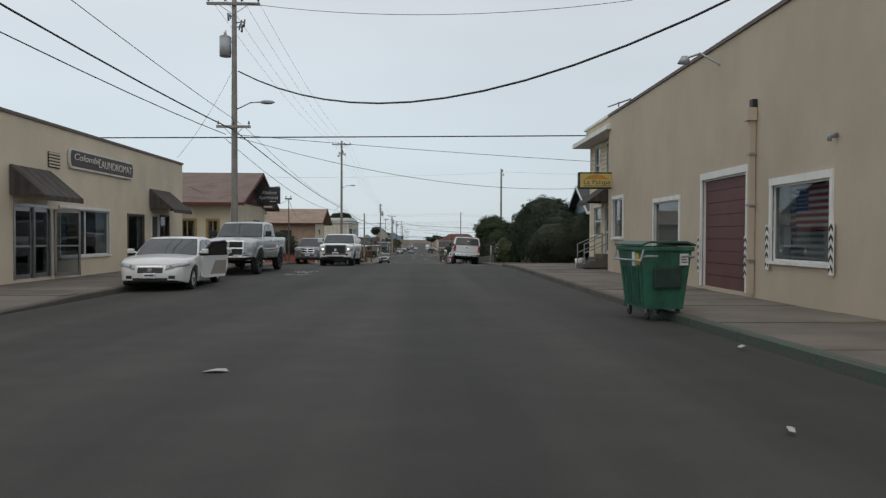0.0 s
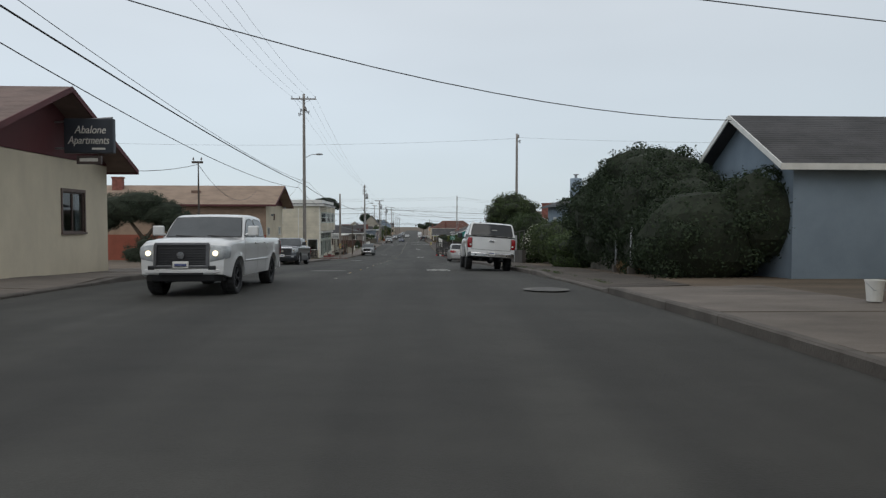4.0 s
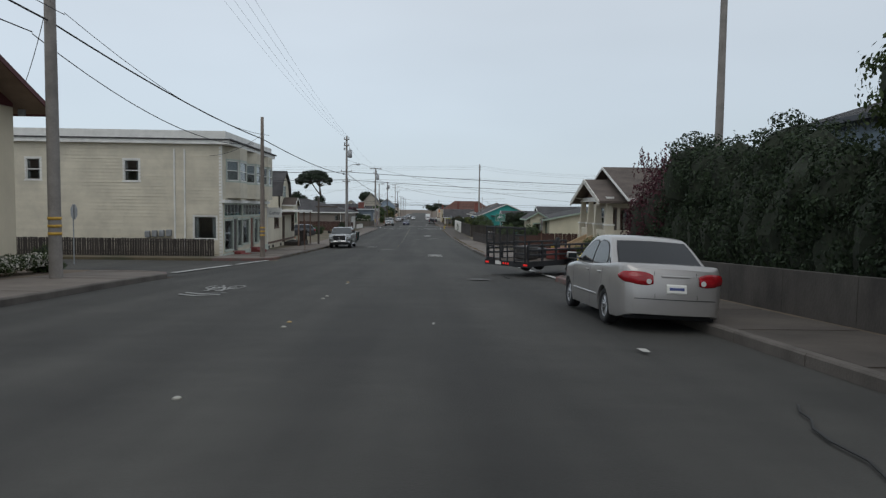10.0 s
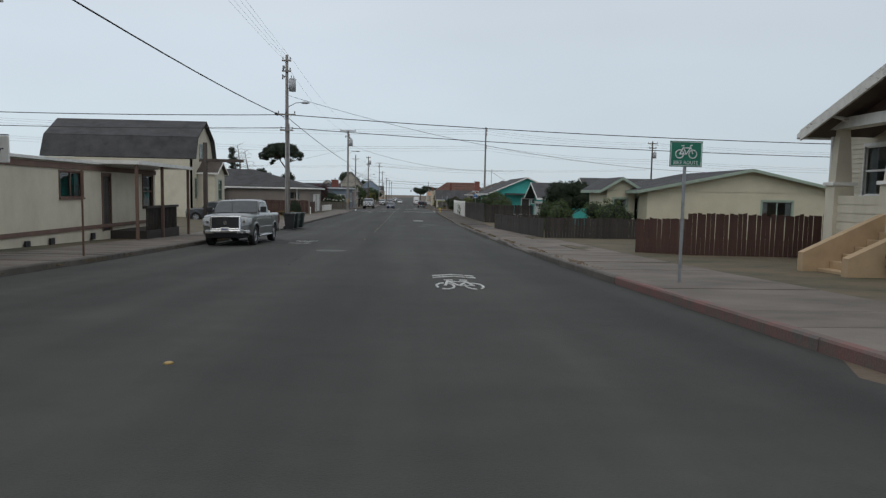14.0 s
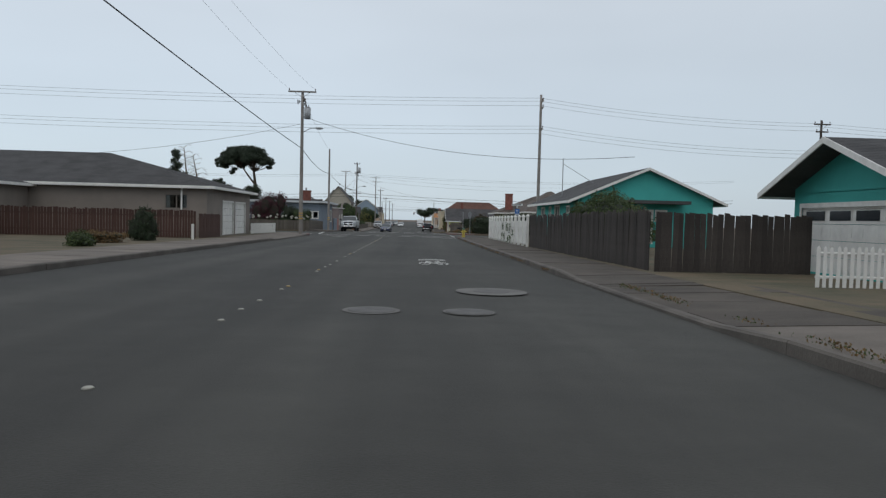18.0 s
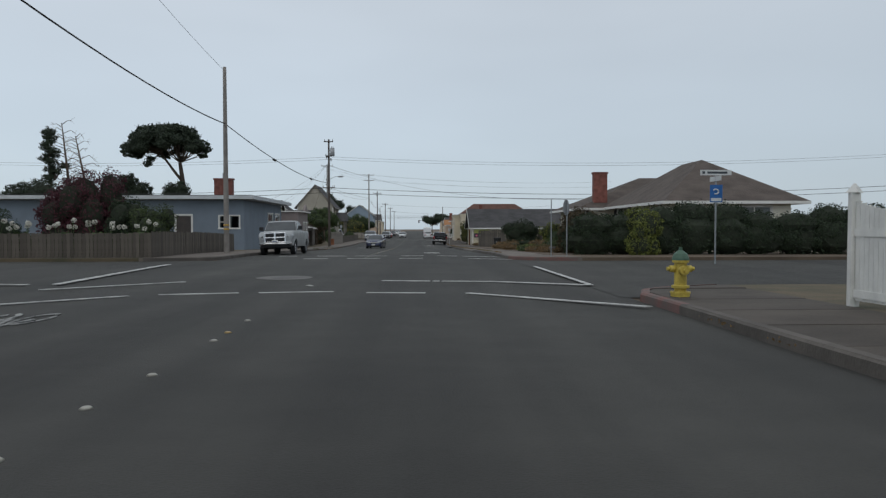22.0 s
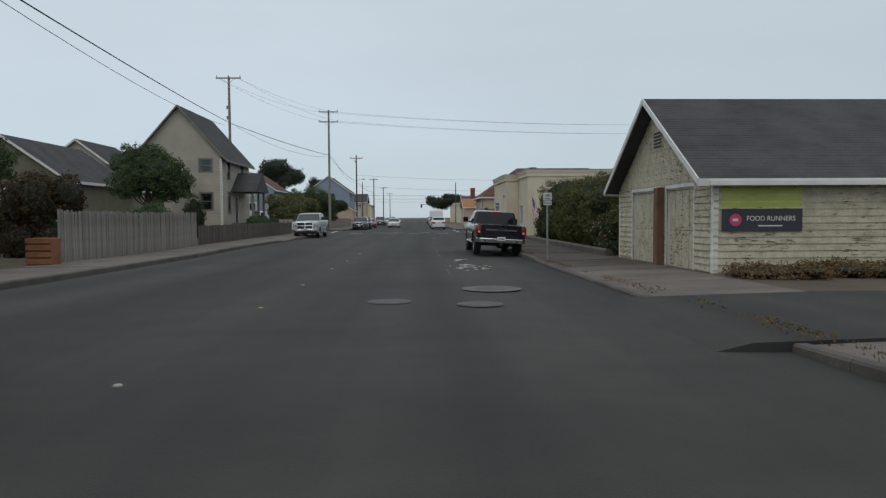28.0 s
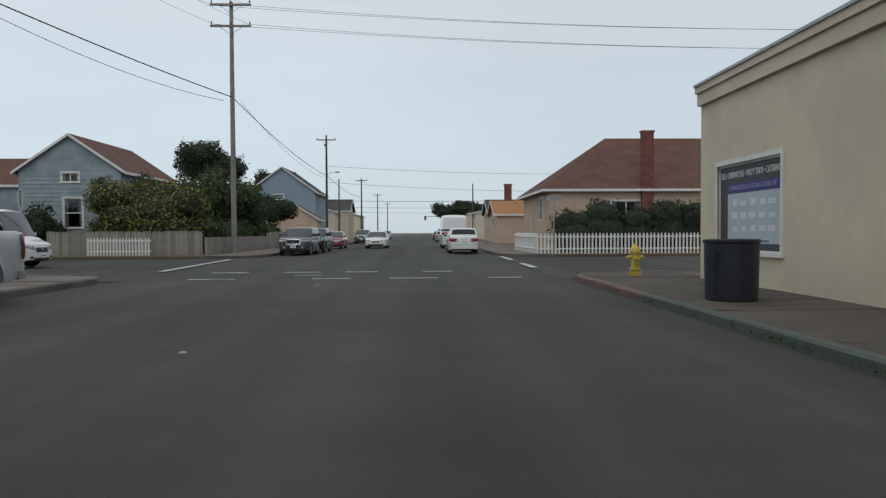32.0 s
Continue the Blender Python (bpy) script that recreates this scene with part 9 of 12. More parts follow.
pole(-11.8, 642.6, 8.0, 0.17, POLEDARK, arms=((7.4, 1.2, "x", 3),), lamp=(3.4, 1.4), gear=((6.8, -0.5, 0),), label="dark utility pole far down the street")
pole(-11.6, 660, 3.4, 0.14, POLEDARK, label="bare dark pole far down the street")
for y_, t_ in ((715, 6.2), (790, 6.0), (870, 5.8)):
    pole(-11.5, y_, t_, 0.17, POLEDARK, arms=((t_ - 0.4, 1.1, "x", 3),), label="distant dark utility pole")
pole(9.0, 700, 4.5, 0.16, POLEDARK, label="distant dark utility pole")

# ---- overhead wires ----
MAIN = ((-9.0, 53, 6.5), (-10.65, 144.5, 5.2), (-9.4, 177, 3.95), (-9.6, 254, 4.2), (-9.3, 331, 2.95), (-10.25, 374, 2.6), (-10.6, 447.5, 2.5), (-18.4, 541.5, 5.5), (-11.2, 571.7, 4.0), (-11.8, 642.6, 3.0), (-11.5, 715, 2.6))
SAGS = (0.35, 0.25, 0.40, 0.18, 0.45, 0.68, 0.2, 0.2, 0.5, 0.5)
wire((-9.5, -25, 8.2), MAIN[0], 0.7, 0.03)
wire((-9.9, -25, 7.4), (-9.4, 53, 6.3), 0.7, 0.018)
wire((-8.7, -25, 9.6), (-8.7, 53, 6.8), 0.5, 0.014)
for a, b, sag_ in zip(MAIN, MAIN[1:], SAGS):
    wire(a, b, sag_, 0.030, label="thick black telephone cable along the street")
for a, b in zip(MAIN[:2], MAIN[1:3]):
    wire((a[0] - 0.5, a[1], a[2] - 0.35), (b[0] - 0.5, b[1], b[2] - 0.3), 0.9, 0.018)
    wire((a[0] + 0.4, a[1], a[2] + 0.25), (b[0] + 0.4, b[1], b[2] + 0.2), 0.7, 0.012)
for a, b in zip(MAIN[6:9], MAIN[7:10]):
    wire((a[0] + 0.5, a[1], a[2] - 0.3), (b[0] - 0.5, b[1], b[2] - 0.2), 0.7, 0.014)
for dx in (-1.1, -0.4, 0.4, 1.1):
    wire((-9 + dx, -25, 13.4), (-9 + dx, 53, 12.7), 0.7, 0.008)
    wire((-9 + dx, 53, 12.7), (-10.65 + dx, 144.5, 13.7), 0.9, 0.008)
    wire((-10.65 + dx, 144.5, 13.7), (-9.75 + dx * 0.3, 253.6, 8.8), 1.0, 0.007)
for dx in (-0.35, 0.35):
    wire((-9.75 + dx, 253.6, 8.8), (-9.3 + dx * 3, 331, 7.8), 0.8, 0.007)
# across the street
wire((-8.8, 53, 9.3), (7.9, 25.5, 7.4), 2.1, 0.035, label="thick black cable slung across the street")
wire((-60, 60, 6.4), (8.3, 55, 6.58), 0.1, 0.03, label="black cable crossing the street")
wire((-9.0, 53, 6.3), (30, 64, 5.2), 0.3, 0.012)
wire((-9.0, 53, 12.6), (8.4, 44, 11.0), 0.6, 0.012)
wire((-9.0, 53, 6.2), (10.2, 70, 4.6), 0.8, 0.012)
wire((-9.0, 53, 9.5), (-11.9, 53.8, 5.2), 0.3, 0.014)
wire((-12.0, 99, 4.7), (-13.0, 62, 4.2), 0.9, 0.014)
wire((-12.0, 99, 4.7), (-14.0, 136, 4.4), 1.4, 0.014)
wire((-40, 152.5, 9.9), (10.95, 153.2, 10.5), 0.6, 0.008)
wire((10.95, 153.2, 10.6), (60, 153, 10.8), 0.5, 0.008)
wire((-10.65, 144.5, 6.0), (-13.6, 150, 3.4), 0.3, 0.012)
wire((-9.4, 177, 4.2), (-13.0, 179, 3.0), 0.3, 0.012)
for z_, r_ in ((4.1, 0.03), (3.1, 0.026)):
    wire((-60, 252, z_ + 0.7), (-9.75, 253.6, z_ + 0.4), 0.5, r_)
    wire((-9.75, 253.6, z_ + 0.4), (60, 246, z_ - 1.0), 0.7, r_, label="thick black cable crossing the street")
wire((-9.75, 253.6, 6.0), (30, 262, 0.9), 1.4, 0.014)
for z_ in (8.9, 8.6, 8.2, 6.3, 6.0, 5.6):
    wire((-80, 338, z_ + 0.6), (11.8, 341, z_), 1.0, 0.010)
    wire((11.8, 341, z_), (38.5, 340, z_ - 1.6), 0.5, 0.010)
    wire((38.5, 340, z_ - 1.6), (90, 342, z_ - 2.0), 0.6, 0.010)
wire((-9.3, 331, 5.6), (15.0, 312, 1.9), 1.3, 0.016)
wire((-9.3, 331, 5.0), (-30, 320, 1.0), 0.6, 0.012)
wire((-10.25, 374, 5.4), (-9.3, 331, 7.4), 0.4, 0.010)
for z_, r_ in ((1.9, 0.026), (1.35, 0.026), (5.6, 0.012), (5.3, 0.012)):
    wire((-10.6, 447.5, z_), (60, 440, z_ + 0.3), 1.0, r_, label="black cable crossing the street")
    wire((-60, 452, z_ - 0.2), (-10.6, 447.5, z_), 0.6, r_)
for tx, ty, tz in ((-16, 437, -0.7), (-15, 425, -0.2), (-14, 455, -2.5), (-19, 470, 0.2)):
    wire((-10.6, 447.5, 4.9), (tx, ty, tz), 0.5, 0.010)
wire((-10.6, 447.5, 4.6), (14.5, 412, -0.4), 1.2, 0.012)
for z_ in (9.3, 8.2):
    for dx in (-1.0, 1.0):
        wire((-18.4 + dx, 541.5, 9.8), (-11.2 + dx, 571.7, z_ + 0.1), 0.5, 0.009)
        wire((-11.2 + dx, 571.7, z_ + 0.1), (45, 566, z_ - 1.6), 0.9, 0.010)
wire((-18.4, 541.5, 5.0), (-17, 530, 2.0), 0.3, 0.010)
wire((-11.8, 642.6, 4.2), (40, 640, 3.6), 0.8, 0.016)
wire((-11.8, 642.6, 2.2), (40, 648, 1.6), 0.8, 0.016)
for y_ in (690, 740, 800):
    wire((-40, y_, 2.2), (30, y_ + 5, 1.8), 0.8, 0.03)
# lashed joints hanging on the cables
for i, y_ in ((5, 395), (5, 424), (2, 245.5)):
    p, q = MAIN[i], MAIN[i + 1]
    u = (y_ - p[1]) / (q[1] - p[1])
    x_ = p[0] + (q[0] - p[0]) * u
    z_ = p[2] + (q[2] - p[2]) * u - 4 * SAGS[i] * u * (1 - u) - 0.03
    cj = thing("cable_joint", "black cable splice case hanging on the wire", "splice case", x_, y_, z_)
    part("case", tubes(((0, -0.5, 0), (0, 0.5, 0), 0.09), seg=8), WIREM, cj)

# ---- road markings ----
for x_, y_, m_, f_ in ((1.1, 82.0, PAINT, 1), (0.85, 187.2, PAINT, 1), (0.75, 273.3, PAINT, 1), (0.85, 380.3, PAINT, 1), (-5.0, 48.0, WORN, -1), (-5.4, 143, WORN, -1), (-4.9, 218.5, WORN, -1), (-5.9, 331.5, WORN, -1), (-6.4, 443, WORN, -1)):
    sharrow(x_, y_, m_, f_)
for x_, y_, r_ in ((-3.5, 82.3, 0.95), (1.82, 149.4, 0.5), (-0.55, 254.5, 0.55), (0.9, 254.5, 0.5), (1.6, 259.6, 0.9), (-3.6, 344.0, 0.95), (-0.44, 451.2, 0.5), (1.1, 450.4, 0.5), (1.58, 454.7, 0.8), (-3.0, 206.4, 0.7), (3.2, 62.2, 0.7), (-3.4, 539, 0.6)):
    manhole(x_, y_, r_, 0.34)
# raised centre dots
dotm = mat("ceramic_dot", (0.33, 0.315, 0.27), 0.5, 0.2)
doty = mat("ceramic_dot_amber", (0.36, 0.24, 0.08), 0.5, 0.2)
dome = bmesh.new()
tube(dome, (0, 0, 0), (0, 0, 0.016), 0.05, 0.03, seg=10)
domes = []
for m_ in (dotm, doty):
    me = bpy.data.meshes.new("dot")
    dome.to_mesh(me)
    me.materials.append(m_)
    domes.append(me)
dome.free()
k = 0
y_ = 70.0
while y_ < 620:
    if not any(a - 4 < y_ < b + 4 for a, b in CROSS):
        for j, d_ in enumerate((0, 1.8, 3.6, 6.6)):
            if (k * 7 + j * 3) % 11 in (2, 5) or (y_ < 160 and j in (1, 2)) or (160 < y_ < 236 and (j or k % 2)) or (y_ > 430 and (j in (1, 2) or k % 2)):
                continue
            ob = new("road_stud", domes[1 if (j == 0 and k % 3) else 0])
            ob.matrix_world = pose(-2.25 - 0.0006 * y_ + random.uniform(-0.03, 0.03), y_ + d_, G(0, y_ + d_) + 0.001, 0, 0, random.uniform(0, 90))
            tagged(ob, "small worn ceramic lane marker on asphalt", "road stud", group="centre line studs", kind="structure")
    y_ += 7.6
    k += 1

def broken(x0, y0, x1, y1, w, pieces, gaps=0.05):
    """A stripe worn into uneven pieces."""
    out = []
    for a, b in pieces:
        xa, ya, xb, yb = x0 + (x1 - x0) * a, y0 + (y1 - y0) * a, x0 + (x1 - x0) * b, y0 + (y1 - y0) * b
        n = max(1, int(math.hypot(xb - xa, yb - ya) / 0.9))
        for i in range(n):
            p, q = i / n + 0.005, (i + 1) / n - 0.005
            j = random.uniform(-0.02, 0.02)
            out.append(bar(xa + (xb - xa) * p, ya + (yb - ya) * p + j, xa + (xb - xa) * q, ya + (yb - ya) * q + j, w * random.uniform(0.85, 1.08)))
    return out


ALL = ((0.0, 1.0),)
cw = broken(-7.4, 333.9, -5.7, 336.3, 0.14, ALL) + broken(-5.2, 336.6, -3.7, 337.1, 0.16, ALL) + broken(-3.3, 337.1, -1.8, 337.4, 0.16, ALL) + broken(-1.1, 337.0, 0.1, 336.8, 0.16, ALL) + broken(0.95, 336.7, 3.8, 332.5, 0.17, ALL)
cw += broken(-0.95, 342.2, 1.9, 341.4, 0.22, ((0, 0.42), (0.45, 0.5), (0.53, 1))) + broken(1.9, 341.4, 3.95, 339.6, 0.22, ALL)
cw += broken(-8.2, 338.7, -5.8, 342.0, 0.14, ALL)
cw += broken(-5.2, 364.6, 0.2, 364.8, 0.28, ((0, 0.2), (0.36, 0.64), (0.8, 1))) + broken(2.3, 364.0, 4.1, 362.3, 0.17, ALL)
cw += broken(-7.0, 370.2, 0.3, 370.5, 0.24, ((0, 0.12), (0.26, 0.46), (0.52, 0.74), (0.84, 1))) + broken(1.0, 370.3, 3.9, 367.2, 0.14, ((0, 0.3), (0.42, 1)))
cw += broken(4.0, 352.3, 3.95, 339.6, 0.13, ALL) + broken(-9.3, 356, -8.6, 341, 0.22, ALL) + broken(-9.2, 341, -20, 343, 0.2, ((0, 0.7),))
flat("crosswalk", cw, PAINT, "worn white crosswalk bars across the asphalt", "road marking")
c1 = broken(4.75, 150.9, 4.6, 175.0, 0.2, ((0.0, 0.28), (0.33, 1))) + broken(-8.7, 174, -9.2, 153, 0.22, ((0, 0.42), (0.5, 1))) + broken(-9.9, 151.2, -30, 160, 0.2, ((0, 0.5),)) + broken(7.2, 153, 7.6, 172, 0.2, ((0, 0.4),))
flat("crosswalk", c1, PAINT, "white crosswalk lines at the side street", "road marking")
c3 = broken(-7.6, 536.5, 3.2, 536.6, 0.22, ((0.1, 0.22), (0.42, 0.52), (0.62, 0.75), (0.88, 0.97))) + broken(-6.8, 541.5, 3.0, 541.8, 0.22, ((0, 0.12), (0.24, 0.36), (0.44, 0.55), (0.7, 0.8))) + broken(-8.8, 543, -9.4, 560, 0.25, ALL) + broken(4.1, 545, 4.2, 563, 0.25, ((0, 0.3), (0.6, 1))) + broken(-11, 537, -9.2, 531, 0.2, ALL)
flat("crosswalk", c3, PAINT, "worn white crosswalk bars at the third side street", "road marking")
# a thin broken edge line beyond the third block, patches and cracks
edge = []
for y in np.arange(460, 506, 0.3):
    if math.sin(y * 0.9) + math.sin(y * 0.37) > 0.7:
        edge.append(bar(0.9 + random.uniform(-0.03, 0.03), y, 0.9 + random.uniform(-0.03, 0.03), y + random.uniform(0.012, 0.045), random.uniform(0.006, 0.013)))
flakes = [bar(1.45, 467.4, 1.75, 467.5, 0.5), bar(1.35, 471.0, 1.65, 472.4, 0.10), bar(1.4, 472.5, 1.85, 472.6, 0.16)]
for i in range(34):
    fx, fy_ = random.gauss(1.65, 0.32), random.gauss(465.6, 1.0)
    flakes.append(bar(fx, fy_, fx + random.uniform(-0.12, 0.14), fy_ + random.uniform(-0.2, 0.35), random.uniform(0.02, 0.09)))
flat("bicycle_marking", flakes, PAINT, "worn remains of a white bicycle symbol and arrow", "road marking")
flat("edge_line", edge, WORN, "flaking remains of a white edge line", "road marking")
crk = []
for x_, y_, n_ in ((-2.6, 160, 9), (-3.4, 196, 12), (-3.0, 385, 10), (2.6, 118, 8), (-1.0, 238, 9), (3.0, 150.5, 6)):
    a = (x_, y_)
    for i in range(n_):
        b = (a[0] + random.uniform(-0.16, 0.16), a[1] + random.uniform(0.3, 0.7))
        crk.append(bar(a[0], a[1], b[0], b[1], random.uniform(0.01, 0.03)))
        a = b
flat("crack", crk, mat("tar_crack", (0.018, 0.018, 0.018), 0.6, 0.2), "thin dark cracks in the asphalt", "road crack", 0.004)

# ---- parked vehicles ----
WHITE_CAR = carpaint("white_car_paint", (0.66, 0.66, 0.65))
SILVER_CAR = carpaint("silver_car_paint", (0.34, 0.35, 0.36), 0.5, 0.34)
PEWTER_CAR = carpaint("pewter_car_paint", (0.105, 0.11, 0.105), 0.4, 0.34)
GREY_CAR = carpaint("grey_car_paint", (0.14, 0.145, 0.15), 0.45, 0.34)
DARK_CAR = carpaint("dark_grey_car_paint", (0.045, 0.048, 0.055), 0.4, 0.3)
BLACK_CAR = mat("black_car_paint", (0.006, 0.007, 0.011), 0.18, 0.1, 1.5, 0, 60, spec=0.4, coat=0.8)
NAVY_CAR = carpaint("navy_car_paint", (0.022, 0.03, 0.075), 0.3, 0.28)
GREEN_CAR = carpaint("dark_green_car_paint", (0.018, 0.032, 0.03), 0.3, 0.3)
RED_CAR = carpaint("red_car_paint", (0.22, 0.02, 0.025), 0.1, 0.28)
BLACKRIM = mat("black_wheel", (0.03, 0.03, 0.032), 0.4, 0.1, 5, 0, metal=0.6)
white_sedan = vehicle("sedan", "white sedan with its driver door open", "car", -7.7, 20.9, 184, 5.1, 1.94, 1.53, WHITE_CAR, "sedan", 0.34, spokes=9)
dl = new("open_door")
dl.parent = white_sedan
dl.matrix_basis = pose(-0.93, 0.95, 0.30, 0, 0, -30)
dpan = bmesh.new()
for dy_, dz_, in_ in ((0, 0.05, 0.02), (-0.02, 0.35, 0.0), (-0.02, 0.66, 0.03), (-1.12, 0.66, 0.03), (-1.16, 0.35, 0.0), (-1.0, 0.0, 0.02), (-0.1, 0.0, 0.02)):
    dpan.verts.new((0.03 - in_, dy_, dz_))
dpan.faces.new(dpan.verts[:])
ext_ = bmesh.ops.extrude_face_region(dpan, geom=dpan.faces[:])
bmesh.ops.translate(dpan, vec=(-0.07, 0, 0), verts=[g for g in ext_["geom"] if isinstance(g, bmesh.types.BMVert)])
bmesh.ops.recalc_face_normals(dpan, faces=dpan.faces[:])
part("door_panel", dpan, WHITE_CAR, dl)
part("door_lining", bbox(-0.055, -0.045, -1.05, -0.08, 0.08, 0.62), mat("beige_lining", (0.28, 0.26, 0.23), 0.8, 0.15), dl)
dfm = bmesh.new()
for a, b in (((0, 0, 0.66), (0, -0.50, 1.06)), ((0, -0.50, 1.06), (0, -1.08, 1.10)), ((0, -1.08, 1.10), (0, -1.14, 0.66))):
    tube(dfm, a, b, 0.028, seg=6)
part("door_window_frame", dfm, BLACKM, dl)
part("door_window", mesh_of("door_window", [(0, -0.04, 0.66), (0, -0.50, 1.04), (0, -1.07, 1.08), (0, -1.13, 0.66)], [(0, 1, 2, 3)], CARGLASS), CARGLASS, dl)
BRIGHT_SILVER = mat("bright_silver_paint", (0.46, 0.47, 0.475), 0.32, 0.04, 1.5, 0, 60, metal=0.3, coat=0.6)
vehicle("pickup", "lifted silver heavy-duty pickup with a big chrome grille", "pickup", -7.6, 29.0, 180, 6.0, 2.05, 2.16, BRIGHT_SILVER, "pickup", 0.50, lift=0.34, rear_y=-0.75, rim=BLACKRIM, grille="cross", steps=BLACKM, knobs=True, bold=0.58)
vehicle("suv", "grey sport utility vehicle parked at the kerb", "car", -7.65, 46.5, 180, 5.1, 1.93, 1.82, GREY_CAR, "suv", 0.39, lift=0.05, rim=BLACKRIM, grille="cross", lower=BLACKM)
vehicle("pickup", "white crew-cab pickup with lit headlights in the oncoming lane", "pickup", -4.7, 38.3, 180, 5.4, 1.9, 1.8, WHITE_CAR, "pickup", 0.39, lift=0.14, rear_y=-0.75, chrome=False, grille="hex", rim=BLACKRIM, glow=glow_mat("headlamp_lit", (1.0, 0.86, 0.62), 1.6), knobs=True)
vehicle("pickup", "dark grey crew-cab pickup with a chrome brow, parked at the kerb", "pickup", -8.45, 67.4, 180, 5.33, 2.0, 1.80, DARK_CAR, "pickup", 0.38, lift=0.04, rear_y=-0.85, chrome=False, grille="brow", lower=BLACKM, flare=0.02)
wsuv = vehicle("pickup", "lifted white pickup with a white bed cap and black tyres", "pickup", 3.3, 52.45, -0.8, 5.8, 2.03, 2.04, WHITE_CAR, "pickup", 0.46, lift=0.26, rear_y=-0.45, rim=BLACKRIM, cap=True, chrome=True, cuts=(0.0, 0.62, 1.0), knobs=True, lean=3.8, flare=0.04, bold=0.56)
vehicle("sedan", "silver sedan with red tail lights parked at the kerb", "car", 3.9, 79.95, 0.5, 4.53, 1.76, 1.55, mat("warm_silver_paint", (0.36, 0.345, 0.33), 0.34, 0.04, 1.5, 0, 60, metal=0.5, coat=0.6), "sedan", 0.31, chrome=False, lean=2.5, spokes=8)
vehicle("pickup", "pewter pickup with chrome grille parked at the kerb", "pickup", -7.4, 129.1, 180, 5.8, 2.0, 1.88, PEWTER_CAR, "pickup", 0.40, lift=0.12, rear_y=-0.6, steps=CHROME, lean=-1.5)
vehicle("wagon", "dark grey wagon parked in a driveway", "car", -17.0, 158.1, 100, 4.8, 1.83, 1.7, DARK_CAR, "suv", 0.36)
vehicle("pickup", "faded silver older pickup parked beside the blue house", "pickup", -7.95, 228.6, 180, 5.6, 2.0, 1.98, mat("faded_silver_paint", (0.33, 0.34, 0.34), 0.45, 0.12, 1.2, 0, 60, metal=0.3), "pickup", 0.41, lift=0.20, rear_y=-0.35, grille="cross", lean=-2.0, cuts=(0.0, 0.66, 1.0))
vehicle("hatchback", "navy blue hatchback with chrome grille in the oncoming lane", "car", -4.65, 262.8, 176, 4.45, 1.79, 1.54, NAVY_CAR, "sedan", 0.32)
black_pickup = vehicle("pickup", "black extended-cab pickup with big chrome wheels", "pickup", 3.3, 288.5, 0.4, 5.8, 2.04, 1.88, BLACK_CAR, "pickup", 0.46, lift=0.24, rear_y=-0.55, steps=CHROME, lean=3.2, rim=CHROME, spokes=8, bold=0.52, knobs=True, cuts=(0.0, 0.58, 1.0), flare=0.03)
words("side_lettering", "44", 0.17, WHITEP, black_pickup, pose(-1.03, -2.50, 1.10, 90, 0, -90), width=0.28, depth=0.002)
part("tailgate_emblem_bar", bbox(-0.62, 0.62, -2.912, -2.89, 1.06, 1.12), mat("dull_chrome", (0.18, 0.18, 0.18), 0.4, 0.1, metal=0.8), black_pickup)
vehicle("pickup", "silver-white crew-cab pickup with chrome grille", "pickup", -8.75, 313.6, 180, 5.9, 2.04, 1.96, BRIGHT_SILVER, "pickup", 0.41, lift=0.12, rear_y=-0.8, grille="cross", steps=BLACKM, spokes=5, rim=CHROME, bold=0.66, lean=-1.5)
vehicle("suv", "dark grey crossover parked beyond the side street", "car", -7.4, 343.8, 180, 4.7, 1.85, 1.66, DARK_CAR, "suv", 0.36)
vehicle("suv", "black crossover parked behind the first", "car", -7.3, 348.7, 180, 4.7, 1.85, 1.66, BLACK_CAR, "suv", 0.36)
vehicle("sedan", "red sedan parked along the far kerb", "car", -7.3, 358.5, 180, 4.6, 1.8, 1.45, RED_CAR, "sedan", 0.32)
vehicle("sedan", "white sedan in the oncoming lane far ahead", "car", -3.75, 359.1, 180, 4.7, 1.82, 1.45, WHITE_CAR, "sedan", 0.33)
vehicle("hatchback", "white electric hatchback parked on the far block", "car", 2.55, 345.2, 0, 4.7, 1.85, 1.58, WHITE_CAR, "hatch", 0.34)
vehicle("van", "white delivery van parked on the far block", "van", 2.6, 358.8, 0, 6.2, 2.05, 2.7, WHITE_CAR, "van", 0.37)
vehicle("van", "white step van with a stubby nose by the corner garden", "van", -17.5, 329.7, -90, 5.2, 2.0, 2.3, WHITE_CAR, "van", 0.36)
for x_, y_, p_, k_ in ((-7.3, 384.9, DARK_CAR, "suv"), (2.7, 393.9, SILVER_CAR, "sedan"), (-7.3, 420.9, WHITE_CAR, "sedan"), (2.7, 414.9, DARK_CAR, "sedan"), (-7.3, 438.9, SILVER_CAR, "suv")):
    vehicle("car", "distant car parked along the kerb", "car", x_, y_, 180 if x_ < 0 else 0, 4.6, 1.8, 1.5 if k_ == "sedan" else 1.7, p_, k_, 0.33)

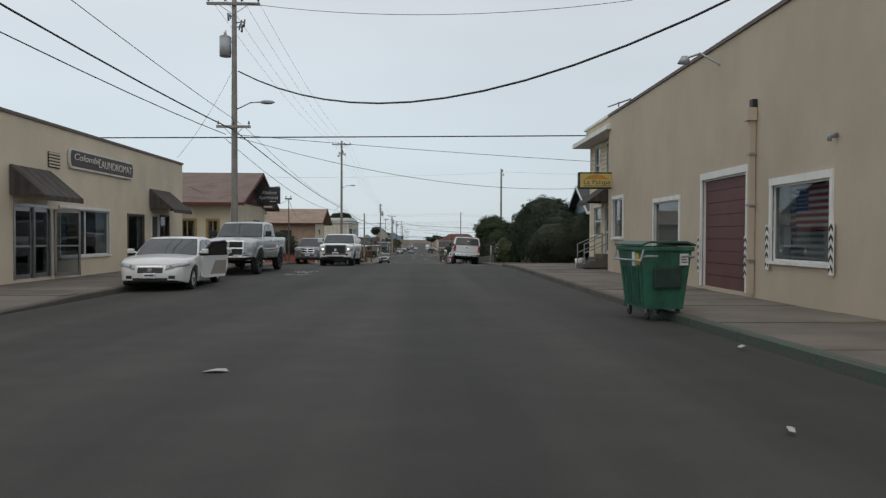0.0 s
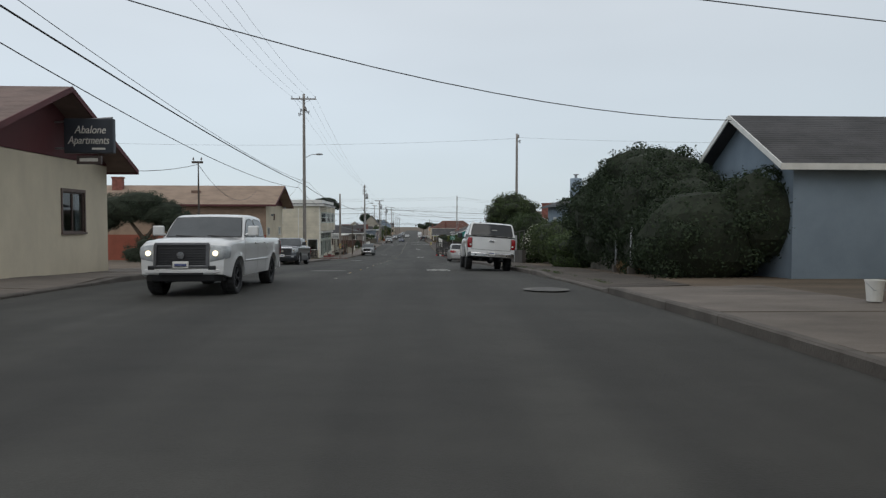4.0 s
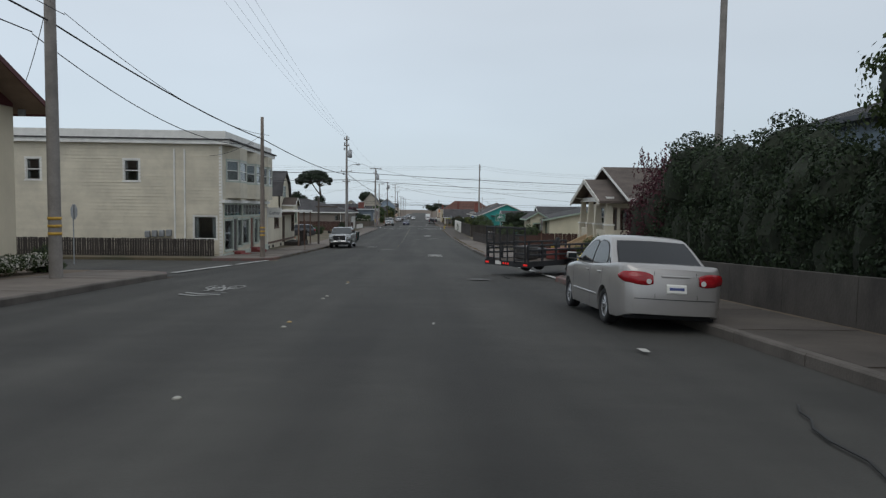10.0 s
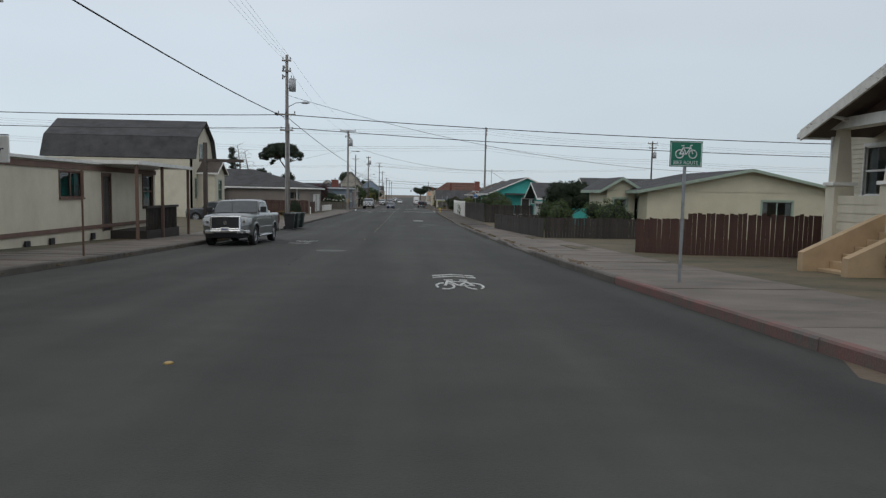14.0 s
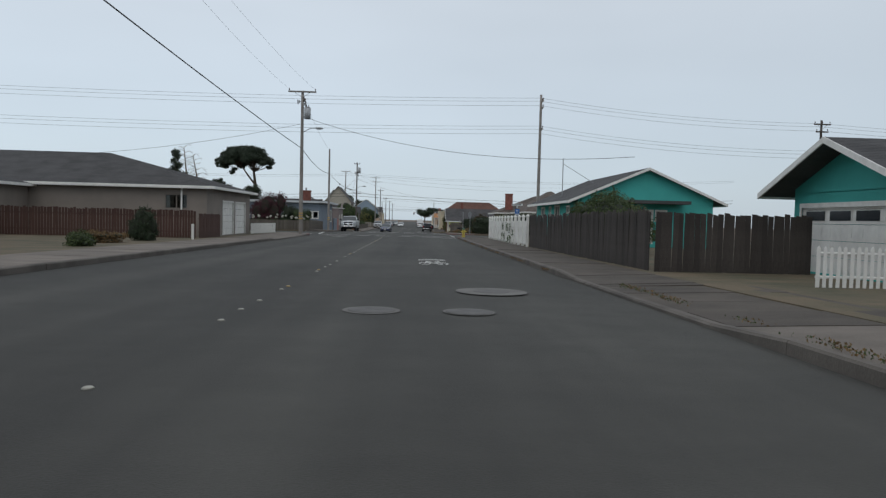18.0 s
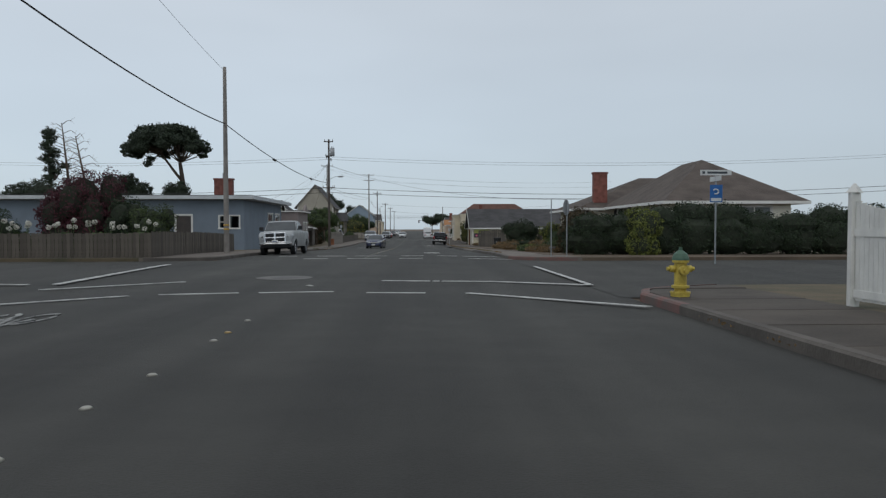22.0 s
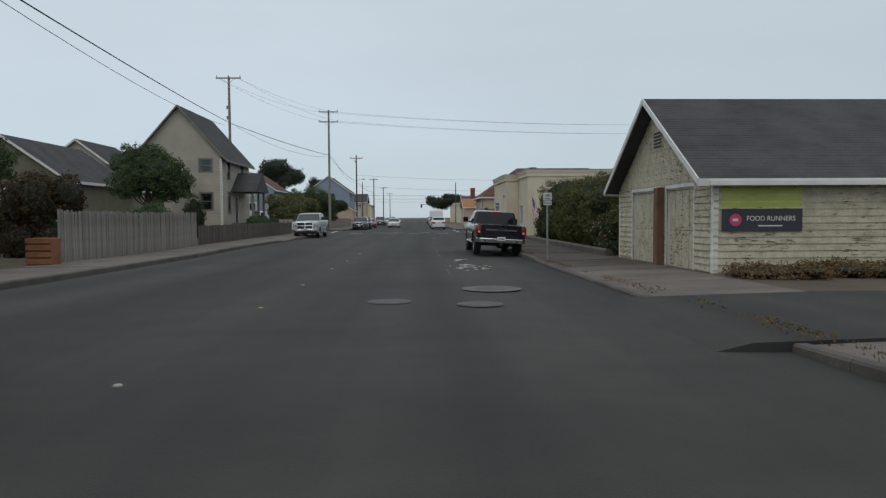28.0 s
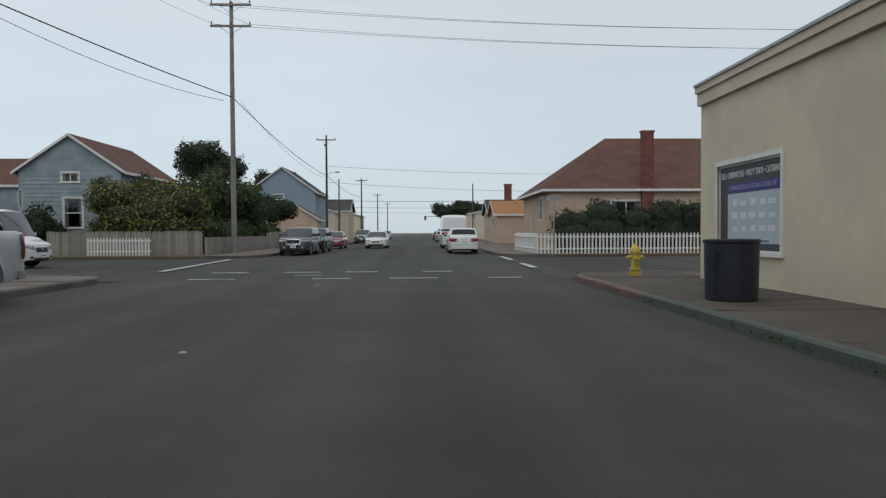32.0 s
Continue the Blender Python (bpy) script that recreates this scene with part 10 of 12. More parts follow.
# ---- turning truck and utility trailer ----
towtruck = vehicle("pickup", "dark green-black pickup towing a trailer round the corner", "pickup", 11.05, 98.8, -68, 5.7, 2.0, 1.92, GREEN_CAR, "pickup", 0.42, lift=0.14, rear_y=-0.6, brake=True, chrome=False, rim=BLACKRIM, knobs=True)
bl = bmesh.new()
bmesh.ops.create_icosphere(bl, subdivisions=2, radius=0.4)
bmesh.ops.scale(bl, vec=(1.3, 1.0, 0.5), verts=bl.verts[:])
for v in bl.verts:
    v.co += Vector((0.2, -1.6, 1.35)) + Vector((0, 0, 0.08 * noise.noise(v.co * 4)))
part("tarpaulin", bl, mat("blue_tarpaulin", (0.07, 0.17, 0.33), 0.6, 0.2, 3, 0.3), towtruck)


def trailer(x, y, rz):
    t = thing("utility_trailer", "black steel utility trailer with a tall mesh ramp gate", "trailer", x, y, None, rz)
    BL = mat("black_trailer_paint", (0.02, 0.02, 0.022), 0.5, 0.25, 3, 0.1)
    L, W = 4.9, 2.1
    part("deck", bbox(-W / 2, W / 2, -L / 2, L / 2, 0.55, 0.62), mat("trailer_planks", (0.09, 0.07, 0.055), 0.9, 0.3), t)
    for s_ in (-1, 1):
        part("side_beam", bbox(s_ * W / 2 - 0.05, s_ * W / 2 + 0.05, -L / 2, L / 2, 0.45, 0.65), BL, t)
        for z_ in (0.84, 1.02, 1.2):
            part("side_rail", bbox(s_ * W / 2 - 0.03, s_ * W / 2 + 0.03, -L / 2, L / 2, z_, z_ + 0.07, 0.008), BL, t)
        for k in range(7):
            yy = -L / 2 + 0.04 + (L - 0.08) * k / 6
            part("stake", bbox(s_ * W / 2 - 0.035, s_ * W / 2 + 0.035, yy - 0.035, yy + 0.035, 0.6, 1.27), BL, t)
        part("mudguard", bbox(*(sorted((s_ * (W / 2 + 0.04), s_ * (W / 2 + 0.32)))), -0.40, 1.30, 0.74, 0.79, 0.02), BL, t)
        for yy in (0.05, 0.85):
            wheel(t, s_ * (W / 2 + 0.18), yy, 0.35, 0.2, STEEL, s_)
    H = 1.92
    g_ = part("ramp_gate", bbox(-W / 2 + 0.02, W / 2 - 0.02, -L / 2 - 0.13, -L / 2 - 0.07, H - 0.06, H, 0.01), BL, t)
    for u in (-1, -0.62, -0.28, 0.10, 0.45, 1):
        part("gate_upright", tubes(((u * (W / 2 - 0.05), -L / 2 - 0.06, 0.58), (u * (W / 2 - 0.05), -L / 2 - 0.10, H), 0.032), seg=6), BL, g_)
    for ua, ub in ((-1, -0.62), (0.45, 1)):
        for k in range(6):
            z_ = 0.66 + (H - 0.75) * k / 5
            part("gate_rung", bbox(*sorted((ua * (W / 2 - 0.05), ub * (W / 2 - 0.05))), -L / 2 - 0.11, -L / 2 - 0.06, z_, z_ + 0.055), BL, g_)
    mesh_b = bmesh.new()
    for k in range(20):
        for sg in (-1, 1):
            u0 = -W / 4 - 0.25 + k * 0.075
            p0, p1 = (u0, -L / 2 - 0.09, 1.05 if sg > 0 else H - 0.05), (u0 + 0.42, -L / 2 - 0.09, H - 0.05 if sg > 0 else 1.05)
            if u0 + 0.42 < W / 2:
                tube(mesh_b, p0, p1, 0.006, seg=4)
    part("gate_mesh", mesh_b, BL, g_)
    part("rear_beam", bbox(-W / 2 - 0.1, W / 2 + 0.1, -L / 2 - 0.04, -L / 2 + 0.06, 0.42, 0.62, 0.01), BL, t)
    redm = glow_mat("brake_light_lit", (0.7, 0.02, 0.015), 0.45)
    for u in (-1.0, 1.0, -0.12, 0.0, 0.12):
        w_ = 0.09 if abs(u) > 0.5 else 0.03
        part("tail_lamp", bbox(u - w_, u + w_, -L / 2 - 0.06, -L / 2 - 0.04, 0.48, 0.55), redm, t)
    part("number_plate", bbox(-0.55, -0.25, -L / 2 - 0.06, -L / 2 - 0.045, 0.46, 0.6), WHITEP, t)
    part("drawbar", tubes(((-0.7, L / 2, 0.5), (0, L / 2 + 1.3, 0.5), 0.05), ((0.7, L / 2, 0.5), (0, L / 2 + 1.3, 0.5), 0.05), seg=6), BL, t)
    part("jack", tubes(((0.0, L / 2 + 1.0, 0.2), (0, L / 2 + 1.0, 1.0), 0.04), seg=8), STEEL, t)
    bmw = bmesh.new()
    tube(bmw, (-0.35, 0.9, 1.1), (-0.25, 0.95, 1.1), 0.34, seg=18)
    part("spare_wheel", bmw, RUBBER, t)
    part("engine_block", bbox(-0.4, 0.35, -1.6, -1.0, 0.64, 1.15, 0.06), mat("greasy_steel", (0.10, 0.095, 0.09), 0.5, 0.4, 6, 0.3, metal=0.5), t)
    part("tool_crate", bbox(0.3, 0.95, -0.5, 0.6, 0.64, 1.05, 0.02), mat("red_crate", (0.20, 0.05, 0.04), 0.7, 0.2), t)
    part("fuel_can", bbox(-0.9, -0.6, 1.2, 1.5, 0.64, 1.1, 0.04), mat("yellow_can", (0.40, 0.28, 0.05), 0.6, 0.2), t)
    part("box", bbox(-0.9, -0.2, -0.6, 0.4, 0.64, 1.0, 0.02), BLACKM, t)
    return t


trailer(5.05, 94.0 / PACE, -51)


# ---- planting along the street ----
def shrub(label, x, y, w, d, h, leaf, seed, size=0.08, dens=55, n=6, flowers=None, category="shrub", base=0.0):
    """A loose shrub w wide, d deep and h high, from several lumps on stems."""
    r = np.random.default_rng(seed)
    blobs = [((0, 0, base + (h - base) * 0.5), (w * 0.36, d * 0.36, (h - base) * 0.47))]
    for i in range(n):
        a = 2 * math.pi * (i + r.uniform(-0.3, 0.3)) / n
        k = r.uniform(0.55, 0.8)
        hh = base + (h - base) * r.uniform(0.32, 0.72)
        blobs.append(((math.cos(a) * w * 0.5 * k, math.sin(a) * d * 0.5 * k, hh), (w * r.uniform(0.17, 0.26), d * r.uniform(0.17, 0.26), (h - base) * r.uniform(0.2, 0.3))))
    for i in range(n):
        a = 2 * math.pi * (i + 0.5 + r.uniform(-0.3, 0.3)) / n
        blobs.append(((math.cos(a) * w * 0.30, math.sin(a) * d * 0.30, base + (h - base) * 0.20), (w * r.uniform(0.17, 0.24), d * r.uniform(0.17, 0.24), (h - base) * r.uniform(0.18, 0.24))))
    stems = [((0.1 * math.cos(a), 0.1 * math.sin(a), -0.05), (0.3 * w * math.cos(a), 0.3 * d * math.sin(a), base + (h - base) * 0.5), 0.035, 0.015) for a in (0.3, 1.9, 3.4, 5.0)]
    return bush(category.replace(" ", "_"), label, category, x, y, blobs, leaf, size, dens, 0.78, seed, stems, flowers, z=G(x, y) + 0.08)


def tree(label, x, y, h, r, crown_z, rz, leaf, seed, size=0.1, dens=45, n=12, spread=0.7, flat_top=False, lean=0.0, category="tree"):
    """A forked trunk with limbs, each carrying a lump of leaves, and gaps between."""
    rg = np.random.default_rng(seed)
    blobs, limbs = [], []
    fork = (lean * 0.4, 0, crown_z - rz * (0.9 if flat_top else 0.6))
    tr = max(0.07, h * 0.022)
    limbs.append(((0, 0, -0.2), (lean * 0.2, 0, fork[2] * 0.5), tr * 1.25, tr))
    limbs.append(((lean * 0.2, 0, fork[2] * 0.5), fork, tr, tr * 0.8))
    for i in range(n):
        a = 2.4 * i + rg.uniform(-0.3, 0.3)
        k = spread * math.sqrt((i + 0.5) / n) * rg.uniform(0.9, 1.1)
        c = (lean + math.cos(a) * r * k, math.sin(a) * r * k, crown_z + rz * rg.uniform(-0.35, 0.45) * (0.6 if flat_top else 1.0) + rz * 0.35 * (1 - k * k))
        s = r * rg.uniform(0.26, 0.42)
        blobs.append((c, (s, s, rz * rg.uniform(0.3, 0.48))))
        limbs.append((fork, (fork[0] + (c[0] - fork[0]) * 0.55, fork[1] + (c[1] - fork[1]) * 0.55, fork[2] + (c[2] - fork[2]) * 0.35), tr * 0.5, tr * 0.32))
        limbs.append((limbs[-1][1], c, tr * 0.32, tr * 0.12))
    return bush("tree", label, category, x, y, blobs, leaf, size, dens, 0.72, seed, limbs)


def long_hedge(label, x0, y0, x1, y1, h, w, leaf, seed, lumps=None, size=0.075, dens=60, base=0.0, flowers=None, ragged=0.18):
    """A dense hedge with a lumpy top: two rows of lumps, low and high."""
    r = np.random.default_rng(seed)
    L = math.hypot(x1 - x0, y1 - y0)
    n = lumps or max(3, round(L / 1.7))
    ux, uy = (x1 - x0) / L, (y1 - y0) / L
    st = L / n
    blobs = []
    for i in range(n):
        s = (i + 0.5) * st
        hh = h * (1 + r.uniform(-ragged, ragged * 0.5))
        sx, sy = abs(ux) * st * 0.75 + abs(uy) * w * 0.5, abs(uy) * st * 0.75 + abs(ux) * w * 0.5
        blobs.append(((ux * s, uy * s, base + (hh - base) * 0.36), (sx, sy, (hh - base) * 0.42)))
        j = r.uniform(-0.18, 0.18) * w
        blobs.append(((ux * s - uy * j, uy * s + ux * j, base + (hh - base) * 0.70), (sx * r.uniform(0.75, 0.95), sy * r.uniform(0.75, 0.95), (hh - base) * 0.31)))
    return bush("hedge", label, "hedge", x0, y0, blobs, leaf, size, dens, 0.87, seed, None, flowers, z=G(x0, y0) + 0.05)


HEDGE_TOP = leaf_mat("bright_hedge_leaf", (0.016, 0.030, 0.010), (0.052, 0.078, 0.026))
OLIVE = leaf_mat("olive_leaf", (0.022, 0.036, 0.013), (0.078, 0.105, 0.038))
ROSE = leaf_mat("dull_pink_flower", (0.25, 0.12, 0.12), (0.45, 0.30, 0.28))

# east side, first block
bush("hedge_tree", "huge dark clipped evergreen hedge tree by the pavement", "hedge", 8.4, 76.2,
     [((-0.2, -8.9, 1.45), (1.7, 2.0, 1.45)), ((0.3, -6.4, 1.7), (1.8, 2.4, 1.6)), ((1.3, -9.2, 2.0), (1.3, 1.6, 1.3)), ((0.0, -2.6, 2.2), (1.9, 2.6, 1.5)), ((0.0, 1.2, 2.35), (1.9, 2.4, 1.5)), ((-0.1, 4.8, 2.15), (1.8, 2.3, 1.5)), ((0.3, -4.6, 2.9), (1.5, 2.0, 0.9)), ((0.4, -1.8, 3.55), (1.5, 2.1, 0.9)), ((0.3, 1.4, 3.8), (1.6, 2.0, 0.9)), ((0.2, 4.4, 3.55), (1.4, 1.8, 0.7)), ((-0.5, -4.6, 1.0), (1.1, 2.6, 1.1)), ((-0.5, -1.4, 1.1), (1.1, 2.2, 1.1)), ((-0.6, 3.4, 1.1), (1.0, 2.2, 1.1)), ((-0.3, 6.4, 2.3), (1.6, 1.7, 1.4)), ((-0.4, 6.6, 0.9), (1.2, 1.4, 0.9))],
     GREEN_DARK, 0.07, 95, 0.93, 11, [((0, -3, -0.2), (0.2, -3, 2.4), 0.2, 0.12), ((0, 1, -0.2), (0, 1.2, 2.4), 0.22, 0.12), ((0, 4.6, -0.2), (0, 4.8, 2.4), 0.18, 0.1)])
shrub("light green rounded shrub beside the pavement", 7.5, 87.0, 2.0, 7.0, 1.75, GREEN_MID, 12, 0.07, 75)
long_hedge("overgrown green hedge above the pavement", 8.7, 90, 8.3, 105.5, 2.2, 2.2, OLIVE, 13)
shrub("flowering shrub with pale pink blossom over the fence", 7.9, 107.0, 1.8, 3.6, 2.55, GREEN_MID, 14, 0.07, 60, flowers=(FLOWER, 26, 0.05))
long_hedge("tall dense green hedge above a retaining wall", 8.3, 110, 8.4, 128, 3.35, 2.2, HEDGE_TOP, 15, dens=65)
long_hedge("dark green hedge above a retaining wall", 8.3, 128.5, 8.3, 147, 3.75, 2.2, GREEN_DARK, 16, dens=65)
purple = shrub("tall purple-leaved shrub with upright shoots at the end of the hedge", 8.4, 149.3, 2.9, 6.6, 4.1, PURPLE, 17, 0.07, 60, n=8)
rg_ = np.random.default_rng(171)
P_, N_ = [], []
for i in range(90):
    o_ = np.array((rg_.uniform(-1.2, 1.2), rg_.uniform(-3.2, 2.9), rg_.uniform(3.3, 3.95)))
    L_ = rg_.uniform(0.25, 0.65)
    for k in np.linspace(0, 1, 14):
        P_.append(o_ + np.array((rg_.normal(0, 0.025), rg_.normal(0, 0.04), k * L_)))
        N_.append((rg_.normal(0, 1), rg_.normal(0, 1), 0.3))
v_, f_ = leaf_cloud(np.array(P_), np.array(N_), 0.045, rg_)
part("upright_growth", np_mesh("upright_growth", v_, f_, PURPLE), PURPLE, purple)
bf = thing("fence", "brown horizontal board fence behind the hedge", "fence", 9.6, 91.5, G(0, 91.5))
for k in range(6):
    part("board", bbox(0, 0.03, 0, 7.0, 1.05 + k * 0.2, 1.23 + k * 0.2), mat("brown_fence_board", (0.10, 0.058, 0.036), 0.9, 0.3, 1.0, 0.4, 20, piece=0.2), bf)
for yy in (0.2, 3.4, 6.7):
    part("post", bbox(-0.08, 0.02, yy, yy + 0.15, -0.2, 2.35), mat("brown_fence_board", (0.10, 0.058, 0.036)), bf)
tree("round-crowned tree rising out of the hedge", 7.95, 126.5, 5.8, 2.6, 2.0 - G(8, 126.5), 1.75, OLIVE, 18, 0.075, 60, n=16, spread=0.62)
wall_e = new("retaining_wall")
wall_e.matrix_world = pose(6.75, 104, G(0, 104))
tagged(wall_e, "stained grey concrete retaining wall below the hedge", "retaining wall")
for a in np.arange(104, 147, 3.6):
    vs = []
    for y in (a + 0.01, a + 3.59):
        for x, z in ((0, -0.3), (0, 0.92), (0.22, 0.92), (0.22, -0.3)):
            vs.append((x, y - 104, G(0, y) - G(0, 104) + z))
    # mottled concrete; the overhanging hedge's shade is put into its dark colour
    part("wall_panel", mesh_of("wall_panel", vs, [(0, 1, 5, 4), (1, 2, 6, 5), (2, 3, 7, 6), (3, 2, 1, 0), (4, 5, 6, 7)], mat("stained_concrete", (0.06, 0.053, 0.046), 0.92, 0.35, 0.8, 0.4, 14)), None, wall_e)
DULLPIPE = mat("dull_rusty_pipe", (0.06, 0.055, 0.05), 0.7, 0.3, 3, 0.2, metal=0.3)
cf = new("chain_fence")
cf.matrix_world = pose(6.86, 104, G(0, 104) + 0.9)
tagged(cf, "dark chain-link fence on steel posts above the wall", "fence")
for a in np.arange(104, 122, 3.0):
    zz = G(0, a) - G(0, 104)
    part("post", tubes(((0, a - 104, zz), (0, a - 104, zz + 1.25), 0.03), seg=7), DULLPIPE, cf)
    part("top_rail", tubes(((0, a - 104, zz + 1.22), (0, a - 101, G(0, a + 3) - G(0, 104) + 1.22), 0.02), seg=6), DULLPIPE, cf)
ga = thing("gate_post", "pale square gate post beside the steps", "gate post", 6.82, 109.3)
part("shaft", bbox(-0.08, 0.08, -0.08, 0.08, 0, 1.9, 0.015), mat("pale_post", (0.36, 0.37, 0.37), 0.7, 0.2), ga)
for y_ in (70.8, 73.4):
    gp = thing("pipe_gate", "bent galvanised pipe frame in front of the dark hedge", "gate", 6.95, y_)
    part("pipe", tubes(((0, 0, -0.1), (0, 0, 1.55), 0.045), ((0, 0, 1.55), (0.6, 0.1, 1.55), 0.04), seg=8), STEEL, gp)
    part("footing", bbox(-0.12, 0.12, -0.12, 0.12, 0, 0.35, 0.03), KERBM, gp)
lw = new("garden_wall")
lw.matrix_world = pose(7.3, 74.5, G(0, 74.5))
tagged(lw, "low mossy block wall under the dark hedge", "garden wall")
for i in range(5):
    part("block", bbox(0, 0.2, i * 1.3, i * 1.3 + 1.28, -0.2, 0.5, 0.02), mat("mossy_block", (0.09, 0.085, 0.07), 0.95, 0.35, 1, 0.5, 12), lw)
shrub("pale dry weeds under the hedge", 7.5, 72.4, 1.2, 2.6, 0.45, BROWNLEAF, 20, 0.06, 60)

# west side, first blocks
bush("tree", "dark wind-sculpted cypress with a domed crown", "tree", -19.8, 118, [((-1.2, 0, 4.0), (2.6, 2.2, 1.1)), ((1.2, 0.3, 3.7), (2.0, 2.0, 1.0)), ((0, -0.2, 4.5), (2.0, 1.8, 0.8)), ((2.4, 0, 3.0), (1.2, 1.5, 0.9)), ((-2.6, 0.2, 3.3), (1.3, 1.5, 0.9))], PINE, 0.06, 95, 0.86, 21, [((0, 0, -0.2), (0.2, 0, 1.7), 0.24, 0.2), ((0.2, 0, 1.7), (-1.2, 0, 3.6), 0.17, 0.09), ((0.2, 0, 1.7), (1.4, 0.2, 3.4), 0.15, 0.08)])
bush("tree", "dark low wind-sculpted cypress with bare twisted trunks", "tree", -15.3, 118.3, [((-0.9, 0, 2.6), (1.3, 1.5, 1.0)), ((0.6, 0.2, 2.3), (1.3, 1.5, 0.9)), ((1.1, 0, 1.6), (0.7, 1.0, 0.7)), ((-1.3, 0, 1.4), (0.8, 1.2, 0.9)), ((0.0, 0, 3.0), (0.9, 1.0, 0.5))], PINE, 0.06, 95, 0.84, 22, [((-0.8, 0, -0.2), (-0.5, 0, 1.6), 0.13, 0.08), ((0.1, 0, -0.2), (0.5, 0, 1.5), 0.12, 0.07), ((0.9, 0, -0.2), (0.3, 0, 1.5), 0.1, 0.06)])
shrub("dark clipped shrub beside the red fence", -18.2, 114, 3.4, 2.6, 1.9, PINE, 23, 0.07, 60)
long_hedge("low pale-flowering border at the foot of the wall", -12.6, 136.8, -12.5, 149.2, 0.42, 0.8, OLIVE, 24, lumps=12, size=0.05, dens=120, flowers=(FLOWER, 120, 0.045))
shrub("small green shrub at the corner of the house", -12.5, 149.2, 0.9, 1.0, 1.0, GREEN_MID, 25, 0.06, 90)

# bungalow and lemon house
shrub("small clipped garden shrub with a bare stem", 11.1, 181.3, 1.5, 1.4, 1.5, GREEN_MID, 26, 0.06, 90, base=0.5)
shrub("yellow-green low shrub beside the steps", 11.8, 190.5, 1.6, 1.2, 0.8, GREEN_LIGHT, 27, 0.06, 90)
shrub("dry low plants along the bungalow foot", 13.6, 186.0, 1.0, 5.0, 0.5, OLIVE, 28, 0.06, 70)
shrub("green shrub in front of the lemon house", 11.5, 229.3, 2.6, 2.2, 2.3, GREEN_MID, 29, 0.08, 60)
tree("dense small dark tree behind the board fence", 11.7, 246.5, 3.7, 2.1, 2.1, 1.5, GREEN_DARK, 30, 0.08, 80, n=14, spread=0.62)
shrub("leafy shrub behind the board fence", 10.0, 241, 2.2, 4.0, 2.2, GREEN_MID, 31, 0.08, 60)
shrub("broad dark shrub rising above the board fence", 9.9, 293, 3.2, 13.0, 3.15, OLIVE, 32, 0.08, 60)
# west yards
shrub("dull green low shrub in a gravel yard", -16.0, 275.5, 3.0, 2.2, 1.25, OLIVE, 33, 0.07, 70)
shrub("round dark green shrub in a gravel yard", -13.2, 293.5, 1.3, 1.4, 1.75, GREEN_DARK, 34, 0.06, 90)
shrub("dry grey-brown low plants beside the fence", -13.8, 288.0, 2.0, 3.0, 0.5, BROWNLEAF, 35, 0.06, 70)
shrub("dry shrub beside the driveway", -18.5, 270.0, 1.6, 1.4, 0.8, BROWNLEAF, 36, 0.06, 70)
shrub("small dark shrubs along the drive", -12.7, 281.5, 0.9, 2.0, 0.6, OLIVE, 37, 0.06, 80)
shrub("green shrub beside the white picket fence", -17.5, 331, 2.4, 2.2, 2.3, GREEN_DARK, 38, 0.08, 60)
shrub("dark shrub at the end of the ranch house", -20.5, 334, 2.6, 2.6, 2.6, OLIVE, 39, 0.08, 60)
# corner garden behind the grey fence
shrub("tall purple-leaved garden shrub behind the grey fence", -17.4, 372.5, 4.2, 3.6, 4.5, PURPLE, 40, 0.09, 50, n=8)
shrub("dark green shrub behind the grey fence", -14.6, 371.0, 2.2, 2.6, 3.1, GREEN_DARK, 41, 0.08, 60)
shrub("brownish green shrub behind the grey fence", -12.9, 369.0, 1.9, 3.0, 2.6, OLIVE, 42, 0.08, 60)
shrub("dark shrub by the side street fence", -20.4, 368.5, 3.6, 2.6, 2.2, GREEN_DARK, 43, 0.08, 60)
for i, x_ in enumerate((-19.2, -17.6, -15.9, -14.2, -12.6)):
    aga = thing("agapanthus", "white-flowering lily clump above the grey fence", "flower clump", x_, 364.6, None, group="lilies behind the fence")
    rg_ = np.random.default_rng(60 + i)
    P_, N_ = blob_points([((0, 0, 0.55), (0.75, 0.6, 0.6))], 60, rg_)
    v_, f_ = leaf_cloud(P_, N_ * 0.4 + np.array((0, 0, 0.2)), 0.16, rg_)
    part("foliage", np_mesh("foliage", v_, f_, GREEN_MID), GREEN_MID, aga)
    for j in range(6):
        hx, hy, hz = rg_.uniform(-0.7, 0.7), rg_.uniform(-0.4, 0.4), rg_.uniform(1.35, 1.75)
        P_, N_ = blob_points([((hx, hy, hz), (0.11, 0.11, 0.10))], 420, rg_)
        v_, f_ = leaf_cloud(P_, N_, 0.04, rg_)
        fl_ = part("flower_head", np_mesh("flower_head", v_, f_, FLOWER), FLOWER, aga)
        part("stem", tubes(((hx * 0.4, hy * 0.4, 0.2), (hx, hy, hz), 0.012), seg=5), GREEN_MID, fl_)

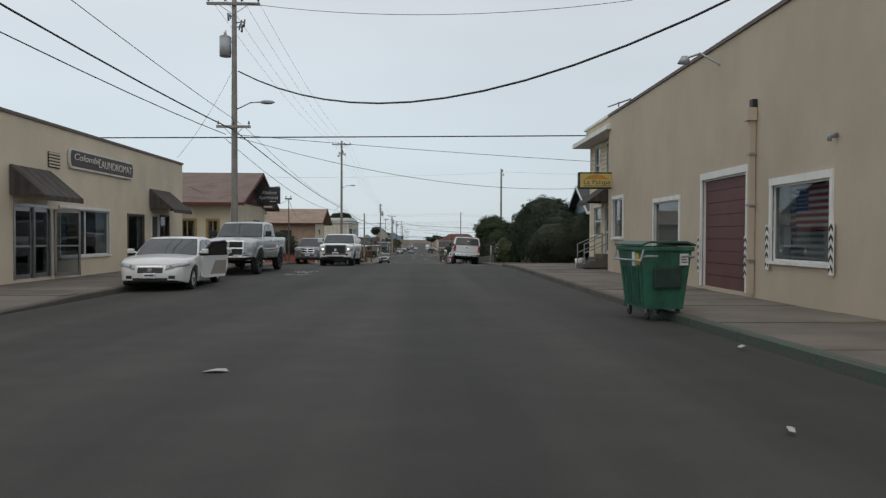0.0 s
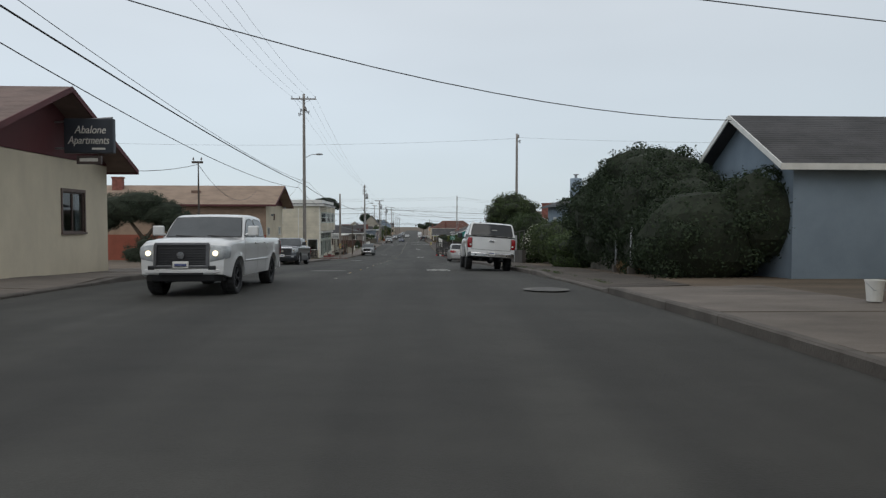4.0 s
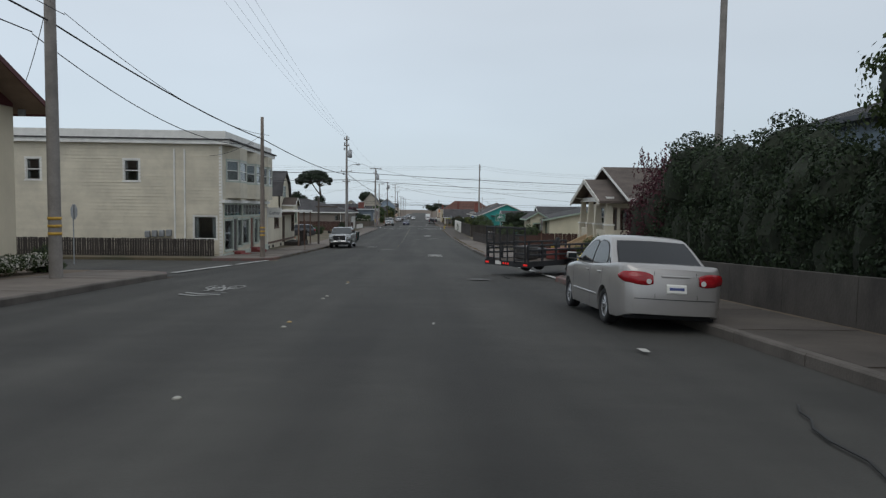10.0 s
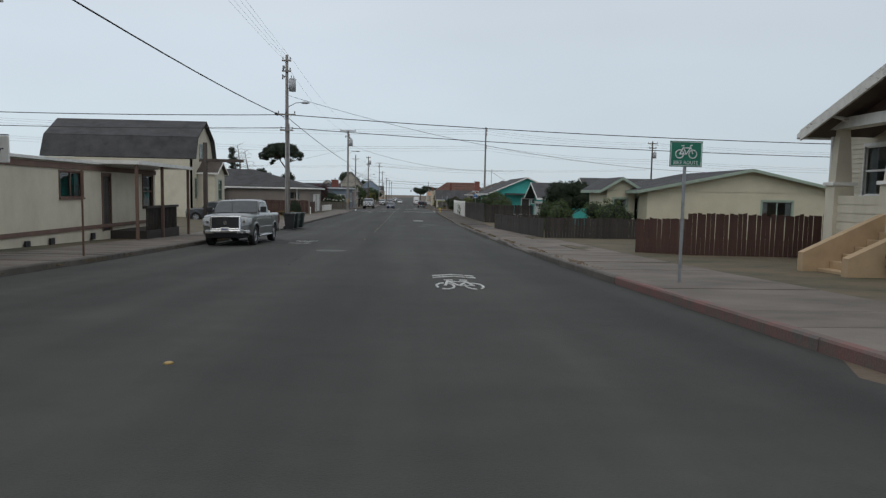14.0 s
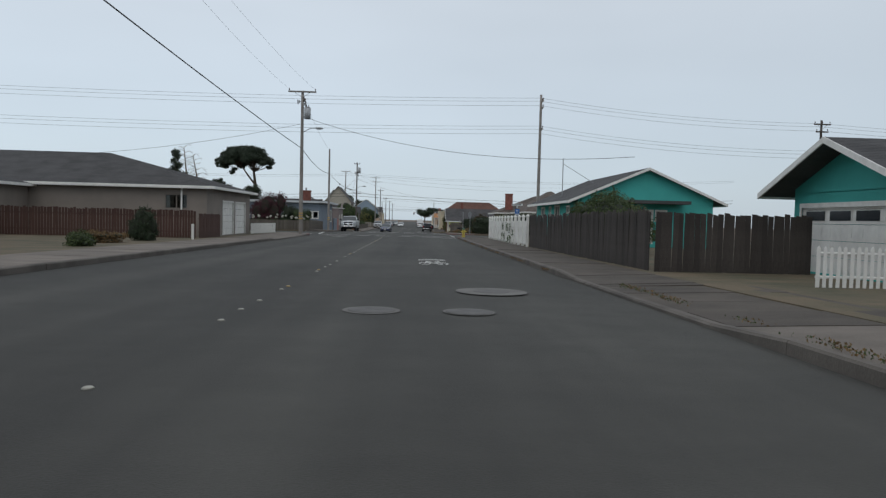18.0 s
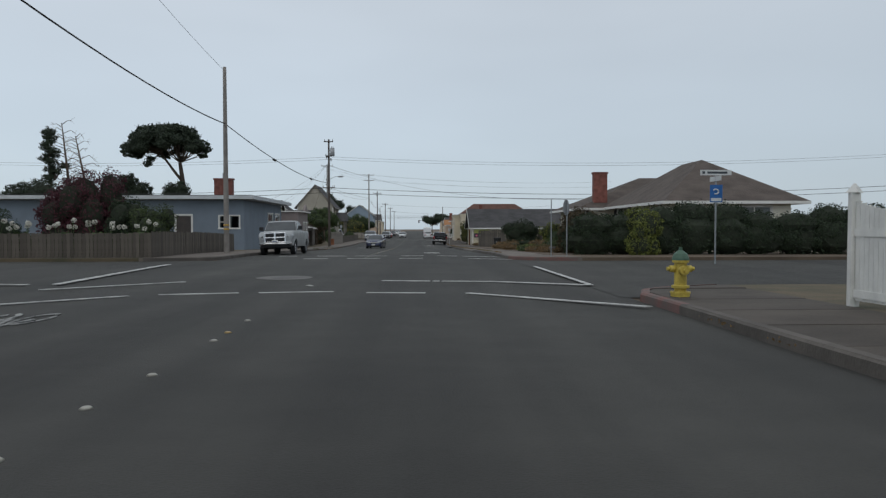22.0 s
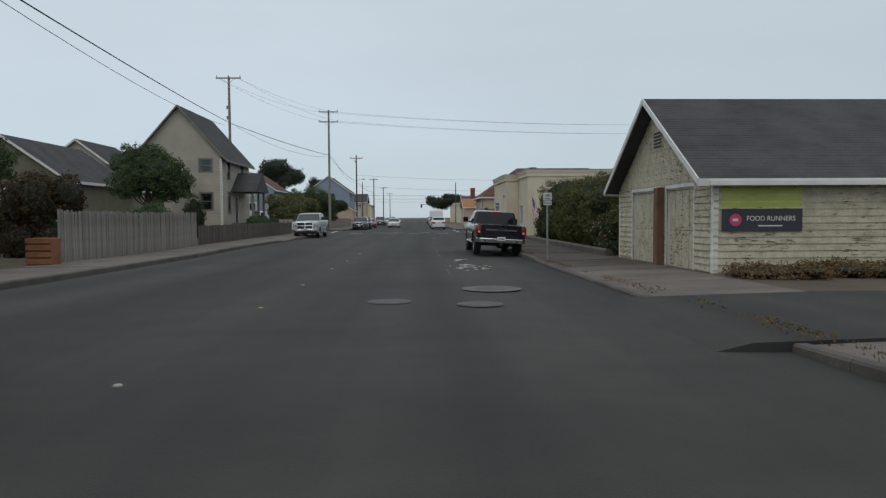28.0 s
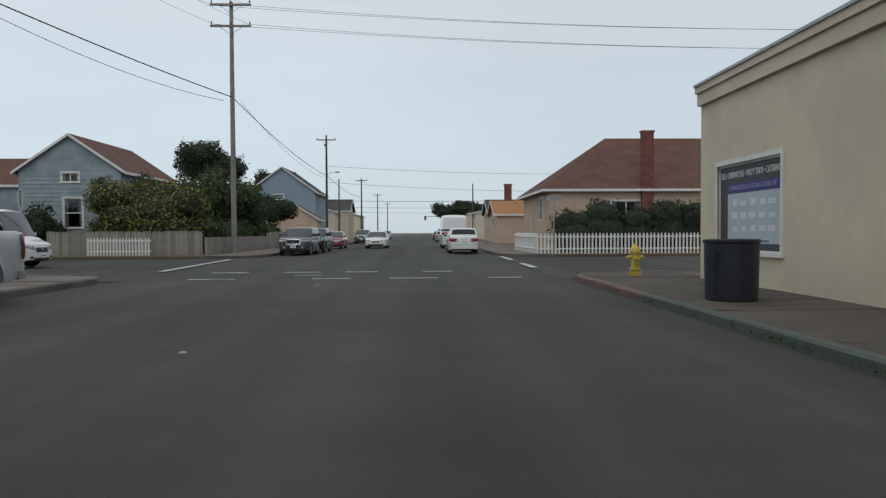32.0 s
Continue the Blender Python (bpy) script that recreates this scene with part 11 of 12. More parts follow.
# yellow ranch house
long_hedge("tall dark unclipped hedge in front of the yellow house", 7.6, 367.6, 22.5, 366.6, 2.45, 2.6, GREEN_DARK, 44, ragged=0.2)
shrub("yellow-green shrub among the dark hedge", 10.6, 365.8, 1.6, 1.4, 2.35, GREEN_LIGHT, 45, 0.07, 80)
shrub("dark red-brown shrub at the yard corner", 8.45, 371.3, 2.2, 3.4, 2.55, leaf_mat("rust_leaf", (0.03, 0.025, 0.012), (0.09, 0.06, 0.03)), 46, 0.07, 95)
for i, (x_, y_, w_, d_, h_, m_) in enumerate(((7.7, 376.5, 1.6, 3.0, 0.8, OLIVE), (8.8, 379.8, 2.0, 3.0, 0.55, OLIVE), (8.0, 383.5, 2.0, 3.0, 0.7, BROWNLEAF), (7.6, 388.2, 1.8, 3.0, 0.75, GREEN_DARK), (9.6, 386.5, 2.0, 3.0, 0.7, BROWNLEAF), (10.5, 376.0, 2.4, 3.0, 0.9, OLIVE), (9.0, 411.5, 3.0, 5.0, 0.75, BROWNLEAF), (10.4, 407.5, 2.4, 3.0, 0.55, BROWNLEAF), (8.2, 416.5, 2.0, 3.0, 0.5, BROWNLEAF))):
    shrub("dry brown weeds in the front yard" if m_ is BROWNLEAF else "low straggling shrub in the front yard", x_, y_, w_, d_, h_, m_, 70 + i, 0.06, 75)
for i, (x_, y_, w_, d_, h_, m_) in enumerate(((6.7, 375.5, 1.3, 3.0, 0.32, BROWNLEAF), (6.6, 379.5, 1.2, 3.2, 0.34, OLIVE), (7.2, 383.0, 1.6, 3.2, 0.4, GREEN_LIGHT), (6.7, 392.0, 1.2, 3.4, 0.35, BROWNLEAF), (7.0, 372.8, 1.1, 2.4, 0.28, BROWNLEAF), (9.3, 389.0, 2.2, 4.0, 0.5, BROWNLEAF), (6.9, 404.0, 1.4, 5.0, 0.45, BROWNLEAF))):
    shrub("dry weeds along the back of the pavement" if m_ is BROWNLEAF else "low green weeds along the back of the pavement", x_, y_, w_, d_, h_, m_, 320 + i, 0.055, 80)
shrub("broad rounded green shrub before the front window", 11.5, 397.6, 2.6, 6.4, 1.65, leaf_mat("deep_green_leaf", (0.016, 0.032, 0.012), (0.05, 0.085, 0.03)), 80, 0.06, 95, n=8)
shrub("yellow-green shrub beside the garage", 12.7, 416.8, 2.3, 2.2, 2.5, GREEN_LIGHT, 82, 0.08, 60)
shrub("dark bush against the grey board fence", 10.3, 422.3, 3.6, 2.2, 3.0, GREEN_DARK, 83, 0.08, 65)
shrub("dark bush at the end of the board fence", 13.6, 419.0, 2.0, 2.0, 2.3, GREEN_DARK, 84, 0.08, 65)
# old garage to the cream shop
HL = leaf_mat("yellow_flecked_leaf", (0.035, 0.047, 0.015), (0.13, 0.125, 0.036))
long_hedge("big evergreen hedge with yellow-flecked leaves over a low wall", 9.4, 472.5, 9.3, 498.5, 3.45, 3.6, HL, 85, size=0.09, dens=55, ragged=0.14)
shrub("dull pink flowering shrub by the low wall", 7.9, 476.2, 1.3, 2.6, 1.5, OLIVE, 86, 0.06, 80, flowers=(ROSE, 22, 0.05))
shrub("broad-leaved dark shrub at the drive", 8.2, 472.8, 1.6, 2.0, 1.3, GREEN_DARK, 87, 0.1, 60)
shrub("green shrub beyond the hedge", 8.6, 501.5, 2.2, 4.0, 2.3, GREEN_DARK, 88, 0.08, 60)
for nm, x_, ya, yb, hh in (("old", 6.95, 472.2, 506, 0.35),):
    w2 = new("garden_wall")
    w2.matrix_world = pose(x_, ya, G(0, ya))
    tagged(w2, "low rounded concrete garden wall beside the pavement", "garden wall")
    for a in np.arange(ya, yb - 1, 4.2):
        extr = [(0, -0.2), (0, hh - 0.06), (0.06, hh), (0.2, hh), (0.26, hh - 0.06), (0.26, -0.2)]
        vs = [(u, a - ya + 0.01 + k * 4.18, v) for k in (0, 1) for u, v in extr]
        fs = [(i, (i + 1) % 6, 6 + (i + 1) % 6, 6 + i) for i in range(6)] + [(5, 4, 3, 2, 1, 0), (6, 7, 8, 9, 10, 11)]
        part("wall_panel", mesh_of("wall_panel", vs, fs, KERBM), None, w2)
dg = new("grass_clump")
dg.matrix_world = pose(7.7, 516.6, G(0, 516))
tagged(dg, "dry ornamental grass along the shop wall", "grass", kind="stuff")
rg_ = np.random.default_rng(90)
gv_, gf_ = [], []
for i in range(1500):
    ty = rg_.choice((-3.3, -1.6, 0.2, 1.9, 3.4)) + rg_.normal(0, 0.45)
    o_ = np.array((rg_.normal(-0.1, 0.12), ty, 0.1))
    h_, bend, az = rg_.uniform(0.28, 0.62), rg_.uniform(0.05, 0.32), rg_.uniform(0, 6.283)
    dx, dy = math.cos(az) * bend, math.sin(az) * bend
    sx, sy = -math.sin(az) * 0.006, math.cos(az) * 0.006
    b0 = len(gv_)
    for k in (0.0, 0.5, 1.0):
        c = o_ + np.array((dx * k * k, dy * k * k, h_ * (k - 0.18 * k * k)))
        w_ = 1.0 - 0.75 * k
        gv_ += [(c[0] - sx * w_, c[1] - sy * w_, c[2]), (c[0] + sx * w_, c[1] + sy * w_, c[2])]
    gf_ += [(b0, b0 + 1, b0 + 3, b0 + 2), (b0 + 2, b0 + 3, b0 + 5, b0 + 4)]
STRAW = leaf_mat("straw_blade", (0.10, 0.055, 0.022), (0.24, 0.15, 0.06))
part("blades", mesh_of("blades", gv_, gf_, STRAW), STRAW, dg)

for i, x_ in enumerate((8.2, 10.1, 12.2, 14.4, 16.6)):
    shrub("dry brown weeds at the foot of the old garage", x_, 456.2 + 0.5 * (i % 2), 2.2, 2.6, 0.3 + 0.08 * (i % 3), BROWNLEAF, 340 + i, 0.05, 80)

# beyond the third side street
long_hedge("dark bushes behind the white picket fence", 8.0, 569.5, 21, 570.5, 2.9, 3.0, GREEN_DARK, 91, lumps=7, ragged=0.25)
shrub("domed garden tree covered in small yellow flowers", -15.7, 570.5, 7.0, 5.6, 4.4, OLIVE, 92, 0.08, 60, n=10, flowers=(YFLOWER, 26, 0.07), base=0.9)
long_hedge("green garden hedge behind the grey fence", -13.6, 572, -13.6, 606, 1.9, 2.2, GREEN_MID, 93)
shrub("broad green garden bush by the side fence", -14.9, 587, 6.0, 9.0, 5.9, GREEN_MID, 94, 0.1, 45, n=9)
tree("dark green garden tree behind the fence", -13.2, 602, 5.0, 2.6, 2.8, 2.0, GREEN_DARK, 95, 0.1, 50, n=12)
tree("tall dark cypress tree beyond the gardens", -26.0, 642, 13.5, 5.0, 9.0, 3.4, PINE, 96, 0.14, 32, n=16)
tree("dark cypress tree beyond the gardens", -18.5, 646, 10, 3.4, 6.8, 2.8, PINE, 97, 0.14, 32, n=13)
shrub("dark shrub beside the faded blue house", -22.6, 571.5, 3.0, 2.4, 3.2, GREEN_DARK, 98, 0.09, 50)
tree("dark round-topped street tree far down the street", 5.6, 720, 7.0, 4.2, 4.6, 2.4, GREEN_DARK, 99, 0.16, 26, n=12)
tree("dark street tree far down the street", 10.5, 735, 8.0, 4.8, 5.0, 2.8, GREEN_DARK, 100, 0.16, 26, n=12)
tree("distant dark tree behind houses", -24, 800, 9.0, 5.0, 6.0, 3.0, PINE, 101, 0.2, 18, n=10)
# grey fence yards
tree("dense dark green tree over the grape-stake fence", -15.3, 496, 6.0, 2.9, 3.4, 2.2, GREEN_MID, 102, 0.09, 60, n=15, spread=0.62)
shrub("columnar dark shrub by the greige house", -16.5, 514.0, 1.4, 1.4, 3.4, GREEN_DARK, 104, 0.07, 80)
shrub("dark green shrub behind the board fence", -15.2, 477.5, 2.6, 6.0, 3.5, leaf_mat("rust_leaf", (0.03, 0.025, 0.012), (0.09, 0.06, 0.03)), 302, 0.09, 55)
shrub("climbing green shrub on the fence", -13.4, 489, 1.8, 5.0, 2.4, GREEN_MID, 105, 0.08, 60)
long_hedge("low green hedge behind the lower fence", -13.0, 517, -13.0, 531, 1.5, 1.3, GREEN_MID, 106)
tree("rounded garden tree behind the timber shed", -13.9, 466.8, 5.0, 1.9, 3.2, 1.5, GREEN_MID, 107, 0.08, 60, n=11, spread=0.6)
shrub("dark garden bush behind the shed", -15.6, 478, 3.4, 4.0, 2.6, GREEN_DARK, 108, 0.09, 50)
# big pines over the roofs
rg_ = np.random.default_rng(110)
canopy, limbs = [], [((0, 0, -0.3), (-0.1, 0, 8.6), 0.42, 0.34), ((-0.1, 0, 8.6), (-0.5, 0, 11.7), 0.32, 0.24), ((-0.1, 0, 8.9), (-1.5, 0.3, 10.6), 0.22, 0.19), ((-1.5, 0.3, 10.6), (-3.2, 0.3, 13.0), 0.19, 0.12)]
for i in range(44):
    a, k = 2.4 * i + rg_.uniform(-0.25, 0.25), math.sqrt((i + 0.4) / 44)
    c = (-2.2 + math.cos(a) * 5.1 * k, math.sin(a) * 4.2 * k, 13.3 + 2.9 * (1 - k ** 2.2) + rg_.uniform(-0.35, 0.35))
    w_ = rg_.uniform(0.8, 1.4)
    canopy.append((c, (w_, w_, w_ * rg_.uniform(0.55, 0.8))))
    o_ = (-0.5, 0, 11.7) if c[0] > -2.0 else (-3.2, 0.3, 13.0)
    limbs.append((o_, (o_[0] + (c[0] - o_[0]) * 0.6, o_[1] + (c[1] - o_[1]) * 0.6, o_[2] + (c[2] - o_[2]) * 0.4), 0.10, 0.06))
    limbs.append((limbs[-1][1], c, 0.06, 0.03))
for c in ((-4.9, 0, 11.5), (-4.4, -0.4, 12.1), (-6.4, 0.3, 12.6), (2.6, 0.2, 12.7)):
    canopy.append((c, (0.6, 0.6, 0.36)))
    limbs.append(((-3.2, 0.3, 13.0) if c[0] < 0 else (-0.5, 0, 11.7), c, 0.05, 0.02))
bush("pine_tree", "flat-topped wind-shaped pine with a dark ragged crown on a forked trunk", "tree", -32.8, 471.6, canopy, PINE, 0.17, 42, 0.62, 110, limbs, sprigs=2.0)
bush("pine_tree", "low dark round cypress beside the tall pine", "tree", -40.3, 471.6, [((-1.2, 0, 7.6), (1.7, 1.6, 1.5)), ((1.1, 0.2, 7.4), (1.9, 1.6, 1.4)), ((-0.3, 0, 8.6), (1.6, 1.4, 1.2)), ((0.2, 0, 6.2), (2.6, 2.0, 1.6)), ((0.2, 0.1, 9.6), (0.35, 0.35, 0.7))], PINE, 0.14, 45, 0.7, 111, [((0, 0, -0.3), (0, 0, 7.0), 0.3, 0.2)], sprigs=2.0)
bush("pine_tree", "small dark tree at the foot of the tall pine", "tree", -32.9, 467.5, [((-0.8, 0, 7.6), (1.1, 1.1, 1.0)), ((0.6, 0.1, 7.7), (1.2, 1.1, 1.1)), ((0, 0, 6.6), (1.7, 1.5, 1.3))], PINE, 0.12, 45, 0.7, 112, [((0, 0, -0.3), (0, 0, 7.0), 0.2, 0.14)])
bush("pine_tree", "dark thicket beneath the dead pine", "tree", -46.5, 454.0, [((0, 0, 6.6), (2.4, 2.0, 1.8)), ((2.2, 0, 5.6), (1.6, 1.5, 1.4)), ((-2.4, 0, 6.2), (2.0, 1.8, 1.6))], PINE, 0.13, 40, 0.7, 115, [((0, 0, -0.3), (0, 0, 6.0), 0.2, 0.14)])
rg_ = np.random.default_rng(118)
clumps = [((rg_.uniform(-1.7, 1.7) * (1.25 - 0.09 * i), rg_.uniform(-0.8, 0.8), 8.2 + 0.42 * i), (rg_.uniform(0.5, 0.95), 0.7, rg_.uniform(0.3, 0.5))) for i in range(16)]
bush("pine_tree", "ragged half-bare dark pine with a narrow crown", "tree", -45.9, 455.6, clumps, PINE, 0.15, 34, 0.55, 118, [((0, 0, -0.3), (0, 0, 8.0), 0.25, 0.18), ((0, 0, 8.0), (-0.3, 0, 15.2), 0.18, 0.04)] + [((-0.02 * c[2], 0, c[2] - 0.4), c, 0.05, 0.02) for c, r_ in clumps], sprigs=2.0)
for bx, by, topz, leanx, sd in ((-41.3, 455.0, 13.9, -1.3, 113), (-43.7, 455.8, 15.6, -0.8, 114)):
    bare = thing("dead_tree", "bare wind-bent dead pine with drooping branches", "tree", bx, by)
    rg_ = np.random.default_rng(sd)
    part("trunk", tubes(((0, 0, -0.3), (0.1, 0, 6.5), 0.28, 0.2), ((0.1, 0, 6.5), (leanx, 0, topz), 0.2, 0.05), seg=8), BARK, bare)
    for i in range(22):
        k = i / 21
        zb = 7.5 + (topz - 7.7) * k
        s_ = 1 if i % 3 == 0 else -1
        L_ = rg_.uniform(0.9, 2.6) * (1.1 - 0.5 * k)
        a = (0.1 + (leanx - 0.1) * (zb - 6.5) / (topz - 6.5), 0, zb)
        b = (a[0] + s_ * L_ * 0.6, rg_.uniform(-0.6, 0.6), zb + 0.45)
        c = (a[0] + s_ * L_, b[1] * 1.6, zb + rg_.uniform(-0.5, 0.6))
        tw = [(a, b, 0.05, 0.03), (b, c, 0.03, 0.012)]
        for q in range(4):
            f_ = rg_.uniform(0.3, 1.0)
            o_ = tuple(b[m_] + (c[m_] - b[m_]) * f_ for m_ in range(3))
            tw.append((o_, (o_[0] + s_ * rg_.uniform(0.1, 0.5), o_[1] + rg_.uniform(-0.4, 0.4), o_[2] + rg_.uniform(-0.5, 0.5)), 0.016, 0.007))
        part("branch", tubes(*tw, seg=5), BARK, bare)

# vine on the white fence
vine = thing("climbing_vine", "sparse green vine climbing the white fence", "vine", 6.55, 312.5)
rg_ = np.random.default_rng(114)
pts = []
for i in range(9):
    cy, cz = rg_.uniform(-4, 5), rg_.uniform(0.3, 1.4)
    pts.append(np.stack([rg_.normal(-0.04, 0.02, 40), rg_.normal(cy, 0.3, 40), rg_.normal(cz, 0.15, 40)], 1))
P_ = np.concatenate(pts)
v_, f_ = leaf_cloud(P_, np.tile((-1.0, 0, 0.2), (len(P_), 1)), 0.06, rg_)
part("leaves", np_mesh("leaves", v_, f_, GREEN_MID), GREEN_MID, vine)


# weeds and litter along the kerbs
def verge(name, label, runs, leaf, seed, size, per, h):
    r = np.random.default_rng(seed)
    P = []
    for side, y0, y1, off in runs:
        n = int((y1 - y0) * per)
        yy = r.uniform(y0, y1, n)
        keep = (np.sin(yy * 1.7) + np.sin(yy * 0.61 + 1) + r.normal(0, 0.5, n)) > 0.2
        yy = yy[keep]
        xx = np.array([(KL(y) if side == "L" else KR(y)) for y in yy]) + (-1 if side == "L" else 1) * (off + r.normal(0, 0.05, len(yy)))
        zz = np.array([G(0, y) for y in yy]) + r.uniform(0.0, h, len(yy)) + (0.12 if off > 0.02 else 0.0)
        P.append(np.stack([xx, yy, zz], 1))
    P = np.concatenate(P)
    v, f = leaf_cloud(P, np.tile((0.3, -0.6, 0.4), (len(P), 1)), size, r)
    o = new(name, np_mesh(name, v, f, leaf))
    return tagged(o, label, "weeds", kind="stuff")


verge("weeds", "dry weeds growing in the kerb joints", (("R", 190, 250, 0.2), ("R", 228, 262, 0.25), ("R", 371, 440, 0.2), ("R", 412, 452, 0.3), ("L", 400, 446, 0.0), ("R", 470, 480, 0.2), ("R", 270, 330, 0.0), ("L", 176, 220, 0.0), ("R", 440, 470, 0.1)), BROWNLEAF, 120, 0.02, 40, 0.07)
verge("weeds", "green weeds growing along the kerb", (("R", 225, 262, 0.22), ("L", 185, 225, 0.02), ("R", 375, 415, 0.25), ("R", 420, 450, 0.28), ("L", 405, 440, 0.05), ("R", 62, 100, 0.25), ("R", 505, 535, 0.0)), OLIVE, 121, 0.018, 40, 0.06)


# ---- small street things ----
def lathe(profile, seg=16):
    """A turned solid from (radius, z) pairs."""
    bm = bmesh.new()
    rings = [[bm.verts.new((r * math.cos(2 * math.pi * i / seg), r * math.sin(2 * math.pi * i / seg), z)) for i in range(seg)] for r, z in profile]
    for a, b in zip(rings, rings[1:]):
        for i in range(seg):
            bm.faces.new((a[i], a[(i + 1) % seg], b[(i + 1) % seg], b[i]))
    bm.faces.new(rings[-1])
    bm.faces.new(rings[0][::-1])
    return bm


HYD = mat("hydrant_yellow", (0.52, 0.40, 0.07), 0.55, 0.22, 5, 0.15)
HYDG = mat("hydrant_green_cap", (0.06, 0.12, 0.08), 0.6, 0.2, 5, 0.15)


def hydrant(x, y, cap):
    h = thing("fire_hydrant", "yellow cast-iron fire hydrant on the corner pavement", "fire hydrant", x, y, G(x, y) + 0.12, group="fire hydrants")
    part("barrel", lathe([(0.16, 0.0), (0.16, 0.05), (0.10, 0.06), (0.10, 0.14), (0.15, 0.15), (0.15, 0.19), (0.105, 0.20), (0.105, 0.58), (0.14, 0.59), (0.14, 0.63)]), HYD, h)
    part("bonnet", lathe([(0.145, 0.63), (0.14, 0.67), (0.11, 0.74), (0.05, 0.79), (0.03, 0.80), (0.03, 0.85)]), cap, h)
    for s in (-1, 1):
        part("outlet", tubes(((s * 0.09, 0, 0.48), (s * 0.19, 0, 0.48), 0.06), ((s * 0.19, 0, 0.48), (s * 0.24, 0, 0.48), 0.035), seg=10), HYD, h)
    part("pumper_outlet", tubes(((0, -0.09, 0.46), (0, -0.2, 0.46), 0.08), ((0, -0.2, 0.46), (0, -0.25, 0.46), 0.035), seg=12), HYD, h)
    part("flange", lathe([(0.17, 0.05), (0.17, 0.085), (0.1, 0.086)]), HYD, h)


hydrant(4.95, 146.7, HYD)
hydrant(4.5, 333.3, HYDG)
hydrant(5.7, 534.4, HYD)

# the green refuse container
DG = mat("green_container_paint", (0.025, 0.115, 0.075), 0.5, 0.25, 2.5, 0.2, 30, stain=(0.015, 0.06, 0.04))
dump = thing("dumpster", "green steel refuse container with a sloping lid on castors", "dumpster", 4.4, 20.7, None, 4)
dump.scale = (0.76, 0.85, 1.17)
bm = bmesh.new()
lo, hi = [(-0.46, -0.6), (0.46, -0.6), (0.46, 0.6), (-0.46, 0.6)], [(-0.60, -0.75), (0.60, -0.75), (0.60, 0.75), (-0.60, 0.75)]
a_ = [bm.verts.new((x, y, 0.17)) for x, y in lo]
b_ = [bm.verts.new((x, y, 1.12)) for x, y in hi]
for i in range(4):
    bm.faces.new((a_[i], a_[(i + 1) % 4], b_[(i + 1) % 4], b_[i]))
bm.faces.new(a_[::-1])
bm.faces.new(b_)
part("bin_body", bm, DG, dump)
part("rim", bbox(-0.64, 0.64, -0.79, 0.79, 1.08, 1.15, 0.015), DG, dump)
bm = bmesh.new()
pr_ = [(-0.67, 1.185), (-0.5, 1.23), (0.45, 1.235), (0.67, 1.185)]
top = [[bm.verts.new((x, y, z)) for x, z in pr_] for y in (-0.8, 0.8)]
low = [[bm.verts.new((x, y, z - 0.03)) for x, z in pr_] for y in (-0.8, 0.8)]
for i in range(3):
    bm.faces.new((top[0][i], top[0][i + 1], top[1][i + 1], top[1][i]))
    bm.faces.new((low[0][i + 1], low[0][i], low[1][i], low[1][i + 1]))
for k in (0, 1):
    bm.faces.new([top[k][0], low[k][0], low[k][1], low[k][2], low[k][3], top[k][3], top[k][2], top[k][1]][:: 1 if k == 0 else -1])
for i, e in ((0, 0), (3, 3)):
    bm.faces.new((top[0][i], top[1][i], low[1][i], low[0][i]))
part("lid", bm, mat("dark_green_plastic", (0.02, 0.07, 0.05), 0.5, 0.2), dump)
for s_ in (-1, 1):
    part("grab_handle", tubes(((s_ * 0.6, -0.72, 0.98), (s_ * 0.6, -0.84, 1.0), 0.018), ((s_ * 0.6, -0.84, 1.0), (s_ * 0.3, -0.84, 1.0), 0.018), seg=6), STEEL, dump)
part("worn_panel", bbox(-0.34, 0.34, -0.735, -0.70, 0.5, 0.82, 0.02), mat("faded_black_panel", (0.012, 0.03, 0.024), 0.6, 0.4, 6, 0.1), dump)
part("label", bbox(0.30, 0.50, -0.762, -0.70, 0.86, 1.04), WHITEP, dump, "white printed label")
for i_, z_ in enumerate((0.90, 0.94, 0.98)):
    part("label_print", bbox(0.32, 0.48 - 0.03 * i_, -0.766, -0.70, z_, z_ + 0.015), BLACKM, dump)
for i_ in range(7):
    yy = -0.52 + i_ * 0.175
    part("rib", tubes(((-0.475, yy * 0.86, 0.24), (-0.565, yy, 0.82), 0.035, 0.035), seg=6), DG, dump)
part("side_label", bbox(-0.612, -0.57, -0.48, -0.34, 0.86, 1.04), mat("yellow_label", (0.5, 0.36, 0.05), 0.6, 0.1), dump, "yellow warning label")
part("side_label", bbox(-0.612, -0.57, -0.26, -0.12, 0.84, 1.06), WHITEP, dump, "white printed label")
part("side_rail", tubes(((-0.70, -0.78, 0.93), (-0.70, 0.78, 0.93), 0.02), ((-0.70, -0.78, 0.93), (-0.62, -0.78, 1.1), 0.02), ((-0.70, 0.78, 0.93), (-0.62, 0.78, 1.1), 0.02), seg=6), STEEL, dump)
for x_ in (-0.38, 0.38):
    for y_ in (-0.5, 0.5):
        cs = part("castor", tubes(((x_, y_, 0.10), (x_, y_, 0.2), 0.03), ((x_, y_ + 0.03, 0.09), (x_, y_ + 0.03, 0.17), 0.04, 0.05), seg=8), STEEL, dump)
        part("castor_wheel", tubes(((x_ - 0.03, y_, 0.085), (x_ + 0.03, y_, 0.085), 0.085), seg=14), RUBBER, cs)


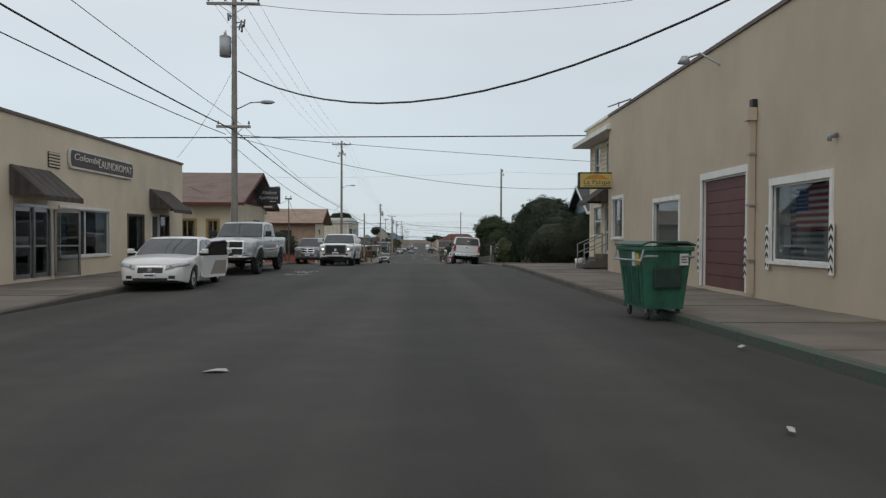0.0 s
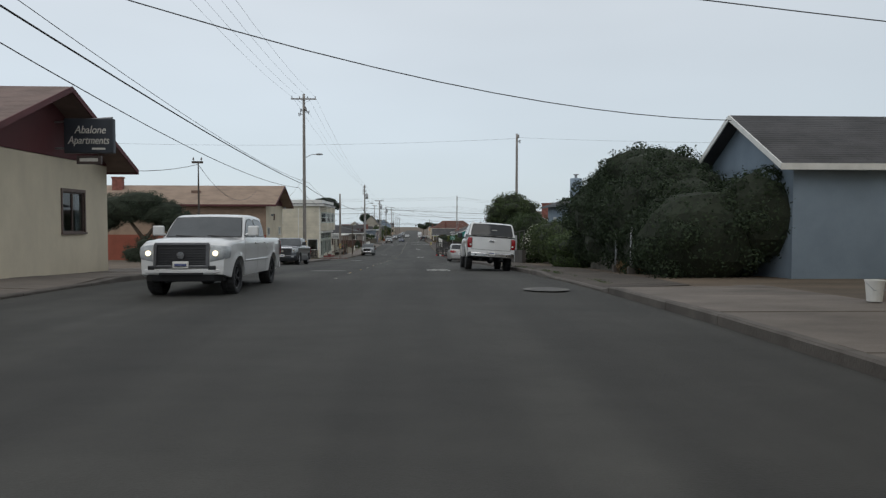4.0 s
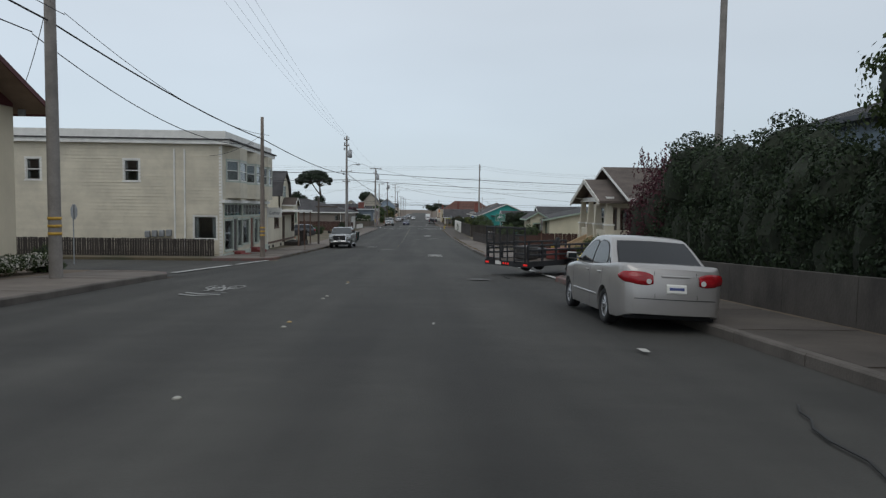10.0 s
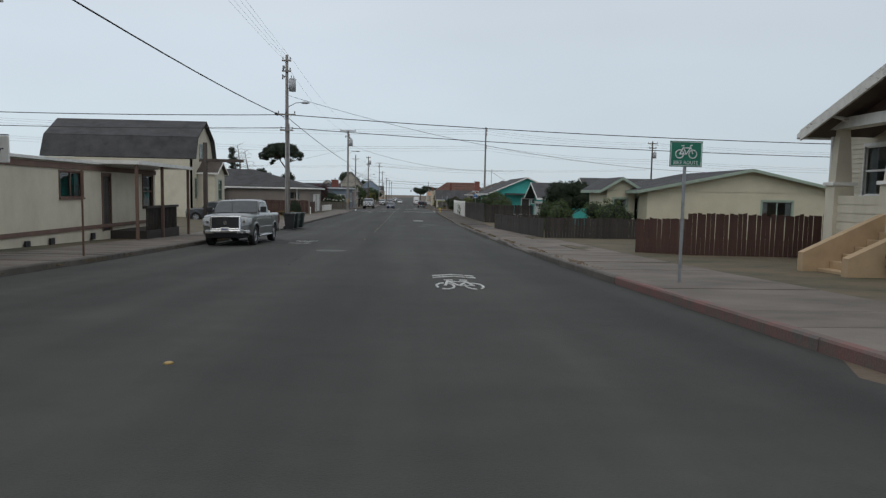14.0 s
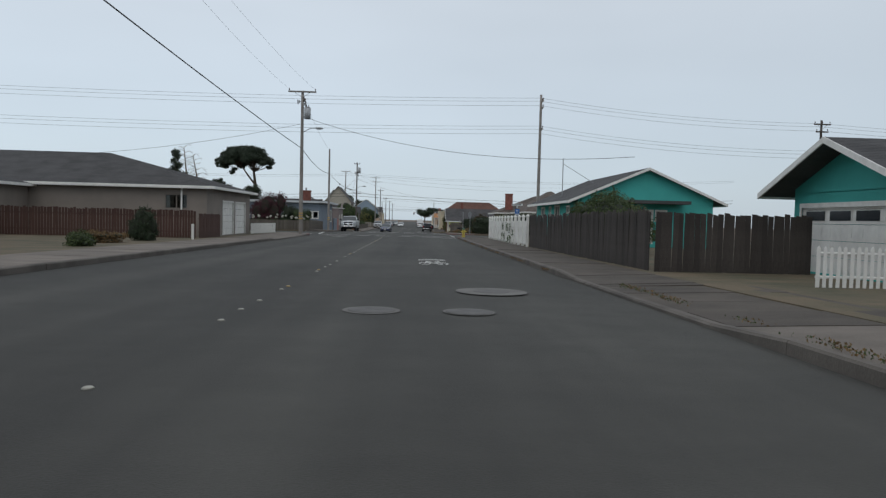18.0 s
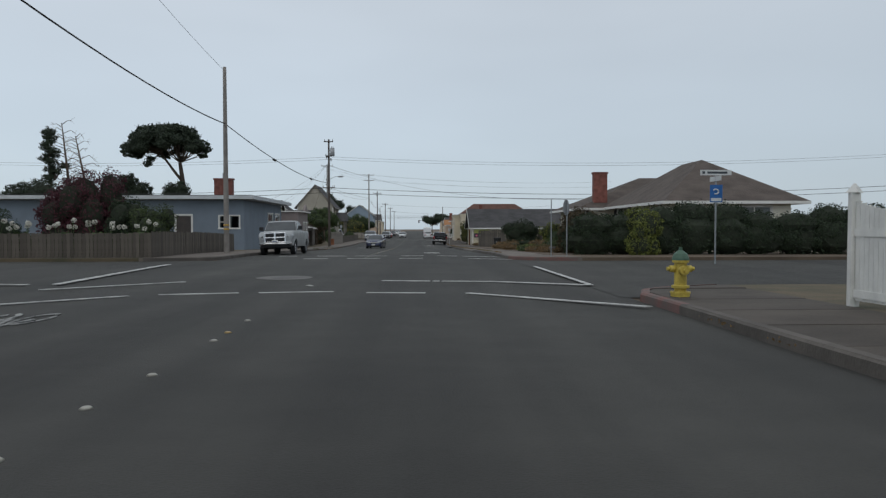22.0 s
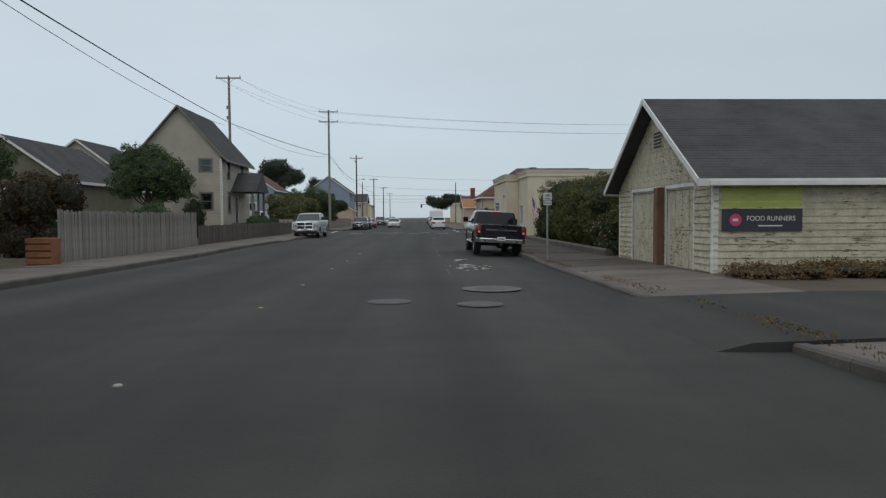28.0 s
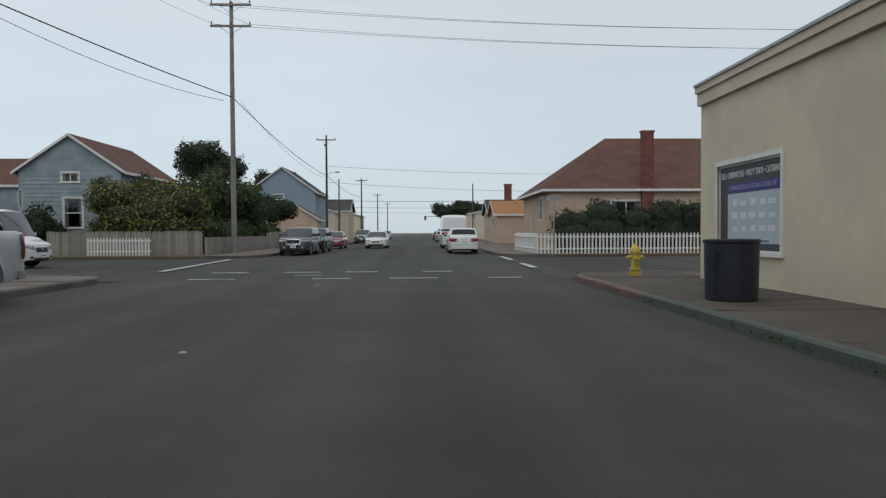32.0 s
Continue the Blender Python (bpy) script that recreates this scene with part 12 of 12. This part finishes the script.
# ---- wheeled bins ----
def wheeled_bin(x, y, rz, color, label, h=1.08):
    b = thing("wheelie_bin", label, "trash bin", x, y, None, rz)
    bm = bmesh.new()
    lo = [(-0.23, -0.26), (0.23, -0.26), (0.23, 0.24), (-0.23, 0.24)]
    hi = [(-0.30, -0.36), (0.30, -0.36), (0.30, 0.34), (-0.30, 0.34)]
    a = [bm.verts.new((u, v, 0.05)) for u, v in lo]
    c = [bm.verts.new((u, v, h - 0.08)) for u, v in hi]
    for i in range(4):
        bm.faces.new((a[i], a[(i + 1) % 4], c[(i + 1) % 4], c[i]))
    bm.faces.new(a[::-1])
    bm.faces.new(c)
    bmesh.ops.bevel(bm, geom=[e for e in bm.edges], offset=0.03, segments=1, affect="EDGES")
    part("bin_body", bm, color, b)
    part("rim", bbox(-0.32, 0.32, -0.38, 0.36, h - 0.10, h - 0.05, 0.015), color, b)
    part("lid", bbox(-0.33, 0.33, -0.41, 0.34, h - 0.045, h + 0.01, 0.025), color, b)
    part("handle", tubes(((-0.26, 0.40, h - 0.06), (0.26, 0.40, h - 0.06), 0.018), ((-0.26, 0.34, h - 0.06), (-0.26, 0.40, h - 0.06), 0.015), ((0.26, 0.34, h - 0.06), (0.26, 0.40, h - 0.06), 0.015), seg=6), color, b)
    part("emblem", tubes(((0, -0.345, h * 0.62), (0, -0.352, h * 0.62), 0.06), seg=12), mat("pale_emblem", (0.35, 0.36, 0.35), 0.7, 0.2), b, "pale round emblem")
    for s in (-1, 1):
        part("wheel", tubes(((s * 0.24, 0.25, 0.12), (s * 0.29, 0.25, 0.12), 0.12), seg=14), RUBBER, b)


BIN_BLACK = mat("black_bin_plastic", (0.016, 0.017, 0.018), 0.5, 0.2, 3, 0.08)
BIN_GREEN = mat("dark_green_bin_plastic", (0.014, 0.026, 0.022), 0.5, 0.2, 3, 0.08)
for i, (x_, y_, r_) in enumerate(((-8.2, 240.9, 92), (-8.05, 242.2, 86), (-8.1, 243.5, 95), (-7.95, 244.9, 90))):
    wheeled_bin(x_, y_, r_, BIN_GREEN if i % 2 else BIN_BLACK, "dark green wheeled bin standing at the kerb" if i % 2 else "black wheeled bin standing at the kerb")
wheeled_bin(8.1, 425.6, -20, BIN_BLACK, "black wheeled bin beside the board fence", 1.12)
can = thing("trash_can", "large dark blue-black plastic trash can on the corner", "trash can", 5.3, 523.9, G(0, 524) + 0.10)
part("can_body", lathe([(0.40, 0.0), (0.42, 0.03), (0.43, 0.5), (0.44, 0.98), (0.46, 1.0), (0.46, 1.04), (0.41, 1.05), (0.40, 0.9)], 28), mat("blue_black_plastic", (0.012, 0.014, 0.022), 0.45, 0.25, 3, 0.1), can)
part("liner", lathe([(0.40, 0.85), (0.39, 1.02), (0.30, 1.04)], 28), BLACKM, can)
for a in (0.6, 3.7):
    part("lug", tubes(((0.43 * math.cos(a), 0.43 * math.sin(a), 0.8), (0.49 * math.cos(a), 0.49 * math.sin(a), 0.8), 0.03), seg=6), BLACKM, can)


# ---- signs on posts ----
def sign_post(label, x, y, h, r=0.03, material=None, rz=0, lift=0.1):
    s = thing("sign_post", label, "road sign", x, y, G(x, y) + lift, rz)
    bm = bbox(-r, r, -r * 0.6, r * 0.6, -0.2, h, 0.006)
    part("post", bm, material or STEEL, s)
    return s


def plate(parent, x0, x1, z0, z1, material, name="plate", y=-0.03, label=""):
    bm = bbox(x0, x1, y - 0.006, y, z0, z1)
    return part(name, bm, material, parent, label)


SIGN_GREEN = mat("sign_green", (0.012, 0.16, 0.10), 0.45, 0.1, 2, 0)
SIGN_WHITE = mat("sign_white", (0.62, 0.63, 0.62), 0.5, 0.08, 3, 0)
SIGN_BACK = mat("sign_aluminium_back", (0.30, 0.31, 0.32), 0.5, 0.15, 4, 0, metal=0.5)


def bike_icon(parent, cx, cz, k, material, y):
    """A small bicycle drawn as raised strokes."""
    bm = bmesh.new()
    for dx in (-0.5, 0.5):
        for i in range(14):
            a, b = 2 * math.pi * i / 14, 2 * math.pi * (i + 1) / 14
            tube(bm, (cx + k * (dx + 0.3 * math.cos(a)), y, cz + k * 0.3 * math.sin(a)), (cx + k * (dx + 0.3 * math.cos(b)), y, cz + k * 0.3 * math.sin(b)), 0.045 * k, seg=4)
    for a, b in (((-0.5, 0), (-0.25, 0.45)), ((-0.25, 0.45), (0.3, 0.45)), ((0.5, 0), (0.28, 0.62)), ((0.28, 0.62), (0.45, 0.66)), ((-0.25, 0.5), (0.0, 0)), ((0.0, 0), (0.3, 0.45)), ((-0.5, 0), (0, 0)), ((-0.38, 0.6), (-0.16, 0.6))):
        tube(bm, (cx + k * a[0], y, cz + k * a[1]), (cx + k * b[0], y, cz + k * b[1]), 0.045 * k, seg=4)
    part("bicycle_symbol", bm, material, parent)


br = sign_post("green and white bike route sign on a steel post", 5.32, 188.0, 2.75)
pl = plate(br, -0.33, 0.33, 2.35, 2.86, SIGN_GREEN)
for x0, x1, z0, z1 in ((-0.315, 0.315, 2.365, 2.377), (-0.315, 0.315, 2.833, 2.845), (-0.315, -0.303, 2.365, 2.845), (0.303, 0.315, 2.365, 2.845)):
    plate(pl, x0, x1, z0, z1, SIGN_WHITE, "border", -0.037)
bike_icon(pl, 0, 2.60, 0.27, SIGN_WHITE, -0.04)
words("sign_lettering", "BIKE ROUTE", 0.1, SIGN_WHITE, pl, pose(0, -0.04, 2.43, 90, 0, 0), width=0.5, depth=0.002)
bs_ = sign_post("white bike lane sign with a begin plate on a post", 4.55, 470.1, 2.25)
pl = plate(bs_, -0.15, 0.15, 2.03, 2.29, SIGN_WHITE)
bike_icon(pl, 0, 2.17, 0.12, BLACKM, -0.04)
plate(pl, -0.11, 0.11, 2.06, 2.09, BLACKM, "bar", -0.037)
pl = plate(bs_, -0.14, 0.14, 1.86, 2.01, SIGN_WHITE)
words("sign_lettering", "BEGIN", 0.1, BLACKM, pl, pose(0, -0.04, 1.935, 90, 0, 0), width=0.23, depth=0.002)


def stop_back(x, y, h, label, rz=0):
    s = sign_post(label, x, y, h, rz=rz)
    bm = bmesh.new()
    for yy in (-0.04, -0.034):
        pass
    tube(bm, (0, 0.03, h - 0.32), (0, 0.036, h - 0.32), 0.38, seg=8)
    bmesh.ops.rotate(bm, verts=bm.verts[:], cent=(0, 0.03, h - 0.32), matrix=Matrix.Rotation(radians(22.5), 3, "Y"))
    part("octagon_plate", bm, SIGN_BACK, s)


stop_back(6.6, 363.0, 2.5, "unpainted back of an octagonal sign on a post", 55)
stop_back(-16.2, 164.0, 2.6, "unpainted back of an octagonal sign by the side street", -40)
stop_back(-16.3, 551.0, 3.0, "unpainted back of an octagonal sign at the far corner", -40)
p13 = sign_post("narrow rusty sign post with a side-on plate at the corner", 6.5, 172.6, 2.35, 0.03, mat("rusty_post", (0.13, 0.075, 0.05), 0.85, 0.3))
part("plate", bbox(-0.006, 0.0, -0.23, 0.23, 1.75, 2.3), SIGN_BACK, p13)
sign_post("thin bare sign post beside the pavement", -9.05, 197, 2.35, 0.025, mat("rusty_post", (0.13, 0.075, 0.05)))
ts = sign_post("street name sign above a blue warning plate on a post", 11.25, 355.5, 3.4, 0.03)
pl = plate(ts, -0.62, 0.58, 3.22, 3.42, SIGN_WHITE, "name_blade")
plate(pl, -0.35, 0.42, 3.28, 3.36, mat("sign_dark_print", (0.05, 0.06, 0.07), 0.6, 0.1), "bar", -0.037)
plate(pl, -0.54, -0.44, 3.27, 3.37, mat("sign_dark_print", (0.05, 0.06, 0.07)), "seal", -0.037)
pl2 = part("name_blade", bbox(-0.03, 0.0, -0.45, 0.45, 3.0, 3.18), SIGN_WHITE, ts)
BLUES = mat("sign_blue", (0.02, 0.12, 0.36), 0.45, 0.08, 3, 0)
pl = plate(ts, -0.24, 0.24, 2.2, 2.86, BLUES, label="blue warning plate")
plate(pl, -0.2, 0.2, 2.24, 2.36, SIGN_WHITE, "bar", -0.037)
wv = bmesh.new()
for i in range(7):
    a, b = radians(150 - 38 * i), radians(150 - 38 * (i + 1))
    tube(wv, (0.11 * math.cos(a) - 0.02, -0.04, 2.6 + 0.09 * math.sin(a)), (0.11 * math.cos(b) - 0.02, -0.04, 2.6 + 0.09 * math.sin(b)), 0.028, seg=4)
part("wave_symbol", wv, SIGN_WHITE, pl)
fp = sign_post("tall corner post with a side-on street sign", 7.05, 563.6, 3.15, 0.03)
part("plate", bbox(-0.4, 0.42, -0.012, -0.006, 2.9, 3.1), SIGN_BACK, fp)
sign_post("thin steel sign post by the hedge", 5.75, 361.8, 2.5, 0.022)
# wooden yard post with a crossbar, before the gambrel house
yp = thing("yard_post", "weathered timber post with a long crossbar", "post", -10.4, 222.6)
part("post", bbox(-0.09, 0.09, -0.09, 0.09, -0.2, 4.7, 0.015), POLEDARK, yp)
part("crossbar", bbox(-0.3, 1.9, -0.05, 0.05, 3.75, 3.9, 0.01), POLEDARK, yp)

# ---- flags before the cream shop ----
FLAG_RED = mat("flag_red", (0.34, 0.03, 0.04), 0.8, 0.15, 5, 0.1)
FLAG_WHITE = mat("flag_white", (0.58, 0.56, 0.54), 0.8, 0.1, 5, 0.1)
FLAG_BLUE = mat("flag_navy", (0.025, 0.035, 0.13), 0.8, 0.15, 5, 0.1)
FLAG_VIOLET = mat("flag_violet_blue", (0.05, 0.05, 0.26), 0.8, 0.15, 5, 0.1)


def drape(u0, u1, v0, v1, L, drop, phase, nu=6, nv=8, off=0.0):
    """A patch of a hanging flag: u runs down the hoist, v out along the fly, the fly sagging in folds."""
    def P(u, v):
        return (0.03 + v * L * 0.30 + 0.05 * math.sin(3.0 * u + phase) * v, 0.10 * math.sin(7 * v + phase) * (0.3 + v) + off, -u * drop - v * L * 0.80)
    vs = [P(u0 + (u1 - u0) * i / nu, v0 + (v1 - v0) * j / nv) for i in range(nu + 1) for j in range(nv + 1)]
    fs = [(i * (nv + 1) + j, i * (nv + 1) + j + 1, (i + 1) * (nv + 1) + j + 1, (i + 1) * (nv + 1) + j) for i in range(nu) for j in range(nv)]
    return vs, fs


def flag(x, y, z0, top, label, stripes):
    f = thing("flag", label, "flag", x, y, z0)
    h = top - z0
    part("pole", tubes(((0.22, 0, 0), (0, 0, h), 0.018, 0.014), seg=8), mat("flagpole_wood", (0.34, 0.24, 0.14), 0.6, 0.15), f)
    part("finial", tubes(((0, 0, h), (0, 0, h + 0.08), 0.025, 0.005), seg=8), CHROME, f)
    def strip_of(name, u0, u1, v0, v1, m, off=0.0):
        vs, fs = drape(u0, u1, v0, v1, 1.45, 0.95, x, off=off)
        vs = [(a + 0.01, b, c + h - 0.04) for a, b, c in vs]
        part(name, mesh_of(name, vs, fs, m), m, f)
    if stripes:
        for i in range(13):
            strip_of("stripe", i / 13, (i + 1) / 13, 0.4 if i < 7 else 0.0, 1.0, FLAG_WHITE if i % 2 else FLAG_RED)
        strip_of("canton", 0, 7 / 13, 0, 0.4, FLAG_BLUE)
        for i in range(5):
            for j in range(4):
                strip_of("star", 0.05 + 0.095 * i, 0.075 + 0.095 * i, 0.05 + 0.09 * j, 0.085 + 0.09 * j, FLAG_WHITE, -0.006)
    else:
        strip_of("cloth", 0, 1, 0, 1, FLAG_VIOLET)
        for i, (u, v) in enumerate(((0.42, 0.2), (0.46, 0.4), (0.5, 0.6))):
            strip_of("device", u, u + 0.16, v, v + 0.12, FLAG_WHITE, -0.006)


flag(8.18, 510.6, -5.25, -2.35, "striped red and white flag with a starred blue canton", True)
flag(9.45, 510.6, -5.25, -2.35, "violet-blue flag with white devices hanging limp", False)
bed = thing("planter_wall", "low timber-edged planting bed at the shop corner", "planting bed", 7.3, 503.5)
part("edge", bbox(0, 0.15, 0, 7.6, -0.1, 0.3, 0.02), mat("dark_edge_timber", (0.06, 0.05, 0.045), 0.9, 0.3, 1, 0.4, 15), bed)
part("soil", bbox(0.16, 3.5, 0.05, 7.5, 0.1, 0.2, 0.02), EARTH, bed)

# ---- yard clutter ----
mb = thing("mailbox", "grey metal mailbox on a timber post", "mailbox", -10.95, 247)
part("post", bbox(-0.05, 0.05, -0.05, 0.05, -0.1, 1.05, 0.01), POLEWOOD, mb)
part("box", tubes(((0, -0.25, 1.18), (0, 0.25, 1.18), 0.12), seg=12), STEEL, mb)
ch = thing("garden_chair", "pale metal garden chair under the window", "chair", 13.2, 394.6, G(0, 394) + 0.1, 120)
for s_ in (-1, 1):
    part("leg_frame", tubes(((s_ * 0.27, -0.3, 0), (s_ * 0.27, 0.25, 0), 0.018), ((s_ * 0.27, -0.3, 0), (s_ * 0.27, -0.28, 0.6), 0.018), ((s_ * 0.27, -0.28, 0.6), (s_ * 0.27, 0.3, 0.6), 0.018), seg=6), WHITEP, ch)
part("seat", bbox(-0.26, 0.26, -0.25, 0.28, 0.38, 0.42, 0.02), WHITEP, ch)
part("backrest", bbox(-0.26, 0.26, 0.27, 0.31, 0.42, 0.95, 0.02), WHITEP, ch)
for x_, y_, m_, r_ in ((8.4, 390.2, mat("teal_glaze", (0.05, 0.16, 0.16), 0.4, 0.15), 0.22), (7.1, 372.3, mat("grey_pot", (0.20, 0.19, 0.18), 0.8, 0.2), 0.18), (13.0, 405.5, mat("terracotta", (0.28, 0.12, 0.07), 0.8, 0.2), 0.2)):
    pt = thing("flower_pot", "round glazed garden pot in the front yard", "pot", x_, y_, G(x_, y_) + 0.1)
    part("pot", lathe([(r_ * 0.7, 0), (r_, r_ * 1.5), (r_ * 1.1, r_ * 1.55), (r_ * 1.1, r_ * 1.75), (r_ * 0.9, r_ * 1.75), (r_ * 0.85, r_ * 1.5)]), m_, pt)
nb = thing("crate", "orange-brown timber crate beside the fence", "crate", -11.95, 467.9, G(0, 468) + 0.1)
for i in range(4):
    part("slat", bbox(-0.4, 0.4, -0.32, -0.28, 0.03 + 0.22 * i, 0.2 + 0.22 * i, 0.01), mat("orange_timber", (0.24, 0.10, 0.05), 0.85, 0.25), nb)
part("crate_body", bbox(-0.38, 0.38, -0.27, 0.3, 0.0, 0.86, 0.02), mat("orange_timber", (0.24, 0.10, 0.05)), nb)
cone = thing("traffic_cone", "small orange traffic cone beside the steps", "traffic cone", -13.2, 226.5, G(0, 226) + 0.1)
part("cone_body", lathe([(0.15, 0.03), (0.03, 0.6), (0.02, 0.62)]), mat("cone_orange", (0.55, 0.13, 0.04), 0.6, 0.1), cone)
part("foot", bbox(-0.2, 0.2, -0.2, 0.2, 0, 0.035, 0.01), mat("cone_orange", (0.55, 0.13, 0.04)), cone)
part("band", lathe([(0.095, 0.3), (0.078, 0.42)]), WHITEP, cone)
for i, (x_, y_) in enumerate(((-12.2, 262), (-12.0, 299.5))):
    mk = thing("marker_post", "short white marker post at the driveway", "post", x_, y_)
    part("shaft", bbox(-0.06, 0.06, -0.06, 0.06, 0, 0.95, 0.015), WHITEP, mk)
pail = thing("bucket", "white plastic bucket by the steps", "bucket", 8.05, 54.9, G(0, 54) + 0.13)
part("pail", lathe([(0.12, 0), (0.15, 0.34), (0.16, 0.34), (0.16, 0.37), (0.14, 0.37), (0.13, 0.3)]), WHITEP, pail)
part("bail", tubes(((-0.15, 0, 0.32), (-0.1, -0.12, 0.2), 0.006), ((-0.1, -0.12, 0.2), (0.1, -0.12, 0.2), 0.006), ((0.1, -0.12, 0.2), (0.15, 0, 0.32), 0.006), seg=5), STEEL, pail)
# litter lying on the asphalt
for i, (x_, y_, s_) in enumerate(((-2.2, 11.8, 0.14), (4.3, 14.5, 0.1), (2.75, 8.0, 0.06), (2.8, 126.5, 0.12), (-2.5, 339.5, 0.12), (2.1, 314.5, 0.08), (1.1, 509.8, 0.08), (0.1, 130.5, 0.06), (-1.6, 104.5, 0.07))):
    lt = thing("litter", "small scrap of pale litter on the asphalt", "litter", x_, y_, None, 37 * i)
    bm = bmesh.new()
    q = [bm.verts.new((u * s_, v * s_ * 0.6, w_)) for u, v, w_ in ((-1, -0.5, 0.012), (0.1, -0.8, 0.03), (1, -0.2, 0.012), (0.6, 0.7, 0.03), (-0.6, 0.6, 0.014))]
    c_ = bm.verts.new((0, 0, 0.04))
    for k in range(5):
        bm.faces.new((q[k], q[(k + 1) % 5], c_))
    part("scrap", bm, mat("pale_scrap", (0.42, 0.41, 0.38), 0.8, 0.2), lt)
# far traffic signals over the street
ta = thing("traffic_signal", "dark traffic signal on a pole far down the street", "traffic light", 6.5, 830)
part("pole", tubes(((0, 0, 0), (0, 0, 6), 0.12), ((0, 0, 5.9), (-6, 0, 6.1), 0.08), seg=8), POLEDARK, ta)
for x_ in (0.0, -5.6):
    hd = part("signal_head", bbox(x_ - 0.3, x_ + 0.3, -0.35, -0.1, 4.9, 6.1, 0.05), BLACKM, ta)
    part("lens", tubes(((x_, -0.36, 5.75), (x_, -0.38, 5.75), 0.15), seg=10), mat("signal_red", (0.4, 0.03, 0.03), 0.4), hd)


# ---- from the plan's steps along the street to metres: what was drawn on the plan shrinks, what has its own true size only moves ----
VEHICLES = {"car", "sedan", "hatchback", "pickup", "suv", "van", "wagon"}
TRUE_SIZE = {"agapanthus", "apartment_sign", "bucket", "crate", "dead_tree", "dumpster", "pine_tree", "fire_hydrant", "flag", "flower_pot", "garden_chair", "gate_post",
             "litter", "mailbox", "manhole_cover", "marker_post", "road_stud", "sign_post", "traffic_cone", "traffic_signal", "trash_can",
             "utility_pole", "utility_trailer", "wheelie_bin", "yard_post", "chimney_flue"}
for ob in list(scene.objects):
    if ob.parent or ob.type in ("CAMERA", "LIGHT"):
        continue
    sort = ob.name.split(".")[0]
    y_plan = ob.location.y
    ob.location.y = y_plan * PACE
    if sort in VEHICLES or sort == "manhole_cover":
        rise = math.atan((G(0, y_plan + 4) - G(0, y_plan - 4)) / (8 * PACE))
        roll = LEAN.get(ob.name, 0.0)
        ob.matrix_world = Matrix.Translation(ob.location) @ Matrix.Rotation(rise, 4, "X") @ Matrix.Rotation(radians(roll), 4, "Y") @ Matrix.Rotation(ob.rotation_euler.z, 4, "Z")
    elif sort not in TRUE_SIZE:
        ob.scale.y *= PACE
